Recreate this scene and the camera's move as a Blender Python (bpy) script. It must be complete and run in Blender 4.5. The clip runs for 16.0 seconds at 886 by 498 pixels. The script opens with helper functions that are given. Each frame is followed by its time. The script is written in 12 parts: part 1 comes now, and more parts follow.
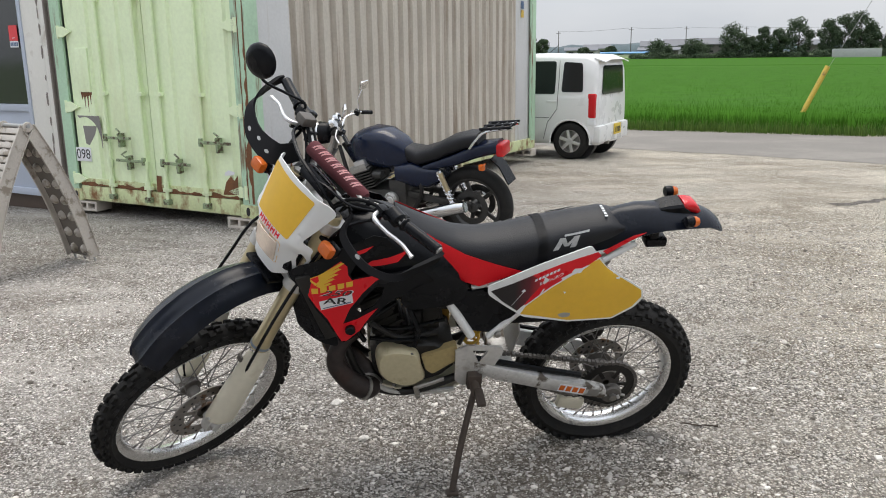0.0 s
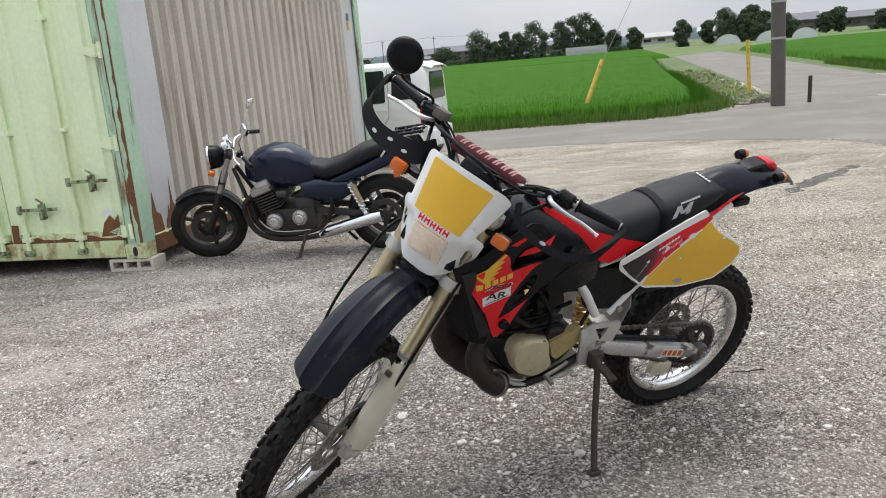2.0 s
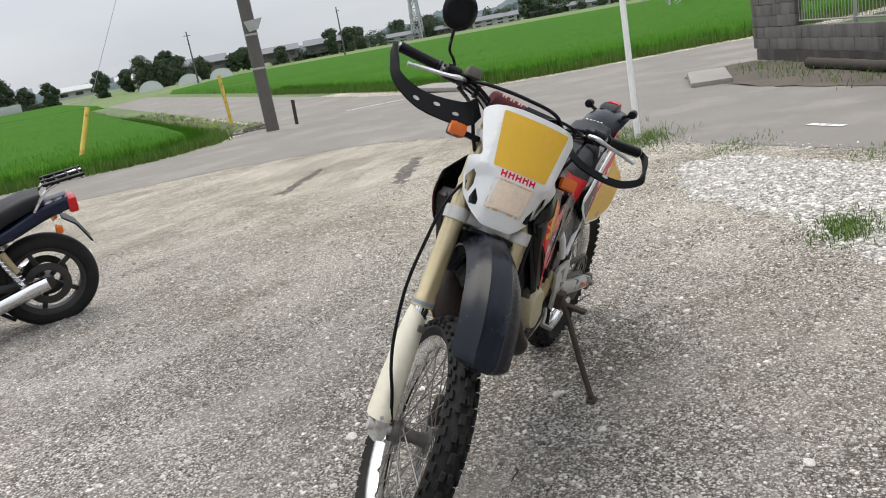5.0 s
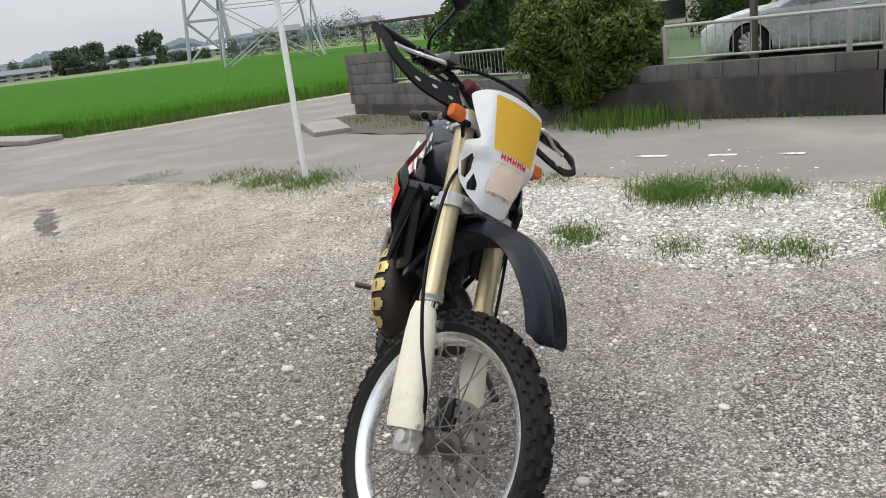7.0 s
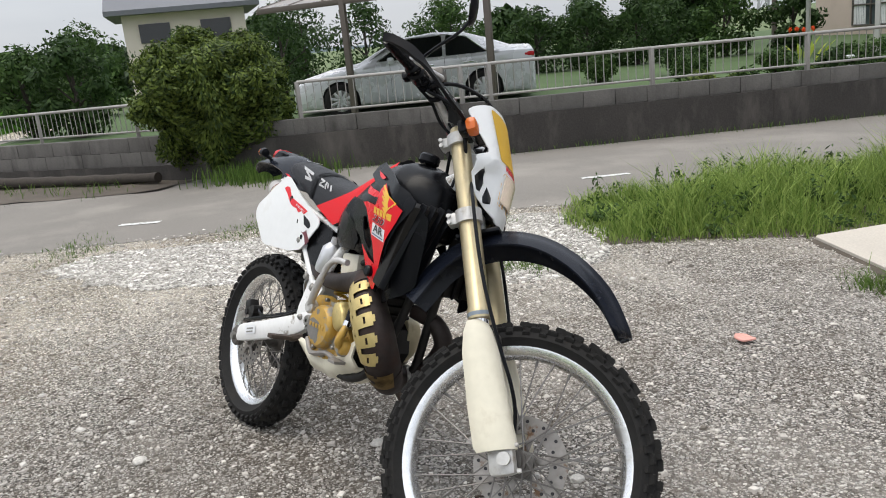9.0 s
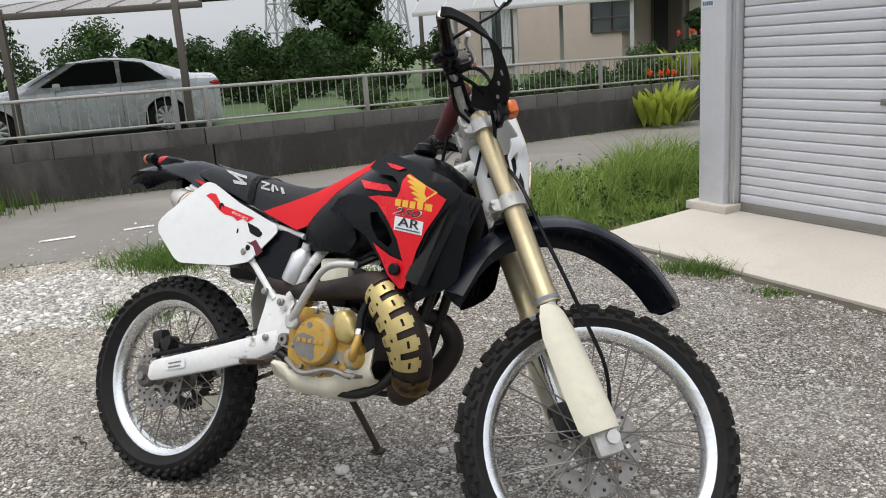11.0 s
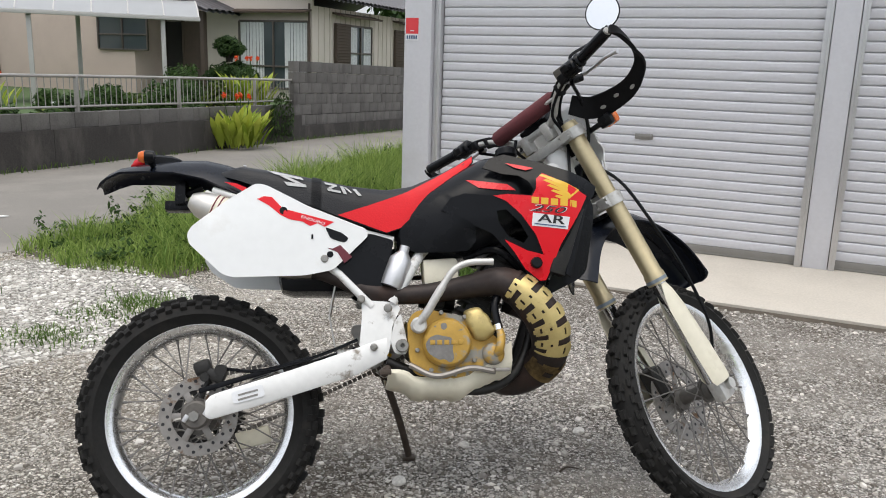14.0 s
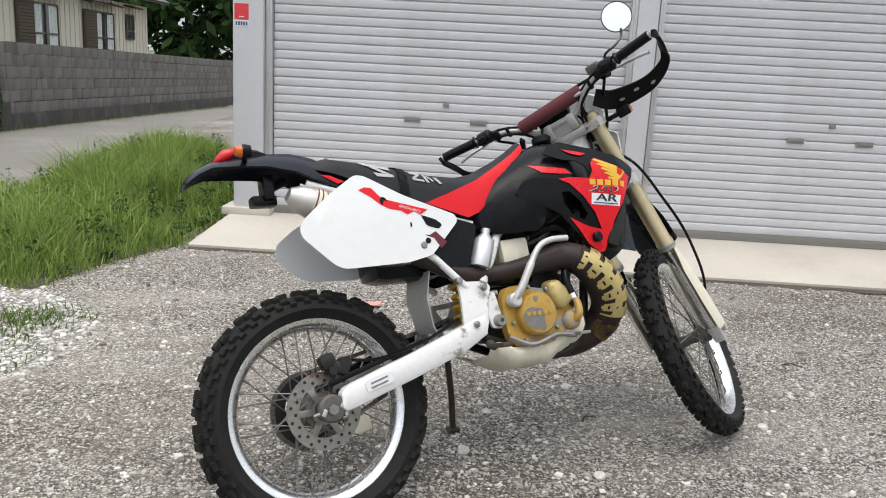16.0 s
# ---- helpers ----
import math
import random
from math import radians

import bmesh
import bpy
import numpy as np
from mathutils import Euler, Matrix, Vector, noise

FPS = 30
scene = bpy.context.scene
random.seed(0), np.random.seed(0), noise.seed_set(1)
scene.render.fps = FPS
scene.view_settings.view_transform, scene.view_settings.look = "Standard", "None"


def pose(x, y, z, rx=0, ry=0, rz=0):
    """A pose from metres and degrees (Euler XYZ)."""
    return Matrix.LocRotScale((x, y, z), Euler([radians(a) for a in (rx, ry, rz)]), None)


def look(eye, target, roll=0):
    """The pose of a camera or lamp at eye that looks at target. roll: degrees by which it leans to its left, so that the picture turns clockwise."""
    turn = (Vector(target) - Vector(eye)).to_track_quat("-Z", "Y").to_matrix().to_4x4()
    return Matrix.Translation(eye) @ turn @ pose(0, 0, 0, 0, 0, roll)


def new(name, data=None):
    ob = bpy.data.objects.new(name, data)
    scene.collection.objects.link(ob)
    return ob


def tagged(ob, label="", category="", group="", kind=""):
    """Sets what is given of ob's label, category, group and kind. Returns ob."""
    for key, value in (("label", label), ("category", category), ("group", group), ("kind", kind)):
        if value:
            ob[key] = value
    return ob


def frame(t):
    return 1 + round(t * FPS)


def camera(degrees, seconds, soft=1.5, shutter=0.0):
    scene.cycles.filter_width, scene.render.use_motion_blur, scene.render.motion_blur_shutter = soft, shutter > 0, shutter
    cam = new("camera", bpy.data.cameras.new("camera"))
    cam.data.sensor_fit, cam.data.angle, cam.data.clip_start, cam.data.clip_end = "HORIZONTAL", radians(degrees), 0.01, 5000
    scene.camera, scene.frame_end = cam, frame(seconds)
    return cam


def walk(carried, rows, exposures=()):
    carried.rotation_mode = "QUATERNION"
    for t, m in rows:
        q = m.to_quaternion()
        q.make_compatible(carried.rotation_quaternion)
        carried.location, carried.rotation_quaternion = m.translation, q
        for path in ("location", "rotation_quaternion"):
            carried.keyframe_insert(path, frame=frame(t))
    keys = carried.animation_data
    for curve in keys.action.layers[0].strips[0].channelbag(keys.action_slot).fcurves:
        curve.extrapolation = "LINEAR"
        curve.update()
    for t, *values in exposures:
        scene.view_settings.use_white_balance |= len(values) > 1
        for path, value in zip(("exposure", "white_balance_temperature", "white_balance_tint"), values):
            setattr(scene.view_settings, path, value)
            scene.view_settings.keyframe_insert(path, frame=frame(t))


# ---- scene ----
cam = camera(57.0, 16.0, soft=1.0)
METRES, EYE, TILT, LEAN, TURN = 9.17, 1.418, 0.0, 0.0, 0.0
ROWS = [
    (0.0, 0.0, 0.0, 0.0, -0.19, -13.35, 0.8),
    (0.5, -0.0229, -0.0023, -0.0022, -2.07, -12.68, 2.29),
    (1.0, -0.0539, -0.0022, -0.0038, -6.33, -12.46, 3.2),
    (1.5, -0.0857, 0.0095, -0.0052, -11.15, -12.47, 3.67),
    (2.0, -0.1179, 0.0191, -0.0031, -17.05, -13.04, 4.91),
    (2.5, -0.1501, 0.0259, -0.0035, -23.22, -14.02, 5.89),
    (3.0, -0.1736, 0.0425, -0.005, -30.5, -14.73, 6.58),
    (5.5, -0.2817, 0.1568, -0.0046, -64.37, -15.81, 8.64),
    (6.0, -0.2963, 0.1877, -0.0054, -73.34, -16.31, 6.43),
    (6.5, -0.2932, 0.2216, -0.0078, -79.43, -15.91, 6.94),
    (7.0, -0.2941, 0.2531, -0.009, -86.77, -15.44, 6.59),
    (7.5, -0.2941, 0.2855, -0.0066, -95.38, -15.52, 6.84),
    (8.0, -0.2817, 0.316, -0.0082, -102.35, -14.86, 7.65),
    (8.5, -0.2678, 0.3475, -0.0082, -109.66, -14.36, 6.36),
    (9.0, -0.2614, 0.3804, -0.009, -118.25, -14.44, 5.51),
    (9.5, -0.2463, 0.4039, -0.012, -125.99, -14.6, 5.38),
    (12.0, -0.1298, 0.4921, -0.0159, -155.39, -13.06, 2.1),
    (12.5, -0.0999, 0.506, -0.015, -162.55, -12.78, 1.64),
    (13.0, -0.0675, 0.5084, -0.0167, -167.37, -12.83, 1.48),
    (13.5, -0.04, 0.5135, -0.0175, -172.58, -12.82, -0.56),
    (14.0, -0.0108, 0.5293, -0.0186, -178.9, -12.72, -1.82),
    (14.5, 0.018, 0.5314, -0.0204, -182.77, -12.61, -1.8),
    (15.0, 0.0508, 0.5261, -0.0186, -187.32, -12.58, -1.1),
    (15.5, 0.0845, 0.5285, -0.0203, -194.98, -12.3, -2.1),
    (16.0, 0.1124, 0.5261, -0.0211, -200.87, -12.73, -2.96),
]
walk(cam, [(t, pose(0, 0, EYE, TILT, LEAN, TURN) @ pose(METRES * x, METRES * y, METRES * z, 90 + pitch, roll, yaw)) for t, x, y, z, yaw, pitch, roll in ROWS],
     exposures=[(0.0, -0.02), (9.5, -0.05), (12.2, -0.24), (13.2, -0.18), (14.5, -0.06), (16.0, -0.03)])

# ---- sky, sun ----
world = bpy.data.worlds.new("sky")
world.use_nodes = True
scene.world = world
wn, wl = world.node_tree.nodes, world.node_tree.links
wn.clear()
w_out = wn.new("ShaderNodeOutputWorld")
w_bg = wn.new("ShaderNodeBackground")
w_bg.inputs["Strength"].default_value = 0.115
w_sky = wn.new("ShaderNodeTexSky")
w_sky.sky_type = "NISHITA"
w_sky.sun_disc = False
w_sky.sun_elevation = radians(77)
w_sky.sun_rotation = radians(20)
w_sky.dust_density = 4.0
w_sky.air_density = 1.0
# overcast: a grey cloud sheet lies over the blue
w_tc = wn.new("ShaderNodeTexCoord")
w_map = wn.new("ShaderNodeMapping")
w_map.inputs["Scale"].default_value = (1.6, 1.6, 6.0)
w_noise = wn.new("ShaderNodeTexNoise")
w_noise.inputs["Scale"].default_value = 1.7
w_noise.inputs["Detail"].default_value = 5.0
w_ramp = wn.new("ShaderNodeValToRGB")
w_ramp.color_ramp.elements[0].position, w_ramp.color_ramp.elements[0].color = 0.35, (5.5, 5.82, 6.3, 1)
w_ramp.color_ramp.elements[1].position, w_ramp.color_ramp.elements[1].color = 0.7, (6.65, 6.85, 7.15, 1)
w_mix = wn.new("ShaderNodeMixRGB")
w_mix.inputs[0].default_value = 0.86
wl.new(w_tc.outputs["Generated"], w_map.inputs[0])
wl.new(w_map.outputs[0], w_noise.inputs["Vector"])
wl.new(w_noise.outputs[0], w_ramp.inputs[0])
wl.new(w_sky.outputs[0], w_mix.inputs[1])
wl.new(w_ramp.outputs[0], w_mix.inputs[2])
# an overcast sky is about three times as bright overhead as at the horizon
w_sep = wn.new("ShaderNodeSeparateXYZ")
wl.new(w_tc.outputs["Generated"], w_sep.inputs[0])
w_up = wn.new("ShaderNodeMapRange")
w_up.inputs["To Min"].default_value, w_up.inputs["To Max"].default_value = 1.0, 2.6
wl.new(w_sep.outputs["Z"], w_up.inputs["Value"])
w_mul = wn.new("ShaderNodeVectorMath")
w_mul.operation = "SCALE"
wl.new(w_mix.outputs[0], w_mul.inputs[0])
wl.new(w_up.outputs[0], w_mul.inputs["Scale"])
wl.new(w_mul.outputs[0], w_bg.inputs["Color"])
wl.new(w_bg.outputs[0], w_out.inputs["Surface"])
sun = new("sun", bpy.data.lights.new("sun", "SUN"))
sun.data.energy, sun.data.angle, sun.data.color = 1.5, radians(35), (1.0, 0.93, 0.82)
sun.matrix_world = look((0, 0, 30), (-2.5, -6.5, 0))

# ---- mesh helpers ----


def gz(x, y):
    """Height of the yard: level round the motorcycle, falling gently outwards."""
    return -0.02 * min(max(math.hypot(x, y - 2.5) - 3, 0), 22)


def thing(name, m, label, category, group="", kind=""):
    ob = new(name)
    ob.empty_display_size = 0.1
    ob.matrix_world = m
    return tagged(ob, label, category, group, kind)


def smooth_by_angle(me, deg=40):
    me.polygons.foreach_set("use_smooth", [True] * len(me.polygons))
    me.set_sharp_from_angle(angle=radians(deg))


def mesh_of(name, bm, mat, smooth=40):
    me = bpy.data.meshes.new(name)
    bmesh.ops.recalc_face_normals(bm, faces=bm.faces)
    bm.to_mesh(me)
    bm.free()
    for mm in (mat if isinstance(mat, (list, tuple)) else [mat]):
        me.materials.append(mm)
    if smooth:
        smooth_by_angle(me, smooth)
    return me


def part(name, bm, material, parent, label="", m=None, smooth=40):
    ob = new(name, mesh_of(name, bm, material, smooth))
    ob.parent = parent
    if m is not None:
        ob.matrix_local = m
    return tagged(ob, label)


def single(name, bm, material, label, category, m=None, group="", kind="", smooth=40):
    ob = new(name, mesh_of(name, bm, material, smooth))
    if m is not None:
        ob.matrix_world = m
    return tagged(ob, label, category, group, kind)


def share(name, ob, parent, m):
    """One more part on the mesh of ob."""
    o = new(name, ob.data)
    o.parent = parent
    o.matrix_local = m
    return o


def stuff(name, verts, faces, material, label, category, smooth=False, mats=None):
    me = bpy.data.meshes.new(name)
    me.from_pydata(verts, [], faces)
    for mm in (material if isinstance(material, (list, tuple)) else [material]):
        me.materials.append(mm)
    if mats is not None:
        me.polygons.foreach_set("material_index", mats)
    if smooth:
        me.polygons.foreach_set("use_smooth", [True] * len(me.polygons))
    return tagged(new(name, me), label, category, kind="stuff")


def box(bm, cx, cy, cz, sx, sy, sz, bevel=0.0, rot=None):
    m = Matrix.Translation((cx, cy, cz))
    if rot is not None:
        m = m @ Euler([radians(a) for a in rot]).to_matrix().to_4x4()
    m = m @ Matrix.Diagonal((sx, sy, sz, 1))
    g = bmesh.ops.create_cube(bm, size=1.0, matrix=m)
    if bevel > 0:
        es = list({e for v in g["verts"] for e in v.link_edges})
        bmesh.ops.bevel(bm, geom=es, offset=bevel, segments=2, affect="EDGES", profile=0.6)
    return bm


def skin(bm, rings, closed=True, cap=True, loop=False):
    """Joins rings of points into a surface."""
    vs = [[bm.verts.new(p) for p in r] for r in rings]
    n = len(vs[0])
    pairs = list(zip(vs, vs[1:])) + ([(vs[-1], vs[0])] if loop else [])
    for a, b in pairs:
        for i in range(n if closed else n - 1):
            j = (i + 1) % n
            try:
                bm.faces.new((a[i], a[j], b[j], b[i]))
            except ValueError:
                pass
    if cap and closed and not loop:
        for r in (vs[0], vs[-1]):
            try:
                bm.faces.new(r)
            except ValueError:
                pass
    return bm


def frames_along(pts):
    pts = [Vector(p) for p in pts]
    tang = []
    for i in range(len(pts)):
        a, b = pts[max(i - 1, 0)], pts[min(i + 1, len(pts) - 1)]
        tang.append((b - a).normalized())
    up = Vector((0, 0, 1)) if abs(tang[0].z) < 0.9 else Vector((1, 0, 0))
    out = []
    u = (up - tang[0] * up.dot(tang[0])).normalized()
    for p, t in zip(pts, tang):
        u = (u - t * u.dot(t)).normalized()
        out.append((p, t, u, t.cross(u)))
    return out


def tube(bm, pts, r, n=10, cap=True):
    """A round bar along points; r one radius or one for each point."""
    fr = frames_along(pts)
    rs = r if isinstance(r, (list, tuple)) else [r] * len(fr)
    rings = []
    for (p, t, u, v), q in zip(fr, rs):
        rings.append([p + u * (q * math.cos(2 * math.pi * i / n)) + v * (q * math.sin(2 * math.pi * i / n)) for i in range(n)])
    return skin(bm, rings, cap=cap)


def curve_pts(pts, n=8):
    """A smooth line through the points."""
    p = [Vector(q) for q in pts]
    p = [p[0] * 2 - p[1]] + p + [p[-1] * 2 - p[-2]]
    out = []
    for i in range(1, len(p) - 2):
        for k in range(n):
            t = k / n
            a, b, c, d = p[i - 1], p[i], p[i + 1], p[i + 2]
            out.append(0.5 * (2 * b + (c - a) * t + (2 * a - 5 * b + 4 * c - d) * t * t + (3 * b - a - 3 * c + d) * t ** 3))
    out.append(p[-2])
    return out


def lathe(bm, prof, n=24, m=None, closed=False):
    """Turns a profile of (radius, height along the axis y) round y."""
    m = m or Matrix()
    rings = []
    for i in range(n):
        a = 2 * math.pi * i / n
        rings.append([m @ Vector((r * math.cos(a), h, r * math.sin(a))) for r, h in prof])
    return skin(bm, rings, closed=closed, cap=False, loop=True)


def disc(bm, r, w, n=20, m=None, bevel=0.0):
    b = min(bevel, w / 2, r)
    prof = [(0.0001, -w / 2), (r - b, -w / 2), (r, -w / 2 + b), (r, w / 2 - b), (r - b, w / 2), (0.0001, w / 2)]
    return lathe(bm, prof, n, m)


def panel(bm, poly, where, thick=0.004, step=0.05, holes=()):
    """A sheet of the outline poly (u, v), cut into a grid and laid by where(u, v); it gets a thickness."""
    t = bmesh.new()
    t.faces.new([t.verts.new((u, v, 0)) for u, v in poly])
    us, vs = [p[0] for p in poly], [p[1] for p in poly]
    for hole in holes:
        bmesh.ops.triangulate(t, faces=t.faces[:])
        for i in range(len(hole)):
            (u1, v1), (u2, v2) = hole[i - 1], hole[i]
            bmesh.ops.bisect_plane(t, geom=t.verts[:] + t.edges[:] + t.faces[:], plane_co=(u1, v1, 0), plane_no=(v2 - v1, u1 - u2, 0))
        bmesh.ops.delete(t, geom=[f for f in t.faces if in_poly(f.calc_center_median().x, f.calc_center_median().y, hole)], context="FACES")
    for ax, lo, hi in ((0, min(us), max(us)), (1, min(vs), max(vs))):
        k = max(1, int((hi - lo) / step))
        for i in range(1, k):
            c = [0, 0, 0]
            c[ax] = lo + (hi - lo) * i / k
            nn = [0, 0, 0]
            nn[ax] = 1
            bmesh.ops.bisect_plane(t, geom=t.verts[:] + t.edges[:] + t.faces[:], plane_co=c, plane_no=nn)
    bmesh.ops.triangulate(t, faces=[f for f in t.faces if len(f.verts) > 4])
    for v in t.verts:
        v.co = Vector(where(v.co.x, v.co.y))
    t.normal_update()
    if thick:
        vn = {v: v.normal.copy() for v in t.verts}
        g = bmesh.ops.extrude_face_region(t, geom=t.faces[:])
        nv = [e for e in g["geom"] if isinstance(e, bmesh.types.BMVert)]
        old = list(vn.items())
        kd = {tuple(round(c, 6) for c in v.co): n for v, n in old}
        for v in nv:
            nn = kd.get(tuple(round(c, 6) for c in v.co))
            if nn is not None:
                v.co += nn * thick
    tmp = bpy.data.meshes.new("tmp")
    t.to_mesh(tmp)
    t.free()
    bm.from_mesh(tmp)
    bpy.data.meshes.remove(tmp)
    return bm


def in_poly(x, y, poly):
    c = False
    for i in range(len(poly)):
        (x1, y1), (x2, y2) = poly[i - 1], poly[i]
        if (y1 > y) != (y2 > y) and x < (x2 - x1) * (y - y1) / (y2 - y1) + x1:
            c = not c
    return c


def rounded(poly, r, n=4):
    """Rounds the corners of an outline."""
    out = []
    k = len(poly)
    for i in range(k):
        a, b, c = Vector(poly[i - 1]), Vector(poly[i]), Vector(poly[(i + 1) % k])
        d1, d2 = (a - b), (c - b)
        q = min(r, d1.length * 0.45, d2.length * 0.45)
        s, e = b + d1.normalized() * q, b + d2.normalized() * q
        for j in range(n + 1):
            t = j / n
            out.append(tuple((1 - t) ** 2 * s + 2 * t * (1 - t) * b + t * t * e))
    return out


def text_mesh(words, size, extrude=0.0005):
    cu = bpy.data.curves.new("text", "FONT")
    cu.body = words
    cu.size = size
    cu.extrude = extrude
    cu.align_x = "CENTER"
    cu.align_y = "CENTER"
    ob = new("text", cu)
    me = bpy.data.meshes.new_from_object(ob.evaluated_get(bpy.context.evaluated_depsgraph_get()))
    bpy.data.objects.remove(ob)
    bpy.data.curves.remove(cu)
    return me


# ---- materials ----


def mat(name, color, rough=0.5, metal=0.0, var=0.12, scale=8.0, fine=80.0, bump=0.15, dirt=None, dirt_amount=0.0, coat=0.0, bump_scale=None, spec=0.5, rand=0.0, dirt_scale=3.0, dirt_edge=0.08, alpha=None, space="Object", transmission=0.0, streak=0.0):
    m = bpy.data.materials.new(name)
    m.use_nodes = True
    n, l = m.node_tree.nodes, m.node_tree.links
    b = n["Principled BSDF"]
    tc = n.new("ShaderNodeTexCoord")
    big = n.new("ShaderNodeTexNoise")
    big.inputs["Scale"].default_value = scale
    big.inputs["Detail"].default_value = 5
    small = n.new("ShaderNodeTexNoise")
    small.inputs["Scale"].default_value = fine
    small.inputs["Detail"].default_value = 3
    for q in (big, small):
        l.new(tc.outputs[space], q.inputs["Vector"])
    add = n.new("ShaderNodeMath")
    add.operation = "ADD"
    l.new(big.outputs[0], add.inputs[0])
    l.new(small.outputs[0], add.inputs[1])
    ramp = n.new("ShaderNodeMapRange")
    ramp.inputs["From Min"].default_value, ramp.inputs["From Max"].default_value = 0.6, 1.4
    ramp.inputs["To Min"].default_value, ramp.inputs["To Max"].default_value = 1 - var, 1 + var
    l.new(add.outputs[0], ramp.inputs["Value"])
    mul = n.new("ShaderNodeVectorMath")
    mul.operation = "SCALE"
    mul.inputs[0].default_value = color
    l.new(ramp.outputs[0], mul.inputs["Scale"])
    col = mul.outputs[0]
    if rand:
        info = n.new("ShaderNodeObjectInfo")
        rr = n.new("ShaderNodeMapRange")
        rr.inputs["To Min"].default_value, rr.inputs["To Max"].default_value = 1 - rand, 1 + rand
        l.new(info.outputs["Random"], rr.inputs["Value"])
        m2 = n.new("ShaderNodeVectorMath")
        m2.operation = "SCALE"
        l.new(col, m2.inputs[0])
        l.new(rr.outputs[0], m2.inputs["Scale"])
        col = m2.outputs[0]
    if dirt is not None:
        dn = n.new("ShaderNodeTexNoise")
        dn.inputs["Scale"].default_value = dirt_scale
        dn.inputs["Detail"].default_value = 8
        dn.inputs["Roughness"].default_value = 0.65
        if streak:
            # stains run down the face: the noise is stretched along z, in the place's own coordinates
            geo, dm = n.new("ShaderNodeNewGeometry"), n.new("ShaderNodeMapping")
            dm.inputs["Scale"].default_value = (1, 1, streak)
            l.new(geo.outputs["Position"], dm.inputs["Vector"])
            l.new(dm.outputs[0], dn.inputs["Vector"])
        else:
            l.new(tc.outputs[space], dn.inputs["Vector"])
        dr = n.new("ShaderNodeMapRange")
        dr.inputs["From Min"].default_value, dr.inputs["From Max"].default_value = 0.62 - dirt_amount * 0.3, 0.62 - dirt_amount * 0.3 + dirt_edge
        l.new(dn.outputs[0], dr.inputs["Value"])
        mx = n.new("ShaderNodeMixRGB")
        l.new(dr.outputs[0], mx.inputs[0])
        l.new(col, mx.inputs[1])
        mx.inputs[2].default_value = (*dirt, 1)
        col = mx.outputs[0]
        rm = n.new("ShaderNodeMapRange")
        rm.inputs["To Min"].default_value, rm.inputs["To Max"].default_value = rough, min(1, rough + 0.35)
        l.new(dr.outputs[0], rm.inputs["Value"])
        l.new(rm.outputs[0], b.inputs["Roughness"])
    else:
        rm = n.new("ShaderNodeMapRange")
        rm.inputs["From Min"].default_value, rm.inputs["From Max"].default_value = 0.6, 1.4
        rm.inputs["To Min"].default_value, rm.inputs["To Max"].default_value = max(0.02, rough - 0.08), min(1, rough + 0.08)
        l.new(add.outputs[0], rm.inputs["Value"])
        l.new(rm.outputs[0], b.inputs["Roughness"])
    l.new(col, b.inputs["Base Color"])
    b.inputs["Metallic"].default_value = metal
    b.inputs["Specular IOR Level"].default_value = spec
    b.inputs["Coat Weight"].default_value = coat
    b.inputs["Coat Roughness"].default_value = 0.08
    if transmission:
        b.inputs["Transmission Weight"].default_value = transmission
    if bump:
        bp = n.new("ShaderNodeBump")
        bp.inputs["Strength"].default_value = bump
        bp.inputs["Distance"].default_value = 0.004
        l.new((small if bump_scale is None else big).outputs[0], bp.inputs["Height"])
        l.new(bp.outputs[0], b.inputs["Normal"])
    return m


def glass(name, color=(0.9, 0.95, 0.95), rough=0.02):
    m = bpy.data.materials.new(name)
    m.use_nodes = True
    b = m.node_tree.nodes["Principled BSDF"]
    b.inputs["Base Color"].default_value = (*color, 1)
    b.inputs["Roughness"].default_value = rough
    b.inputs["Transmission Weight"].default_value = 1.0
    b.inputs["IOR"].default_value = 1.45
    return m


def leafy(name, a, b_, rough=0.55, through_=0.25):
    """Foliage: the colour goes from a to b_ leaf by leaf."""
    m = bpy.data.materials.new(name)
    m.use_nodes = True
    n, l = m.node_tree.nodes, m.node_tree.links
    b = n["Principled BSDF"]
    g = n.new("ShaderNodeNewGeometry")
    mx = n.new("ShaderNodeMixRGB")
    mx.inputs[1].default_value = (*a, 1)
    mx.inputs[2].default_value = (*b_, 1)
    l.new(g.outputs["Random Per Island"], mx.inputs[0])
    l.new(mx.outputs[0], b.inputs["Base Color"])
    b.inputs["Roughness"].default_value = rough
    b.inputs["Specular IOR Level"].default_value = 0.15
    tr = n.new("ShaderNodeBsdfTranslucent")
    l.new(mx.outputs[0], tr.inputs["Color"])
    ms = n.new("ShaderNodeMixShader")
    ms.inputs[0].default_value = through_
    l.new(b.outputs[0], ms.inputs[1])
    l.new(tr.outputs[0], ms.inputs[2])
    l.new(ms.outputs[0], n["Material Output"].inputs["Surface"])
    return m


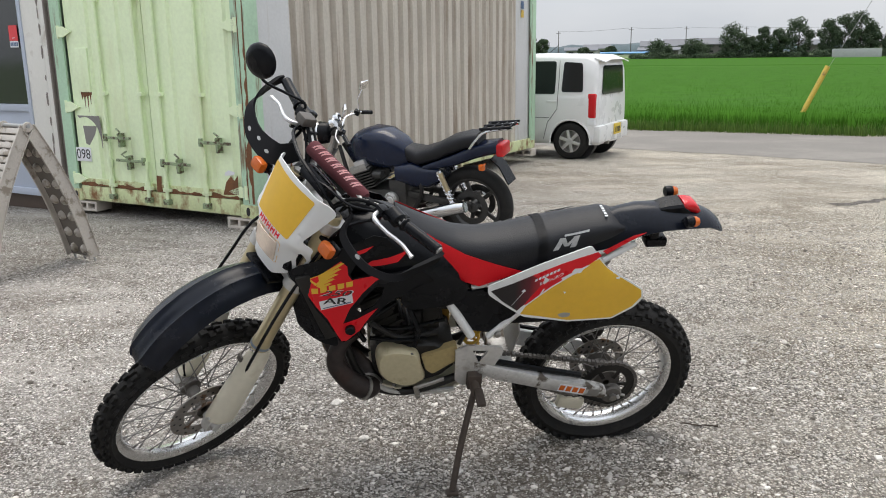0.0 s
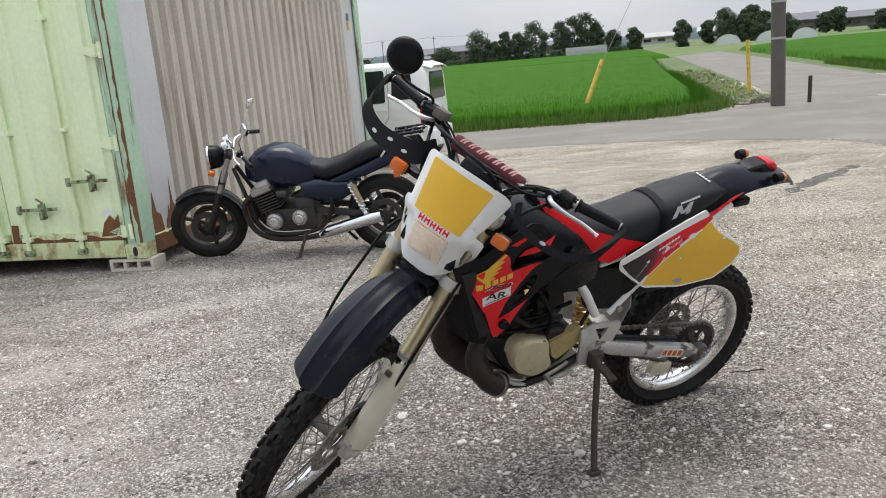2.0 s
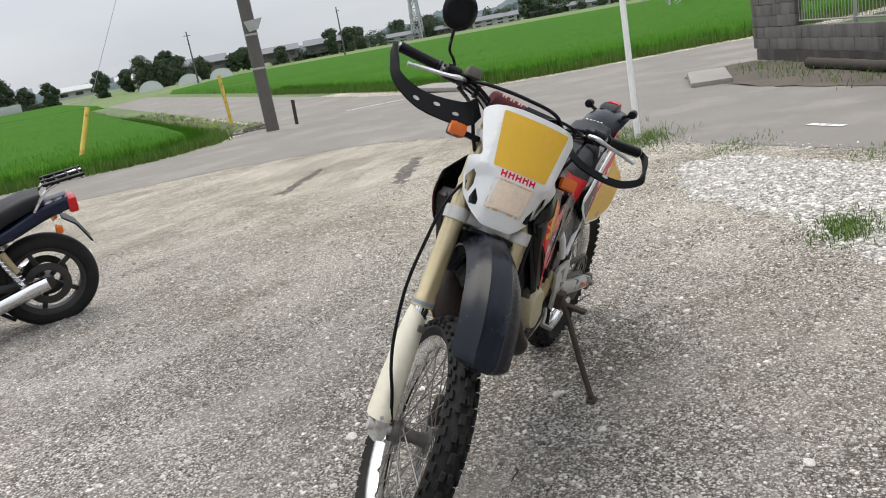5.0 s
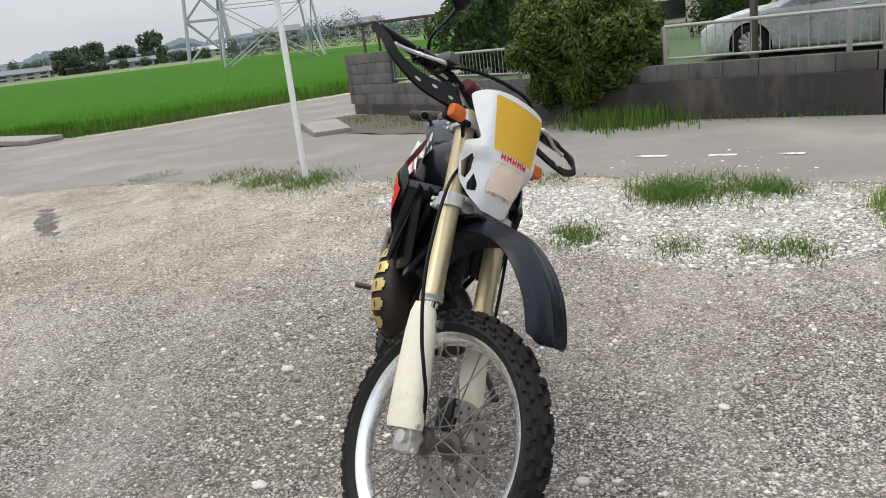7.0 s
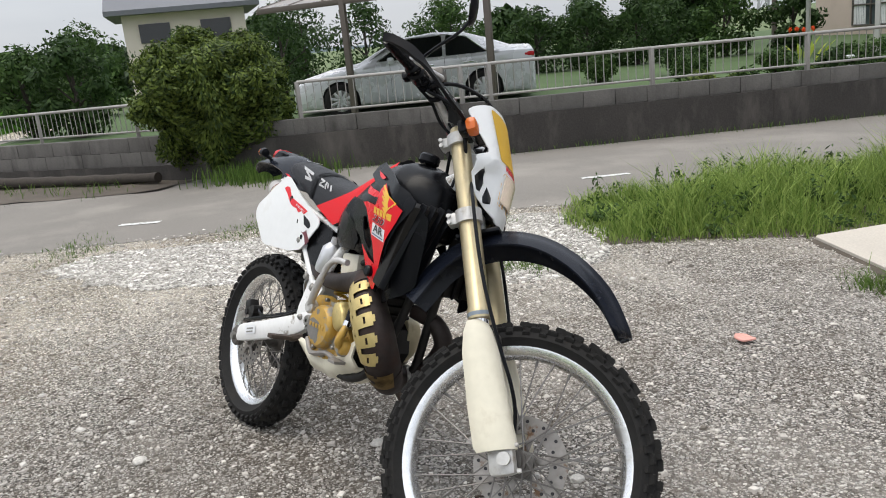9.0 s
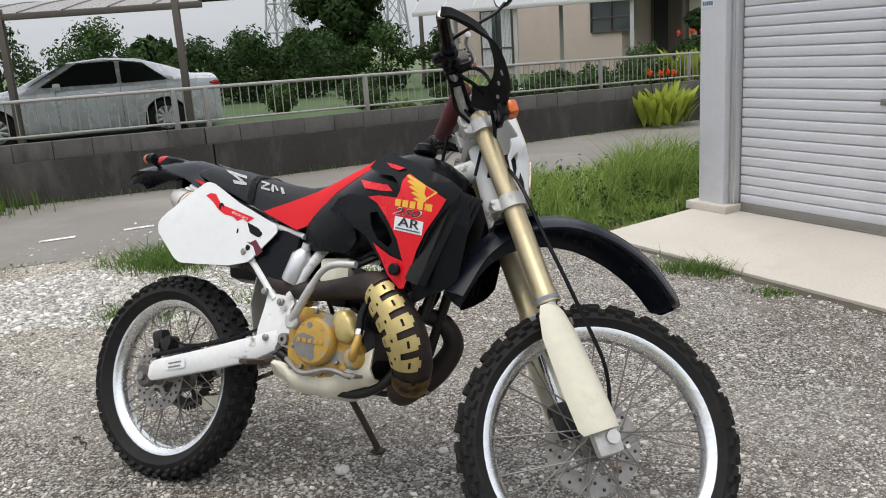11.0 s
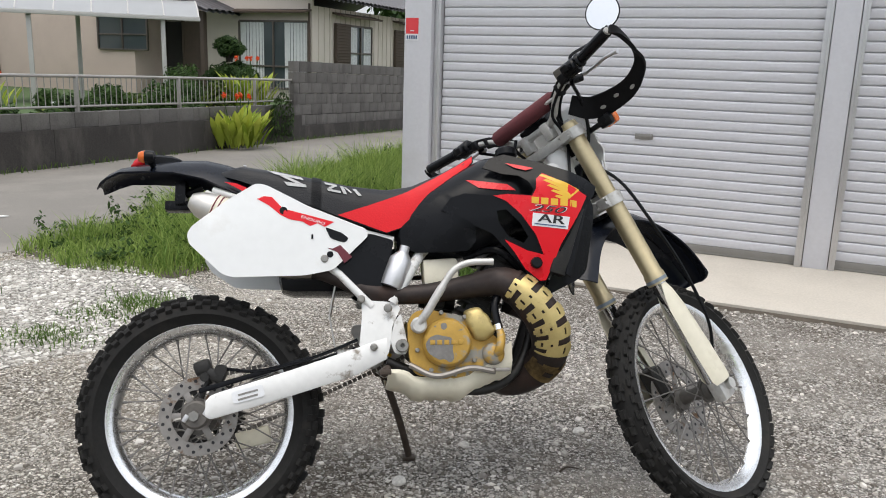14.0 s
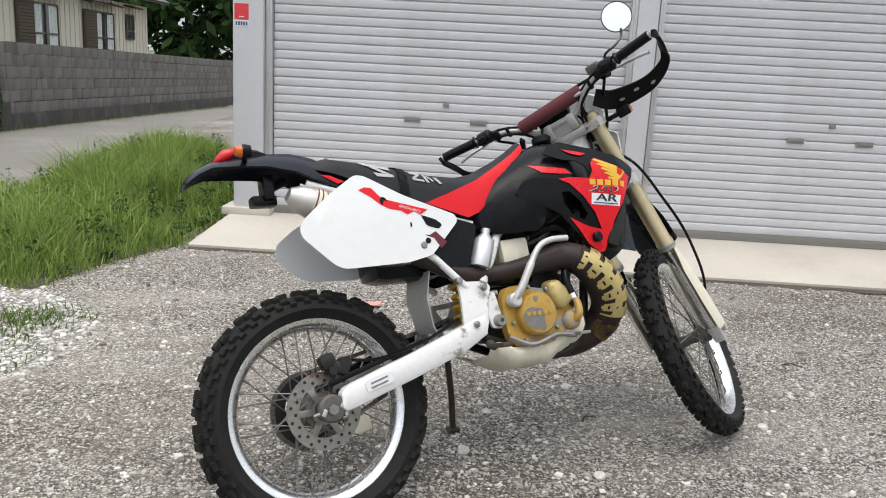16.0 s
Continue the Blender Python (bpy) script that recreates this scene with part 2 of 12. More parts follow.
def gravel_mat(name, stops, cell=55.0, big_dark=(0.16, 0.15, 0.135), amount=0.35, zoned=False, dust=None, pebbles=()):
    """Crushed stone: cells of several greys, gap shade painted in, and broad damp or muddy patches."""
    m = bpy.data.materials.new(name)
    m.use_nodes = True
    n, l = m.node_tree.nodes, m.node_tree.links
    b = n["Principled BSDF"]
    tc = n.new("ShaderNodeTexCoord")
    warp = n.new("ShaderNodeTexNoise")
    warp.inputs["Scale"].default_value = 30
    l.new(tc.outputs["Object"], warp.inputs["Vector"])
    wadd = n.new("ShaderNodeVectorMath")
    wadd.operation = "MULTIPLY_ADD"
    wadd.inputs[1].default_value = (0.02, 0.02, 0.02)
    l.new(warp.outputs["Color"], wadd.inputs[0])
    l.new(tc.outputs["Object"], wadd.inputs[2])
    vor = n.new("ShaderNodeTexVoronoi")
    vor.inputs["Scale"].default_value = cell
    vor2 = n.new("ShaderNodeTexVoronoi")
    vor2.inputs["Scale"].default_value = cell * 2.6
    for v in (vor, vor2):
        l.new(wadd.outputs[0], v.inputs["Vector"])
    sep = n.new("ShaderNodeSeparateColor")
    l.new(vor.outputs["Color"], sep.inputs[0])
    sep2 = n.new("ShaderNodeSeparateColor")
    l.new(vor2.outputs["Color"], sep2.inputs[0])
    av = n.new("ShaderNodeMath")
    av.operation = "MULTIPLY_ADD"
    av.inputs[1].default_value = 0.66
    av2 = n.new("ShaderNodeMath")
    av2.operation = "MULTIPLY"
    av2.inputs[1].default_value = 0.34
    l.new(sep2.outputs[0], av2.inputs[0])
    l.new(sep.outputs[0], av.inputs[0])
    l.new(av2.outputs[0], av.inputs[2])
    cr = n.new("ShaderNodeValToRGB")
    els = cr.color_ramp.elements
    els[0].position, els[0].color = stops[0][0], (*stops[0][1], 1)
    els[1].position, els[1].color = stops[-1][0], (*stops[-1][1], 1)
    for p, c in stops[1:-1]:
        e = els.new(p)
        e.color = (*c, 1)
    l.new(av.outputs[0], cr.inputs[0])
    # shade in the crevices between the stones, painted into the colour
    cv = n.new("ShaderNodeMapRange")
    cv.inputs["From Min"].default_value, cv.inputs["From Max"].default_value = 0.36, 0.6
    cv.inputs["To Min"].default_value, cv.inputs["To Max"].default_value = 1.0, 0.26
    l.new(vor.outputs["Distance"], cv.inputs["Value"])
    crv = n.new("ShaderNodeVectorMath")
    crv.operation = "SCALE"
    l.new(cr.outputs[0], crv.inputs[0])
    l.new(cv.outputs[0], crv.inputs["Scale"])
    bn = n.new("ShaderNodeTexNoise")
    bn.inputs["Scale"].default_value = 0.55
    bn.inputs["Detail"].default_value = 7
    bn.inputs["Roughness"].default_value = 0.6
    l.new(tc.outputs["Object"], bn.inputs["Vector"])
    br = n.new("ShaderNodeMapRange")
    br.inputs["From Min"].default_value, br.inputs["From Max"].default_value = 0.46, 0.62
    br.inputs["To Max"].default_value = amount
    l.new(bn.outputs[0], br.inputs["Value"])
    mx = n.new("ShaderNodeMixRGB")
    l.new(br.outputs[0], mx.inputs[0])
    l.new(crv.outputs[0], mx.inputs[1])
    mx.inputs[2].default_value = (*big_dark, 1)
    mn = n.new("ShaderNodeTexNoise")
    mn.inputs["Scale"].default_value = 3.4
    mn.inputs["Detail"].default_value = 9
    mn.inputs["Roughness"].default_value = 0.74
    l.new(tc.outputs["Object"], mn.inputs["Vector"])
    mr = n.new("ShaderNodeMapRange")
    mr.inputs["From Min"].default_value, mr.inputs["From Max"].default_value = 0.46, 0.64
    mr.inputs["To Max"].default_value = amount
    l.new(mn.outputs[0], mr.inputs["Value"])
    mx2 = n.new("ShaderNodeMixRGB")
    l.new(mr.outputs[0], mx2.inputs[0])
    l.new(mx.outputs[0], mx2.inputs[1])
    mx2.inputs[2].default_value = (*big_dark, 1)
    if dust:
        # fine pale dust trodden over the stones in drifts
        un = n.new("ShaderNodeTexNoise")
        un.inputs["Scale"].default_value = 1.15
        un.inputs["Detail"].default_value = 8
        un.inputs["Roughness"].default_value = 0.68
        um = n.new("ShaderNodeMapping")
        um.inputs["Rotation"].default_value = (0, 0, 0.5)
        um.inputs["Scale"].default_value = (0.6, 1.5, 1)
        um.inputs["Location"].default_value = (3.1, 1.7, 0)
        l.new(tc.outputs["Object"], um.inputs["Vector"])
        l.new(um.outputs[0], un.inputs["Vector"])
        ur = n.new("ShaderNodeMapRange")
        ur.inputs["From Min"].default_value, ur.inputs["From Max"].default_value = 0.47, 0.64
        ur.inputs["To Max"].default_value = 0.42
        l.new(un.outputs[0], ur.inputs["Value"])
        ux = n.new("ShaderNodeMixRGB")
        l.new(ur.outputs[0], ux.inputs[0])
        l.new(mx2.outputs[0], ux.inputs[1])
        ux.inputs[2].default_value = (*dust, 1)
        mx2 = ux
    # single pebbles of two sizes on finer grit, each with painted shadow rim
    heights = []
    for sc, cut, off in pebbles:
        pv = n.new("ShaderNodeTexVoronoi")
        pv.inputs["Scale"].default_value = sc
        pm = n.new("ShaderNodeVectorMath")
        pm.operation = "ADD"
        pm.inputs[1].default_value = (off, off * 0.7, 0)
        l.new(wadd.outputs[0], pm.inputs[0])
        l.new(pm.outputs[0], pv.inputs["Vector"])
        ps_ = n.new("ShaderNodeSeparateColor")
        l.new(pv.outputs["Color"], ps_.inputs[0])
        has = n.new("ShaderNodeMath")
        has.operation = "GREATER_THAN"
        has.inputs[1].default_value = cut
        l.new(ps_.outputs[0], has.inputs[0])
        size = n.new("ShaderNodeMapRange")
        size.inputs["To Min"].default_value, size.inputs["To Max"].default_value = 0.24, 0.46
        l.new(ps_.outputs[2], size.inputs["Value"])
        gap = n.new("ShaderNodeMath")
        gap.operation = "SUBTRACT"
        l.new(size.outputs[0], gap.inputs[0])
        l.new(pv.outputs["Distance"], gap.inputs[1])
        tone = n.new("ShaderNodeValToRGB")
        te = tone.color_ramp.elements
        te[0].position, te[0].color = 0.0, (0.27, 0.245, 0.215, 1)
        te[1].position, te[1].color = 1.0, (0.95, 0.92, 0.88, 1)
        te.new(0.35).color = (0.5, 0.472, 0.432, 1)
        te.new(0.75).color = (0.8, 0.768, 0.72, 1)
        l.new(ps_.outputs[1], tone.inputs[0])
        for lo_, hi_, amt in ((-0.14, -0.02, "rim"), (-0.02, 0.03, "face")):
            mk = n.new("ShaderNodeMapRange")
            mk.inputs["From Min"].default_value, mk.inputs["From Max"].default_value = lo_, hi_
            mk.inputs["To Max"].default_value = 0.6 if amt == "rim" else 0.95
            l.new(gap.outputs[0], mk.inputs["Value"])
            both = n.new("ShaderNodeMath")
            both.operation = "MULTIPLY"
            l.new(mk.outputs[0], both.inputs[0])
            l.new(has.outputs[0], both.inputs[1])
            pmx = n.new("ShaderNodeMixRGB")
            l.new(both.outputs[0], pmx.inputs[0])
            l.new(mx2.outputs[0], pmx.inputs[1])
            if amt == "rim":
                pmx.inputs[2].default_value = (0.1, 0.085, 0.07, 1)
            else:
                l.new(tone.outputs[0], pmx.inputs[2])
                dome = n.new("ShaderNodeMath")
                dome.operation = "MULTIPLY"
                dome.inputs[1].default_value = 60.0 / sc
                l.new(both.outputs[0], dome.inputs[0])
                heights.append(dome)
            mx2 = pmx
    if zoned:
        # the colour grows paler and warmer towards the lane
        sx = n.new("ShaderNodeSeparateXYZ")
        l.new(tc.outputs["Object"], sx.inputs[0])
        wob = n.new("ShaderNodeMath")
        wob.operation = "MULTIPLY_ADD"
        wob.inputs[1].default_value = 3.0
        l.new(bn.outputs[0], wob.inputs[0])
        l.new(sx.outputs[0], wob.inputs[2])
        sr = n.new("ShaderNodeMapRange")
        sr.inputs["From Min"].default_value, sr.inputs["From Max"].default_value = 1.2, 4.6
        l.new(wob.outputs[0], sr.inputs["Value"])
        tint = n.new("ShaderNodeMixRGB")
        tint.inputs[1].default_value, tint.inputs[2].default_value = (0.97, 0.97, 0.97, 1), (1.3, 1.27, 1.16, 1)
        l.new(sr.outputs[0], tint.inputs[0])
        mul = n.new("ShaderNodeMixRGB")
        mul.blend_type = "MULTIPLY"
        mul.inputs[0].default_value = 1.0
        l.new(mx2.outputs[0], mul.inputs[1])
        l.new(tint.outputs[0], mul.inputs[2])
        mx2 = mul
    if zoned:
        # a broad paler stretch towards the container, and a darker one round the motorcycle
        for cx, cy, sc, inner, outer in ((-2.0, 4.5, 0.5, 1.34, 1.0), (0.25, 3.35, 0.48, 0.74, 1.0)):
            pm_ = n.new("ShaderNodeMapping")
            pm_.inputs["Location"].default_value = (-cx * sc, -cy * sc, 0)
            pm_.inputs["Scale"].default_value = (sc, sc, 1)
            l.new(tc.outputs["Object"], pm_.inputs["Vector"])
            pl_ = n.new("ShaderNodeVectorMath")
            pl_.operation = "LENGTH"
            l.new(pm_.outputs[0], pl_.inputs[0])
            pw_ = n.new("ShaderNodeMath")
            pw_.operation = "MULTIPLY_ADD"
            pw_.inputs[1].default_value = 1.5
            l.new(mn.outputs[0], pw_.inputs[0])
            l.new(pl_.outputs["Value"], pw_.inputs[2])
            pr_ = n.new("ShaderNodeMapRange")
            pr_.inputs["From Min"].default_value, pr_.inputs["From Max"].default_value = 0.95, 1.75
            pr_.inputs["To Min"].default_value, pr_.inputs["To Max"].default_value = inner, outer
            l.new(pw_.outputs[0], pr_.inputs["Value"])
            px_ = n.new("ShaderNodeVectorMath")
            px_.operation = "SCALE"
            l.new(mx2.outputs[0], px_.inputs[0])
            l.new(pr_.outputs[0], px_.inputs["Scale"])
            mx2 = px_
    l.new(mx2.outputs[0], b.inputs["Base Color"])
    b.inputs["Roughness"].default_value = 0.92
    b.inputs["Specular IOR Level"].default_value = 0.25
    hs = n.new("ShaderNodeMath")
    hs.operation = "ADD"
    l.new(vor.outputs["Distance"], hs.inputs[0])
    l.new(vor2.outputs["Distance"], hs.inputs[1])
    for dome in heights:
        less = n.new("ShaderNodeMath")
        less.operation = "SUBTRACT"
        l.new(hs.outputs[0], less.inputs[0])
        l.new(dome.outputs[0], less.inputs[1])
        hs = less
    bp = n.new("ShaderNodeBump")
    bp.invert = True
    bp.inputs["Strength"].default_value = 0.9
    bp.inputs["Distance"].default_value = 0.008
    l.new(hs.outputs[0], bp.inputs["Height"])
    l.new(bp.outputs[0], b.inputs["Normal"])
    return m


M_GRAVEL = gravel_mat("gravel", [(0.16, (0.15, 0.13, 0.108)), (0.4, (0.455, 0.42, 0.376)), (0.58, (0.74, 0.69, 0.628)), (0.82, (0.96, 0.915, 0.855))], cell=95, big_dark=(0.15, 0.122, 0.094), amount=0.62, zoned=True, dust=(0.66, 0.615, 0.56), pebbles=((105, 0.35, 3.3), (58, 0.62, 7.1), (34, 0.9, 1.7)))
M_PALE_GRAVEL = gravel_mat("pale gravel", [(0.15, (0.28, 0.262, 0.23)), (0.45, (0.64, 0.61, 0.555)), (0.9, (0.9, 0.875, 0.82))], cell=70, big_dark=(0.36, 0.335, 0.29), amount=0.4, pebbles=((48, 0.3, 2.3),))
M_ROCK = mat("pale rough stone", (0.58, 0.555, 0.515), 0.92, var=0.3, scale=30, fine=140, bump=0.5)
M_ASPHALT = mat("worn asphalt", (0.19, 0.175, 0.156), 0.92, var=0.16, scale=0.7, fine=160, bump=0.5, dirt=(0.3, 0.277, 0.245), dirt_amount=0.4, dirt_scale=0.6, dirt_edge=0.3)
M_LINE = mat("road paint", (0.62, 0.62, 0.6), 0.8, var=0.15, fine=120, dirt=(0.25, 0.25, 0.24), dirt_amount=0.35, dirt_scale=14)
M_CONCRETE = mat("concrete", (0.53, 0.487, 0.427), 0.9, var=0.14, scale=1.5, fine=90, bump=0.3, dirt=(0.39, 0.35, 0.3), dirt_amount=0.28, dirt_scale=1.3, dirt_edge=0.35)
M_BLOCKWALL = mat("weathered concrete block", (0.13, 0.122, 0.113), 0.95, var=0.3, scale=2.0, fine=70, bump=0.5, dirt=(0.05, 0.046, 0.042), dirt_amount=0.5, dirt_scale=3.2, dirt_edge=0.3, rand=0.13, streak=0.3)
M_WALLBASE = mat("stained concrete footing", (0.05, 0.045, 0.041), 0.95, var=0.35, scale=1.2, fine=60, bump=0.6, dirt=(0.12, 0.108, 0.096), dirt_amount=0.4, dirt_scale=2.6, dirt_edge=0.25, streak=0.35)
M_GREEN = mat("pale green container paint", (0.76, 0.87, 0.58), 0.5, var=0.08, scale=1.3, fine=30, bump=0.1, dirt=(0.6, 0.63, 0.37), dirt_amount=0.3, dirt_scale=2.2, dirt_edge=0.3, streak=0.25)
M_RUST = mat("rust", (0.16, 0.07, 0.03), 0.9, var=0.4, scale=9, fine=70, bump=0.6)
M_GREEN_RUST = mat("rusting green paint", (0.6, 0.66, 0.37), 0.6, var=0.15, scale=3, fine=40, bump=0.25, dirt=(0.23, 0.11, 0.045), dirt_amount=0.42, dirt_scale=7, dirt_edge=0.16, streak=0.7)
M_POST_GREEN = mat("mint green post paint", (0.42, 0.6, 0.43), 0.55, var=0.12, scale=3, fine=40, bump=0.15, dirt=(0.17, 0.08, 0.04), dirt_amount=0.25, dirt_scale=11, dirt_edge=0.12, streak=0.12)
M_BEIGE = mat("weathered beige container side", (0.52, 0.475, 0.41), 0.7, var=0.12, scale=2, fine=40, bump=0.15, dirt=(0.19, 0.125, 0.075), dirt_amount=0.36, dirt_scale=9, dirt_edge=0.3, streak=0.07)
M_GREYSIDE = mat("pale grey container panel", (0.56, 0.56, 0.56), 0.65, var=0.08, scale=2, fine=40, bump=0.1, dirt=(0.36, 0.32, 0.26), dirt_amount=0.25, dirt_scale=6, dirt_edge=0.25, streak=0.07)
M_SHUTTER = mat("silver grey shutter paint", (0.6, 0.6, 0.635), 0.42, metal=0.1, var=0.05, scale=2, fine=50, bump=0.03, dirt=(0.5, 0.49, 0.5), dirt_amount=0.25, dirt_scale=1.5, dirt_edge=0.3)
M_ALU = mat("aluminium", (0.62, 0.62, 0.63), 0.4, metal=0.85, var=0.06, fine=120, bump=0.05)
M_STRIP = mat("dull brown-grey", (0.2, 0.17, 0.15), 0.8, var=0.2, scale=5, fine=60, bump=0.2)
M_HANDLE = mat("grimy green lock gear", (0.27, 0.34, 0.2), 0.6, metal=0.1, var=0.25, scale=14, fine=70, bump=0.15, dirt=(0.1, 0.075, 0.05), dirt_amount=0.4, dirt_scale=18)
M_DOORBLUE = mat("pale blue-grey door panel", (0.42, 0.46, 0.54), 0.5, var=0.05, scale=3, fine=60, bump=0.04)
M_RAMP = mat("weathered warm grey aluminium", (0.5, 0.46, 0.41), 0.55, metal=0.25, var=0.12, scale=5, fine=80, bump=0.08, dirt=(0.3, 0.26, 0.21), dirt_amount=0.3, dirt_scale=9)
# shade on the ramp's underside is painted into this darker plate colour
M_RAMP_SHADED = mat("shade-darkened aluminium plate", (0.17, 0.15, 0.13), 0.6, metal=0.3, var=0.2, scale=6, fine=80, bump=0.1)
M_ALU_GREY = mat("anodised grey aluminium", (0.26, 0.25, 0.235), 0.5, metal=0.5, var=0.08, fine=90, bump=0.05)
M_FENCE = mat("grey anodised railing", (0.33, 0.315, 0.295), 0.5, metal=0.3, var=0.1, fine=90, bump=0.05)
M_GALV = mat("galvanised steel", (0.4, 0.4, 0.39), 0.55, metal=0.5, var=0.15, scale=6, fine=60, bump=0.05)
M_WHITE_PANEL = mat("white wall panel", (0.7, 0.68, 0.63), 0.6, var=0.05, scale=2, fine=30, bump=0.05, dirt=(0.5, 0.46, 0.4), dirt_amount=0.2, dirt_scale=2)
M_DARKGLASS = mat("dark window glass", (0.015, 0.018, 0.02), 0.06, var=0.05, bump=0.0, spec=0.8)
M_SKYGLASS = mat("reflecting window glass", (0.06, 0.075, 0.08), 0.05, var=0.05, bump=0.0, spec=1.0)
M_CURTAIN = mat("white net curtain", (0.62, 0.63, 0.62), 0.9, var=0.12, scale=20, fine=60, bump=0.1)
M_STUCCO = mat("pink beige stucco", (0.62, 0.5, 0.43), 0.9, var=0.06, scale=1.5, fine=120, bump=0.35, dirt=(0.5, 0.4, 0.34), dirt_amount=0.25, dirt_scale=0.8, dirt_edge=0.3)
M_STUCCO_LIGHT = mat("cream siding", (0.62, 0.55, 0.48), 0.85, var=0.05, scale=1.5, fine=80, bump=0.2)
M_TILE = mat("grey roof tile", (0.1, 0.095, 0.1), 0.5, var=0.25, scale=3, fine=30, bump=0.2)
M_BROWN = mat("brown timber trim", (0.085, 0.06, 0.045), 0.7, var=0.2, scale=6, fine=60)
M_SOIL = mat("bare soil", (0.085, 0.07, 0.054), 0.95, var=0.4, scale=3, fine=40, bump=0.8)
M_BARK = mat("bark", (0.045, 0.037, 0.03), 0.95, var=0.35, scale=9, fine=50, bump=0.8)
M_UTIL = mat("grey concrete pole", (0.105, 0.095, 0.085), 0.9, var=0.2, scale=3, fine=60, bump=0.3)
M_SLAB = mat("rough grey concrete slab", (0.25, 0.235, 0.21), 0.92, var=0.2, scale=3, fine=70, bump=0.4)
M_YELLOW_POLE = mat("yellow guard tube", (0.62, 0.42, 0.07), 0.6, var=0.15, scale=4, fine=60, dirt=(0.3, 0.2, 0.08), dirt_amount=0.25, dirt_scale=6)
M_WHITE_POLE = mat("white painted steel", (0.78, 0.78, 0.77), 0.45, var=0.05, scale=4, fine=50, dirt=(0.5, 0.46, 0.4), dirt_amount=0.12, dirt_scale=5)
M_RED_SIGN = mat("red sign face", (0.4, 0.03, 0.035), 0.45, var=0.06, bump=0.02)
M_STICKER_RED = mat("red sticker", (0.7, 0.05, 0.06), 0.4, var=0.05, bump=0.0)
M_STICKER_WHITE = mat("white sticker", (0.75, 0.76, 0.78), 0.4, var=0.04, bump=0.0)
M_STICKER_BLUE = mat("dark blue print", (0.05, 0.1, 0.2), 0.4, var=0.05, bump=0.0)
M_INK = mat("black ink", (0.015, 0.015, 0.017), 0.5, var=0.05, bump=0.0)
M_LEAF_BUSH = leafy("glossy shrub leaf", (0.016, 0.036, 0.01), (0.15, 0.2, 0.04), 0.5)
M_LEAF_DARK = leafy("dark tree leaf", (0.018, 0.04, 0.012), (0.05, 0.09, 0.025), 0.6)
M_LEAF_MID = leafy("garden leaf", (0.022, 0.05, 0.013), (0.075, 0.13, 0.034), 0.6)
# distance haze put into the colour: paler, greyer leaves for far trees
M_LEAF_HAZED = leafy("hazed far tree leaf", (0.045, 0.068, 0.042), (0.095, 0.128, 0.072), 0.8)
M_RICE = leafy("rice blade", (0.038, 0.115, 0.008), (0.05, 0.138, 0.011), 0.95, 0.3)
M_GRASS = leafy("weed grass blade", (0.09, 0.17, 0.028), (0.37, 0.47, 0.13), 0.6, 0.35)
M_TUFT = leafy("tuft blade", (0.05, 0.1, 0.02), (0.16, 0.25, 0.055), 0.6, 0.3)
M_CANNA = leafy("canna leaf", (0.2, 0.29, 0.03), (0.48, 0.52, 0.09), 0.5, 0.35)
M_CANNA_RED = leafy("canna flower", (0.7, 0.06, 0.02), (0.85, 0.16, 0.04), 0.6, 0.3)

# ---- ground, road, fields ----
rng = random.Random(5)


def outline_sheet(name, poly, dz, material, label, category, step=1.0, kind="structure", skirt=0.0):
    """A sheet of that outline, laid on the falling ground."""
    bm = bmesh.new()
    panel(bm, poly, lambda u, v: (u, v, gz(u, v) + dz), thick=0, step=step)
    return single(name, bm, material, label, category, kind=kind)


# the yard and all land beyond, one sheet to the horizon
rings = []
radii = [0.5, 1.5, 3, 4, 5, 6.5, 8, 10, 12.5, 15, 18, 22, 25, 32, 60, 150, 500, 2500]
for r in radii:
    rings.append([(r * math.cos(2 * math.pi * i / 72), 2.5 + r * math.sin(2 * math.pi * i / 72), -0.02 * min(max(r - 3, 0), 22)) for i in range(72)])
gbm = bmesh.new()
skin(gbm, rings)
bmesh.ops.delete(gbm, geom=[f for f in gbm.faces if len(f.verts) > 4 and f.calc_center_median().length > 20 or (len(f.verts) > 4 and f.calc_area() > 1000)], context="FACES")
for f_ in gbm.faces:
    f_.material_index = 1 if math.hypot(f_.calc_center_median().x, f_.calc_center_median().y - 2.5) > 40 else 0
M_FARLAND = mat("far grassy land", (0.1, 0.14, 0.05), 0.95, var=0.3, scale=0.06, fine=0.7, bump=0)
ground = single("ground", gbm, [M_GRAVEL, M_FARLAND], "grey crushed-stone yard, damp brown in places and paler towards the lane", "gravel ground", kind="structure", smooth=60)

ROAD = [(1.0, 15.2), (3.1, 13.9), (6.0, 11.6), (7.3, 9.6), (7.15, 7.4), (6.2, 5.4), (4.9, 3.35), (3.95, 1.5), (3.1, 0.4), (2.55, -0.6), (1.9, -3.0), (1.2, -6.0), (0.3, -10.0), (-2.4, -20.0), (-9, -45),
        (-6, -46), (-0.5, -23.6), (2.6, -12.5), (3.65, -8.6), (4.9, -4.6), (6.1, -1.6), (8.2, 1.0), (11.2, 3.6), (14.2, 4.9), (30.0, -3.0), (31, 0.5), (22.5, 6.6), (17.2, 11.3), (16.4, 13.2), (20, 20), (70, 103), (140, 228),
        (134, 232), (66, 108), (15.5, 21.0), (12.2, 17.6), (10.4, 16.5), (8.4, 16.1), (4.2, 18.4), (-6, 24.5), (-9, 20.9)]


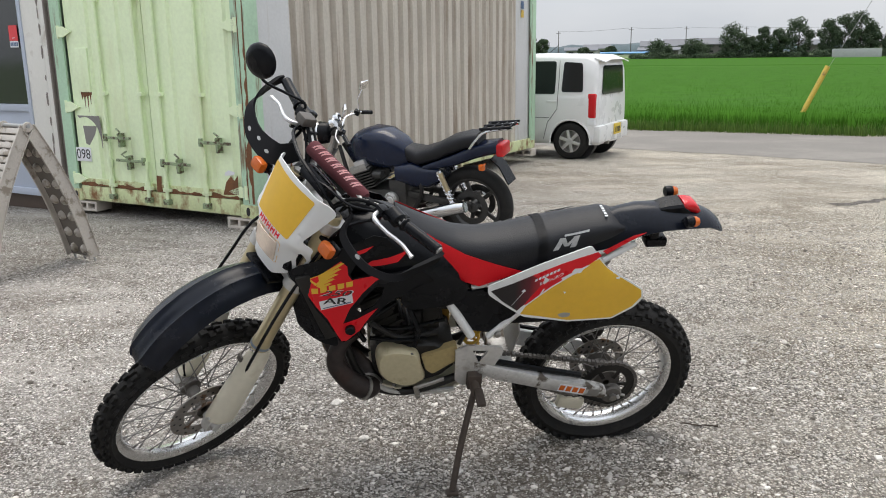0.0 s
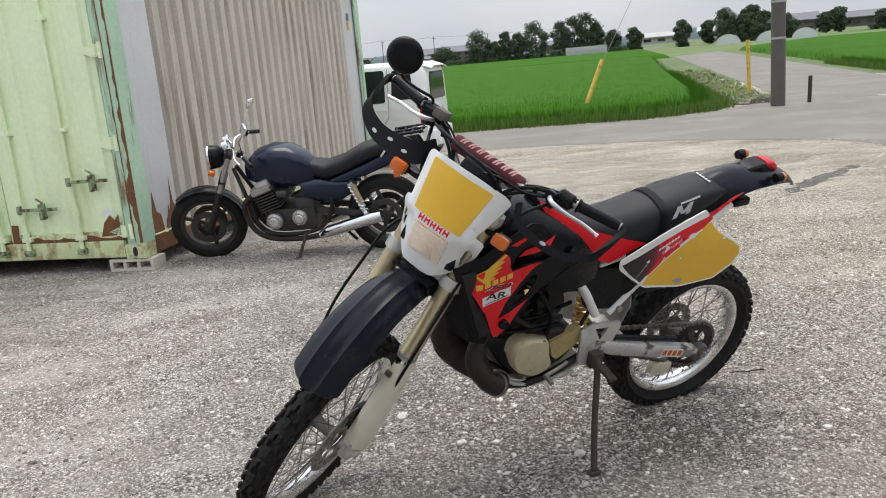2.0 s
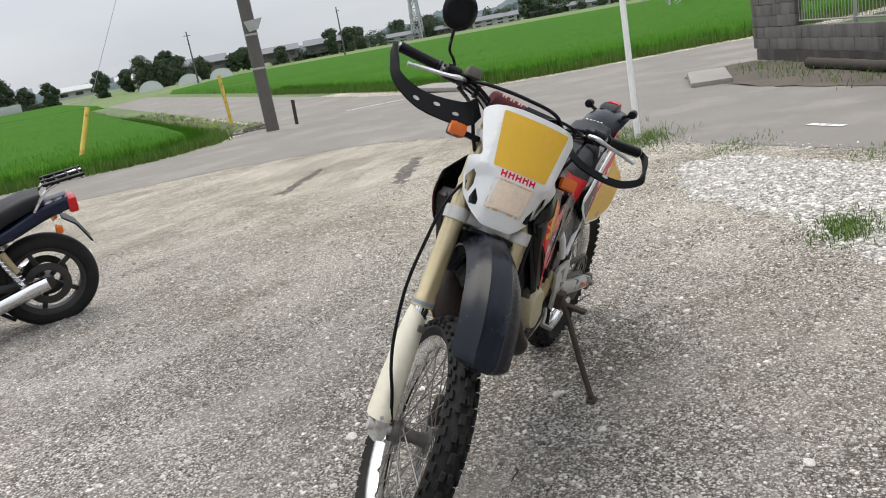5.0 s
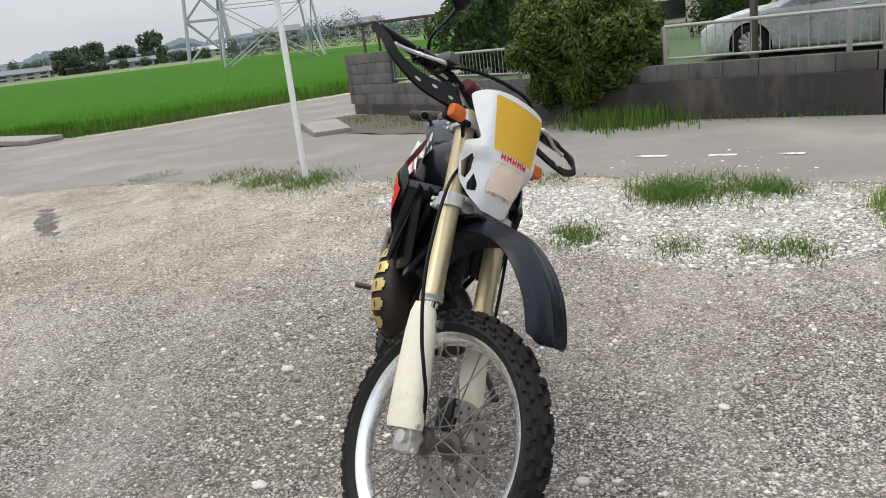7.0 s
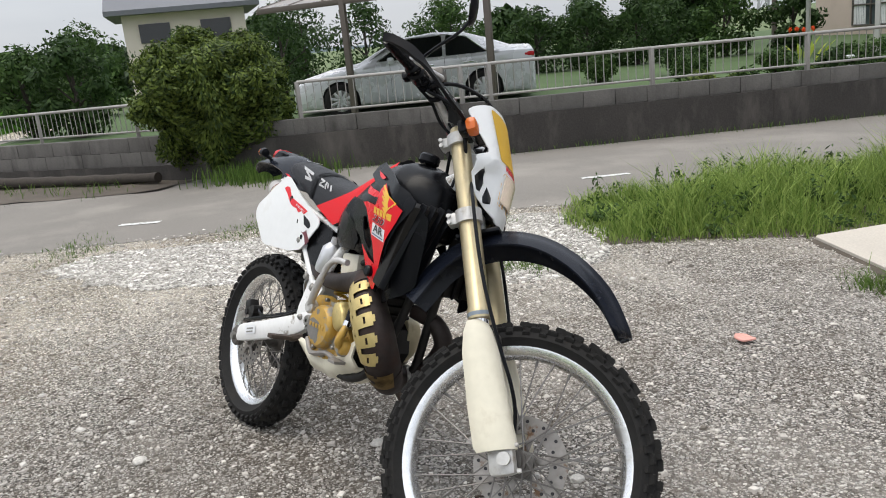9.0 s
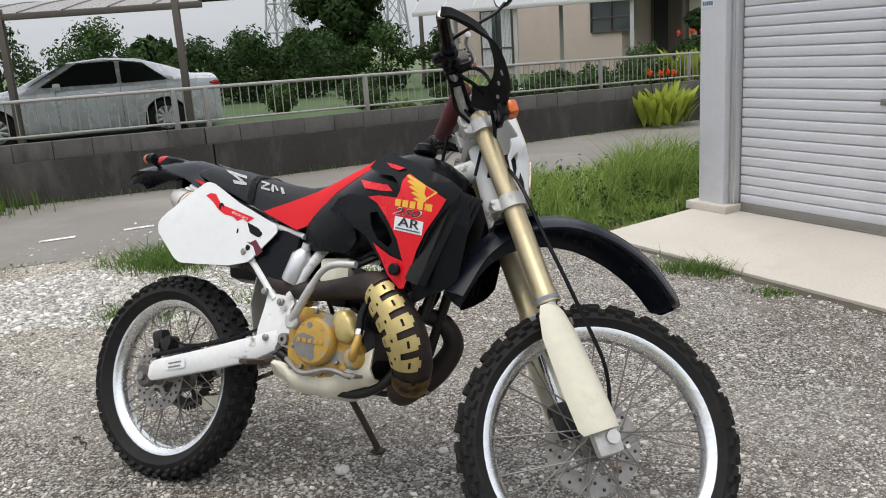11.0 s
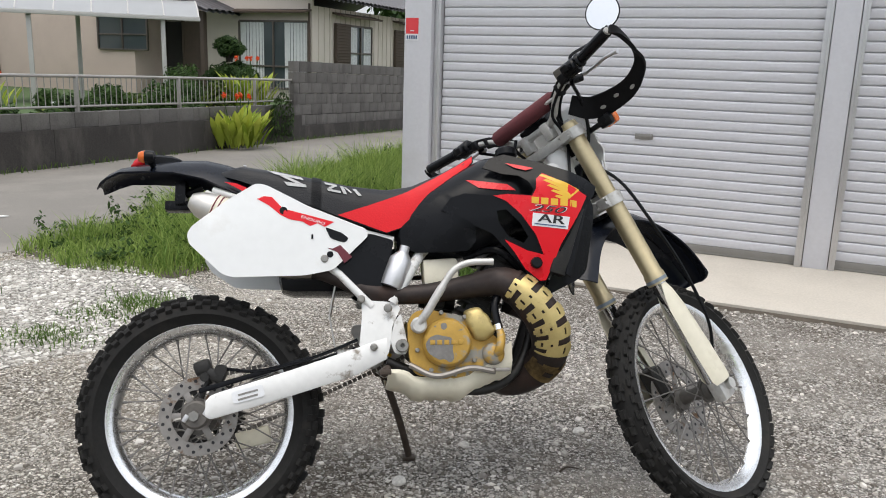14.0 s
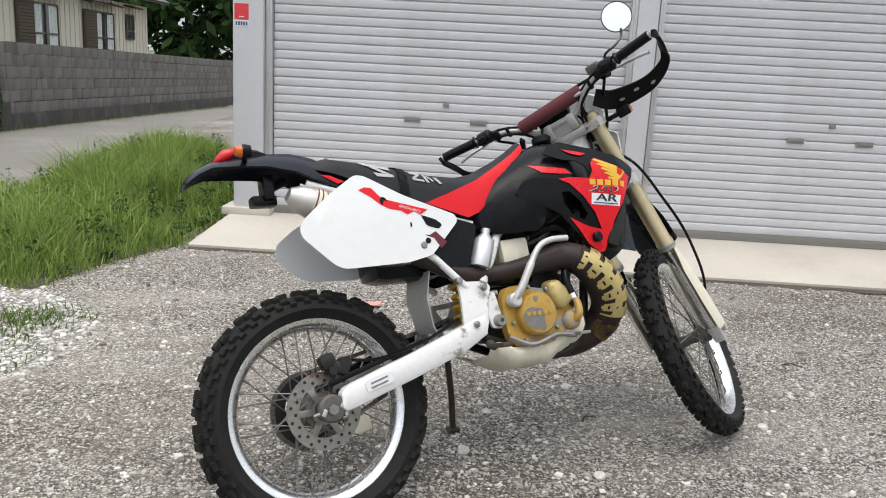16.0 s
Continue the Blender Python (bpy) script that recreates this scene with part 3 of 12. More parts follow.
def ragged(line, step, amp, r):
    """A worn edge: the line cut into short steps that wander."""
    out = []
    for (x1, y1), (x2, y2) in zip(line, line[1:]):
        n = max(1, int(math.hypot(x2 - x1, y2 - y1) / step))
        for i in range(n):
            a = amp if i else amp * 0.4
            out.append((x1 + (x2 - x1) * i / n + r.uniform(-a, a), y1 + (y2 - y1) * i / n + r.uniform(-a, a)))
    return out


ROAD_EDGE = ROAD[:13]
ROAD = ragged(ROAD[:14], 0.16, 0.035, random.Random(3)) + ROAD[13:]
outline_sheet("road", ROAD, 0.004, M_ASPHALT, "worn light grey asphalt lane curving round the yard", "road", step=1.5)

PALE = [(2.75, 0.15), (2.95, 0.9), (3.6, 1.75), (4.35, 3.1), (4.1, 3.5), (2.9, 3.0), (2.4, 2.3), (1.7, 1.8), (1.35, 1.5), (1.15, 0.95), (1.4, 0.45), (2.1, -0.1)]
outline_sheet("pale_gravel", ragged(PALE + PALE[:1], 0.12, 0.09, random.Random(6)), 0.003, M_PALE_GRAVEL, "patch of whitish coarse gravel beside the lane", "gravel", step=0.6)


def paint_mark(x, y, length, width, ang, label="faded white road dash"):
    bm = bmesh.new()
    c, s = math.cos(radians(ang)), math.sin(radians(ang))
    poly = [(-length / 2, -width / 2), (length / 2, -width / 2), (length / 2, width / 2), (-length / 2, width / 2)]
    panel(bm, poly, lambda u, v: (x + c * u - s * v, y + s * u + c * v, gz(x + c * u - s * v, y + s * u + c * v) + 0.0085), thick=0, step=0.5)
    return single("road_marking", bm, M_LINE, label, "road marking", group="road dashes", kind="structure")


for q in ((4.75, 0.99, 0.27, 0.085, 62), (4.45, 0.44, 0.24, 0.085, 63), (4.2, -0.06, 0.2, 0.08, 64), (3.57, -1.29, 0.46, 0.09, 66), (5.5, 2.6, 0.4, 0.09, 55)):
    paint_mark(*q)
paint_mark(15.63, 15.84, 1.9, 0.17, -36, "long faded white stop line")


# loose stones over the yard
def stones(name, count, place, lo, hi, material, label, seed):
    r = random.Random(seed)
    verts, faces = [], []
    base = [(1, 0, 0), (0.1, 0.95, 0), (-0.95, 0.1, 0), (-0.1, -0.95, 0)]
    for _ in range(count):
        x, y = place(r)
        s = lo * (hi / lo) ** (r.random() ** 3.4)
        a = r.random() * 6.3
        ca, sa = math.cos(a) * s, math.sin(a) * s
        q, h = r.uniform(0.55, 1.0), s * r.uniform(0.35, 0.8)
        z = gz(x, y)
        k = len(verts)
        for lev, wid in ((-0.15, 1.0), (0.6, 0.85)):
            for bx, by, _z in base:
                w = wid * r.uniform(0.75, 1.15)
                verts.append((x + (ca * bx - sa * by * q) * w, y + (sa * bx + ca * by * q) * w, z + h * lev * r.uniform(0.8, 1.2)))
        verts.append((x + r.uniform(-0.3, 0.3) * s, y + r.uniform(-0.3, 0.3) * s, z + h))
        for i in range(4):
            j = (i + 1) % 4
            faces.append((k + i, k + j, k + 4 + j, k + 4 + i))
            faces.append((k + 4 + i, k + 4 + j, k + 8))
    return stuff(name, verts, faces, material, label, "loose stones")


APRON = [(0.68, -0.48), (-6.5, 2.75), (-7.2, 1.2), (-0.02, -2.03)]


def yard_spot(r, spread=5.6):
    while True:
        a, d = r.random() * 6.283, spread * r.random() ** 0.62
        x, y = d * math.cos(a), 2.6 + d * math.sin(a)
        if not in_poly(x, y, ROAD) and not in_poly(x, y, APRON):
            return x, y


def pale_spot(r):
    while True:
        x, y = r.uniform(0.8, 4.7), r.uniform(0.0, 3.9)
        x, y = x + r.gauss(0, 0.12), y + r.gauss(0, 0.12)
        if r.random() < 0.02:
            return x, y
        if in_poly(x, y, PALE):
            return x, y


def stone_material(name, lo, hi):
    """Stones mostly of middling grey, a few dark and a few nearly white."""
    m = leafy(name, lo, hi, 0.9, 0.0)
    n, l = m.node_tree.nodes, m.node_tree.links
    mx = next(q for q in n if q.bl_idname == "ShaderNodeMixRGB")
    geo = next(q for q in n if q.bl_idname == "ShaderNodeNewGeometry")
    curve = n.new("ShaderNodeValToRGB")
    els = curve.color_ramp.elements
    els[0].color, els[1].color = (0, 0, 0, 1), (1, 1, 1, 1)
    els.new(0.35).color = (0.32, 0.32, 0.32, 1)
    els.new(0.8).color = (0.6, 0.6, 0.6, 1)
    l.new(geo.outputs["Random Per Island"], curve.inputs[0])
    l.new(curve.outputs[0], mx.inputs[0])
    return m


def kerb_spot(r):
    i = r.randrange(3, len(ROAD_EDGE) - 1)
    (x1, y1), (x2, y2) = ROAD_EDGE[i], ROAD_EDGE[i + 1]
    t = r.random()
    return x1 + (x2 - x1) * t + r.gauss(0, 0.09), y1 + (y2 - y1) * t + r.gauss(0, 0.09)


M_STONES = stone_material("grey crushed stone", (0.14, 0.122, 0.103), (0.8, 0.758, 0.7))
M_RUBBLE = stone_material("weathered rubble", (0.04, 0.037, 0.03), (0.3, 0.28, 0.24))
M_STONES_PALE = stone_material("whitish crushed stone", (0.27, 0.25, 0.22), (0.92, 0.89, 0.835))
stones("loose_stones", 150000, yard_spot, 0.003, 0.0135, M_STONES, "loose grey crushed stones on the yard", 11)
stones("pale_stones", 34000, pale_spot, 0.005, 0.024, M_STONES_PALE, "loose whitish coarse gravel stones", 12)
stones("coarse_stones", 9000, yard_spot, 0.007, 0.021, M_STONES, "scattered coarse stones lying on the yard", 16)
stones("edge_grit", 9000, kerb_spot, 0.004, 0.018, M_STONES, "loose grit along the worn edge of the lane", 13)

# apron of the garage
D = Vector((-0.912, 0.41, 0)).normalized()
BACK = Vector((-0.41, -0.912, 0)).normalized()
m_garage = Matrix.Translation((0.68, -0.48, 0)) @ Matrix(((D.x, BACK.x, 0, 0), (D.y, BACK.y, 0, 0), (0, 0, 1, 0), (0, 0, 0, 1)))
bm = bmesh.new()
skin(bm, [[(xx, 0.004, -0.16), (xx, 0.0, 0.026), (xx, 0.012, 0.034), (xx, 0.86, 0.078), (xx, 0.94, 0.08), (xx, 2.0, 0.08), (xx, 2.0, -0.16)] for xx in (0.0, 8.0)])
single("apron_slab", bm, M_CONCRETE, "smooth pale concrete apron in front of the shutters", "concrete slab", m=m_garage, kind="structure")

# dark soil and grit gathered along the slab's edge
bm = bmesh.new()
re_ = random.Random(44)
inner, outer = [], []
for i in range(110):
    u = 8.0 * i / 109
    inner.append((u, -0.002, gz(0.5, 0) + 0.012))
    outer.append((u, -0.02 - 0.05 * re_.random() ** 1.5, gz(0.5, 0) + 0.001))
skin(bm, [inner, outer], closed=False)
single("edge_soil", bm, M_SOIL, "line of dark soil gathered along the slab", "soil", m=m_garage, kind="structure")


def slab_spot(r):
    u, v = r.uniform(-0.2, 7.0), -abs(r.gauss(0.0, 0.1)) - 0.005
    q = m_garage @ Vector((u, v, 0))
    return q.x, q.y


stones("slab_grit", 2200, slab_spot, 0.004, 0.018, M_STONES, "loose grit swept against the concrete slab", 15)

# twigs and single larger stones on the gravel
rt = random.Random(61)
M_TWIG = mat("dry dark twig", (0.05, 0.036, 0.026), 0.9, var=0.3, scale=30, fine=120, bump=0.3)
M_STICK = mat("bleached stick", (0.42, 0.36, 0.28), 0.9, var=0.2, scale=30, fine=120, bump=0.3)
for i, (x1, y1, x2, y2) in enumerate(((0.993, 2.919, 0.912, 2.95), (1.054, 2.913, 0.981, 2.925), (-0.463, 2.486, -0.534, 2.464), (-1.655, 2.192, -1.721, 2.257), (1.058, 3.316, 1.052, 3.243), (0.991, 5.115, 1.034, 4.983))):
    bm = bmesh.new()
    nx, ny = -(y2 - y1) * 0.16, (x2 - x1) * 0.16
    pts = [(x1, y1, 0.006), (x1 + (x2 - x1) * 0.35 + nx, y1 + (y2 - y1) * 0.35 + ny, 0.012), (x1 + (x2 - x1) * 0.7 + nx * 0.4, y1 + (y2 - y1) * 0.7 + ny * 0.4, 0.01), (x2, y2, 0.005)]
    pts = curve_pts([(x, y, z + gz(x, y)) for x, y, z in pts], 4)
    tube(bm, pts, [0.0042 - 0.0028 * k / (len(pts) - 1) for k in range(len(pts))], 6)
    single("twig", bm, M_STICK if i == 5 else M_TWIG, "bleached broken stick on the gravel" if i == 5 else "short dark dry twig on the gravel", "twig", group="twigs")
for x, y, r_ in ((-0.565, 2.183, 0.021), (-0.456, 3.186, 0.024), (-0.177, 1.674, 0.018), (0.456, 3.317, 0.026), (-1.091, 2.697, 0.02), (0.039, 2.586, 0.022), (-0.309, 2.855, 0.02), (-0.159, 2.324, 0.017)):
    bm = bmesh.new()
    bmesh.ops.create_icosphere(bm, subdivisions=2, radius=r_)
    k1 = rt.uniform(0, 9)
    for v in bm.verts:
        v.co *= 1 + 0.32 * noise.noise(v.co / r_ * 0.9 + Vector((k1, 0, 0)))
        v.co.z *= 0.6
    single("loose_rock", bm, M_ROCK, "single pale rough stone on the gravel", "stone", m=Matrix.Translation((x, y, gz(x, y) + r_ * 0.3)) @ pose(0, 0, 0, 0, 0, rt.uniform(0, 360)), group="loose rocks", smooth=20)

# damp dark smears left by wheels
M_DAMP = gravel_mat("damp gravel", [(0.14, (0.1, 0.088, 0.075)), (0.5, (0.36, 0.33, 0.29)), (0.88, (0.66, 0.62, 0.57))], cell=115, big_dark=(0.11, 0.09, 0.07), amount=0.4)
for smear in ([(4.01, 6.44), (4.72, 6.87), (5.6, 7.3), (5.6, 7.18), (4.93, 6.76), (3.83, 6.2)], [(3.85, 7.99), (4.34, 8.19), (5.26, 8.65), (5.45, 8.68), (5.06, 8.41), (3.81, 7.81)]):
    outline_sheet("damp_smear", ragged(smear + smear[:1], 0.07, 0.05, random.Random(8)), 0.003, M_DAMP, "dark damp smear on the gravel", "damp mark", step=0.3)

# ---- garage ----
garage = thing("garage", m_garage, "silver grey garage building with two roller shutters", "garage", kind="structure")


def slat_mesh(length):
    bm = bmesh.new()
    # flat face, rounded shoulder, then a recess under the next slat
    prof = [(0.002, 0.0), (-0.011, 0.0), (-0.0125, 0.003), (-0.012, 0.03), (-0.0125, 0.047), (-0.011, 0.0515), (-0.007, 0.0545), (0.003, 0.056), (0.003, 0.0631)]
    skin(bm, [[(x, y, z) for y, z in prof] + [(x, 0.012, 0.0631), (x, 0.012, 0.0)] for x in (0, length)])
    return bm


def roller_shutter(x0, x1, m):
    sh = new("roller_shutter")
    sh.parent = garage
    sh.matrix_local = Matrix.Translation((x0, 0.985, 0.08))
    tagged(sh, "closed silver grey ribbed roller shutter")
    first = None
    n = 39
    for i in range(n):
        mm = Matrix.Translation((0, 0, 0.06 + i * 0.0631))
        if first is None:
            first = part("slat", slat_mesh(x1 - x0), M_SHUTTER, sh, m=mm, smooth=50)
        else:
            share("slat", first, sh, mm)
    bm = bmesh.new()
    box(bm, (x1 - x0) / 2, 0.0, 0.032, x1 - x0, 0.034, 0.054, 0.003)
    box(bm, (x1 - x0) / 2, -0.016, 0.008, x1 - x0, 0.014, 0.012, 0.002)
    part("bottom_rail", bm, M_ALU_GREY, sh, "grey aluminium bottom rail")
    bm = bmesh.new()
    disc(bm, 0.016, 0.012, 14, Matrix.Translation(((x1 - x0) / 2, -0.022, 0.86)), 0.003)
    box(bm, (x1 - x0) / 2, -0.019, 0.86, 0.045, 0.006, 0.03, 0.002)
    part("lock", bm, M_ALU_GREY, sh, "small round steel lock")
    for dx in (-0.24, 0.24):
        bm = bmesh.new()
        box(bm, (x1 - x0) / 2 + dx, -0.019, 0.745, 0.12, 0.008, 0.036, 0.003)
        box(bm, (x1 - x0) / 2 + dx, -0.0245, 0.748, 0.09, 0.004, 0.018, 0.0015)
        part("finger_pull", bm, M_ALU_GREY, sh, "recessed metal finger pull")


roller_shutter(0.29, 2.80, m_garage)
roller_shutter(3.02, 5.53, m_garage)


def pillar(x0, x1, y0, y1, h, name):
    bm = bmesh.new()
    box(bm, (x0 + x1) / 2, (y0 + y1) / 2, 0.08 + h / 2, x1 - x0, y1 - y0, h, 0.004)
    return part(name, bm, M_SHUTTER, garage)


pillar(0.02, 0.235, 0.87, 1.35, 2.9, "corner_post")
pillar(2.84, 2.985, 0.93, 1.06, 2.55, "mullion")
pillar(5.53, 5.75, 0.87, 1.1, 2.9, "corner_post")
for x0, x1 in ((0.235, 0.29), (2.79, 2.84), (2.985, 3.03)):
    bm = bmesh.new()
    box(bm, (x0 + x1) / 2, 0.955, 1.33, x1 - x0 - 0.008, 0.07, 2.5, 0.003)
    box(bm, (x0 + x1) / 2, 0.918, 1.33, 0.008, 0.012, 2.5, 0.002)
    part("guide_rail", bm, M_ALU, garage, "bright aluminium guide rail")
bm = bmesh.new()
box(bm, 2.9, 1.1, 2.78, 5.7, 0.44, 0.46, 0.01)
part("header", bm, M_SHUTTER, garage, "folded metal shutter housing")
bm = bmesh.new()
box(bm, 0.06, 4.2, 1.53, 0.06, 5.7, 2.9, 0.005)
box(bm, 5.72, 4.2, 1.53, 0.06, 5.7, 2.9, 0.005)
box(bm, 2.9, 7.0, 1.53, 5.7, 0.06, 2.9, 0.005)
part("side_wall", bm, M_SHUTTER, garage)
bm = bmesh.new()
box(bm, 2.9, 3.9, 3.06, 6.1, 6.6, 0.1, 0.01, (1.5, 0, 0))
part("roof", bm, M_GALV, garage)
bm = bmesh.new()
box(bm, 0.12, 1.1, 0.1, 0.36, 0.55, 0.06, 0.012)
part("plinth", bm, M_CONCRETE, garage, "concrete plinth under the corner post")


def alarm_sticker(m, s=1.0):
    st = thing("alarm_sticker", m, "red and white security sticker with illegible lettering", "sticker")
    bm = bmesh.new()
    box(bm, 0, 0, 0.055 * s, 0.1 * s, 0.002, 0.11 * s)
    part("red_field", bm, M_STICKER_RED, st)
    bm = bmesh.new()
    box(bm, 0, 0, -0.025 * s, 0.1 * s, 0.002, 0.046 * s)
    part("white_field", bm, M_STICKER_WHITE, st)
    bm = bmesh.new()
    for i in range(5):
        box(bm, (-0.036 + i * 0.018) * s, -0.0022, -0.025 * s, 0.012 * s, 0.002, 0.026 * s)
    part("lettering", bm, M_STICKER_BLUE, st)
    bm = bmesh.new()
    box(bm, 0, -0.0022, 0.02 * s, 0.03 * s, 0.002, 0.006 * s)
    part("small_print", bm, M_STICKER_WHITE, st)


alarm_sticker(m_garage @ Matrix.Translation((0.083, 0.868, 1.46)))

# ---- shipping container ----
CF = Vector((0.87, -0.493, 0)).normalized()
CS = Vector((0.493, 0.87, 0)).normalized()
CO = Vector((-1.60, 6.90, 0)) - CF * 2.44
m_cont = Matrix.Translation((CO.x, CO.y, 0.065)) @ Matrix(((CF.x, CS.x, 0, 0), (CF.y, CS.y, 0, 0), (0, 0, 1, 0), (0, 0, 0, 1)))
container = thing("shipping_container", m_cont, "pale green shipping container with beige corrugated sides and rust stains", "shipping container")
CL, CW, CH = 6.06, 2.44, 2.5


def corner_casting(x, y, z):
    bm = bmesh.new()
    box(bm, x, y, z, 0.178, 0.162, 0.118, 0.008)
    part("corner_casting", bm, M_GREEN_RUST, container, "rusting green corner casting")
    bm = bmesh.new()
    fy = -1 if y < 1 else 1
    m = Matrix.Translation((x, y + fy * 0.0805, z)) @ Matrix.Diagonal((0.6, 1, 1.1, 1))
    disc(bm, 0.036, 0.004, 16, m)
    part("casting_hole", bm, M_INK, container)


for x in (0.089, CW - 0.089):
    for y in (0.081, CL - 0.081):
        for z in (0.059, CH - 0.059):
            corner_casting(x, y, z)
for x in (0.07, CW - 0.07):
    for y, mm in ((0.07, M_POST_GREEN), (CL - 0.07, M_POST_GREEN)):
        bm = bmesh.new()
        sx = 1 if x < 1 else -1
        sy = 1 if y < 1 else -1
        poly = [(-0.07, -0.07), (0.07, -0.07), (0.07, -0.045), (-0.03, -0.045), (-0.03, -0.01), (-0.045, -0.01), (-0.045, 0.1), (-0.07, 0.1)]
        skin(bm, [[(x + sx * px, y + sy * py, zz) for px, py in poly] for zz in (0.118, CH - 0.118)])
        part("corner_post", bm, mm, container, "mint green corner post with flaking rust")
# rust eating down the edge of the front post
rr_ = random.Random(17)
for x0, w0 in ((CW - 0.004, 0.06), (CW - 0.066, 0.022)):
    left, zz = [], 0.13
    while zz < CH - 0.13:
        k = 0.5 + 0.5 * noise.noise(Vector((zz * 3.1, x0 * 7, 0.4))) + 0.5 * noise.noise(Vector((zz * 11, x0 * 5, 2.0)))
        left.append((x0 - max(0.003, w0 * k * (1.35 - 0.35 * zz)), zz))
        zz += rr_.uniform(0.02, 0.06)
    bm = bmesh.new()
    for (xa, za), (xb, zb) in zip(left, left[1:]):
        vs = [bm.verts.new(p_) for p_ in ((xa, -0.002, za), (x0, -0.002, za), (x0, -0.002, zb), (xb, -0.002, zb))]
        bm.faces.new(vs)
    part("rust_streak", bm, M_RUST, container, "brown rust eating down the post")
for x, y, sx, sy, z in ((CW / 2, 0.05, CW - 0.36, 0.1, 0.085), (CW / 2, CL - 0.05, CW - 0.36, 0.1, 0.085), (0.03, CL / 2, 0.06, CL - 0.34, 0.08), (CW - 0.03, CL / 2, 0.06, CL - 0.34, 0.08)):
    for zz, hh in ((z, 0.14), (CH - 0.06, 0.11)):
        bm = bmesh.new()
        box(bm, x, y, zz, sx, sy, hh, 0.006)
        part("frame_rail", bm, M_GREEN_RUST, container, "rust-streaked green frame rail")
# rust along the foot of the side facing the yard
upper, lower = [], []
for i in range(60):
    q = 0.16 + 2.2 * i / 59
    w = 1.0 - 0.35 * q + 0.8 * noise.noise(Vector((q * 4, 3.0, 0.3))) + 0.4 * noise.noise(Vector((q * 15, 7.0, 0.3)))
    upper.append((CW + 0.0025, q, 0.03 + 0.12 * min(1.0, max(0.05, w))))
    lower.append((CW + 0.0025, q, 0.012))
bm = bmesh.new()
skin(bm, [upper, lower], closed=False)
part("rust_streak", bm, M_RUST, container, "brown rust eating the bottom rail")
for q0, w0, h0 in ((0.18, 0.2, 0.34), (0.42, 0.14, 0.2), (0.5, 0.1, 0.42)):
    bm = bmesh.new()
    panel(bm, [(q0, 0.15), (q0 + w0, 0.15), (q0 + w0 * 0.9, 0.15 + h0 * 0.4), (q0 + w0 * 0.6, 0.15 + h0 * 0.5), (q0 + w0 * 0.45, 0.15 + h0), (q0 + w0 * 0.3, 0.15 + h0 * 0.55), (q0 + w0 * 0.05, 0.15 + h0 * 0.35)], lambda u, v: (CW - 0.039, u, v), 0.0015, 0.3)
    part("rust_streak", bm, M_RUST, container, "brown rust climbing the side panel")
# corrugated sides: a plain panel at each end, trapezoid ribs between
for x, sgn in ((CW - 0.045, 1), (0.045, -1)):
    ys = []
    y = 0.155
    prof = [(y, 0.0), (0.62, 0.0)]
    y = 0.62
    while y < CL - 0.75:
        prof += [(y + 0.022, -0.05), (y + 0.085, -0.05), (y + 0.107, 0.0), (y + 0.2, 0.0)]
        y += 0.2
    prof += [(CL - 0.6, 0.0)]
    bm = bmesh.new()
    ring = [[(x + sgn * dx, yy, z) for yy, dx in prof[1:]] for z in (0.15, CH - 0.11)]
    skin(bm, ring, closed=False)
    ring = [[(x + sgn * dx - sgn * 0.006, yy, z) for yy, dx in prof[1:]] for z in (0.15, CH - 0.11)]
    skin(bm, ring, closed=False)
    part("corrugated_side", bm, M_BEIGE, container, "weathered beige corrugated steel side", smooth=20)
    for ya, yb in ((0.14, 0.63), (CL - 0.61, CL - 0.13)):
        bm = bmesh.new()
        box(bm, x - sgn * 0.003, (ya + yb) / 2, CH / 2 + 0.02, 0.012, yb - ya, CH - 0.26, 0.002)
        part("plain_side_panel", bm, M_GREYSIDE, container, "pale grey flat steel side panel")
bm = bmesh.new()
box(bm, CW / 2, CL / 2, CH - 0.02, CW - 0.05, CL - 0.2, 0.03, 0.004)
part("roof", bm, M_BEIGE, container)
bm = bmesh.new()
box(bm, CW / 2, CL / 2, 0.13, CW - 0.1, CL - 0.25, 0.05)
part("floor", bm, M_BROWN, container)
bm = bmesh.new()
box(bm, CW / 2, CL - 0.06, CH / 2, CW - 0.28, 0.03, CH - 0.24, 0.003)
part("end_wall", bm, M_POST_GREEN, container)
# small notices on the side near the far end
for z, mm in ((2.02, M_STICKER_BLUE), (1.9, M_YELLOW_POLE)):
    bm = bmesh.new()
    box(bm, CW - 0.031, CL - 0.42, z, 0.003, 0.09, 0.1)
    part("notice", bm, mm, container, "small faded notice plate")
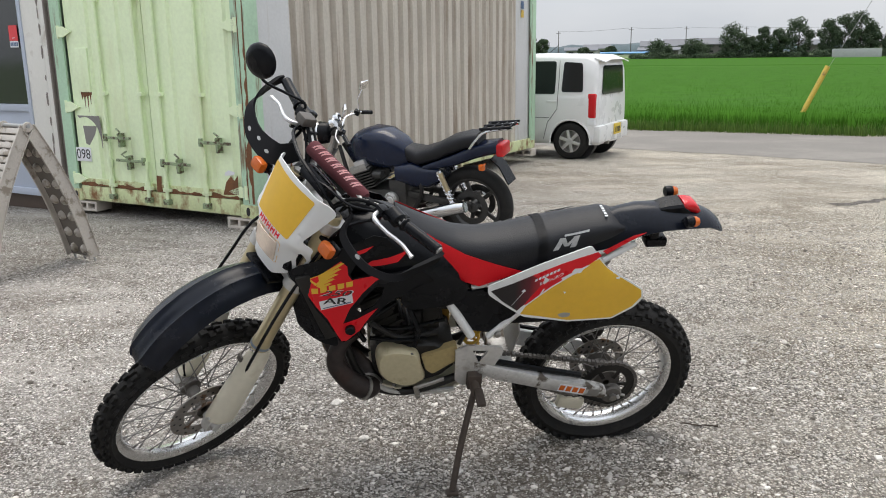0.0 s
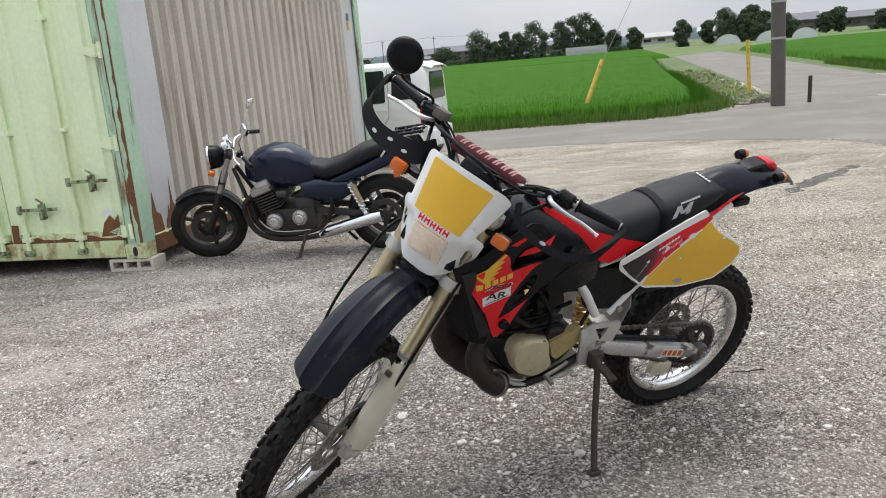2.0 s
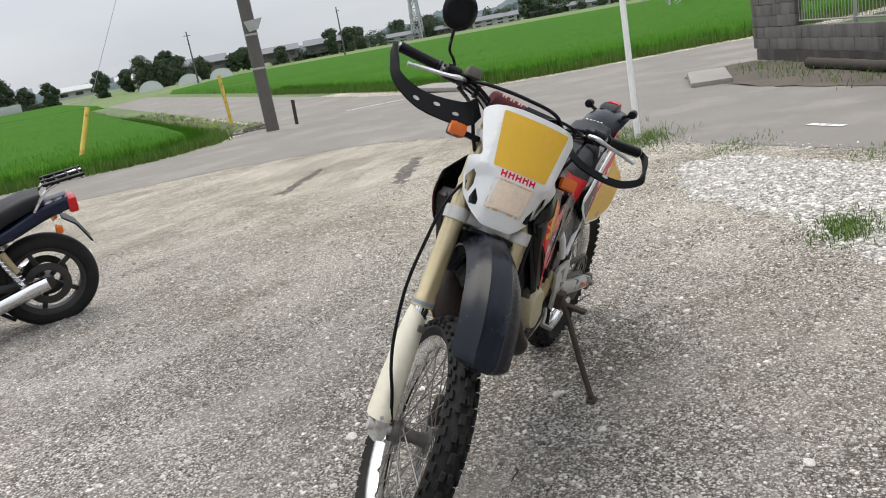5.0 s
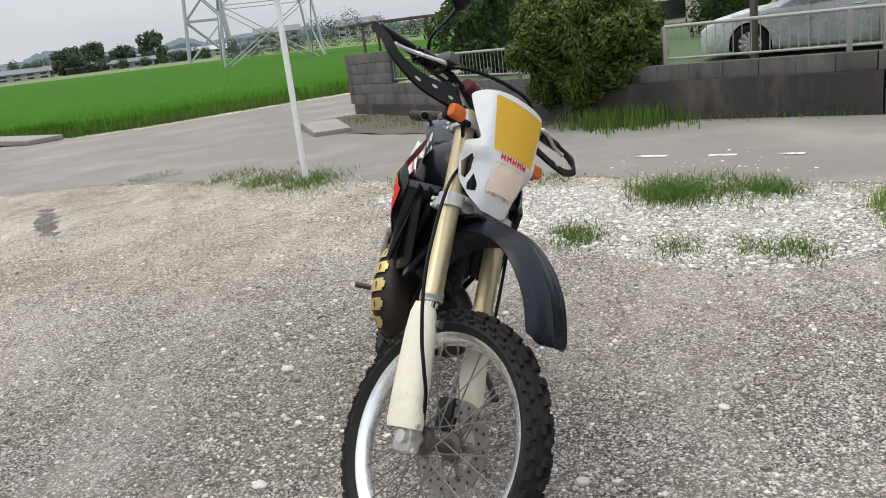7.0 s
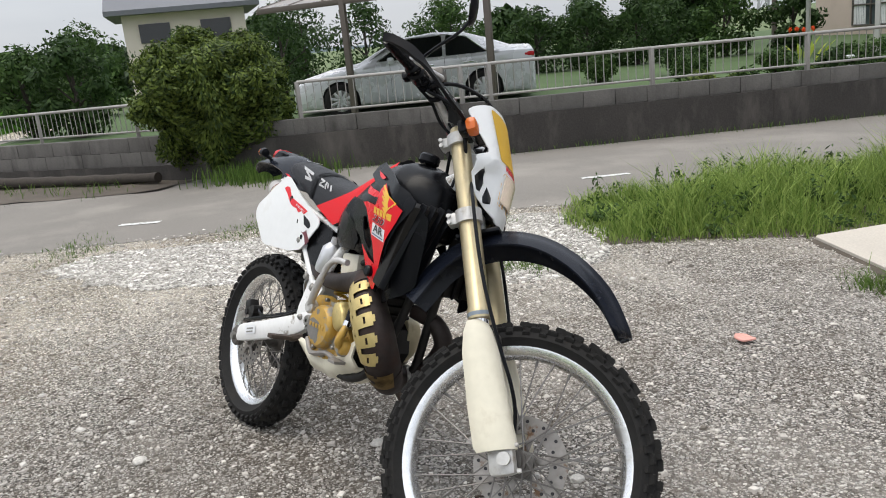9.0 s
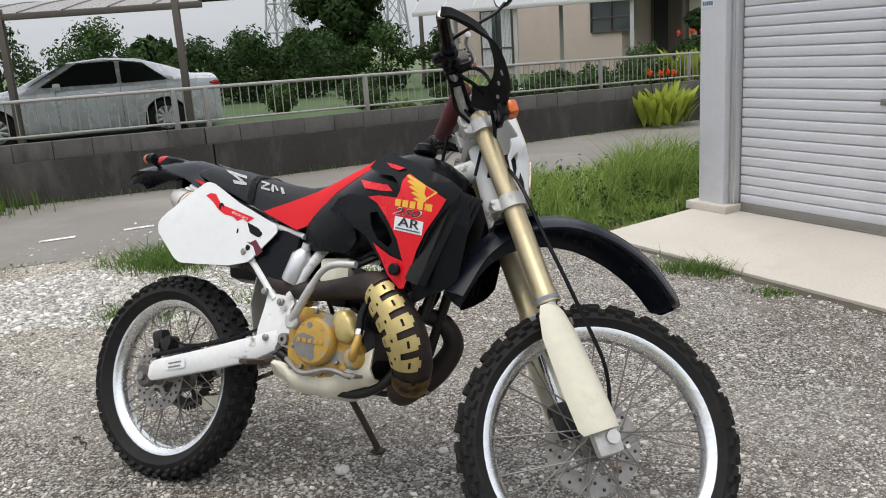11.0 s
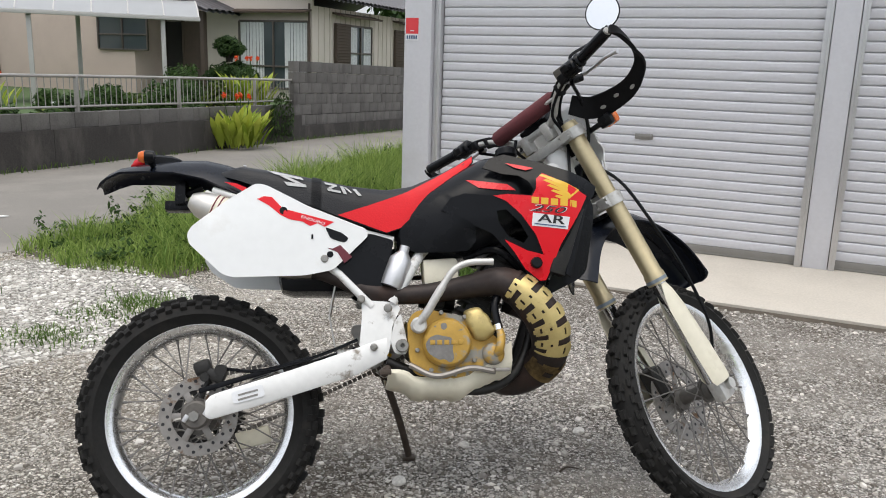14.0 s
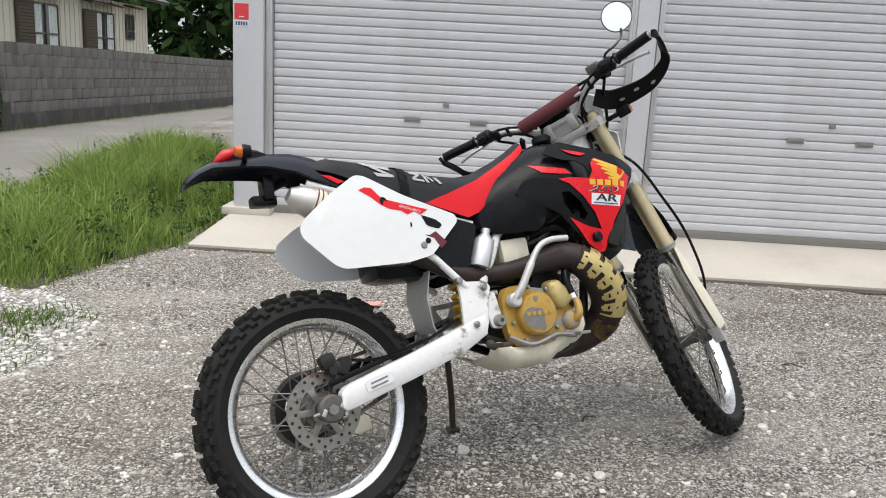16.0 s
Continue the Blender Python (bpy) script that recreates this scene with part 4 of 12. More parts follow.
# doors
DW = (CW - 0.34) / 2
for k, x0 in enumerate((0.165, 0.175 + DW)):
    door = new("container_door")
    door.parent = container
    door.matrix_local = Matrix.Translation((x0, 0.03, 0.17))
    tagged(door, "pale green steel container door with rust streaks")
    bm = bmesh.new()
    h = CH - 0.3
    # leaf with three shallow raised fields
    prof = [(0, 0), (0.05, 0), (0.07, -0.022), (DW * 0.33 - 0.02, -0.022), (DW * 0.33, 0), (DW * 0.33 + 0.05, 0), (DW * 0.33 + 0.07, -0.022), (DW * 0.72 - 0.02, -0.022), (DW * 0.72, 0), (DW * 0.72 + 0.05, 0), (DW * 0.72 + 0.07, -0.022), (DW - 0.07, -0.022), (DW - 0.05, 0), (DW, 0)]
    skin(bm, [[(px, py, z) for px, py in prof] + [(DW, 0.04, z), (0, 0.04, z)] for z in (0, h)])
    leaf = part("leaf", bm, M_GREEN, door, smooth=20)
    for z in (0.03, h - 0.03):
        bm = bmesh.new()
        box(bm, DW / 2, -0.012, z, DW - 0.01, 0.03, 0.06, 0.004)
        part("door_edge", bm, M_GREEN_RUST, door, "rust-stained door edge")
    for bx in (0.5, 0.99) if k == 0 else (0.175, 0.67):
        bm = bmesh.new()
        tube(bm, [(bx, -0.052, -0.1), (bx, -0.052, h + 0.03)], 0.017, 12)
        for z in (0.02, 0.2):
            tube(bm, [(bx, -0.052, z), (bx, -0.052, z + 0.07)], 0.026, 12)
        bar = part("lock_rod", bm, M_GREEN, door, "round green lock rod")
        for z in (0.02, 0.88, 1.72):
            bm = bmesh.new()
            box(bm, bx, -0.04, z, 0.085, 0.05, 0.035, 0.004)
            part("rod_bracket", bm, M_GREEN, bar)
        bm = bmesh.new()
        box(bm, bx, -0.05, -0.09, 0.07, 0.06, 0.05, 0.008)
        part("cam", bm, M_HANDLE, bar, "rusted cam keeper")
        side = 1 if (k == 0) == (bx < DW * 0.5) or (k == 1 and bx < DW * 0.5) else -1
        zb = 0.475 if (bx < DW * 0.5) == (k == 0) else 0.27
        bm = bmesh.new()
        box(bm, bx + side * 0.17, -0.085, zb, 0.37, 0.016, 0.026, 0.004)
        box(bm, bx, -0.075, zb, 0.03, 0.03, 0.07, 0.004)
        part("lock_handle", bm, M_HANDLE, bar, "flat green lock handle")
        bm = bmesh.new()
        box(bm, bx + side * 0.2, -0.06, zb - 0.02, 0.03, 0.06, 0.13, 0.004)
        tube(bm, [(bx + side * 0.2, -0.1, zb + 0.03), (bx + side * 0.25, -0.11, zb + 0.06), (bx + side * 0.19, -0.1, zb + 0.09)], 0.009, 6)
        part("handle_catch", bm, M_HANDLE, bar, "rusting handle catch")
    # rust creeping along the foot of the leaf
    upper, lower = [], []
    for i in range(41):
        q = DW * (0.02 + 0.96 * i / 40)
        w = 0.5 + 0.9 * noise.noise(Vector((q * 6, k * 5.0, 1.3))) + 0.5 * noise.noise(Vector((q * 21, k * 3.0, 4.1)))
        upper.append((q, -0.0285, 0.004 + 0.026 * max(0.1, w)))
        lower.append((q, -0.0285, -0.004 - 0.014 * max(0.1, w)))
    bm = bmesh.new()
    skin(bm, [upper, lower], closed=False)
    part("rust_line", bm, M_RUST, door, "ragged rust along the door's foot")
    hx = -0.02 if k == 0 else DW + 0.02
    sg = 1 if k == 0 else -1
    for z in (0.055, 0.75, 1.45):
        bm = bmesh.new()
        panel(bm, [(-0.05, -0.045), (0.02, -0.05), (0.15, 0), (0.02, 0.05), (-0.05, 0.045)], lambda u, v: (hx + sg * u, -0.03, z + v), 0.014, 0.3)
        tube(bm, [(hx - sg * 0.05, -0.03, z - 0.06), (hx - sg * 0.05, -0.03, z + 0.06)], 0.017, 8)
        part("hinge", bm, M_GREEN, door, "pointed steel hinge with rust")
    if k == 0:
        bm = bmesh.new()
        box(bm, 0.225, -0.028, 1.095, 0.17, 0.016, 0.41, 0.008)
        part("document_box", bm, M_GREEN, door, "raised flat document plate")
        bm = bmesh.new()
        panel(bm, [(0.15, 0.892), (0.31, 0.892), (0.305, 0.86), (0.295, 0.868), (0.285, 0.77), (0.276, 0.862), (0.255, 0.85), (0.245, 0.7), (0.235, 0.855), (0.21, 0.84), (0.2, 0.73), (0.192, 0.86), (0.165, 0.82)], lambda u, v: (u, -0.0235, v), 0.0015, 0.1)
        part("rust_streak", bm, M_RUST, door, "brown rust streaks")
        bm = bmesh.new()
        panel(bm, [(0.13, 0.57), (0.33, 0.57), (0.29, 0.49), (0.195, 0.385), (0.15, 0.4)], lambda u, v: (u, -0.0238, v), 0.0015, 0.1)
        part("torn_sticker", bm, M_ALU_GREY, door, "torn grey sticker remains")
        bm = bmesh.new()
        arc = [(0.06 + 0.32 * (1 - (1 - q) ** 2), 0.665 - 0.3 * q ** 2.2) for q in [j / 10 for j in range(11)]]
        panel(bm, [(0.38, 0.666)] + [(0.06, 0.668)] + [(0.09, 0.645)] + arc[2:] + [(0.388, 0.36), (0.392, 0.5)], lambda u, v: (u, -0.0238, v), 0.0012, 0.1)
        part("torn_sticker", bm, M_ALU_GREY, door, "torn corner of a grey sticker")
        bm = bmesh.new()
        box(bm, 0.1, -0.0265, 0.293, 0.215, 0.006, 0.135, 0.002)
        pl = part("number_board", bm, M_STICKER_WHITE, door, "white board with black stencilled 098")
        ob = new("digits", text_mesh("098", 0.135))
        ob.data.materials.append(M_INK)
        ob.parent = pl
        ob.matrix_local = pose(0.1, -0.0305, 0.293, 90, 0, 0)
    else:
        bm = bmesh.new()
        panel(bm, [(DW - 0.2, 0.02), (DW - 0.02, 0.03), (DW - 0.02, 0.2), (DW - 0.06, 0.15), (DW - 0.1, 0.19), (DW - 0.16, 0.13)], lambda u, v: (u, -0.0285, v), 0.0015, 0.1)
        part("rust_patch", bm, M_RUST, door, "flaking rust patch")
        bm = bmesh.new()
        panel(bm, [(0.02, -0.01), (0.09, -0.012), (0.085, 0.06), (0.093, 0.14), (0.03, 0.142), (0.024, 0.07)], lambda u, v: (u, -0.0285, v), 0.0015, 0.1)
        part("rust_patch", bm, M_RUST, door, "upright rust patch")
        bm = bmesh.new()
        panel(bm, [(DW - 0.17, 0.19), (DW - 0.06, 0.2), (DW - 0.05, 0.225), (DW - 0.12, 0.24), (DW - 0.16, 0.22)], lambda u, v: (u, -0.0285, v), 0.0015, 0.1)
        part("peeled_paint", bm, M_STICKER_WHITE, door, "peeled white paint")


def concrete_block(m):
    """A hollow block lying on its face."""
    cb = thing("concrete_block", m, "weathered hollow concrete block under a container corner", "concrete block", "container supports")
    bm = bmesh.new()
    for z in (0.012, 0.088):
        box(bm, 0, 0, z, 0.39, 0.19, 0.024, 0.004)
    for x in (-0.18, -0.062, 0.062, 0.18):
        box(bm, x, 0, 0.05, 0.028, 0.19, 0.054, 0.003)
    part("body", bm, M_CONCRETE, cb)


for x, y in ((CW - 0.15, 0.1), (0.15, 0.1), (CW - 0.15, CL - 0.15), (0.15, CL - 0.15)):
    p = m_cont @ Vector((x, y, 0))
    concrete_block(Matrix.Translation((p.x, p.y, -0.038)) @ pose(0, 0, 0, 0, 0, -29.5 + rng.uniform(-6, 6)))

# ---- white hut beside the container ----
hut_at = CO - CF * 0.155
m_hut = Matrix.Translation((hut_at.x, hut_at.y, -0.1)) @ pose(0, 0, 0, 0, 0, 150.5)
hut = thing("site_hut", m_hut, "white prefabricated hut with a glazed aluminium door", "hut", kind="structure")
bm = bmesh.new()
box(bm, 0.14, -0.04, 1.42, 0.28, 0.08, 2.5, 0.006)
box(bm, 3.08, -0.04, 1.42, 3.64, 0.08, 2.5, 0.006)
box(bm, 0.77, -0.04, 2.45, 0.98, 0.08, 0.44, 0.006)
part("front_wall", bm, M_WHITE_PANEL, hut)
bm = bmesh.new()
box(bm, -0.03, -1.3, 1.42, 0.06, 2.6, 2.5, 0.006)
part("side_wall", bm, M_WHITE_PANEL, hut)
bm = bmesh.new()
box(bm, -0.1, -0.06, 1.3, 0.078, 0.05, 2.4, 0.006)
box(bm, -0.072, -0.02, 1.3, 0.02, 0.04, 2.4, 0.004)
part("corner_strip", bm, M_STRIP, hut, "narrow brown-grey strip between hut and container")
bm = bmesh.new()
box(bm, 2.4, -1.3, 2.73, 5.0, 2.9, 0.1, 0.02)
part("roof", bm, M_GALV, hut)
bm = bmesh.new()
box(bm, 2.4, -1.3, 0.085, 4.8, 2.5, 0.17, 0.01)
part("base_frame", bm, M_BROWN, hut, "dark base frame")
bm = bmesh.new()
for i in range(11):
    z, hh, ww = 0.62 + i * 0.19 + rng.uniform(-0.06, 0.06), rng.uniform(0.02, 0.075), rng.uniform(0.008, 0.018)
    xc = 0.018 + rng.uniform(-0.006, 0.008)
    panel(bm, [(xc + ww * math.cos(q) * rng.uniform(0.6, 1.25), z + hh * math.sin(q) * rng.uniform(0.7, 1.2)) for q in [2 * math.pi * j / 9 for j in range(9)]], lambda u, v: (u, 0.004, v), 0.004, 0.3)
part("sealant_blotch", bm, M_STRIP, hut, "dark flaking sealant along the edge")
door = new("door")
door.parent = hut
tagged(door, "aluminium door, upper half glazed dark")
bm = bmesh.new()
for x in (0.305, 1.235):
    box(bm, x, -0.02, 1.2, 0.05, 0.06, 2.06, 0.004)
for z in (0.2, 1.06, 2.2):
    box(bm, 0.77, -0.02, z, 0.88, 0.06, 0.07, 0.004)
part("door_frame", bm, M_DOORBLUE, door, "pale blue-grey aluminium frame")
bm = bmesh.new()
box(bm, 0.77, -0.03, 0.63, 0.88, 0.02, 0.8, 0.002)
part("lower_panel", bm, M_DOORBLUE, door, "pale blue-grey lower panel")
bm = bmesh.new()
box(bm, 0.77, -0.03, 1.63, 0.88, 0.01, 1.08)
part("pane", bm, M_DARKGLASS, door)
alarm_sticker(m_hut @ pose(0.465, -0.016, 1.72, 0, 0, 180), 1.35)

# ---- folding loading ramp ----
m_ramp = Matrix.Translation((-2.868, 5.577, -0.03)) @ pose(0, 0, 0, 0, 0, 57)
ramp = thing("loading_ramp", m_ramp, "folded arched aluminium loading ramp standing like a trestle", "loading ramp")


def ramp_at(s, t, off=0.0):
    """A point at share t of one bowed half, off metres outwards, and the half's slope there."""
    d, n = Vector((0.38 * s, 0, -0.975)), Vector((0.932 * s, 0, 0.363))
    p = Vector((0.012 * s, 0, 1.02)) + d * t + n * (0.045 * math.sin(math.pi * t) + off)
    q = d + n * (0.045 * math.pi * math.cos(math.pi * t))
    return p, -math.degrees(math.atan2(q.z, q.x))


for s in (-1, 1):
    bm = bmesh.new()
    skin(bm, [[ramp_at(s, t, o)[0] + Vector((0, y, 0)) for o, y in ((-0.014, -0.1), (-0.014, 0.155), (-0.009, 0.155), (-0.009, -0.1))] for t in [i / 12 for i in range(13)]])
    half = part("tread_plate", bm, M_RAMP_SHADED, ramp, "dimpled tread plate of one half")
    for y in (-0.105, 0.16):
        bm = bmesh.new()
        e = math.copysign(1, y)
        # channel: a web with flanges turned out
        skin(bm, [[ramp_at(s, t, o)[0] + Vector((0, y + e * w, 0)) for o, w in ((-0.05, 0), (-0.05, 0.016), (-0.046, 0.016), (-0.046, 0.005), (0.036, 0.005), (0.036, 0.016), (0.04, 0.016), (0.04, 0))] for t in [i / 14 for i in range(15)]])
        part("side_rail", bm, M_RAMP, half, "bowed channel rail")
    if s > 0:
        for i in range(8):
            for y in (-0.035, 0.085):
                bm = bmesh.new()
                p, a = ramp_at(1, (i + 0.55) / 8, -0.012)
                lathe(bm, [(0.037, 0.0), (0.035, -0.012), (0.027, -0.024), (0.016, -0.03), (0.013, -0.02), (0.001, -0.018)], 12, Matrix.Translation((p.x, y, p.z)) @ pose(0, 0, 0, 0, a, 0) @ pose(0, 0, 0, 90, 0, 0))
                part("tread_cup", bm, M_RAMP, half)
    else:
        for i in range(20):
            p, a = ramp_at(-1, (i + 0.7) / 20.5, 0.006)
            bm = bmesh.new()
            box(bm, p.x, 0.0275, p.z, 0.04, 0.262, 0.022, 0.005, (0, a, 0))
            part("tread_slat", bm, M_RAMP, half)
            if i % 3:
                p, a = ramp_at(-1, (i + 1.2) / 20.5, -0.001)
                bm = bmesh.new()
                for y in (-0.08, 0.0275, 0.135):
                    box(bm, p.x, y, p.z, 0.026, 0.045, 0.016, 0.003, (0, a, 0))
                part("tread_web", bm, M_RAMP, half)
bm = bmesh.new()
tube(bm, [(0, -0.128, 1.025), (0, 0.183, 1.025)], 0.014, 12)
part("hinge_pin", bm, M_GALV, ramp, "dark steel hinge pin")
for y in (-0.115, 0.17):
    bm = bmesh.new()
    disc(bm, 0.034, 0.012, 20, Matrix.Translation((0, y, 1.02)), 0.003)
    part("hinge_plate", bm, M_RAMP, ramp)
for x in (-0.392, 0.392):
    for y in (-0.095, 0.025, 0.15):
        bm = bmesh.new()
        tube(bm, [(x * 0.97, y, 0.07), (x * 1.03, y, 0.0)], 0.008, 8)
        part("foot_peg", bm, M_GALV, ramp)

# ---- roadside walls and fence ----
WALL_B = [(8.0, 1.2), (6.1, -1.65), (4.8, -4.9), (3.55, -8.6), (2.88, -10.45)]
WALL_C = [(2.88, -10.45), (-2.9, -25.2)]
WALL_A = [(13.9, 5.15), (8.0, 1.2)]


def along(line, step):
    """Points and headings each step along a line."""
    out = []
    left = 0.0
    for (x1, y1), (x2, y2) in zip(line, line[1:]):
        L = math.hypot(x2 - x1, y2 - y1)
        s = left
        while s < L:
            out.append((x1 + (x2 - x1) * s / L, y1 + (y2 - y1) * s / L, math.degrees(math.atan2(y2 - y1, x2 - x1))))
            s += step
        left = s - L
    return out


def wall_body(name, line, h, thick, material, label, top0=None, z0=-0.15):
    bm = bmesh.new()
    for (x1, y1), (x2, y2) in zip(line, line[1:]):
        L = math.hypot(x2 - x1, y2 - y1)
        d = Vector((x2 - x1, y2 - y1, 0)) / L
        nrm = Vector((-d.y, d.x, 0)) * thick / 2
        ring = []
        for k in range(5):
            p = Vector((x1, y1, 0)) + d * (L * k / 4)
            g = gz(p.x, p.y)
            ring.append([p - nrm + Vector((0, 0, g + z0)), p + nrm + Vector((0, 0, g + z0)), p + nrm + Vector((0, 0, g + h)), p - nrm + Vector((0, 0, g + h))])
        skin(bm, ring)
    return single(name, bm, material, label, "wall", kind="structure")


def block_piece():
    bm = bmesh.new()
    box(bm, 0, 0, 0, 0.39, 0.12, 0.191, 0.004)
    return mesh_of("block", bm, M_BLOCKWALL, 30)


BLOCK = block_piece()


def courses(owner, line, z0, rows, skip=lambda s, r: False):
    for r in range(rows):
        spots = along(line, 0.395)
        last = len(spots) - 1
        for i, (x, y, a) in enumerate(spots):
            if skip(i, r):
                continue
            b = new("block", BLOCK)
            b.parent = owner
            off = 0.2 if r % 2 else 0.0
            half = 1.0
            if off and i == 0:
                h_ = new("block", BLOCK)
                h_.parent = owner
                h_.matrix_world = Matrix.Translation((x, y, gz(x, y) + z0 + 0.098 + r * 0.196)) @ pose(0, 0, 0, 0, 0, a) @ Matrix.Translation((-0.1, 0, 0)) @ Matrix.Diagonal((0.47, 1, 1, 1))
            if off and i == last:
                off, half = 0.1, 0.49
            b.matrix_world = Matrix.Translation((x, y, gz(x, y) + z0 + 0.098 + r * 0.196)) @ pose(0, 0, 0, 0, 0, a) @ Matrix.Translation((off + rng.uniform(-0.002, 0.002), rng.uniform(-0.003, 0.003), 0)) @ Matrix.Diagonal((half, 1, 1, 1))


wall_b = wall_body("wall_east", WALL_B, 0.46, 0.2, M_WALLBASE, "dark stained concrete footing wall along the lane")
courses(wall_b, WALL_B, 0.46, 1)
wall_c = wall_body("wall_south", WALL_C, 0.26, 0.2, M_WALLBASE, "tall grey block wall with dark weathering")
courses(wall_c, WALL_C, 0.26, 6)
wall_a = wall_body("wall_north", WALL_A, 0.2, 0.16, M_WALLBASE, "grey block garden wall with a low fence")
courses(wall_a, WALL_A, 0.2, 2)
courses(wall_a, [WALL_A[0], (12.5, 4.21)], 0.592, 3)


def fence(line, z0, h, label, pitch=0.1, post_every=2.0):
    """Top and bottom rail with thin upright bars between posts."""
    (x1, y1) = line[0]
    fe = thing("fence", Matrix.Translation((x1, y1, 0)), label, "fence", "railings on the wall")
    inv = Matrix.Translation((-x1, -y1, 0))

    def at(x, y, z):
        return Vector((x - x1, y - y1, gz(x, y) + z0 + z))
    for z, r in ((h, 0.02), (0.07, 0.014)):
        pts = [at(x, y, z) for x, y, a in along(line, 0.5)] + [at(*line[-1], z)]
        bm = bmesh.new()
        tube(bm, pts, r, 8)
        part("rail", bm, M_FENCE, fe)
    first = None
    for x, y, a in along(line, pitch):
        p = at(x, y, h / 2 + 0.03)
        if first is None:
            bm = bmesh.new()
            tube(bm, [(0, 0, -h / 2 + 0.04), (0, 0, h / 2 - 0.04)], 0.006, 6, cap=False)
            first = part("bar", bm, M_FENCE, fe, m=Matrix.Translation(p))
        else:
            share("bar", first, fe, Matrix.Translation(p))
    first = None
    for x, y, a in along(line, post_every):
        p = at(x, y, 0)
        if first is None:
            bm = bmesh.new()
            box(bm, 0, 0, h / 2, 0.05, 0.05, h + 0.01, 0.005)
            first = part("post", bm, M_FENCE, fe, m=Matrix.Translation(p))
        else:
            share("post", first, fe, Matrix.Translation(p))
    return fe


fence(WALL_B[1:], 0.65, 0.44, "grey aluminium railing on the concrete wall")
fence([(7.4, 0.3), WALL_B[1]], 0.65, 0.44, "grey aluminium railing beside the parked car")
fence([(12.5, 4.21), (8.4, 1.47)], 0.59, 0.42, "low grey railing on the block wall")

# garden behind the walls, raised
GARDEN = [(8.2, 1.2), (6.3, -1.6), (5.0, -4.9), (3.75, -8.6), (3.05, -10.45), (-2.7, -25.2), (10, -40), (40, -30), (40, -6), (20, 2.5), (13.9, 5.0)]
bm = bmesh.new()
panel(bm, GARDEN, lambda u, v: (u, v, 0.1), thick=0, step=3)
single("garden", bm, mat("garden lawn soil", (0.055, 0.095, 0.028), 0.95, var=0.4, scale=0.8, fine=30, bump=0.8), "raised garden lawn behind the wall", "lawn", kind="structure")
# bank of bare soil and the slab at the lane's mouth
bm = bmesh.new()
panel(bm, ragged([(13.6, 5.2), (8.3, 1.5), (7.75, 2.1), (8.55, 3.25), (9.4, 4.25), (10.6, 5.2), (11.7, 5.9), (12.8, 6.1), (13.6, 5.2)], 0.2, 0.05, random.Random(4)), lambda u, v: (u, v, gz(u, v) + 0.01 + 0.05 * max(0.0, noise.noise(Vector((u * 1.7, v * 1.7, 0.3))))), thick=0, step=0.25)
single("soil_bank", bm, M_SOIL, "strip of bare soil at the foot of the wall", "soil", kind="structure")
bm = bmesh.new()
box(bm, 0, 0, 0.05, 1.4, 0.6, 0.12, 0.02)
single("kerb_slab", bm, M_SLAB, "low concrete slab at the corner of the lane", "concrete slab", m=Matrix.Translation((10.75, 5.2, -0.16)) @ pose(0, 0, 0, 0, -1.5, 20))
bm = bmesh.new()
tube(bm, curve_pts([(10.9, 3.75, -0.06), (10.1, 3.12, -0.055), (9.3, 2.6, -0.03), (8.4, 1.95, -0.01)], 6), [0.085 - 0.0009 * i - (0.01 if i % 3 else 0) for i in range(19)], 9)
single("fallen_log", bm, M_BARK, "old log lying along the foot of the wall", "log")

# ---- posts by the road ----


def sign_post():
    g = gz(5.55, 4.38)
    sp = thing("stop_sign", Matrix.Translation((5.55, 4.38, g)) @ pose(0, 0, 0, 0, 0, -60), "red triangular stop sign on a white steel pole", "road sign")
    bm = bmesh.new()
    tube(bm, [(0, 0, -0.1), (0, 0, 2.5)], 0.031, 14)
    part("pole", bm, M_WHITE_POLE, sp)
    bm = bmesh.new()
    tri_ = rounded([(-0.4, 2.46), (0.4, 2.46), (0, 1.77)], 0.06)
    panel(bm, tri_, lambda u, v: (u, -0.04, v), 0.004, 2)
    plate = part("sign_plate", bm, M_WHITE_POLE, sp, "white bordered plate")
    bm = bmesh.new()
    panel(bm, rounded([(-0.36, 2.44), (0.36, 2.44), (0, 1.815)], 0.05), lambda u, v: (u, -0.045, v), 0.002, 2)
    panel(bm, rounded([(-0.36, 2.44), (0.36, 2.44), (0, 1.815)], 0.05), lambda u, v: (u, -0.034, v), 0.002, 2)
    part("red_face", bm, M_RED_SIGN, plate)
    bm = bmesh.new()
    for i in range(3):
        box(bm, -0.16 + 0.16 * i, -0.0485, 2.3, 0.11, 0.003, 0.12)
    part("lettering", bm, M_WHITE_POLE, plate, "white lettering as plain bars")


sign_post()


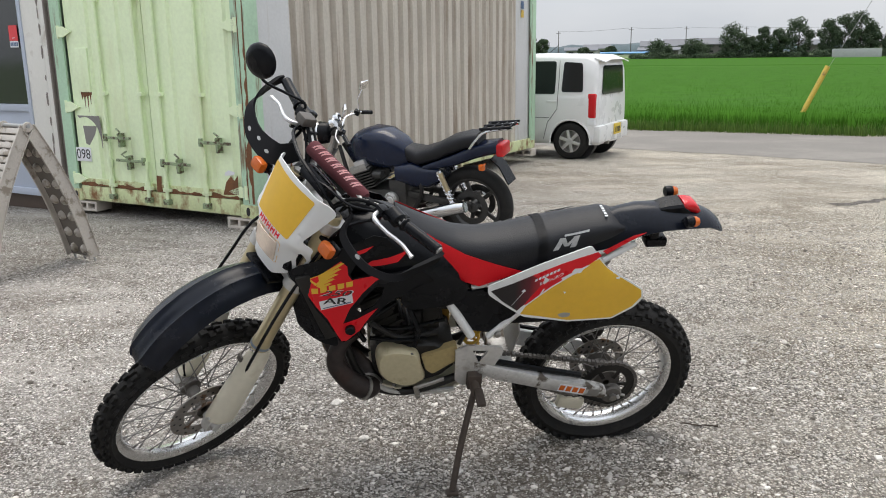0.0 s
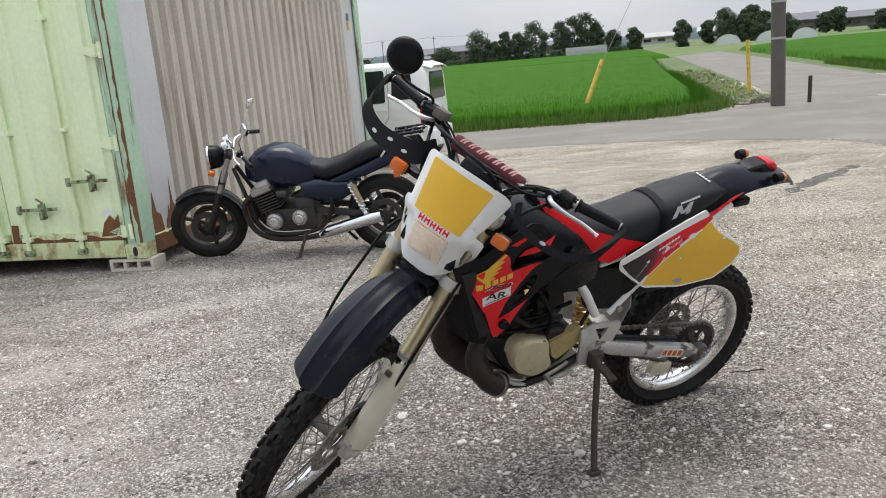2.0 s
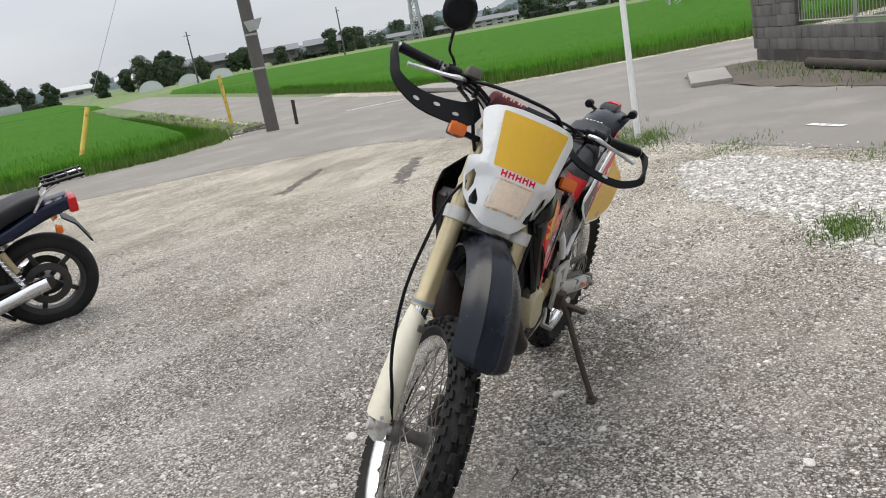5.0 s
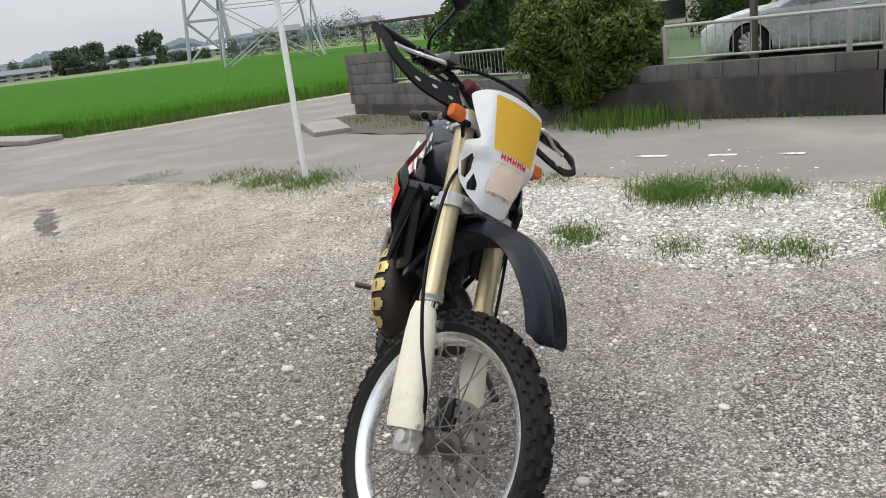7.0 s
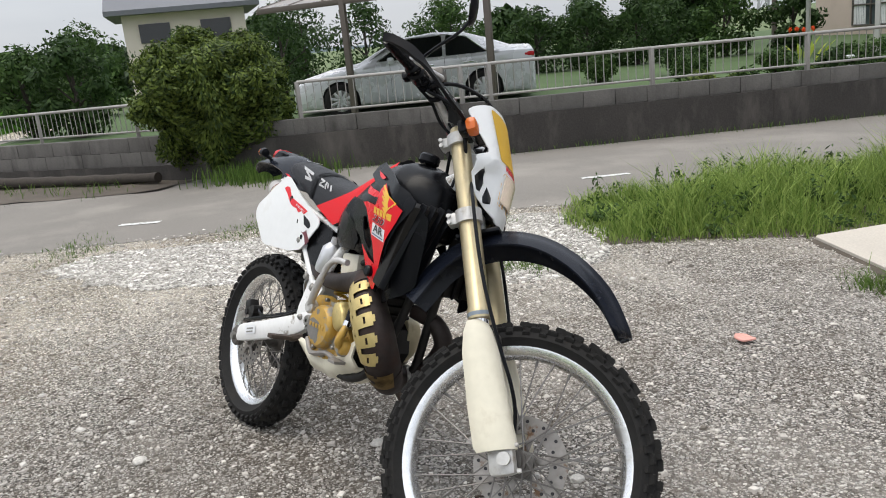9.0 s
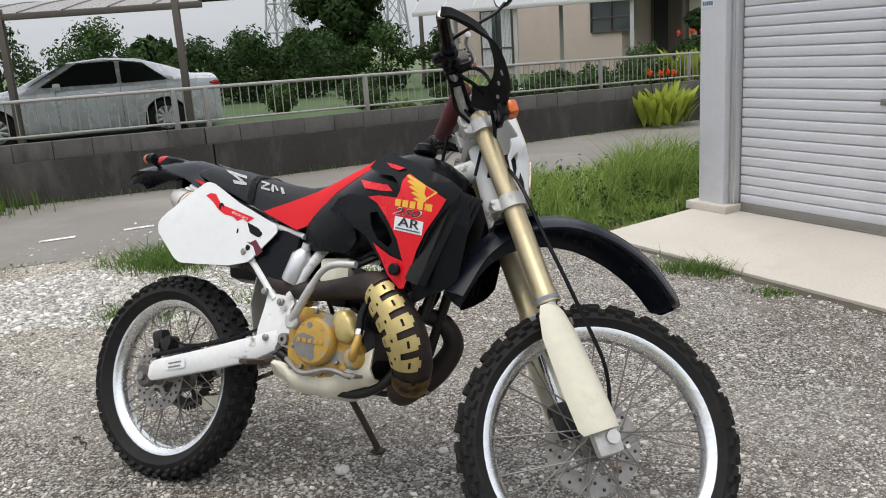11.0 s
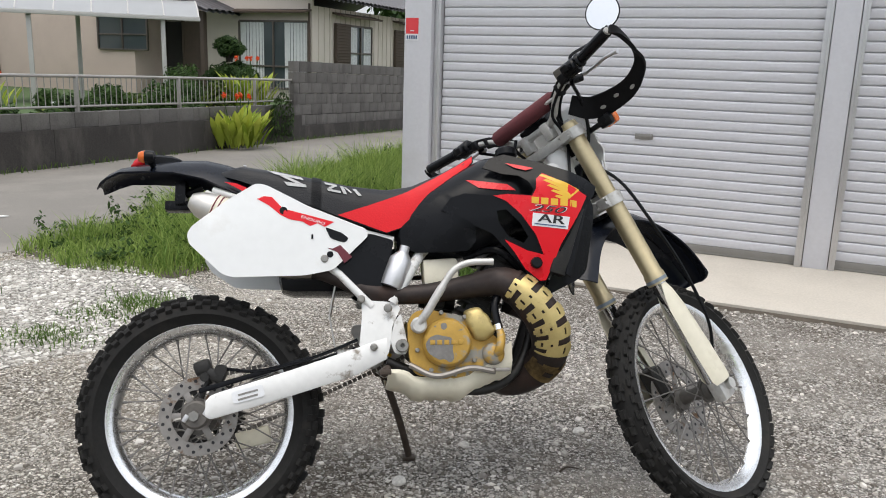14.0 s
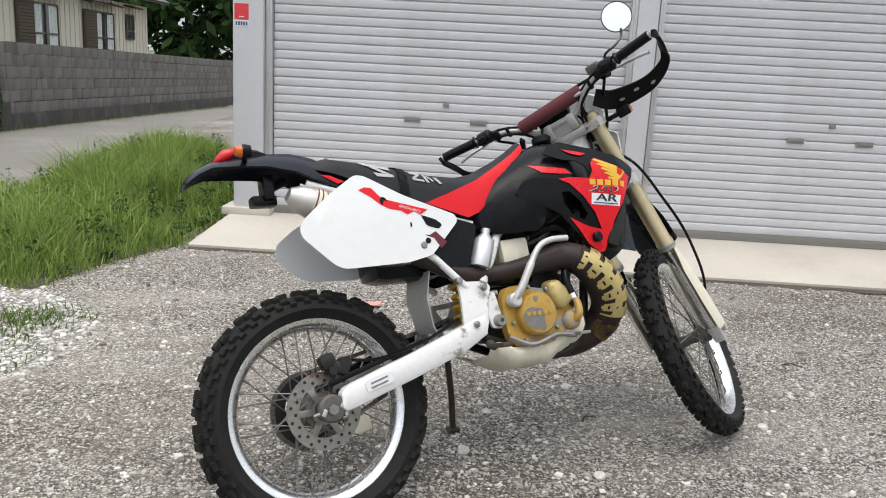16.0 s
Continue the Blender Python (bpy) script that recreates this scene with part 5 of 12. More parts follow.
def utility_pole(x, y, h, r, lean):
    up = thing("utility_pole", Matrix.Translation((x, y, gz(x, y))), "grey concrete utility pole at the road corner", "utility pole")
    bm = bmesh.new()
    tube(bm, [(0, 0, -0.2), (lean * 0.5, 0, h / 2), (lean, 0, h)], [r, r * 0.93, r * 0.8], 18)
    part("shaft", bm, M_UTIL, up)
    bm = bmesh.new()
    for z in (1.5, 2.3):
        tube(bm, [(lean * z / h, 0, z), (lean * z / h, 0, z + 0.05)], r * 1.04, 18)
    part("band", bm, M_GALV, up, "steel band")
    bm = bmesh.new()
    panel(bm, [(-0.32, 2.62), (0.3, 2.68), (0.1, 2.42), (-0.2, 2.38)], lambda u, v: (u, -r - 0.02, v), 0.006, 2)
    part("plate", bm, M_GALV, up, "small bent plate")
    bm = bmesh.new()
    box(bm, lean, 0, h - 0.6, 1.8, 0.08, 0.08, 0.01)
    part("crossarm", bm, M_GALV, up)


utility_pole(11.8, 16.2, 9.0, 0.16, 0.0)


def guard_tube(x, y, dx, dy, h, label):
    g = gz(x, y)
    bm = bmesh.new()
    tube(bm, [(0, 0, -0.1), (dx, dy, h)], 0.055, 12)
    ob = single("guard_tube", bm, M_YELLOW_POLE, label, "guard tube", m=Matrix.Translation((x, y, g)))
    return ob


guard_tube(8.0, 18.7, 0.68, 0.0, 1.36, "leaning yellow plastic guard on a stay wire")
guard_tube(14.2, 20.4, -0.05, 0.0, 1.6, "upright yellow plastic guard beside the pole")
bm = bmesh.new()
tube(bm, [(8.62, 18.7, 0.9), (10.2, 17.3, 4.8), (11.8, 16.2, 8.5)], 0.006, 5)
single("stay_wire", bm, M_GALV, "thin steel stay wire from the pole", "wire")
bm = bmesh.new()
tube(bm, [(0, 0, -0.1), (0.03, 0, 0.62)], 0.045, 8)
single("timber_stake", bm, M_BARK, "weathered timber stake beside the pole", "stake", m=Matrix.Translation((12.75, 16.3, gz(12.75, 16.3))))
bm = bmesh.new()
box(bm, 0, 0, 0.1, 3.6, 0.9, 0.12, 0.02)
single("ditch_slab", bm, M_SLAB, "flat concrete slab bridging the field ditch", "concrete slab", m=Matrix.Translation((17.6, 14.9, -0.37)) @ pose(0, 0, 0, 0, 0, 58))


# ---- blades: rice and weeds ----
def edge_gap(x, y, poly):
    """Distance to the outline."""
    best = 9.0
    for i in range(len(poly)):
        (x1, y1), (x2, y2) = poly[i - 1], poly[i]
        L = (x2 - x1) ** 2 + (y2 - y1) ** 2
        t = max(0.0, min(1.0, ((x - x1) * (x2 - x1) + (y - y1) * (y2 - y1)) / L))
        best = min(best, math.hypot(x - x1 - t * (x2 - x1), y - y1 - t * (y2 - y1)))
    return best


def blades(name, count, place, lo, hi, width, material, label, category, seed, lean=0.35, per=1, segs=2, vary=0.0, edge=None):
    r = random.Random(seed)
    verts, faces = [], []
    for _ in range(count):
        x0, y0, z0 = place(r)
        for _k in range(per):
            x, y = x0 + r.gauss(0, 0.035), y0 + r.gauss(0, 0.035)
            h = r.uniform(lo, hi)
            if vary:
                h = (lo + (hi - lo) * r.random() ** 1.8) * max(0.25, 1 + vary * noise.noise(Vector((x * 1.7, y * 1.7, 7.0))) * 1.6)
            if edge:
                h *= 0.22 + 0.78 * min(1.0, edge_gap(x, y, edge) / 0.75)
            a, b = r.random() * 6.283, r.random() * 6.283
            w = width * r.uniform(0.6, 1.2)
            px, py = math.cos(a) * w, math.sin(a) * w
            lx, ly = math.cos(b) * h * lean * r.random(), math.sin(b) * h * lean * r.random()
            k = len(verts)
            if segs == 2:
                verts += [(x - px, y - py, z0 - 0.02), (x + px, y + py, z0 - 0.02), (x + lx * 0.35 + px * 0.8, y + ly * 0.35 + py * 0.8, z0 + h * 0.6), (x + lx * 0.35 - px * 0.8, y + ly * 0.35 - py * 0.8, z0 + h * 0.6), (x + lx, y + ly, z0 + h)]
                faces += [(k, k + 1, k + 2, k + 3), (k + 3, k + 2, k + 4)]
            else:
                verts += [(x - px, y - py, z0 - 0.02), (x + px, y + py, z0 - 0.02), (x + lx, y + ly, z0 + h)]
                faces.append((k, k + 1, k + 2))
    return stuff(name, verts, faces, material, label, category)


FIELD_1 = [(-9, 27.5), (4.3, 18.9), (8.5, 16.6), (10.2, 17.0), (11.2, 18.0), (14.8, 23.6), (24.6, 41), (46.6, 79), (25, 95), (-30, 80)]
FIELD_1_FAR = [(-30, 80), (25, 95), (48, 78), (110, 190), (60, 230), (-60, 220)]
FIELD_2 = [(17.6, 13.2), (18.2, 11.8), (23.2, 7.5), (32, 3), (75, -2), (120, 40), (95, 110), (60, 83), (22, 21.5)]
M_RICE_SHEET = mat("dense rice", (0.04, 0.118, 0.009), 0.95, spec=0.05, var=0.3, scale=1.1, fine=22, bump=0.6)
for nm, poly, dz in (("rice_field_west", FIELD_1, 0.36), ("rice_field_far", FIELD_1_FAR, 0.36), ("rice_field_east", FIELD_2, 0.4)):
    bm = bmesh.new()
    panel(bm, poly, lambda u, v: (u, v, gz(u, v) + dz), thick=0, step=8)
    # the plants stand lower towards the field's edge
    bmesh.ops.inset_region(bm, faces=bm.faces[:], thickness=0.55, use_boundary=True, use_even_offset=True)
    for v in bm.verts:
        if any(len(e.link_faces) == 1 for e in v.link_edges):
            v.co.z -= dz + 0.02
    single(nm, bm, M_RICE_SHEET, "level green rice field", "rice field", kind="stuff")


def field_spot(poly, cx, cy, near):
    xs, ys = [p[0] for p in poly], [p[1] for p in poly]

    def spot(r):
        while True:
            d = near + 70 * r.random() ** 2.2
            a = r.random() * 6.283
            x, y = cx + d * math.cos(a), cy + d * math.sin(a)
            if min(xs) < x < max(xs) and min(ys) < y < max(ys) and in_poly(x, y, poly):
                return x, y, gz(x, y) + 0.02
    return spot


blades("rice_plants_west", 30000, field_spot(FIELD_1, 2, 8, 8), 0.3, 0.47, 0.01, M_RICE, "young green rice plants in rows", "rice plants", 21, per=3, segs=1)
blades("rice_plants_east", 26000, field_spot(FIELD_2, 8, 8, 7), 0.34, 0.51, 0.01, M_RICE, "young green rice plants beside the lane", "rice plants", 22, per=3, segs=1)


def strip_spot(line, w):
    pts = along(line, 0.1)

    def spot(r):
        x, y, a = r.choice(pts)
        o = r.gauss(0, w)
        x, y = x - math.sin(radians(a)) * o, y + math.cos(radians(a)) * o
        return x, y, gz(x, y)
    return spot


blades("verge_grass_east", 7000, strip_spot([(30, 3.9), (23.0, 7.4), (18.0, 11.7), (17.4, 13.2), (22, 21.3), (30, 35)], 0.16), 0.08, 0.34, 0.007, M_TUFT, "rough verge grass along the lane", "grass", 27, per=2)
blades("verge_grass", 9000, strip_spot([(-6, 24.8), (4.2, 18.6), (8.4, 16.35), (10.3, 16.75), (11.4, 17.7), (14.9, 23.8), (22, 37)], 0.16), 0.08, 0.3, 0.007, M_TUFT, "rough verge grass along the field edge", "grass", 23, per=2)


blades("rice_edge_west", 9000, strip_spot([(-6, 25.9), (4.3, 19.35), (8.5, 17.1), (10.0, 17.4), (11.0, 18.5), (14.5, 23.8), (22.3, 37.5)], 0.22), 0.16, 0.4, 0.009, M_RICE, "outer row of green rice plants", "rice plants", 29, per=3, segs=1)
blades("rice_edge_east", 9000, strip_spot([(32, 3.5), (23.4, 8.0), (18.5, 12.2), (18.0, 13.2), (22.4, 21.3), (30, 34)], 0.22), 0.16, 0.42, 0.009, M_RICE, "outer row of green rice plants", "rice plants", 30, per=3, segs=1)


def bank_spot(r):
    """Between the field's edge and the farm lane."""
    t = r.random() ** 2.0
    x0, y0, x1, y1 = 11.9 + 13.1 * t, 17.9 + 23.8 * t, 12.9 + 13.5 * t, 17.6 + 22.6 * t
    k = r.random()
    return x0 + (x1 - x0) * k + r.gauss(0, 0.1), y0 + (y1 - y0) * k + r.gauss(0, 0.1)


stones("bank_rubble", 1500, bank_spot, 0.05, 0.26, M_RUBBLE, "rubble stones of the bank between field and farm lane", 19)
blades("bank_grass", 1500, lambda r: (*bank_spot(r), -0.42), 0.06, 0.32, 0.006, M_GRASS, "yellowish weeds among the bank's rubble", "weeds", 31, lean=1.2, per=2)
blades("bank_weeds", 220, strip_spot([(12.8, 5.3), (10.4, 3.9), (8.3, 2.1)], 0.3), 0.02, 0.16, 0.005, M_TUFT, "weeds on the bare soil bank", "weeds", 28, lean=1.3, per=2)


def area_spot(poly, bias=0.0):
    xs, ys = [p[0] for p in poly], [p[1] for p in poly]

    def spot(r):
        while True:
            x, y = r.uniform(min(xs), max(xs)), r.uniform(min(ys), max(ys))
            if in_poly(x, y, poly) and noise.noise(Vector((x * 1.3, y * 1.3, 3.0))) > -0.25 + bias:
                return x, y, gz(x, y)
    return spot


WEEDS = [(1.15, -0.15), (1.5, 0.35), (2.25, 0.15), (2.75, -0.3), (2.2, -2.0), (1.6, -4.4), (0.9, -7.5), (-0.4, -7.5), (0.0, -3.0), (0.05, -2.2), (0.75, -0.55)]
blades("weed_patch", 20000, area_spot(WEEDS, -0.3), 0.05, 0.42, 0.004, M_GRASS, "tall light green weeds beside the garage", "weeds", 24, lean=1.2, per=3, vary=0.9, edge=WEEDS)
outline_sheet("weed_soil", WEEDS, 0.004, M_SOIL, "dark soil under the weeds", "soil", step=1.0)
for cx, cy, rr, n, hh in ((2.13, 1.92, 0.13, 300, 0.09), (1.7, 1.42, 0.12, 150, 0.06), (2.98, 1.2, 0.2, 620, 0.2), (2.85, 0.55, 0.13, 260, 0.15), (4.1, 1.95, 0.25, 120, 0.06), (1.47, 0.88, 0.12, 190, 0.08), (3.0, 0.85, 0.3, 420, 0.12), (5.35, 4.3, 0.32, 420, 0.14), (6.35, 5.4, 0.3, 260, 0.09), (5.8, 4.85, 0.3, 300, 0.12), (1.6, 1.08, 0.1, 80, 0.05), (-0.15, 0.02, 0.09, 200, 0.13), (-0.6, 0.24, 0.05, 60, 0.06), (4.7, 3.2, 0.25, 120, 0.07), (7.0, 6.7, 0.3, 120, 0.06)):
    blades("grass_tuft", int(n * 0.65), lambda r: (cx + r.gauss(0, rr), cy + r.gauss(0, rr * 0.6), gz(cx, cy)), 0.015, hh * 0.68, 0.003, M_TUFT, "small tuft of grass in the gravel", "grass tuft", int(cx * 100), lean=2.4, per=4)
blades("wall_foot_weeds", 1100, strip_spot([(7.6, 1.0), (6.0, -1.5), (4.7, -4.8), (3.4, -8.6), (2.7, -10.45), (-2, -22)], 0.07), 0.02, 0.1, 0.004, M_TUFT, "low weeds along the foot of the wall", "weeds", 25, lean=0.8, per=2)
blades("lawn_grass", 9000, area_spot([(6.6, -2), (5.3, -5), (4.0, -8.8), (7, -14), (14, -12), (13, -5)], -0.5), 0.04, 0.12, 0.006, M_TUFT, "mown garden grass behind the railing", "grass", 26, per=2)

# ---- the off-road motorcycle ----
M_TYRE = mat("dusty tyre rubber", (0.013, 0.0125, 0.012), 0.8, spec=0.3, var=0.3, scale=12, fine=90, bump=0.3, dirt=(0.035, 0.032, 0.028), dirt_amount=0.3, dirt_scale=14, dirt_edge=0.25)
M_RIM = mat("polished rim", (0.82, 0.82, 0.82), 0.27, metal=1.0, var=0.08, scale=10, fine=60, bump=0.04, dirt=(0.4, 0.37, 0.33), dirt_amount=0.2, dirt_scale=12, dirt_edge=0.3)
M_SPOKE = mat("dull spoke steel", (0.2, 0.19, 0.18), 0.5, metal=0.7, var=0.15, fine=80, bump=0)
M_HUB = mat("grimy hub", (0.12, 0.11, 0.1), 0.6, metal=0.4, var=0.3, scale=20, fine=90, bump=0.1)
M_DISC = mat("worn brake disc", (0.3, 0.28, 0.26), 0.42, metal=0.8, var=0.2, scale=14, fine=60, bump=0.03, dirt=(0.22, 0.14, 0.09), dirt_amount=0.2, dirt_scale=20)
M_GOLD = mat("champagne fork tube", (0.5, 0.42, 0.26), 0.38, metal=0.7, var=0.08, scale=9, fine=60, bump=0.02, dirt=(0.38, 0.33, 0.24), dirt_amount=0.25, dirt_scale=9, dirt_edge=0.3)
M_CHROME = mat("chrome", (0.7, 0.7, 0.71), 0.12, metal=1.0, var=0.05, bump=0)
M_CREAM = mat("yellowed white plastic", (0.68, 0.64, 0.52), 0.5, var=0.06, scale=8, fine=50, bump=0.03, dirt=(0.42, 0.36, 0.26), dirt_amount=0.2, dirt_scale=8, dirt_edge=0.3)
M_WHITE = mat("white plastic", (0.76, 0.77, 0.77), 0.36, var=0.03, scale=6, fine=40, bump=0.02, dirt=(0.6, 0.58, 0.54), dirt_amount=0.15, dirt_scale=6, dirt_edge=0.3)
M_BLACK = mat("black plastic", (0.006, 0.0065, 0.008), 0.26, var=0.2, scale=7, fine=60, bump=0.03, dirt=(0.012, 0.012, 0.014), dirt_amount=0.25, dirt_scale=7, dirt_edge=0.4, spec=0.16)
M_MATT = mat("matt black plastic", (0.008, 0.008, 0.009), 0.6, var=0.2, scale=9, fine=80, bump=0.06, spec=0.12)
M_TAN = mat("tan painted casting", (0.4, 0.31, 0.14), 0.55, metal=0.1, var=0.15, scale=14, fine=70, bump=0.08, dirt=(0.16, 0.12, 0.07), dirt_amount=0.3, dirt_scale=14, dirt_edge=0.2)
M_BLACK_FENDER = mat("scuffed black fender", (0.007, 0.009, 0.015), 0.24, var=0.2, scale=10, fine=80, bump=0.04, dirt=(0.02, 0.021, 0.026), dirt_amount=0.15, dirt_scale=9, dirt_edge=0.25, spec=0.22)
M_SEAT = mat("black seat vinyl", (0.009, 0.0095, 0.012), 0.5, var=0.2, scale=6, fine=220, bump=0.3, spec=0.34, dirt=(0.016, 0.02, 0.023), dirt_amount=0.25, dirt_scale=5, dirt_edge=0.4)
M_RED = mat("red vinyl", (0.66, 0.007, 0.014), 0.5, spec=0.3, var=0.06, scale=6, fine=200, bump=0.2)
M_RED_GLOSS = mat("red decal film", (0.68, 0.007, 0.016), 0.3, spec=0.35, var=0.05, scale=8, fine=40, bump=0.02)
M_YELLOW = mat("yellow decal film", (0.74, 0.44, 0.035), 0.4, var=0.05, scale=7, fine=50, bump=0.03)
M_WINE = mat("dark red decal film", (0.12, 0.01, 0.02), 0.35, var=0.1, scale=8, fine=40, bump=0.02)
M_FADE = mat("black to red decal film", (0.1, 0.008, 0.016), 0.35, var=0.1, scale=8, fine=40, bump=0.02)
fade_n, fade_l = M_FADE.node_tree.nodes, M_FADE.node_tree.links
fade_sep, fade_ramp, fade_tc = fade_n.new("ShaderNodeSeparateXYZ"), fade_n.new("ShaderNodeValToRGB"), fade_n.new("ShaderNodeTexCoord")
fade_l.new(fade_tc.outputs["Object"], fade_sep.inputs[0])
fade_l.new(fade_sep.outputs[0], fade_ramp.inputs[0])
fade_ramp.color_ramp.elements[0].position, fade_ramp.color_ramp.elements[0].color = 0.3, (0.5, 0.012, 0.02, 1)
fade_ramp.color_ramp.elements[1].position, fade_ramp.color_ramp.elements[1].color = 0.39, (0.008, 0.006, 0.008, 1)
fade_ramp.color_ramp.elements.new(0.345).color = (0.1, 0.005, 0.014, 1)
fade_l.new(fade_ramp.outputs[0], fade_n["Principled BSDF"].inputs["Base Color"])
M_SILVER = mat("bare aluminium casting", (0.55, 0.54, 0.52), 0.5, metal=0.6, var=0.14, scale=12, fine=80, bump=0.12, dirt=(0.25, 0.21, 0.16), dirt_amount=0.22, dirt_scale=14, dirt_edge=0.25)
M_FRAME = mat("chipped white frame paint", (0.72, 0.72, 0.71), 0.42, var=0.06, scale=10, fine=60, bump=0.04, dirt=(0.25, 0.22, 0.18), dirt_amount=0.12, dirt_scale=16, dirt_edge=0.1)
M_MAG = mat("gold magnesium paint", (0.47, 0.285, 0.055), 0.45, metal=0.25, var=0.15, scale=14, fine=70, bump=0.1, dirt=(0.3, 0.29, 0.26), dirt_amount=0.24, dirt_scale=11, dirt_edge=0.06)
M_MAG_PALE = mat("cream engine cover", (0.52, 0.46, 0.3), 0.5, metal=0.15, var=0.1, scale=12, fine=70, bump=0.06, dirt=(0.3, 0.24, 0.14), dirt_amount=0.25, dirt_scale=12, dirt_edge=0.2)
M_GUARD_BURNT = mat("scorched gold guard", (0.27, 0.18, 0.07), 0.5, metal=0.4, var=0.4, scale=14, fine=70, bump=0.06, dirt=(0.05, 0.035, 0.02), dirt_amount=0.5, dirt_scale=12, dirt_edge=0.2)
M_PIPE = mat("burnt exhaust steel", (0.034, 0.026, 0.024), 0.55, metal=0.5, var=0.35, scale=10, fine=60, bump=0.08, dirt=(0.07, 0.035, 0.025), dirt_amount=0.3, dirt_scale=9, dirt_edge=0.3)
M_GUARD_GOLD = mat("gold pipe guard", (0.52, 0.41, 0.17), 0.4, metal=0.5, var=0.12, scale=12, fine=70, bump=0.05, dirt=(0.2, 0.14, 0.07), dirt_amount=0.25, dirt_scale=12, dirt_edge=0.2)
M_ENGINE = mat("oily black engine", (0.012, 0.011, 0.01), 0.5, metal=0.2, var=0.4, scale=20, fine=90, bump=0.3)
M_ORANGE = mat("orange lens", (0.75, 0.16, 0.02), 0.2, var=0.08, scale=20, fine=90, bump=0.05, transmission=0.25)
M_REDLENS = mat("red lens", (0.6, 0.008, 0.014), 0.2, var=0.08, scale=30, fine=90, bump=0.05, transmission=0.1)
M_LAMP = mat("amber tinted headlamp glass", (0.95, 0.8, 0.66), 0.16, metal=0.35, var=0.1, scale=60, fine=110, bump=0.3)
M_BEZEL = mat("yellowed clear plastic", (0.72, 0.5, 0.26), 0.3, var=0.12, scale=20, fine=60, bump=0.05)
M_PAD = mat("faded wine-red bar pad", (0.1, 0.022, 0.027), 0.85, var=0.25, scale=14, fine=120, bump=0.3)
M_PADPRINT = mat("pink pad print", (0.74, 0.42, 0.42), 0.8, var=0.15, fine=90, bump=0.1)
M_STAND = mat("rusty brown stand steel", (0.06, 0.045, 0.035), 0.75, metal=0.2, var=0.35, scale=14, fine=70, bump=0.2)
M_ARM = mat("grimy swing arm aluminium", (0.56, 0.55, 0.53), 0.5, metal=0.35, var=0.2, scale=12, fine=80, bump=0.1, dirt=(0.12, 0.1, 0.08), dirt_amount=0.35, dirt_scale=12)
M_MUFF = mat("dull tan silencer", (0.22, 0.2, 0.17), 0.5, metal=0.5, var=0.12, scale=6, fine=50, bump=0.04)
M_TITAN = mat("raw aluminium tip", (0.55, 0.53, 0.5), 0.4, metal=0.75, var=0.1, fine=60, bump=0.03)
M_BLUE_COLLAR = mat("grey blue seal", (0.2, 0.24, 0.28), 0.5, var=0.1)
M_MIRRORGLASS = mat("mirror glass", (0.9, 0.9, 0.9), 0.02, metal=1.0, var=0.01, bump=0)
M_SEATPRINT = mat("faded silver print", (0.42, 0.42, 0.42), 0.5, var=0.3, scale=40, fine=120, bump=0.1)
M_ALLOY_TINT = mat("dulled pedal alloy", (0.28, 0.26, 0.24), 0.45, metal=0.6, var=0.2, fine=60, bump=0.05)
M_WORN = mat("bare worn magnesium", (0.2, 0.19, 0.18), 0.5, metal=0.4, var=0.2, scale=40, fine=120, bump=0.1)
M_BOLT = mat("bolt steel", (0.3, 0.29, 0.27), 0.45, metal=0.8, var=0.2, fine=60, bump=0)

BF = Vector((-0.99081, -0.13525, 0.0))
BLFT = Vector((0.12577, -0.92142, -0.36765))
BUP = BF.cross(BLFT)
m_bike = Matrix(((BF.x, BLFT.x, BUP.x, 0.5543), (BF.y, BLFT.y, BUP.y, 2.8988), (BF.z, BLFT.z, BUP.z, 0.0), (0, 0, 0, 1)))
bike = thing("off_road_motorcycle", m_bike, "black, red and white off-road motorcycle leaning on its side stand", "motorcycle")
# steering: raked axis, bars turned hard to the left
RAKE, STEER = radians(28), radians(35)
S0 = Matrix(((math.cos(RAKE), 0, -math.sin(RAKE)), (0, 1, 0), (math.sin(RAKE), 0, math.cos(RAKE))))
m_steer = Matrix.Translation((1.096, 0, 0.879)) @ (S0 @ Matrix.Rotation(STEER, 3, "Z")).to_4x4()


def knob_mesh():
    bm = bmesh.new()
    skin(bm, [[(x, y * k, z * k) for y, z in ((-0.5, -0.5), (0.5, -0.5), (0.5, 0.5), (-0.5, 0.5))] for x, k in ((-0.5, 1.06), (0.32, 1.0), (0.5, 0.84))])
    return mesh_of("knob", bm, M_TYRE, 0)


KNOB = knob_mesh()


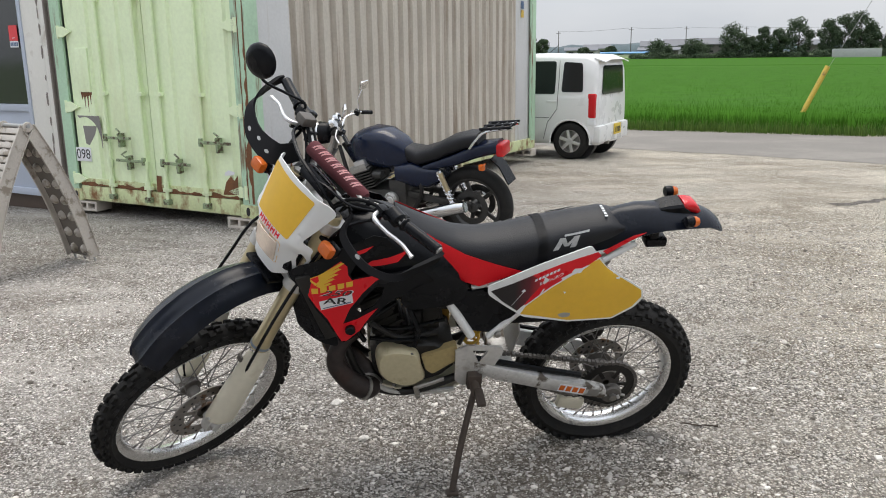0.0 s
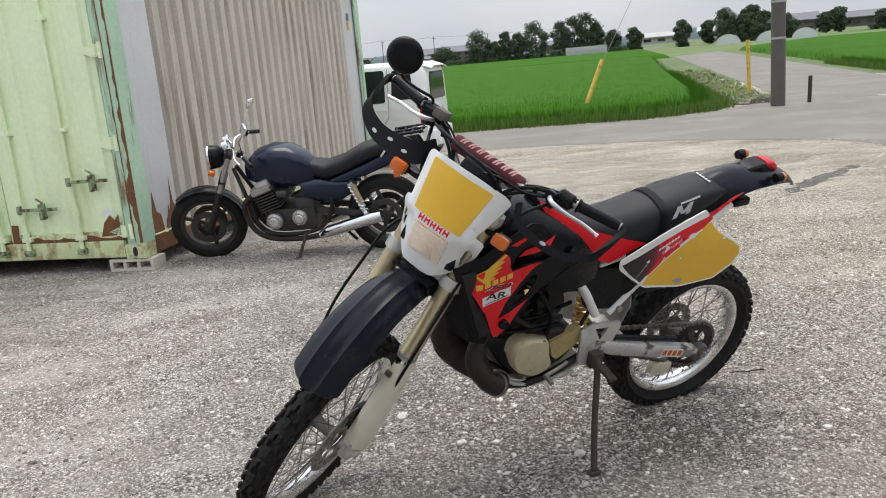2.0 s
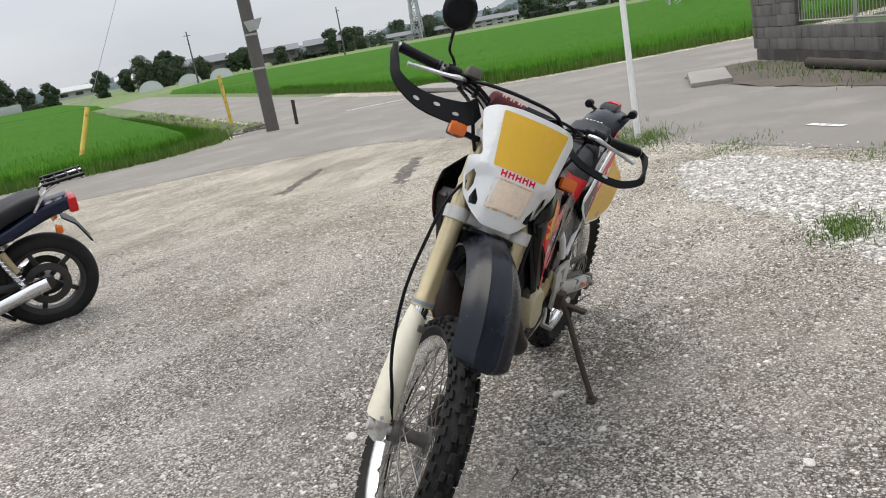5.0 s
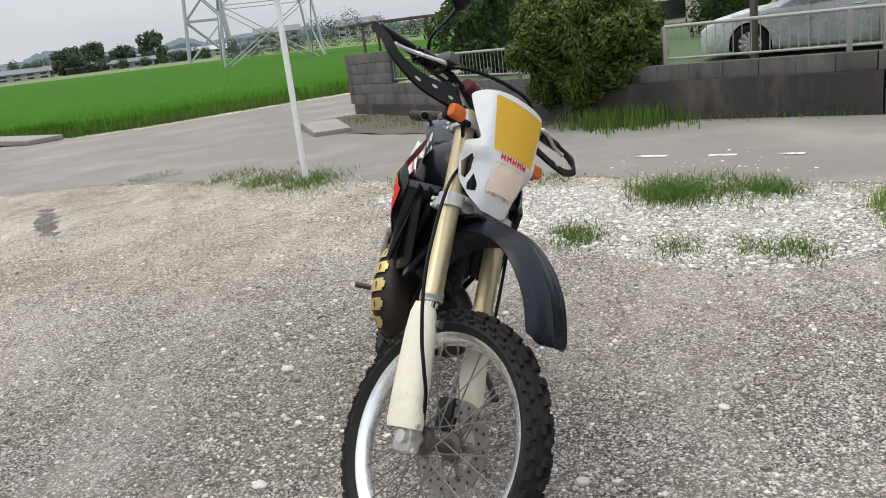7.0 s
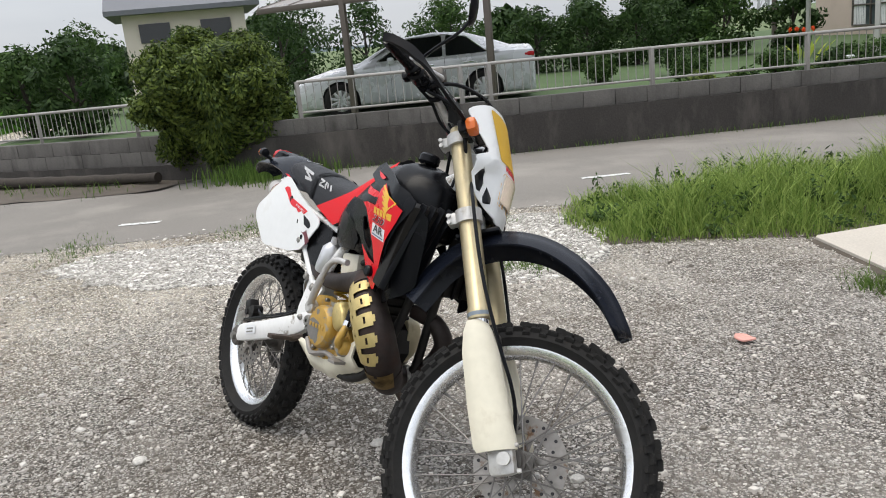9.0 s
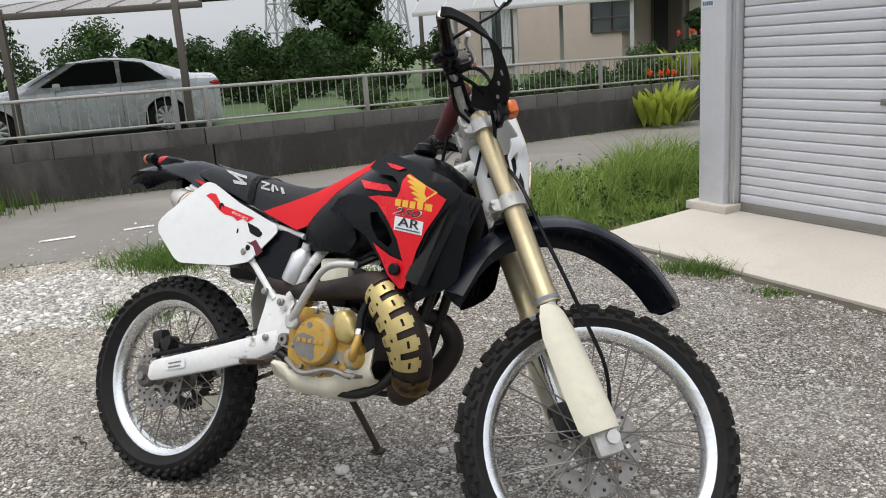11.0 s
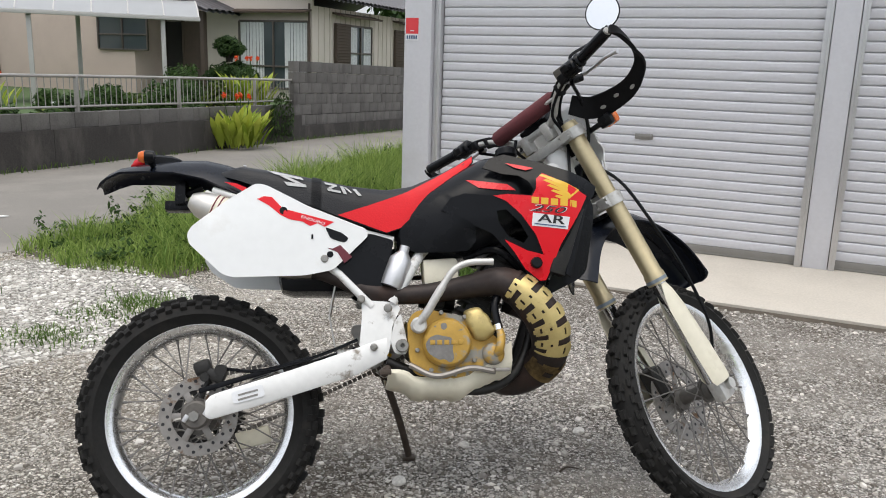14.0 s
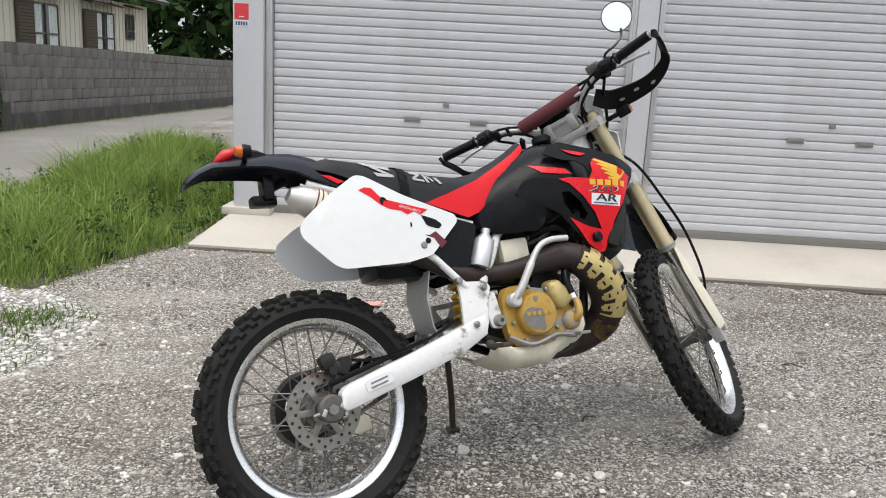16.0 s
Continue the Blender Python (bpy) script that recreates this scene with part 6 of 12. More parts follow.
def spoked_wheel(name, centre, m, r_out, r_rim, w_tyre, w_rim, label, knob, hub_r, hub_w):
    """Rim with tyre, hub and laced spokes; the axle lies along y."""
    mw = (m or Matrix()) @ Matrix.Translation(centre)
    bm = bmesh.new()
    prof = [(r_rim - 0.006, -w_rim / 2), (r_rim + 0.008, -w_rim / 2 - 0.002), (r_rim + 0.01, -w_rim / 2 + 0.004), (r_rim - 0.002, -w_rim / 2 + 0.008), (r_rim - 0.016, -w_rim * 0.2), (r_rim - 0.019, 0), (r_rim - 0.016, w_rim * 0.2), (r_rim - 0.002, w_rim / 2 - 0.008), (r_rim + 0.01, w_rim / 2 - 0.004), (r_rim + 0.008, w_rim / 2 + 0.002), (r_rim - 0.006, w_rim / 2), (r_rim - 0.018, w_rim * 0.24), (r_rim - 0.024, 0), (r_rim - 0.018, -w_rim * 0.24)]
    lathe(bm, prof, 72, closed=True)
    wheel = part(name, bm, M_RIM, bike, label, m=mw, smooth=50)
    bm = bmesh.new()
    ra = r_out - knob
    h = w_tyre / 2
    prof = [(r_rim, -w_rim / 2 + 0.002), (r_rim + 0.012, -w_rim / 2 - 0.003), (r_rim + (ra - r_rim) * 0.45, -h * 0.96), (ra - 0.022, -h * 0.86), (ra - 0.008, -h * 0.6), (ra, -h * 0.25), (ra + 0.001, 0), (ra, h * 0.25), (ra - 0.008, h * 0.6), (ra - 0.022, h * 0.86), (r_rim + (ra - r_rim) * 0.45, h * 0.96), (r_rim + 0.012, w_rim / 2 + 0.003), (r_rim, w_rim / 2 - 0.002)]
    lathe(bm, prof, 72, closed=True)
    tyre = part("tyre", bm, M_TYRE, wheel, "dusty black knobbly tyre", smooth=50)
    # tread: rows of separate knobs
    n = 46
    for i in range(n):
        a0 = 2 * math.pi * i / n
        rows = ((0.0, 0.0, 0.026, 0.34), (0.5, 0.34, 0.022, 0.24), (0.5, -0.34, 0.022, 0.24)) if i % 2 else ((0.0, 0.2, 0.022, 0.26), (0.0, -0.2, 0.022, 0.26))
        rows = rows + ((0.25, 0.72, 0.024, 0.2), (0.25, -0.72, 0.024, 0.2), (0.75, 0.86, 0.018, 0.16), (0.75, -0.86, 0.018, 0.16))
        for da, v, ln, wd in rows:
            a = a0 + da * 2 * math.pi / n
            y = v * h
            rr = ra - (0.0 if abs(v) < 0.3 else 0.004 if abs(v) < 0.5 else 0.016 if abs(v) < 0.8 else 0.028)
            tilt = -v * 52
            mm = Matrix.Rotation(-a, 4, "Y") @ Matrix.Translation((rr + knob * 0.35, y, 0)) @ pose(0, 0, 0, 0, 0, -tilt)
            ob = new("knob", KNOB)
            ob.parent = wheel
            ob.matrix_local = mm @ Matrix.Diagonal((knob * 1.5, wd * w_tyre * 0.55, ln * r_out / 0.34, 1))
    bm = bmesh.new()
    hw = hub_w / 2
    lathe(bm, [(0.012, -hw), (hub_r, -hw), (hub_r, -hw + 0.008), (hub_r * 0.6, -hw + 0.014), (hub_r * 0.5, 0), (hub_r * 0.6, hw - 0.014), (hub_r, hw - 0.008), (hub_r, hw), (0.012, hw)], 28)
    part("hub", bm, M_HUB, wheel)
    first = None
    for i in range(36):
        side = 1 if i % 2 else -1
        a = 2 * math.pi * i / 36
        off = radians(62) * (1 if (i // 2) % 2 else -1)
        if i < 4:
            bm = bmesh.new()
            p0 = Vector((hub_r * 0.92 * math.cos(off), side * (hw - 0.004), hub_r * 0.92 * math.sin(off)))
            tube(bm, [p0, (r_rim - 0.02, side * 0.004, 0)], 0.0021, 5, cap=False)
            tube(bm, [Vector((r_rim - 0.02, side * 0.004, 0)).lerp(p0, 0.07), (r_rim - 0.018, side * 0.004, 0)], 0.0036, 6)
            sp = part("spoke", bm, M_SPOKE, wheel, m=Matrix.Rotation(-a, 4, "Y"))
            first = (first or []) + [sp]
        else:
            share("spoke", first[i % 4], wheel, Matrix.Rotation(-a, 4, "Y"))
    return wheel


def brake_disc(parent, y, r0, r1, label):
    bm = bmesh.new()
    n = 60
    for rr0, rr1 in ((r0, r1),):
        lathe(bm, [(rr0, y - 0.002), (rr1, y - 0.002), (rr1, y + 0.002), (rr0, y + 0.002)], n, closed=True)
    d = part("brake_disc", bm, M_DISC, parent, label)
    for i in range(6):
        a = i * math.pi / 3
        bm = bmesh.new()
        box(bm, (r0 * 0.72) * math.cos(a), y, (r0 * 0.72) * math.sin(a), r0 * 0.62, 0.004, 0.018, 0.001, (0, -math.degrees(a), 0))
        part("carrier_arm", bm, M_DISC, parent)
    bm = bmesh.new()
    lathe(bm, [(r0 * 0.4, y - 0.003), (r0 * 0.52, y - 0.003), (r0 * 0.52, y + 0.003), (r0 * 0.4, y + 0.003)], 30, closed=True)
    part("disc_carrier", bm, M_DISC, parent)
    bm = bmesh.new()
    disc(bm, 0.0046, 0.0056, 8)
    first = None
    for i in range(30):
        a = 2 * math.pi * i / 30
        rr = r0 + (r1 - r0) * (0.3 if i % 2 else 0.7)
        mm = Matrix.Translation((rr * math.cos(a), y, rr * math.sin(a)))
        if first is None:
            first = part("vent_hole", bm, M_INK, parent, m=mm)
        else:
            share("vent_hole", first, parent, mm)


rear = spoked_wheel("rear_wheel", (0.0, 0, 0.312), None, 0.329, 0.24, 0.118, 0.062, "silver spoked rear wheel", 0.013, 0.05, 0.11)
front = spoked_wheel("front_wheel", (0.045, 0, -0.625), m_steer, 0.352, 0.279, 0.086, 0.05, "silver spoked front wheel, turned", 0.012, 0.036, 0.1)
brake_disc(rear, -0.062, 0.07, 0.103, "worn rear brake disc with vent holes")
brake_disc(front, 0.056, 0.076, 0.122, "worn front brake disc with vent holes")
bm = bmesh.new()
lathe(bm, [(0.07, 0.064), (0.1, 0.064), (0.1, 0.07), (0.07, 0.07)], 44, closed=True)
for i in range(44):
    a = 2 * math.pi * i / 44
    box(bm, 0.103 * math.cos(a), 0.067, 0.103 * math.sin(a), 0.012, 0.005, 0.007, 0, (0, -math.degrees(a), 0))
for i in range(6):
    a = i * math.pi / 3
    box(bm, 0.055 * math.cos(a), 0.067, 0.055 * math.sin(a), 0.04, 0.005, 0.014, 0, (0, -math.degrees(a), 0))
part("sprocket", bm, M_ENGINE, rear, "dark rear chain sprocket")
# chain: a loop of links over both sprockets
bm = bmesh.new()
path = []
for i in range(13):
    a = radians(90 + 180 * i / 12 - 8)
    path.append((0.105 * math.cos(a), 0.312 + 0.105 * math.sin(a)))
for i in range(8):
    a = radians(-82 + 164 * i / 7)
    path.append((0.53 + 0.035 * math.cos(a), 0.49 + 0.035 * math.sin(a)))
path.append(path[0])
for (x1, z1), (x2, z2) in zip(path, path[1:]):
    L = math.hypot(x2 - x1, z2 - z1)
    k = max(1, round(L / 0.0155))
    for j in range(k):
        t = (j + 0.5) / k
        box(bm, x1 + (x2 - x1) * t, 0.067, z1 + (z2 - z1) * t, 0.012, 0.016 if j % 2 else 0.011, 0.011, 0, (0, -math.degrees(math.atan2(z2 - z1, x2 - x1)), 0))
part("chain", bm, M_HUB, bike, "dark oily drive chain", smooth=0)

# swing arm: box-section arms and a bridge
for s in (-1, 1):
    bm = bmesh.new()
    secs = []
    slim = 1.0 if s < 0 else 0.78
    for x, z, hh, yy in ((0.028, 0.334, 0.02, 0.119), (0.04, 0.337, 0.03, 0.119), (0.06, 0.343, 0.032, 0.119), (0.25, 0.398, 0.034, 0.115), (0.42, 0.452, 0.036, 0.108), (0.5, 0.487, 0.03, 0.104)):
        hh *= slim
        secs.append([(x, s * (yy - 0.015), z - hh), (x, s * (yy + 0.012), z - hh), (x, s * (yy + 0.015), z - hh + 0.004), (x, s * (yy + 0.015), z + hh - 0.004), (x, s * (yy + 0.012), z + hh), (x, s * (yy - 0.015), z + hh)])
    skin(bm, secs)
    if s == 1:
        box(bm, 0.4, 0, 0.46, 0.07, 0.2, 0.05, 0.01)
    arm = part("swing_arm", bm, M_FRAME if s < 0 else M_ARM, bike, "scuffed white swing arm" if s < 0 else "grimy aluminium swing arm")
    bm = bmesh.new()
    disc(bm, 0.037, 0.03, 24, Matrix.Translation((0.002, s * 0.113, 0.318)), 0.006)
    box(bm, 0.03, s * 0.112, 0.326, 0.05, 0.024, 0.04, 0.006, (0, -16, 0))
    part("axle_block", bm, M_HUB, arm, "grimy dark axle block")
    bm = bmesh.new()
    tube(bm, [(0, s * 0.126, 0.316), (0, s * 0.14, 0.316)], 0.014, 6)
    part("axle_nut", bm, M_BOLT, arm)
    for k_ in (-1, 1):
        bm = bmesh.new()
        box(bm, 0.004 + 0.026 * k_, s * 0.1285, 0.318 + 0.008 * k_, 0.012, 0.004, 0.02, 0.002, (0, 30, 0))
        part("axle_plate", bm, M_ALU, arm)
    bm = bmesh.new()
    tube(bm, [(-0.02, s * 0.118, 0.312), (-0.05, s * 0.118, 0.305)], 0.005, 8)
    part("adjuster_bolt", bm, M_BOLT, arm)
bm = bmesh.new()
box(bm, 0.155, 0.135, 0.37, 0.1, 0.001, 0.034, 0, (0, -16, 0))
st = part("arm_sticker", bm, M_STICKER_WHITE, bike, "orange and white sticker on the swing arm")
bm = bmesh.new()
for i in range(4):
    box(bm, 0.191 - 0.024 * i, 0.1362, 0.3805 - 0.0069 * i, 0.018, 0.001, 0.022, 0, (0, -16, 0))
part("lettering", bm, M_ORANGE, st, "orange lettering as plain bars")
bm = bmesh.new()
box(bm, 0.075, 0.135, 0.346, 0.04, 0.001, 0.03, 0, (0, -16, 0))
part("arm_sticker", bm, M_ALU_GREY, bike, "small grey maker's sticker")
bm = bmesh.new()
panel(bm, rounded([(0.1, 0.345), (0.18, 0.365), (0.172, 0.395), (0.092, 0.375)], 0.008), lambda u, v: (u, -0.1348, v), 0.0012, 0.3)
stp = part("arm_stamp", bm, M_STICKER_WHITE, bike, "stamped plate with illegible lettering")
bm = bmesh.new()
for z0 in (0.0, 0.012):
    box(bm, 0.136, -0.1365, 0.362 + z0, 0.052, 0.001, 0.005, 0, (0, -15, 0))
part("lettering", bm, M_ALU_GREY, stp)
bm = bmesh.new()
tube(bm, [(0.5, 0.105, 0.515), (0.3, 0.1, 0.452), (0.12, 0.1, 0.4)], 0.011, 8)
box(bm, 0.15, -0.105, 0.42, 0.3, 0.01, 0.014, 0.003, (0, -16, 0))
part("chain_slider", bm, M_BLACK, bike)
bm = bmesh.new()
box(bm, 0.13, 0.07, 0.245, 0.1, 0.03, 0.05, 0.012, (0, -12, 0))
part("chain_guide", bm, M_CREAM, bike, "yellowed plastic chain guide")
bm = bmesh.new()
box(bm, 0.012, -0.088, 0.44, 0.045, 0.04, 0.04, 0.012, (0, -20, 0))
box(bm, 0.045, -0.085, 0.418, 0.05, 0.045, 0.03, 0.008, (0, 25, 0))
tube(bm, [(0.06, -0.108, 0.432), (0.06, -0.07, 0.432)], 0.016, 12)
tube(bm, [(0.02, -0.112, 0.415), (0.02, -0.07, 0.415)], 0.012, 12)
tube(bm, [(0.03, -0.09, 0.415), (0.01, -0.09, 0.36)], 0.007, 8)
part("rear_caliper", bm, M_ENGINE, bike, "grimy rear brake caliper")
bm = bmesh.new()
tube(bm, curve_pts([(0.07, -0.09, 0.436), (0.16, -0.108, 0.43), (0.3, -0.112, 0.462), (0.42, -0.1, 0.51)], 6), 0.0045, 6)
part("brake_hose", bm, M_BLACK, bike, "black rear brake hose")

# frame: pivot plates, sub-frame, down tubes
RPLATE = [(0.431, 0.618), (0.526, 0.612), (0.537, 0.595), (0.513, 0.542), (0.511, 0.501), (0.502, 0.468), (0.438, 0.465), (0.425, 0.495), (0.432, 0.571)]
LPLATE = [(0.565, 0.556), (0.528, 0.574), (0.41, 0.562), (0.404, 0.544), (0.458, 0.436), (0.5, 0.406), (0.54, 0.41), (0.563, 0.433)]
for s in (-1, 1):
    bm = bmesh.new()
    panel(bm, RPLATE if s < 0 else LPLATE, lambda u, v: (u, s * (0.1 + 0.018 * max(0, min(1, (0.62 - v) / 0.1))), v), 0.01, 0.04, holes=[] if s < 0 else [[(0.509, 0.555), (0.455, 0.55), (0.486, 0.506)]])
    pl = part("pivot_plate", bm, M_FRAME if s < 0 else M_SILVER, bike, "chipped white frame pivot plate" if s < 0 else "dull aluminium pivot plate")
    for x, z, r in ((0.502, 0.594, 0.012), (0.464, 0.489, 0.01)) if s < 0 else ((0.478, 0.47, 0.011),):
        bm = bmesh.new()
        disc(bm, r, 0.012, 14, Matrix.Translation((x, s * 0.124, z)), 0.003)
        disc(bm, r * 0.55, 0.016, 6, Matrix.Translation((x, s * 0.125, z)), 0.001)
        part("bolt", bm, M_BOLT, pl)
    if s < 0:
        bm = bmesh.new()
        panel(bm, rounded([(0.521, 0.56), (0.537, 0.58), (0.558, 0.486), (0.55, 0.468), (0.52, 0.472), (0.508, 0.507)], 0.006, 2), lambda u, v: (u, -0.122, v), 0.012, 0.2)
        part("lower_plate", bm, M_FRAME, pl)
        bm = bmesh.new()
        lathe(bm, [(0.006, -0.142), (0.016, -0.142), (0.018, -0.138), (0.018, -0.12)], 18, Matrix.Translation((0.54, 0, 0.492)))
        part("pivot_nut", bm, M_BOLT, pl)
    bm = bmesh.new()
    tube(bm, [(0.515, s * 0.1, 0.61), (0.56, s * 0.098, 0.69), (0.592, s * 0.085, 0.745), (0.7, s * 0.08, 0.86), (0.95, s * 0.04, 0.95)], 0.015, 10)
    part("frame_tube", bm, M_FRAME, bike)
    bm = bmesh.new()
    tube(bm, [(0.46, s * 0.098, 0.6), (0.37, s * 0.098, 0.69), (0.2, s * 0.085, 0.82), (0.0, s * 0.06, 0.92)], 0.011, 10)
    tube(bm, [(0.52, s * 0.075, 0.79), (0.3, s * 0.085, 0.84), (0.02, s * 0.06, 0.93)], 0.01, 10)
    part("subframe_tube", bm, M_FRAME, bike)
    for q_ in ((0.43, 0.62), (0.33, 0.73)):
        bm = bmesh.new()
        disc(bm, 0.011, 0.03, 10, Matrix.Translation((q_[0], s * 0.106, q_[1])), 0.003)
        part("frame_bolt", bm, M_BOLT, bike)
    bm = bmesh.new()
    tube(bm, curve_pts([(0.99, s * 0.035, 0.85), (0.93, s * 0.05, 0.6), (0.86, s * 0.075, 0.42), (0.72, s * 0.09, 0.37), (0.5, s * 0.095, 0.45)], 6), 0.014, 10)
    part("cradle_tube", bm, M_ENGINE, bike)
bm = bmesh.new()
tube(bm, [(1.02, 0, 1.08), (1.11, 0, 0.86)], 0.036, 16)
tube(bm, [(1.03, 0, 1.02), (0.7, 0, 0.9)], 0.03, 12)
part("steering_head", bm, M_FRAME, bike)

# engine
bm = bmesh.new()
secs = []
for y, k in ((-0.12, 0.82), (-0.1, 0.98), (-0.03, 1.0), (0.03, 1.0), (0.07, 0.98), (0.085, 0.85)):
    ring = []
    for x, z in ((0.56, 0.46), (0.6, 0.42), (0.7, 0.39), (0.8, 0.41), (0.835, 0.47), (0.82, 0.54), (0.76, 0.58), (0.62, 0.575), (0.56, 0.53)):
        ring.append((0.69 + (x - 0.69) * k, y, 0.49 + (z - 0.49) * k))
    secs.append(ring)
skin(bm, secs)
part("crankcase", bm, M_ENGINE, bike, "oily dark crankcase")
bm = bmesh.new()
box(bm, 0.8, 0, 0.66, 0.09, 0.1, 0.2, 0.02, (0, 26, 0))
cyl = part("cylinder", bm, M_ENGINE, bike, "black finned cylinder")
for i in range(7):
    bm = bmesh.new()
    box(bm, 0.755 + 0.013 * i, 0, 0.575 + 0.027 * i, 0.12 - 0.004 * i, 0.108, 0.012, 0.003, (0, 26, 0))
    part("fin", bm, M_ENGINE, cyl)
bm = bmesh.new()
tube(bm, [(0.84, 0, 0.76), (0.86, 0, 0.82)], 0.014, 8)
part("spark_plug_cap", bm, M_BLACK, cyl)
bm = bmesh.new()
box(bm, 0.652, -0.06, 0.7, 0.1, 0.07, 0.072, 0.012, (0, -4, 0))
part("intake_boot", bm, M_CREAM, bike, "yellowed plastic intake boot")
bm = bmesh.new()
tube(bm, curve_pts([(0.72, -0.07, 0.74), (0.8, -0.1, 0.76), (0.86, -0.1, 0.72), (0.9, -0.08, 0.66)]), 0.01, 8)
tube(bm, curve_pts([(0.76, 0.07, 0.74), (0.82, 0.11, 0.73), (0.88, 0.11, 0.68), (0.86, 0.08, 0.6)]), 0.009, 8)
part("coolant_hose", bm, M_BLACK, bike, "black coolant hose")
bm = bmesh.new()
tube(bm, [(0.6, 0.0, 0.64), (0.7, 0.0, 0.63)], 0.035, 12)
box(bm, 0.64, 0, 0.66, 0.06, 0.09, 0.12, 0.012)
tube(bm, curve_pts([(0.62, 0.05, 0.7), (0.5, 0.07, 0.68), (0.55, 0.08, 0.56)]), 0.007, 6)
tube(bm, curve_pts([(0.64, -0.05, 0.7), (0.75, -0.09, 0.73), (0.83, -0.06, 0.78)]), 0.009, 6)
tube(bm, curve_pts([(0.62, 0.06, 0.6), (0.74, 0.09, 0.61), (0.84, 0.09, 0.68)]), 0.009, 6)
part("carburettor", bm, M_ENGINE, bike)
# right side: clutch cover, water pump
bm = bmesh.new()
panel(bm, rounded([(0.554, 0.554), (0.571, 0.583), (0.606, 0.59), (0.7, 0.572), (0.745, 0.56), (0.81, 0.5), (0.815, 0.455), (0.77, 0.43), (0.736, 0.414), (0.666, 0.4), (0.573, 0.413), (0.558, 0.461)], 0.02), lambda u, v: (u, -0.134, v), 0.03, 0.2)
part("clutch_case", bm, M_MAG, bike, "gold painted clutch case with worn patches")
bm = bmesh.new()
lathe(bm, [(0.0001, -0.166), (0.048, -0.166), (0.058, -0.164), (0.064, -0.158), (0.0665, -0.15), (0.067, -0.134), (0.07, -0.13), (0.07, -0.118)], 48, Matrix.Translation((0.66, 0, 0.499)))
cover = part("clutch_cover", bm, M_MAG, bike, "round gold clutch cover with rubbed lettering", smooth=30)
for poly in ([(0.6, 0.497), (0.611, 0.512), (0.63, 0.52), (0.645, 0.516), (0.668, 0.512), (0.676, 0.5), (0.672, 0.48), (0.677, 0.455), (0.666, 0.444), (0.65, 0.455), (0.637, 0.452), (0.612, 0.466), (0.602, 0.48)], [(0.64, 0.549), (0.654, 0.551), (0.66, 0.54), (0.65, 0.531), (0.642, 0.535)], [(0.62, 0.54), (0.63, 0.545), (0.628, 0.538)], [(0.685, 0.53), (0.7, 0.535), (0.698, 0.53)]):
    bm = bmesh.new()
    panel(bm, rounded(poly, 0.005, 2), lambda u, v: (u, -0.1664, v), 0.0004, 0.2)
    part("worn_patch", bm, M_WORN, cover, "bare grey worn patch")
for i in range(5):
    bm = bmesh.new()
    x = 0.614 + 0.019 * i
    box(bm, x + 0.0045, -0.1672, 0.499, 0.0135, 0.0018, 0.013, 0.0012)
    part("lettering", bm, M_MAG, cover)
for i in range(8):
    a = radians(12 + 45 * i)
    bm = bmesh.new()
    disc(bm, 0.0065, 0.014, 8, Matrix.Translation((0.663 + 0.085 * math.cos(a), -0.14, 0.497 + 0.085 * math.sin(a))), 0.002)
    part("bolt", bm, M_BOLT, cover)
bm = bmesh.new()
secs = []
for y, k in ((-0.118, 1.05), (-0.14, 1.03), (-0.153, 0.95), (-0.16, 0.72)):
    secs.append([(0.75 + (x - 0.75) * k, y, 0.55 + (z - 0.55) * k) for x, z in rounded([(0.711, 0.583), (0.73, 0.592), (0.752, 0.594), (0.762, 0.58), (0.776, 0.57), (0.793, 0.525), (0.764, 0.503), (0.735, 0.508), (0.713, 0.554)], 0.008, 2)])
skin(bm, secs)
part("pump_cover", bm, M_GUARD_GOLD, bike, "pale gold power-valve cover", smooth=50)
bm = bmesh.new()
lathe(bm, [(0.0001, -0.158), (0.018, -0.157), (0.028, -0.15), (0.031, -0.135), (0.031, -0.118)], 28, Matrix.Translation((0.788, 0, 0.468)))
tube(bm, curve_pts([(0.79, -0.14, 0.462), (0.8, -0.165, 0.48), (0.806, -0.16, 0.512), (0.803, -0.15, 0.536)], 5), [0.012] * 12 + [0.0105] * 4, 12)
part("water_pump", bm, M_MAG, bike, "gold water pump housing", smooth=50)
bm = bmesh.new()
tube(bm, [(0.802, -0.15, 0.53), (0.8, -0.145, 0.545)], 0.0135, 12)
part("hose_clip", bm, M_CHROME, bike)
bm = bmesh.new()
tube(bm, curve_pts([(0.8, -0.145, 0.54), (0.795, -0.13, 0.6), (0.83, -0.11, 0.66), (0.9, -0.09, 0.69)], 5), 0.0125, 10)
part("coolant_hose", bm, M_BLACK, bike, "black coolant hose")
bm = bmesh.new()
secs = []
for t in range(25):
    a = t / 24
    x = 0.5 + 0.34 * a
    t = t / 3 + 0.4 * math.sin(t * 4.1)
    z = 0.415 - 0.045 * math.sin(math.pi * a) + 0.03 * a * a + 0.006 * math.sin(t * 2.3)
    secs.append([(x, -0.13, z + 0.045 * (0.4 + a)), (x, -0.137, z + 0.01), (x, -0.11, z - 0.025), (x, 0.0, z - 0.04), (x, 0.09, z - 0.02), (x, 0.088, z - 0.014), (x, 0.0, z - 0.034), (x, -0.106, z - 0.018), (x, -0.13, z + 0.01), (x, -0.124, z + 0.045 * (0.4 + a))])
skin(bm, secs)
part("skid_plate", bm, M_CREAM, bike, "cracked yellowed white skid plate", smooth=70)
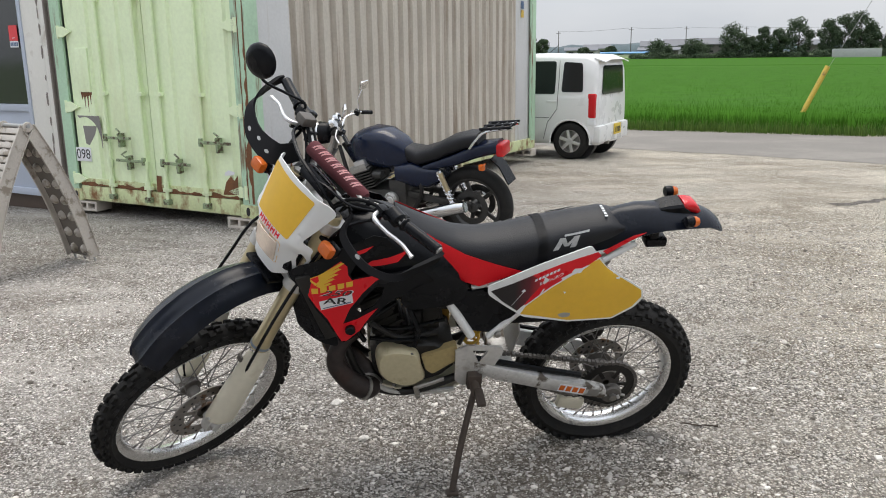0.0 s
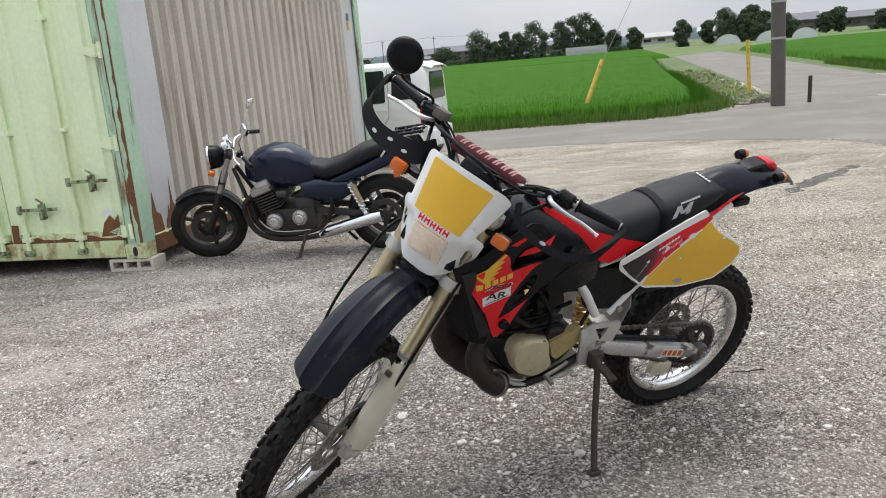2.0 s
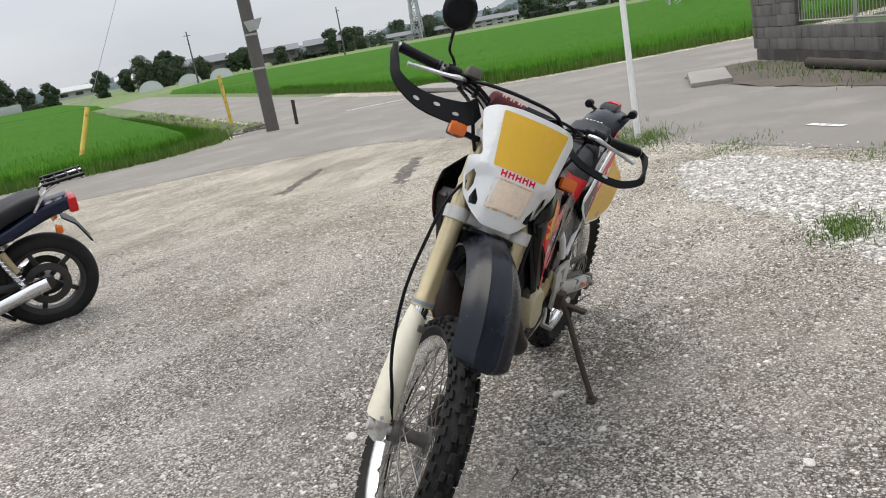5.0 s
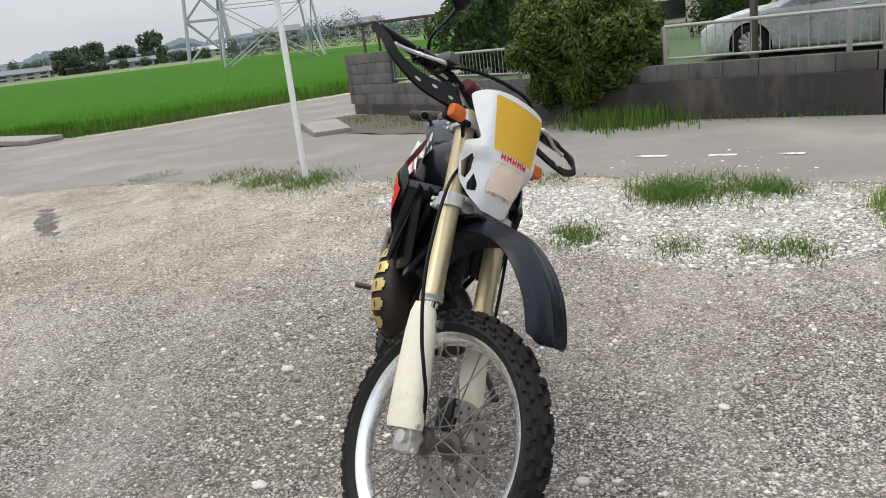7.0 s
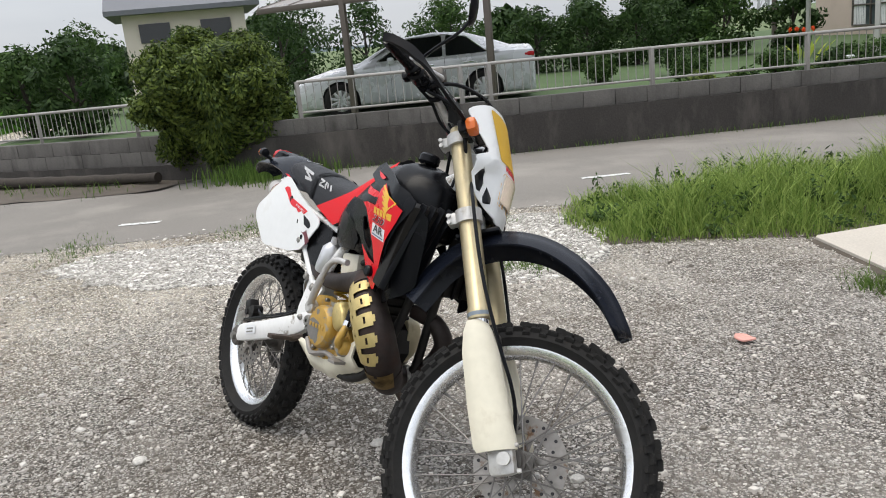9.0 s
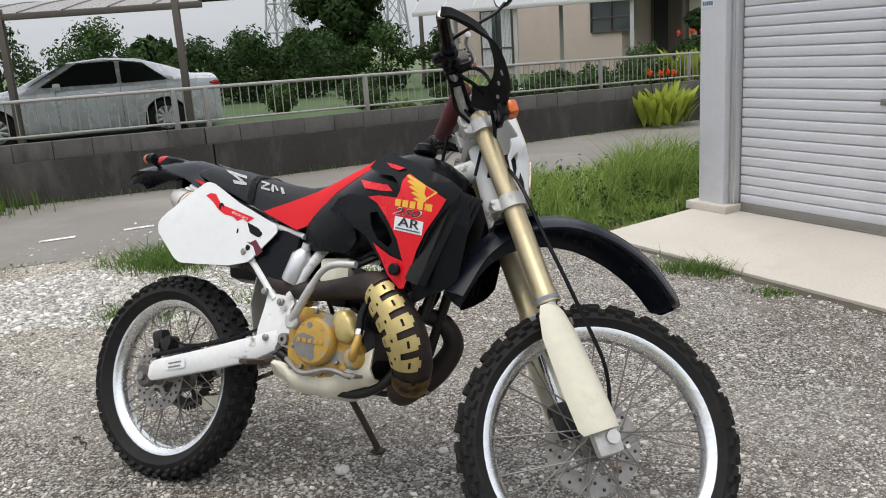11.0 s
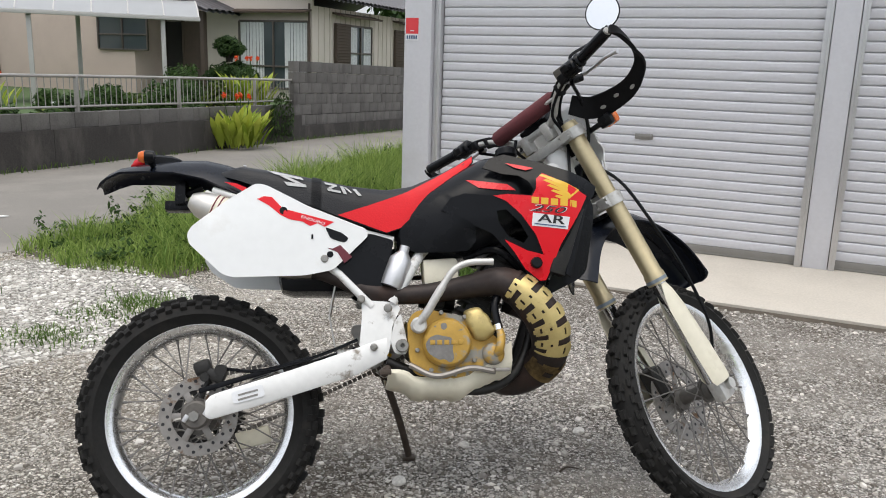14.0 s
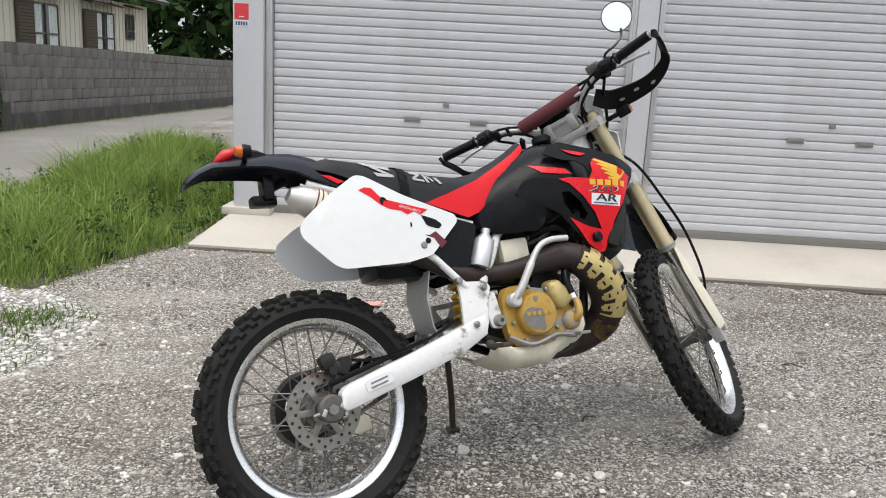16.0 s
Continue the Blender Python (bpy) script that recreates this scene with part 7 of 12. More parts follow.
# left side: flywheel cover, sprocket cover
bm = bmesh.new()
secs = []
FLY = rounded([(0.824, 0.565), (0.799, 0.575), (0.755, 0.572), (0.707, 0.558), (0.695, 0.529), (0.69, 0.489), (0.673, 0.44), (0.696, 0.424), (0.719, 0.411), (0.749, 0.411), (0.802, 0.437), (0.829, 0.47), (0.839, 0.512), (0.835, 0.548)], 0.012, 2)
for y, k in ((0.06, 1.02), (0.09, 1.0), (0.106, 0.97), (0.115, 0.88), (0.117, 0.6)):
    secs.append([(0.742 + (x - 0.757) * k, y, 0.49 + (z - 0.49) * k) for x, z in FLY])
skin(bm, secs)
fly = part("flywheel_cover", bm, M_MAG_PALE, bike, "cream flywheel cover")
for a in (40, 120, 200, 290):
    bm = bmesh.new()
    disc(bm, 0.007, 0.01, 10, Matrix.Translation((0.742 + 0.066 * math.cos(radians(a)), 0.108, 0.49 + 0.072 * math.sin(radians(a)))), 0.002)
    part("bolt", bm, M_HUB, fly)
bm = bmesh.new()
panel(bm, rounded([(0.688, 0.532), (0.645, 0.545), (0.571, 0.57), (0.566, 0.506), (0.648, 0.45), (0.67, 0.468)], 0.01), lambda u, v: (u - 0.012, 0.098, v), 0.03, 0.2)
part("sprocket_cover", bm, M_TAN, bike, "tan sprocket cover")
bm = bmesh.new()
tube(bm, curve_pts([(0.6, 0.11, 0.436), (0.65, 0.125, 0.432), (0.7, 0.135, 0.425)]), 0.007, 8)
tube(bm, [(0.695, 0.13, 0.424), (0.692, 0.17, 0.418)], 0.009, 8)
part("gear_lever", bm, M_ALLOY_TINT, bike)
bm = bmesh.new()
tube(bm, curve_pts([(0.83, 0.09, 0.42), (0.78, 0.092, 0.382), (0.7, 0.094, 0.365), (0.56, 0.094, 0.372)], 5), 0.009, 8)
part("guard_rod", bm, M_SILVER, bike, "bent aluminium rod under the engine")
bm = bmesh.new()
for k_, pts_ in enumerate(([(0.84, 0.07, 0.6), (0.76, 0.1, 0.61), (0.66, 0.09, 0.6)], [(0.83, 0.06, 0.64), (0.74, 0.09, 0.65), (0.6, 0.07, 0.66)], [(0.72, 0.06, 0.72), (0.69, 0.1, 0.65), (0.7, 0.1, 0.58)])):
    tube(bm, curve_pts(pts_, 6), 0.007 + 0.002 * (k_ == 2), 8)
part("engine_hose", bm, M_BLACK, bike)
for s in (-1, 1):
    bm = bmesh.new()
    tube(bm, [(0.5, s * 0.12, 0.43), (0.49, s * 0.16, 0.42)], 0.012, 8)
    box(bm, 0.49, s * 0.195, 0.422, 0.03, 0.075, 0.014, 0.004)
    part("foot_peg", bm, M_STAND, bike, "rusty folding foot peg")
bm = bmesh.new()
tube(bm, curve_pts([(0.583, -0.16, 0.55), (0.605, -0.17, 0.58), (0.635, -0.175, 0.63), (0.675, -0.178, 0.69), (0.72, -0.178, 0.712), (0.785, -0.18, 0.715)], 5), [0.012] * 12 + [0.0095] * 14, 10)
disc(bm, 0.022, 0.03, 14, Matrix.Translation((0.583, -0.155, 0.545)), 0.005)
part("kick_lever", bm, M_SILVER, bike, "folding kick-start lever")
bm = bmesh.new()
tube(bm, curve_pts([(0.56, -0.135, 0.44), (0.63, -0.15, 0.41), (0.72, -0.15, 0.43), (0.79, -0.15, 0.42)], 5), 0.008, 8)
box(bm, 0.805, -0.16, 0.425, 0.04, 0.04, 0.01, 0.003)
part("brake_pedal", bm, M_ALLOY_TINT, bike)
bm = bmesh.new()
tube(bm, curve_pts([(0.505, 0.125, 0.455), (0.5, 0.15, 0.42), (0.525, 0.2, 0.36), (0.56, 0.27, 0.265), (0.592, 0.348, 0.16)], 5), [0.016] * 6 + [0.011] * 15, 10)
box(bm, 0.593, 0.352, 0.151, 0.04, 0.034, 0.012, 0.004, (22, 0, 0))
box(bm, 0.5, 0.13, 0.44, 0.05, 0.03, 0.06, 0.006)
part("side_stand", bm, M_STAND, bike, "rusty brown side stand")

# exhaust
pipe_path = [((0.865, 0.03, 0.61), 0.022), ((0.93, 0.07, 0.59), 0.026), ((0.955, 0.1, 0.53), 0.03), ((0.91, 0.11, 0.455), 0.035), ((0.858, 0.1, 0.408), 0.038), ((0.838, 0.05, 0.395), 0.039), ((0.872, -0.01, 0.395), 0.043), ((0.922, -0.06, 0.425), 0.048), ((0.952, -0.11, 0.48), 0.053), ((0.938, -0.14, 0.55), 0.056), ((0.885, -0.145, 0.62), 0.051), ((0.82, -0.125, 0.665), 0.043), ((0.73, -0.11, 0.655), 0.033), ((0.6, -0.1, 0.635), 0.027), ((0.47, -0.08, 0.64), 0.026), ((0.35, -0.07, 0.69), 0.024), ((0.26, -0.06, 0.72), 0.026)]
pp = curve_pts([p for p, r in pipe_path], 5)
pr = [float(np.interp(i / 5, range(len(pipe_path)), [r for p, r in pipe_path])) for i in range(len(pp))]
bm = bmesh.new()
tube(bm, pp, pr, 20)
part("expansion_chamber", bm, M_PIPE, bike, "burnt brown expansion chamber")
# pierced guard over the chamber's belly, cut with staggered slots
fr = frames_along(pp)
fine = curve_pts([p for p, r in pipe_path], 12)
fine_r = [float(np.interp(i / 12, range(len(pipe_path)), [r for p, r in pipe_path])) for i in range(len(fine))]
ff = frames_along(fine)
bm = bmesh.new()
for i in range(97, 127):
    for j in range(18):
        ph = (i - 97) % 6
        slot = ph in (4, 5) and j > 9 or (ph in (1, 2) and j < 6)
        oval = ph in (1, 2) and j == 13 or ph in (4, 5) and j == 3
        pin = ph == 4 and j == 7
        corner = ph in (0, 3) and j == 17 or ph in (0, 3) and j == 0
        if slot or oval or pin or corner:
            continue
        quad = []
        for ii, jj in ((i, j), (i + 1, j), (i + 1, j + 1), (i, j + 1)):
            p, t, u, v = ff[ii]
            out_dir = (Vector((-0.1, -1, 0.22)) - t * Vector((-0.1, -1, 0.22)).dot(t)).normalized()
            sd = t.cross(out_dir)
            a = radians(-60 + 120 * jj / 18)
            quad.append(p + (out_dir * math.cos(a) + sd * math.sin(a)) * (fine_r[ii] + 0.004))
        vs = [bm.verts.new(q) for q in quad]
        bm.faces.new(vs)
bmesh.ops.remove_doubles(bm, verts=bm.verts, dist=0.0005)
bmesh.ops.solidify(bm, geom=bm.faces[:], thickness=0.002)
part("pipe_guard", bm, M_GUARD_GOLD, bike, "pierced gold pipe guard")
bm = bmesh.new()
rows_ = []
for i in range(85, 94):
    p, t, u, v = ff[i]
    out_dir = (Vector((0.3, -1, -0.3)) - t * Vector((0.3, -1, -0.3)).dot(t)).normalized()
    sd = t.cross(out_dir)
    rows_.append([bm.verts.new(p + (out_dir * math.cos(radians(a)) + sd * math.sin(radians(a))) * (fine_r[i] + 0.004)) for a in range(-75, 76, 10)])
for i in range(8):
    for j in range(15):
        if i in (3, 4) and 5 < j < 9 or i == 7 and j in (2, 3, 9):
            continue
        bm.faces.new((rows_[i][j], rows_[i + 1][j], rows_[i + 1][j + 1], rows_[i][j + 1]))
bmesh.ops.solidify(bm, geom=bm.faces[:], thickness=0.002)
part("lower_guard", bm, M_GUARD_BURNT, bike, "scorched lower pipe guard")
for i in (19, 23, 37, 53):
    bm = bmesh.new()
    p, t, u, v = fr[i]
    tube(bm, [p - t * 0.006, p + t * 0.006], pr[i] + 0.003, 20)
    part("pipe_clamp", bm, M_BOLT if i < 30 else M_PIPE, bike)
bm = bmesh.new()
secs = []
for x, y, z, hy, hz in ((0.3, -0.07, 0.712, 0.03, 0.03), (0.24, -0.062, 0.732, 0.042, 0.05), (0.12, -0.062, 0.775, 0.046, 0.056), (0.07, -0.062, 0.8, 0.044, 0.05), (0.04, -0.062, 0.815, 0.036, 0.04)):
    secs.append([(x + a * hz * 0.25, y + b * hy, z + a * hz) for a, b in ((-1, -0.7), (-1, 0.7), (-0.7, 1), (0.7, 1), (1, 0.7), (1, -0.7), (0.7, -1), (-0.7, -1))])
skin(bm, secs)
part("silencer", bm, M_MUFF, bike, "dull tan silencer box")
bm = bmesh.new()
d = Vector((-0.9, -0.02, 0.38)).normalized()
q0 = Vector((0.115, -0.068, 0.834))
tube(bm, [q0, q0 + d * 0.1, q0 + d * 0.14, q0 + d * 0.165], [0.046, 0.044, 0.036, 0.02], 20)
tip = part("silencer_tip", bm, M_TITAN, bike, "dented aluminium silencer tip")
bm = bmesh.new()
tube(bm, [q0 + d * 0.06, q0 + d * 0.1], [0.0456, 0.0446], 20, cap=False)
part("tip_band", bm, M_CREAM, tip, "cream band with red stripes")
bm = bmesh.new()
for k in (0.066, 0.08, 0.093):
    bm = bmesh.new()
    tube(bm, [q0 + d * k, q0 + d * (k + 0.004)], 0.0462, 20, cap=False)
    part("tip_stripe", bm, M_WINE, tip)
# rear shock and mudflap
bm = bmesh.new()
tube(bm, [(0.512, -0.1, 0.655), (0.518, -0.1, 0.67), (0.54, -0.1, 0.73), (0.547, -0.1, 0.75)], [0.03, 0.032, 0.032, 0.016], 18)
tube(bm, [(0.547, -0.1, 0.75), (0.552, -0.1, 0.768)], 0.014, 12)
part("shock_reservoir", bm, M_ALU, bike, "silver shock reservoir")
bm = bmesh.new()
pts = [(0.49 + 0.024 * math.cos(i * 0.7), 0.024 * math.sin(i * 0.7), 0.47 + 0.0035 * i) for i in range(60)]
tube(bm, pts, 0.006, 6)
part("shock_spring", bm, M_YELLOW, bike, "yellow shock spring")
bm = bmesh.new()
skin(bm, [[(x, y, z), (x, -y, z), (x - 0.004, -y, z - 0.001), (x - 0.004, y, z - 0.001)] for x, y, z in ((0.36, 0.075, 0.66), (0.345, 0.07, 0.58), (0.36, 0.06, 0.5), (0.385, 0.055, 0.45))])
part("inner_mudguard", bm, M_GALV, bike, "grey inner mudguard flap")
bm = bmesh.new()
box(bm, 0.32, 0.03, 0.74, 0.24, 0.15, 0.2, 0.04)
part("air_box", bm, M_BLACK, bike)


# tank, seat, plastics
def cy(x, z):
    """The upper bodywork sits slightly to the right towards the front."""
    return -0.03 * max(0, min(1, (x - 0.5) / 0.5)) * max(0, min(1, (z - 0.55) / 0.35))


TANK = ((0.53, 0.078, 0.87, 0.76), (0.56, 0.095, 0.905, 0.748), (0.62, 0.115, 0.95, 0.738), (0.7, 0.128, 0.995, 0.732), (0.78, 0.135, 1.035, 0.76), (0.86, 0.135, 1.045, 0.8), (0.93, 0.11, 1.03, 0.82), (0.985, 0.07, 1.0, 0.82), (1.01, 0.04, 0.975, 0.84))


def tank_y(x, z):
    """Half width of the tank at that height."""
    hw, zt, zb = (float(np.interp(x, [q[0] for q in TANK], [q[k] for q in TANK])) for k in (1, 2, 3))
    q = max(-0.93, min(0.97, (z - (zt + zb) / 2) / ((zt - zb) / 2)))
    s_ = math.copysign(abs(q) ** (1 / 0.7), q)
    return hw * math.sqrt(1 - s_ * s_) ** 0.55 * (1 - 0.28 * max(0, s_))


bm = bmesh.new()
secs = []
for i in range(27):
    x = 0.53 + 0.48 * i / 26
    hw, zt, zb = (float(np.interp(x, [q[0] for q in TANK], [q[k] for q in TANK])) for k in (1, 2, 3))
    ring = []
    for k in range(28):
        a = 2 * math.pi * k / 28
        c, s_ = math.cos(a), math.sin(a)
        y = hw * math.copysign(abs(c) ** 0.55, c)
        z = (zt + zb) / 2 + (zt - zb) / 2 * math.copysign(abs(s_) ** 0.7, s_)
        if s_ > 0:
            y *= 1 - 0.28 * s_
        ring.append((x, y + cy(x, z), z))
    secs.append(ring)
skin(bm, secs)
part("fuel_tank", bm, M_BLACK, bike, "black fuel tank", smooth=60)
bm = bmesh.new()
disc(bm, 0.032, 0.03, 20, Matrix.Translation((0.86, cy(0.86, 1.05), 1.06)) @ pose(0, 0, 0, 80, 0, 0), 0.006)
part("fuel_cap", bm, M_BLACK, bike)


def shroud_y(x, z):
    y = 0.14 + 0.16 * max(0, x - 0.7) - 0.1 * max(0, 0.84 - z)
    if x > 1.0:
        y -= 0.5 * (x - 1.0)
    if z > 0.93:
        y -= 0.3 * (z - 0.93)
    return y


SHROUD = [(0.649, 0.863), (0.676, 0.898), (0.714, 0.91), (0.78, 0.902), (0.829, 0.906), (0.893, 0.899), (0.9, 0.915), (0.886, 0.94), (0.862, 0.957), (0.82, 0.963), (0.765, 0.985), (0.789, 1.014), (0.827, 1.024), (0.928, 0.993), (1.046, 0.947), (1.078, 0.925), (1.07, 0.9), (1.032, 0.855), (0.974, 0.748), (0.94, 0.67), (0.926, 0.658), (0.899, 0.669), (0.847, 0.73), (0.787, 0.797), (0.734, 0.822)]
SHROUD_HOLE = [(0.8, 0.858), (0.826, 0.861), (0.864, 0.822), (0.885, 0.785), (0.873, 0.768), (0.831, 0.789), (0.806, 0.826)]
DECAL_RED = [(0.79, 0.9), (0.829, 0.903), (0.895, 0.896), (0.905, 0.915), (0.907, 0.944), (0.925, 0.961), (1.046, 0.895), (1.028, 0.857), (0.972, 0.762), (0.943, 0.688), (0.933, 0.666), (0.917, 0.664), (0.877, 0.697), (0.849, 0.741), (0.82, 0.779), (0.882, 0.747), (0.926, 0.735), (0.905, 0.789), (0.865, 0.845), (0.825, 0.884)]
WING = [[(0.915 + k * 0.0095, 0.9545 - k * 0.0155), (0.924 + k * 0.0095, 0.9575 - k * 0.0155), (0.97 + k * 0.004, 0.937 - k * 0.012), (1.024 - k * 0.008, 0.91 - k * 0.0065), (1.018 - k * 0.008, 0.9035 - k * 0.0065), (0.965 + k * 0.004, 0.928 - k * 0.012)] for k in range(5)]


def drawn(words, size, stretch, slant, x, z, ang, s, place, name, material, parent):
    """Letters laid on a curved side."""
    me = text_mesh(words, size, 0.0)
    c_, s_ = math.cos(radians(ang)), math.sin(radians(ang))
    for v in me.vertices:
        u, w = (v.co.x + slant * v.co.y) * stretch, v.co.y
        u, w = (c_ * u - s_ * w, s_ * u + c_ * w)
        v.co = Vector(place(x + u, z + w) if s < 0 else place(x - u, z + w))
    me.materials.append(material)
    ob = new(name, me)
    ob.parent = parent
    return ob


for s in (-1, 1):
    place = lambda off: (lambda u, v: (u, s * (shroud_y(u, v) + off) + cy(u, v), v))
    bm = bmesh.new()
    panel(bm, SHROUD, place(-0.004), 0.004, 0.016, holes=[SHROUD_HOLE])
    sh = part("radiator_shroud", bm, M_BLACK, bike, "black radiator shroud with red decal", smooth=60)
    bm = bmesh.new()
    panel(bm, DECAL_RED, place(0.001), 0.0004, 0.016, holes=[SHROUD_HOLE])
    red_d = part("red_decal", bm, M_RED_GLOSS, sh, "red flame decal", smooth=60)
    bm = bmesh.new()
    panel(bm, [(0.828, 0.996), (0.868, 0.987), (0.903, 0.977), (0.882, 0.971), (0.85, 0.981)], place(0.001), 0.0004, 0.03)
    part("red_slash", bm, M_RED_GLOSS, sh)
    bm = bmesh.new()
    panel(bm, [(0.722, 0.956), (0.78, 0.945), (0.835, 0.937), (0.858, 0.919), (0.81, 0.921), (0.756, 0.928)], lambda u, v: (u, s * (tank_y(u, v) + 0.0025) + cy(u, v), v), 0.0004, 0.02)
    part("tank_slash", bm, M_RED_GLOSS, bike, "red slash decal on the tank")
    bm = bmesh.new()
    for poly in WING:
        panel(bm, poly, place(0.0022), 0.0004, 0.03)
    part("yellow_emblem", bm, M_YELLOW, sh, "yellow wing emblem")
    for i in range(5):
        bm = bmesh.new()
        x, dz_ = 0.893 + 0.0255 * i, -0.0031 * i
        panel(bm, [(x, 0.893 + dz_), (x + 0.0195, 0.891 + dz_), (x + 0.0185, 0.873 + dz_), (x - 0.0005, 0.8755 + dz_)], place(0.0022), 0.0004, 0.05)
        panel(bm, [(x + 0.006, 0.889 + dz_), (x + 0.013, 0.888 + dz_), (x + 0.0125, 0.883 + dz_), (x + 0.006, 0.884 + dz_)], place(0.003), 0.0004, 0.05)
        part("emblem_bar", bm, M_YELLOW, sh)
    drawn("250", 0.027, 2.3, 0.35, 0.939, 0.8565, -7.5, s, place(0.0026), "lettering", M_STICKER_WHITE, sh)
    drawn("250", 0.025, 2.3, 0.35, 0.9395, 0.8562, -7.5, s, place(0.0036), "lettering", M_INK, sh)
    bm = bmesh.new()
    panel(bm, [(0.896, 0.849), (0.994, 0.834), (0.989, 0.801), (0.893, 0.814)], place(0.002), 0.0004, 0.03)
    wl_ = part("white_field", bm, M_STICKER_WHITE, sh)
    drawn("AR", 0.032, 1.75, 0.0, 0.944, 0.829, -8.2, s, place(0.0034), "lettering", M_INK, wl_)
    drawn("AR", 0.032, 1.75, 0.0, 0.9462, 0.8287, -8.2, s, place(0.0036), "lettering", M_INK, wl_)
    bm = bmesh.new()
    panel(bm, [(0.9, 0.8205), (0.983, 0.809), (0.983, 0.806), (0.9, 0.8175)], place(0.0034), 0.0003, 0.03)
    part("small_print", bm, M_STICKER_BLUE, wl_, "thin line of small print")
    # lower tank cover, with a recessed edge
    bm = bmesh.new()
    panel(bm, rounded([(0.536, 0.818), (0.6, 0.876), (0.66, 0.915), (0.685, 0.9), (0.66, 0.866), (0.742, 0.822), (0.748, 0.782), (0.724, 0.75), (0.583, 0.748), (0.541, 0.768)], 0.012), lambda u, v: (u, s * (tank_y(u, max(v, 0.79)) + 0.002 + 0.01 * min(1, max(0, (v - 0.74) / 0.03))) + cy(u, v), v), 0.004, 0.03)
    part("tank_cover", bm, M_BLACK, bike, smooth=50)
    bm = bmesh.new()
    disc(bm, 0.016, 0.02, 14, Matrix.Translation((0.905, s * 0.168 + cy(0.9, 0.715), 0.712)), 0.004)
    part("shroud_bolt", bm, M_BLACK, sh)
    # radiator with louvre slats
    rad = bmesh.new()
    box(rad, 1.0, s * 0.11 - 0.015, 0.8, 0.045, 0.12, 0.25, 0.006, (0, 18, 0))
    rd = part("radiator", rad, M_ENGINE, bike)
    for i in range(4):
        bm = bmesh.new()
        box(bm, 1.028, s * (0.06 + 0.03 * i) - 0.015, 0.8, 0.022, 0.007, 0.26, 0.003, (0, 18, -s * 25))
        part("louvre", bm, M_BLACK, rd)
    # black wing behind the fork
    bm = bmesh.new()
    panel(bm, rounded([(1.04, 0.92), (1.082, 0.89), (1.085, 0.85), (1.062, 0.7), (1.03, 0.67), (0.946, 0.628), (0.944, 0.66), (0.99, 0.76), (1.02, 0.84)], 0.012), lambda u, v: (u, s * (min(shroud_y(u, v), 0.175) - 0.022 - 0.25 * max(0, u - 0.98)) + cy(u, v), v), 0.004, 0.04)
    part("air_scoop", bm, M_BLACK, sh, smooth=60)

# seat with a red nose
SEAT = ((0.04, 0.97, 0.985, 0.06), (0.09, 0.955, 1.0, 0.078), (0.2, 0.915, 0.985, 0.085), (0.3, 0.88, 0.965, 0.09), (0.4, 0.84, 0.945, 0.092), (0.5, 0.805, 0.935, 0.092), (0.57, 0.83, 0.945, 0.088), (0.66, 0.92, 0.985, 0.075), (0.72, 0.985, 1.02, 0.06), (0.755, 1.025, 1.045, 0.04))


def seat_at(x, k):
    return float(np.interp(x, [q[0] for q in SEAT], [q[k] for q in SEAT]))


bm = bmesh.new()
secs = []
for i in range(41):
    x = 0.04 + 0.715 * i / 40
    zb, zt, hw = seat_at(x, 1), seat_at(x, 2), seat_at(x, 3)
    c0 = cy(x, zt)
    zt2 = zt + 0.006
    secs.append([(x, -hw + c0, zb), (x, -hw * 0.97 + c0, zb + (zt - zb) * 0.45), (x, -hw * 0.9 + c0, zb + (zt - zb) * 0.8), (x, -hw * 0.72 + c0, zt - 0.003), (x, -hw * 0.4 + c0, zt2), (x, c0, zt2 + 0.004), (x, hw * 0.4 + c0, zt2), (x, hw * 0.72 + c0, zt - 0.003), (x, hw * 0.9 + c0, zb + (zt - zb) * 0.8), (x, hw * 0.97 + c0, zb + (zt - zb) * 0.45), (x, hw + c0, zb)])
skin(bm, secs)
seat = part("seat", bm, M_SEAT, bike, "long black seat with red front sides", smooth=60)


def seat_side(x, z):
    zb, zt, hw = seat_at(x, 1), seat_at(x, 2), seat_at(x, 3)
    f = max(0, min(1.1, (z - zb) / max(0.001, zt - zb)))
    return hw * float(np.interp(f, [0, 0.45, 0.8, 1.1], [1, 0.97, 0.9, 0.7]))


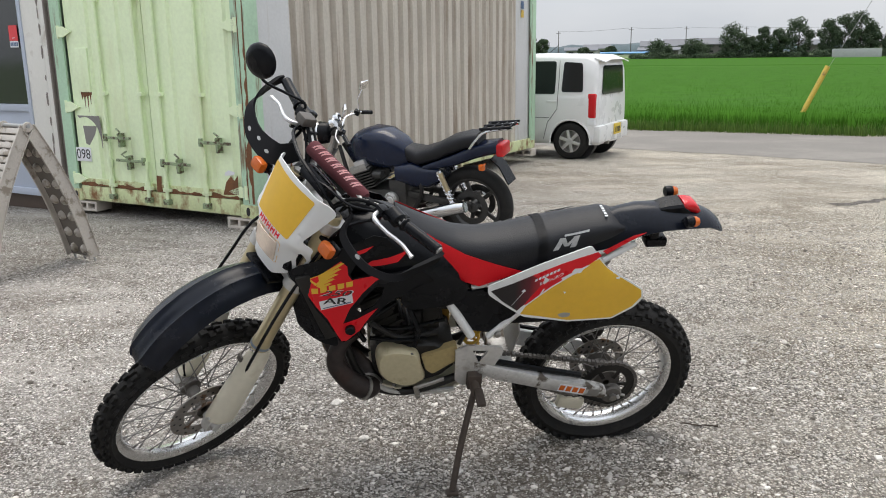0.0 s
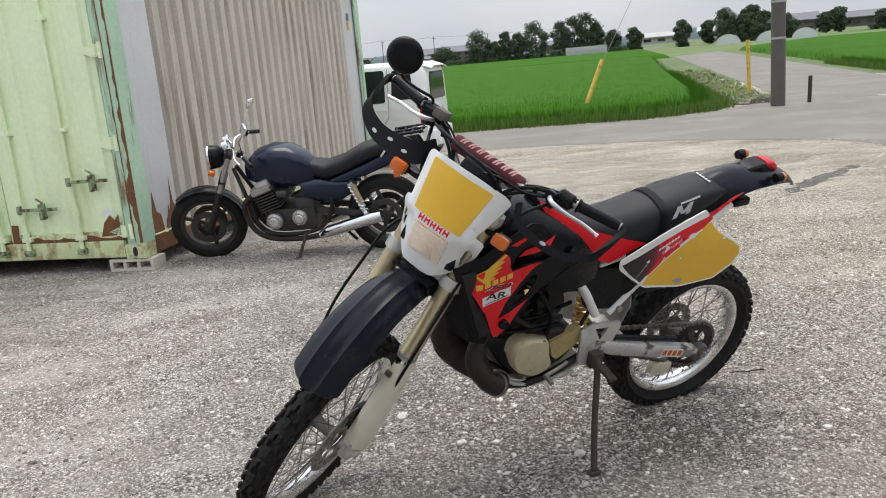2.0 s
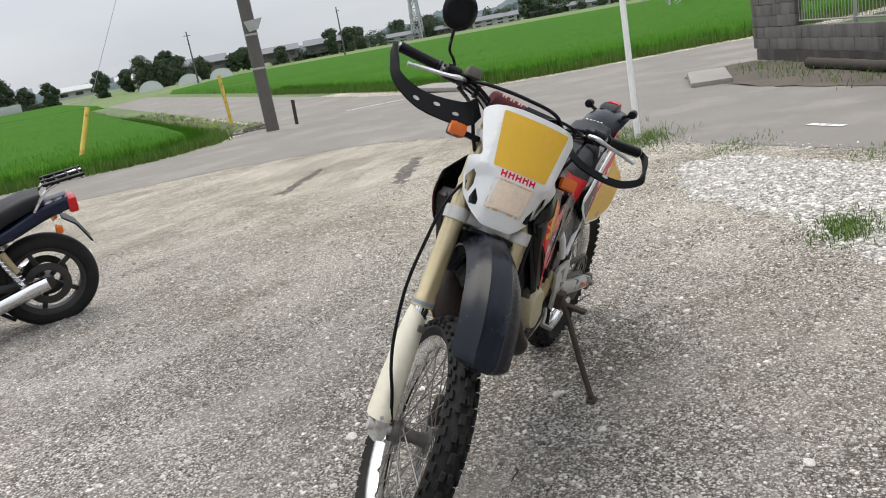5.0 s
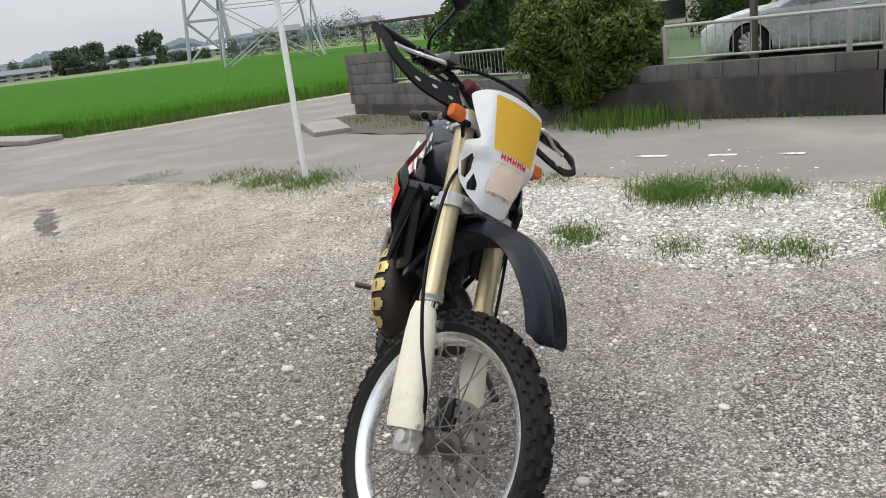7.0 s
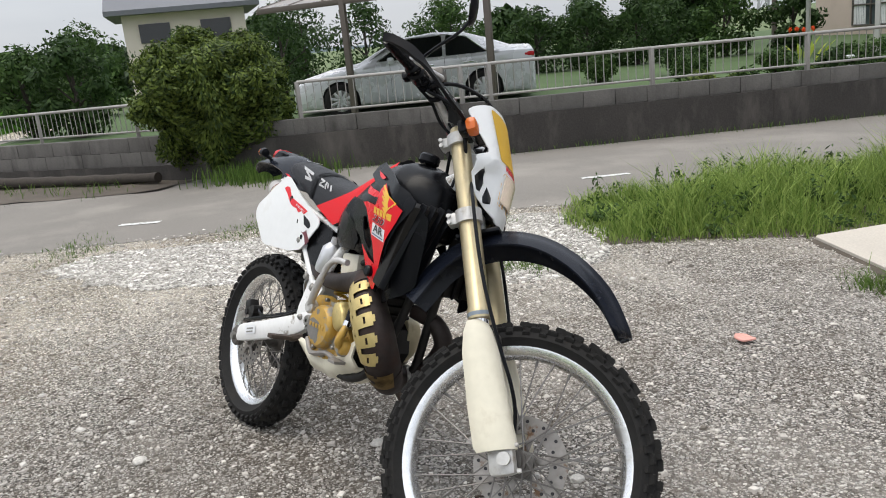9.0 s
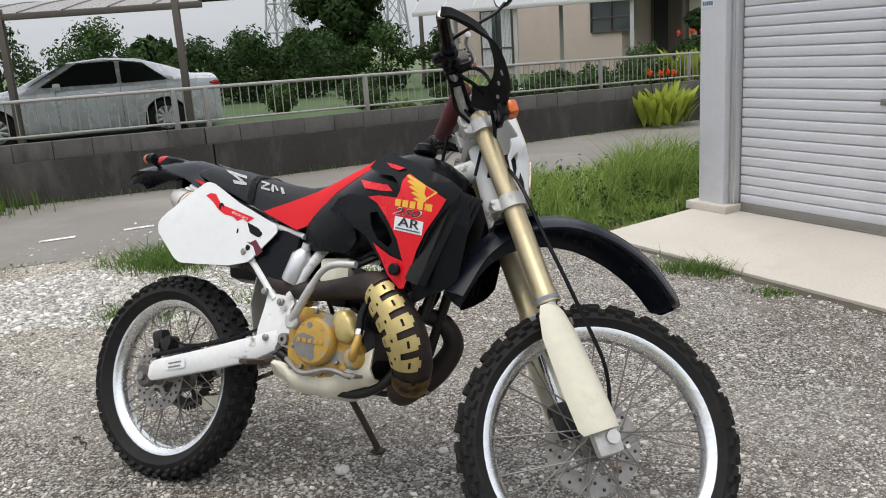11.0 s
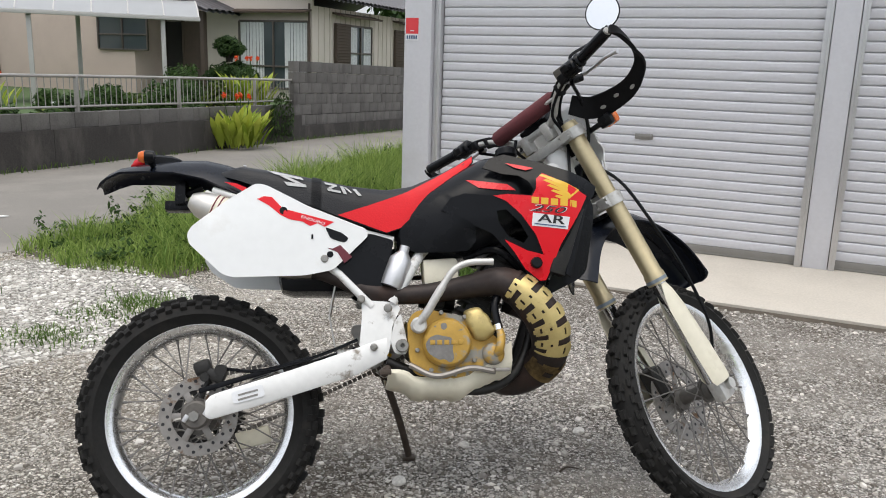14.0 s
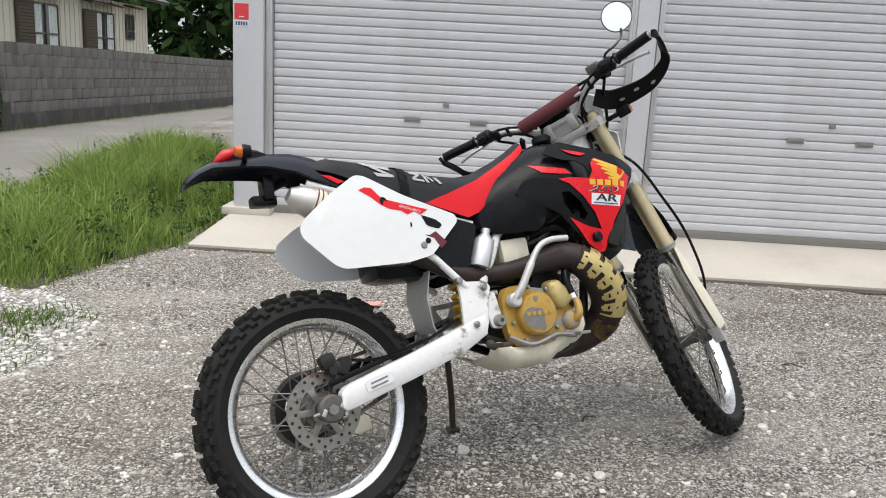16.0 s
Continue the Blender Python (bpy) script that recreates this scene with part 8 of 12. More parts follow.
for s in (-1, 1):
    bm = bmesh.new()
    panel(bm, [(0.365, 0.856), (0.5, 0.807), (0.57, 0.832), (0.66, 0.922), (0.75, 1.022), (0.752, 1.042), (0.7, 1.006), (0.63, 0.965), (0.55, 0.922), (0.45, 0.885)], lambda u, v: (u, s * (seat_side(u, v) + 0.004) + cy(u, seat_at(u, 2)), v), 0.0012 * s, 0.018)
    part("red_side", bm, M_RED, seat, "red vinyl side", smooth=60)
    for strokes in (([(0.277, -0.036), (0.264, -0.036), (0.248, -0.008), (0.261, -0.008)], [(0.261, -0.008), (0.248, -0.008), (0.24, -0.03), (0.25, -0.03)], [(0.25, -0.03), (0.24, -0.03), (0.213, -0.008), (0.226, -0.008)], [(0.226, -0.008), (0.213, -0.008), (0.222, -0.036), (0.236, -0.036)], [(0.25, -0.002), (0.19, 0.0), (0.19, -0.004), (0.25, -0.006)]),) if s > 0 else (([(0.165, -0.002), (0.262, -0.006), (0.27, -0.014), (0.19, -0.012)], [(0.2, -0.014), (0.225, -0.013), (0.268, -0.026), (0.246, -0.027)], [(0.215, -0.03), (0.275, -0.026), (0.278, -0.034), (0.225, -0.04)]),
                    ([(0.325, -0.006), (0.36, -0.007), (0.362, -0.012), (0.33, -0.012)], [(0.35, -0.012), (0.36, -0.012), (0.345, -0.024), (0.335, -0.024)], [(0.335, -0.025), (0.372, -0.024), (0.374, -0.03), (0.337, -0.031)]),
                    ([(0.37, -0.008), (0.38, -0.008), (0.39, -0.03), (0.38, -0.03)], [(0.38, -0.009), (0.388, -0.009), (0.405, -0.022), (0.4, -0.024)], [(0.405, -0.01), (0.415, -0.01), (0.432, -0.028), (0.422, -0.03)])):
        bm = bmesh.new()
        for st_ in strokes:
            panel(bm, [(0.283 + (u - 0.283) * (1.3 if s > 0 else 1.0), seat_at(u, 2) + dz_ * (1.25 if s > 0 else 1.0)) for u, dz_ in st_], lambda u, v: (u, s * (seat_side(u, v) + 0.003) + cy(u, 0.9), v), 0.0006, 0.012)
        part("seat_print", bm, M_SEATPRINT, seat, "faded silver lettering on the seat as strokes")
bm = bmesh.new()
secs = []
for x in (0.292, 0.318):
    zb, zt, hw = seat_at(x, 1), seat_at(x, 2), seat_at(x, 3)
    secs.append([(x, -hw - 0.004, zb), (x, -hw * 0.97 - 0.004, zb + (zt - zb) * 0.45), (x, -hw * 0.9 - 0.004, zb + (zt - zb) * 0.8), (x, -hw * 0.72, zt + 0.002), (x, -hw * 0.4, zt + 0.0105), (x, 0, zt + 0.0145), (x, hw * 0.4, zt + 0.0105), (x, hw * 0.72, zt + 0.002), (x, hw * 0.9 + 0.004, zb + (zt - zb) * 0.8), (x, hw * 0.97 + 0.004, zb + (zt - zb) * 0.45), (x, hw + 0.004, zb)])
skin(bm, secs, closed=False)
bmesh.ops.solidify(bm, geom=bm.faces[:], thickness=0.003)
part("seat_strap", bm, M_SEAT, seat, "black strap across the seat")
bm = bmesh.new()
for i in range(5):
    box(bm, 0.1, 0.032 - 0.0145 * i, seat_at(0.1, 2) + 0.0105, 0.009, 0.008, 0.0012)
part("rear_lettering", bm, M_STICKER_WHITE, seat, "small white lettering as bars")

# side panels
RP = [(0.066, 0.889), (0.141, 0.938), (0.168, 0.935), (0.284, 0.876), (0.443, 0.814), (0.449, 0.794), (0.354, 0.7), (0.278, 0.684), (0.084, 0.678), (0.057, 0.688), (-0.03, 0.769), (-0.035, 0.795), (-0.024, 0.815)]
rp_at = lambda off: (lambda u, v: (u, -0.113 - off - 0.03 * max(0, 0.3 - u) * (1 if v < 0.85 else 0.5) + 0.06 * max(0, v - 0.86), v))
bm = bmesh.new()
panel(bm, rounded(RP, 0.012, 3), rp_at(0.0), -0.004, 0.05)
rp = part("side_panel", bm, M_WHITE, bike, "white side number panel with red decal", smooth=60)
drawn("ENDURO", 0.011, 1.5, 0.2, 0.298, 0.836, -17, -1, rp_at(0.006), "lettering", M_STICKER_WHITE, rp)
bm = bmesh.new()
panel(bm, [(0.147, 0.894), (0.165, 0.902), (0.186, 0.9), (0.216, 0.868), (0.29, 0.849), (0.355, 0.832), (0.33, 0.818), (0.31, 0.828), (0.29, 0.82), (0.27, 0.832), (0.235, 0.838), (0.21, 0.85), (0.18, 0.875)], rp_at(0.0046), -0.0005, 0.05)
part("red_decal", bm, M_RED_GLOSS, rp)
bm = bmesh.new()
panel(bm, [(0.336, 0.76), (0.352, 0.758), (0.372, 0.768), (0.405, 0.735), (0.384, 0.718), (0.365, 0.748)], rp_at(0.0046), -0.0005, 0.05)
part("wine_decal", bm, M_WINE, rp)
bm = bmesh.new()
panel(bm, rounded([(0.33, 0.818), (0.377, 0.802), (0.396, 0.786), (0.384, 0.774), (0.346, 0.786)], 0.006, 2), rp_at(0.0046), -0.0005, 0.05)
part("panel_hole", bm, M_BLACK, rp)
for x, z, r in ((0.218, 0.862, 0.011), (0.345, 0.742, 0.009)):
    bm = bmesh.new()
    panel(bm, [(x + r * math.cos(a * 0.63), z + r * math.sin(a * 0.63)) for a in range(10)], rp_at(0.0052), -0.0005, 0.05)
    part("panel_hole", bm, M_BLACK, rp)
bm = bmesh.new()
panel(bm, [(0.294, 0.797), (0.299, 0.797), (0.299, 0.784), (0.294, 0.784)], rp_at(0.0052), -0.0005, 0.05)
part("panel_hole", bm, M_BLACK, rp)
bm = bmesh.new()
panel(bm, rounded([(0.38, 0.77), (0.45, 0.805), (0.52, 0.785), (0.515, 0.76), (0.485, 0.64), (0.43, 0.625), (0.365, 0.695)], 0.015), lambda u, v: (u, -0.088 + 0.05 * max(0, u - 0.48), v), -0.012, 0.05)
part("side_cover", bm, M_BLACK, bike)
LP = [(0.478, 0.826), (0.475, 0.792), (0.42, 0.745), (0.354, 0.695), (0.207, 0.668), (0.062, 0.675), (-0.005, 0.72), (-0.029, 0.755), (-0.022, 0.791), (0.03, 0.83), (0.082, 0.86), (0.1, 0.87), (0.121, 0.898), (0.163, 0.957), (0.328, 0.893)]
lp_at = lambda off: (lambda u, v: (u, 0.118 + off + 0.04 * max(0, 0.3 - u) * (1 if v < 0.85 else 0.4) - 0.07 * max(0, v - 0.85), v))
bm = bmesh.new()
panel(bm, rounded(LP, 0.012, 3), lp_at(0.0), 0.004, 0.05)
lp = part("side_panel", bm, M_WHITE, bike, "side number panel with yellow field and torn decal", smooth=60)
bm = bmesh.new()
panel(bm, [(0.366, 0.708), (0.35, 0.739), (0.271, 0.811), (0.201, 0.864), (0.15, 0.902), (0.134, 0.908), (0.104, 0.874), (0.08, 0.856), (0.03, 0.823), (-0.017, 0.789), (-0.022, 0.762), (0.002, 0.725), (0.065, 0.681), (0.207, 0.675)], lp_at(0.0046), 0.0005, 0.05)
part("yellow_field", bm, M_YELLOW, lp)
bm = bmesh.new()
panel(bm, [(0.467, 0.806), (0.404, 0.83), (0.339, 0.859), (0.301, 0.83), (0.358, 0.745), (0.378, 0.722), (0.43, 0.765)], lp_at(0.0046), 0.0005, 0.05)
part("wine_decal", bm, M_FADE, lp, "decal fading from black to dark red")
bm = bmesh.new()
panel(bm, [(0.339, 0.859), (0.251, 0.896), (0.202, 0.914), (0.14, 0.934), (0.128, 0.92), (0.16, 0.893), (0.205, 0.866), (0.275, 0.815), (0.351, 0.745), (0.358, 0.745), (0.301, 0.83)], lp_at(0.0048), 0.0005, 0.05)
part("red_decal", bm, M_RED_GLOSS, lp)
for poly in ([(0.249, 0.845), (0.17, 0.888), (0.162, 0.888), (0.188, 0.868), (0.243, 0.837)], [(0.06, 0.845), (0.075, 0.852), (0.072, 0.838), (0.062, 0.836)], [(0.225, 0.79), (0.235, 0.794), (0.232, 0.784)], [(0.37, 0.8), (0.362, 0.808), (0.355, 0.8), (0.364, 0.795)], [(0.4, 0.742), (0.398, 0.744), (0.36, 0.8), (0.362, 0.8)], [(0.312, 0.78), (0.307, 0.784), (0.296, 0.805), (0.3, 0.807)]):
    bm = bmesh.new()
    panel(bm, poly, lp_at(0.0056), 0.0004, 0.05)
    part("white_scuff", bm, M_STICKER_WHITE, lp)
drawn("ENDURO", 0.013, 1.5, 0.2, 0.278, 0.8425, 27, 1, lp_at(0.006), "lettering", M_STICKER_WHITE, lp)
for i in range(7):
    bm = bmesh.new()
    x, z = 0.331 - 0.0112 * i, 0.835 + 0.0055 * i
    panel(bm, [(x, z), (x - 0.008, z + 0.004), (x - 0.0085, z + 0.013), (x - 0.0005, z + 0.009)], lp_at(0.0058), 0.0003, 0.05)
    part("lettering_bar", bm, M_STICKER_WHITE, lp)
bm = bmesh.new()
panel(bm, rounded([(0.245, 0.7), (0.225, 0.708), (0.2, 0.704), (0.205, 0.69), (0.23, 0.687)], 0.006, 2), lp_at(0.0056), 0.0006, 0.05)
part("panel_hole", bm, M_GALV, lp)
bm = bmesh.new()
panel(bm, rounded([(0.36, 0.7), (0.47, 0.785), (0.56, 0.79), (0.585, 0.72), (0.56, 0.64), (0.45, 0.615), (0.37, 0.66)], 0.02), lambda u, v: (u, 0.082, v), 0.014, 0.06)
part("side_cover", bm, M_BLACK, bike)

# rear fender, lamp, signals
bm = bmesh.new()
secs = []
for x, z, hw, dr in ((0.2, 0.958, 0.062, 0.06), (0.12, 0.99, 0.074, 0.085), (0.05, 1.016, 0.079, 0.082), (-0.006, 1.027, 0.08, 0.068), (-0.087, 1.025, 0.08, 0.05), (-0.166, 1.014, 0.077, 0.037), (-0.231, 1.0, 0.072, 0.025), (-0.265, 0.983, 0.064, 0.022), (-0.286, 0.966, 0.054, 0.019), (-0.298, 0.95, 0.036, 0.014)):
    top, low = [], []
    for v in (-1, -0.95, -0.87, -0.78, -0.6, -0.3, 0, 0.3, 0.6, 0.78, 0.87, 0.95, 1):
        zz = z - dr * abs(v) ** 2.3
        top.append((x, hw * v, zz))
        low.append((x + 0.002, (hw - 0.004) * v, zz - 0.005))
    secs.append(top + low[::-1])
skin(bm, secs)
fend = part("rear_fender", bm, M_BLACK_FENDER, bike, "black rear fender", smooth=60)
for s in (-1, 1):
    bm = bmesh.new()
    panel(bm, [(0.052, 0.949), (0.085, 0.945), (0.125, 0.928), (0.105, 0.922), (0.075, 0.938)] if s < 0 else [(0.112, 0.91), (0.096, 0.898), (0.034, 0.94), (-0.02, 0.973), (0.02, 0.963)], lambda u, v: (u, s * (0.0785 + 0.003), v), 0.001 * s, 0.05)
    part("red_stripe", bm, M_RED_GLOSS, fend)
bm = bmesh.new()
secs = []
for x, z, hw, hh in ((-0.15, 1.026, 0.033, 0.014), (-0.165, 1.025, 0.034, 0.017), (-0.187, 1.019, 0.033, 0.02), (-0.203, 1.01, 0.03, 0.014), (-0.213, 1.003, 0.022, 0.006)):
    secs.append([(x, hw * math.copysign(abs(math.cos(q)) ** 0.6, math.cos(q)), z + hh * math.copysign(abs(math.sin(q)) ** 0.7, math.sin(q))) for q in [2 * math.pi * k / 16 for k in range(16)]])
skin(bm, secs)
part("tail_lamp", bm, M_REDLENS, bike, "red tail lamp", smooth=60)
bm = bmesh.new()
skin(bm, [[(x, hw * a_, z + hh * b_) for a_, b_ in ((-1, -1), (1, -1), (1, 0.5), (0.8, 1), (-0.8, 1), (-1, 0.5))] for x, z, hw, hh in ((-0.075, 1.018, 0.03, 0.006), (-0.1, 1.02, 0.036, 0.013), (-0.146, 1.021, 0.037, 0.016), (-0.172, 1.006, 0.036, 0.01))])
part("lamp_base", bm, M_BLACK, bike, smooth=30)
for y_ in (-0.035, 0.035):
    bm = bmesh.new()
    disc(bm, 0.009, 0.006, 14, Matrix.Translation((-0.05, y_, 1.004)) @ pose(0, 0, 0, 90, 0, 0), 0.002)
    part("fender_bolt", bm, M_BOLT, fend)
for s in (-1, 1):
    bm = bmesh.new()
    base = Vector((-0.143, s * 0.06, 0.996))
    end = Vector((-0.155, s * 0.092, 1.009))
    tube(bm, [base, end], 0.008, 8)
    lathe(bm, [(0.0001, -0.014), (0.016, -0.012), (0.019, 0.004), (0.017, 0.012), (0.0001, 0.014)], 16, Matrix.Translation(end + Vector((0.008, 0, 0.004))) @ pose(0, 0, 0, 0, 0, 90))
    sig = part("rear_signal", bm, M_BLACK, bike)
    bm = bmesh.new()
    lathe(bm, [(0.0001, -0.012), (0.012, -0.009), (0.0165, 0.0), (0.0175, 0.008)], 16, Matrix.Translation(end + Vector((-0.012, 0, 0.004))) @ pose(0, 0, 0, 0, 0, -90))
    part("lens", bm, M_ORANGE, sig, "orange lens")
bm = bmesh.new()
box(bm, -0.075, 0.0, 0.93, 0.03, 0.06, 0.07, 0.006)
box(bm, -0.085, 0.01, 0.895, 0.07, 0.05, 0.03, 0.008)
tube(bm, [(-0.02, 0, 0.95), (-0.085, 0, 0.92)], 0.012, 8)
part("tail_bracket", bm, M_BLACK, bike)

# ---- front end of the motorcycle, in the steered frame ----
for s in (-1, 1):
    y = s * 0.1
    bm = bmesh.new()
    tube(bm, [(0.02, y, 0.262), (0.02, y, 0.25), (0.02, y, -0.01), (0.02, y, -0.02), (0.02, y, -0.245), (0.02, y, -0.25), (0.02, y, -0.278)], [0.024, 0.0265, 0.0265, 0.028, 0.028, 0.031, 0.031], 24)
    fk = part("fork_tube", bm, M_GOLD, bike, "champagne gold upper fork tube", m=m_steer)
    bm = bmesh.new()
    tube(bm, [(0.02, y, -0.262), (0.02, y, -0.272)], 0.0318, 24)
    part("seal_ring", bm, M_BLUE_COLLAR, fk)
    bm = bmesh.new()
    tube(bm, [(0.02, y, 0.262), (0.02, y, 0.27)], 0.016, 6)
    part("fork_cap", bm, M_BOLT, fk)
    bm = bmesh.new()
    tube(bm, [(0.02, y, -0.278), (0.02, y, -0.6)], 0.0215, 20)
    part("fork_slider", bm, M_CHROME, bike, "chromed fork slider", m=m_steer)
    # guard: a curved shell in front of the slider
    bm = bmesh.new()
    secs = []
    for z, r, x0, wd in ((-0.282, 0.025, 0.012, 75), (-0.31, 0.031, 0.016, 95), (-0.36, 0.036, 0.02, 110), (-0.5, 0.041, 0.026, 112), (-0.59, 0.042, 0.03, 110), (-0.605, 0.04, 0.032, 104)):
        out, inn = [], []
        for k in range(13):
            a = radians((-wd + 2 * wd * k / 12) * 1.08 + 28 * s)
            out.append((x0 - 0.01 + r * 1.34 * math.cos(a), y + s * 0.004 + r * 0.92 * math.sin(a), z))
            inn.append((x0 - 0.01 + (r - 0.004) * 1.34 * math.cos(a), y + s * 0.004 + (r - 0.004) * 0.92 * math.sin(a), z))
        secs.append(out + inn[::-1])
    skin(bm, secs)
    fg = part("fork_guard", bm, M_CREAM, bike, "yellowed white plastic fork guard", m=m_steer, smooth=60)
    bm = bmesh.new()
    box(bm, 0.06, y - s * 0.01, -0.335, 0.008, 0.022, 0.02, 0.003)
    part("guard_clip", bm, M_HUB, fg)
    bm = bmesh.new()
    box(bm, 0.035, y, -0.625, 0.065, 0.042, 0.075, 0.014)
    tube(bm, [(0.045, y - s * 0.03, -0.625), (0.045, y + s * 0.036, -0.625)], 0.016, 14)
    for dz in (-0.03, 0.03):
        tube(bm, [(0.07, y + s * 0.012, -0.625 + dz), (0.08, y + s * 0.012, -0.625 + dz)], 0.006, 6)
    part("axle_clamp", bm, M_SILVER, bike, "aluminium axle clamp", m=m_steer)
for z, hh, nm in ((0.225, 0.032, "upper_clamp"), (0.0, 0.036, "lower_clamp")):
    bm = bmesh.new()
    box(bm, 0.008, 0, z, 0.055, 0.15, hh, 0.008)
    for s in (-1, 1):
        tube(bm, [(0.02, s * 0.1, z - hh / 2), (0.02, s * 0.1, z + hh / 2)], 0.036, 22)
        box(bm, -0.02, s * 0.1, z, 0.03, 0.03, hh * 0.9, 0.004)
        for dz in (-0.25, 0.25):
            tube(bm, [(-0.03, s * 0.122, z + dz * hh), (-0.03, s * 0.078, z + dz * hh)], 0.006, 6)
    part(nm, bm, M_SILVER, bike, "aluminium triple clamp", m=m_steer)

# handlebar
bar_pts = [(-0.068, -0.405, 0.388), (-0.043, -0.26, 0.374), (-0.022, -0.15, 0.345), (-0.008, -0.075, 0.29), (-0.005, 0.0, 0.285), (-0.008, 0.075, 0.29), (-0.022, 0.15, 0.345), (-0.043, 0.26, 0.374), (-0.068, 0.405, 0.388)]
bm = bmesh.new()
tube(bm, curve_pts(bar_pts, 6), 0.0112, 12)
tube(bm, [(-0.022, -0.135, 0.338), (-0.015, 0, 0.342), (-0.022, 0.135, 0.338)], 0.0065, 8)
bar = part("handlebar", bm, M_SILVER, bike, "silver braced handlebar turned to the left", m=m_steer)
bm = bmesh.new()
for s in (-1, 1):
    box(bm, -0.005, s * 0.045, 0.27, 0.035, 0.03, 0.055, 0.006)
part("bar_mount", bm, M_SILVER, bar)
# cables and wires strapped along both bends of the bar
for s in (-1, 1):
    for k, (ox, oz, r_) in enumerate(((0.012, 0.01, 0.0055), (0.016, -0.006, 0.0045), (-0.013, -0.008, 0.0045), (-0.004, 0.015, 0.004))):
        bm = bmesh.new()
        pts = [(-0.05 + ox, s * 0.27, 0.372 + oz), (-0.036 + ox * 1.2, s * 0.21, 0.362 + oz), (-0.022 + ox * 1.1, s * 0.15, 0.343 + oz), (-0.012 + ox * 1.4, s * 0.1, 0.305 + oz), (0.01 + ox, s * (0.07 + 0.008 * k), 0.25), (0.03, s * (0.05 + 0.01 * k), 0.17)]
        tube(bm, curve_pts(pts, 5), r_, 7)
        part("bar_cable", bm, M_MATT, bar)
    for y_, x_, z_ in ((0.225, -0.038, 0.366), (0.16, -0.023, 0.347)):
        bm = bmesh.new()
        box(bm, x_, s * y_, z_, 0.034, 0.012, 0.036, 0.006)
        part("cable_strap", bm, M_MATT, bar)
bm = bmesh.new()
tube(bm, [(0.003, -0.117, 0.344), (0.001, -0.108, 0.3435), (-0.039, 0.108, 0.3355), (-0.041, 0.117, 0.335)], [0.019, 0.0245, 0.0245, 0.019], 20)
pad = part("bar_pad", bm, M_PAD, bar, "faded wine-red bar pad with pink lettering")
bm = bmesh.new()
for i in range(7):
    y0 = -0.092 + 0.027 * i
    # two slanting strokes and a crossing one for each letter
    for (ya, qa), (yb, qb) in (((0.0, 28), (0.009, 92)), ((0.009, 28), (0.018, 92)), ((0.003, 52), (0.016, 66))):
        rows_ = []
        for k in range(5):
            yy, q = y0 + ya + (yb - ya) * k / 4, radians(qa + (qb - qa) * k / 4)
            ax, az_ = -0.019 - 0.185 * yy, 0.3395 - 0.037 * yy
            rows_.append([(ax + 0.0252 * math.cos(q), yy + dy, az_ + 0.0252 * math.sin(q)) for dy in (-0.0032, 0.0032)])
        skin(bm, rows_, closed=False)
bmesh.ops.solidify(bm, geom=bm.faces[:], thickness=0.0006)
part("pad_lettering", bm, M_PADPRINT, pad, "pink pad lettering as plain bars")
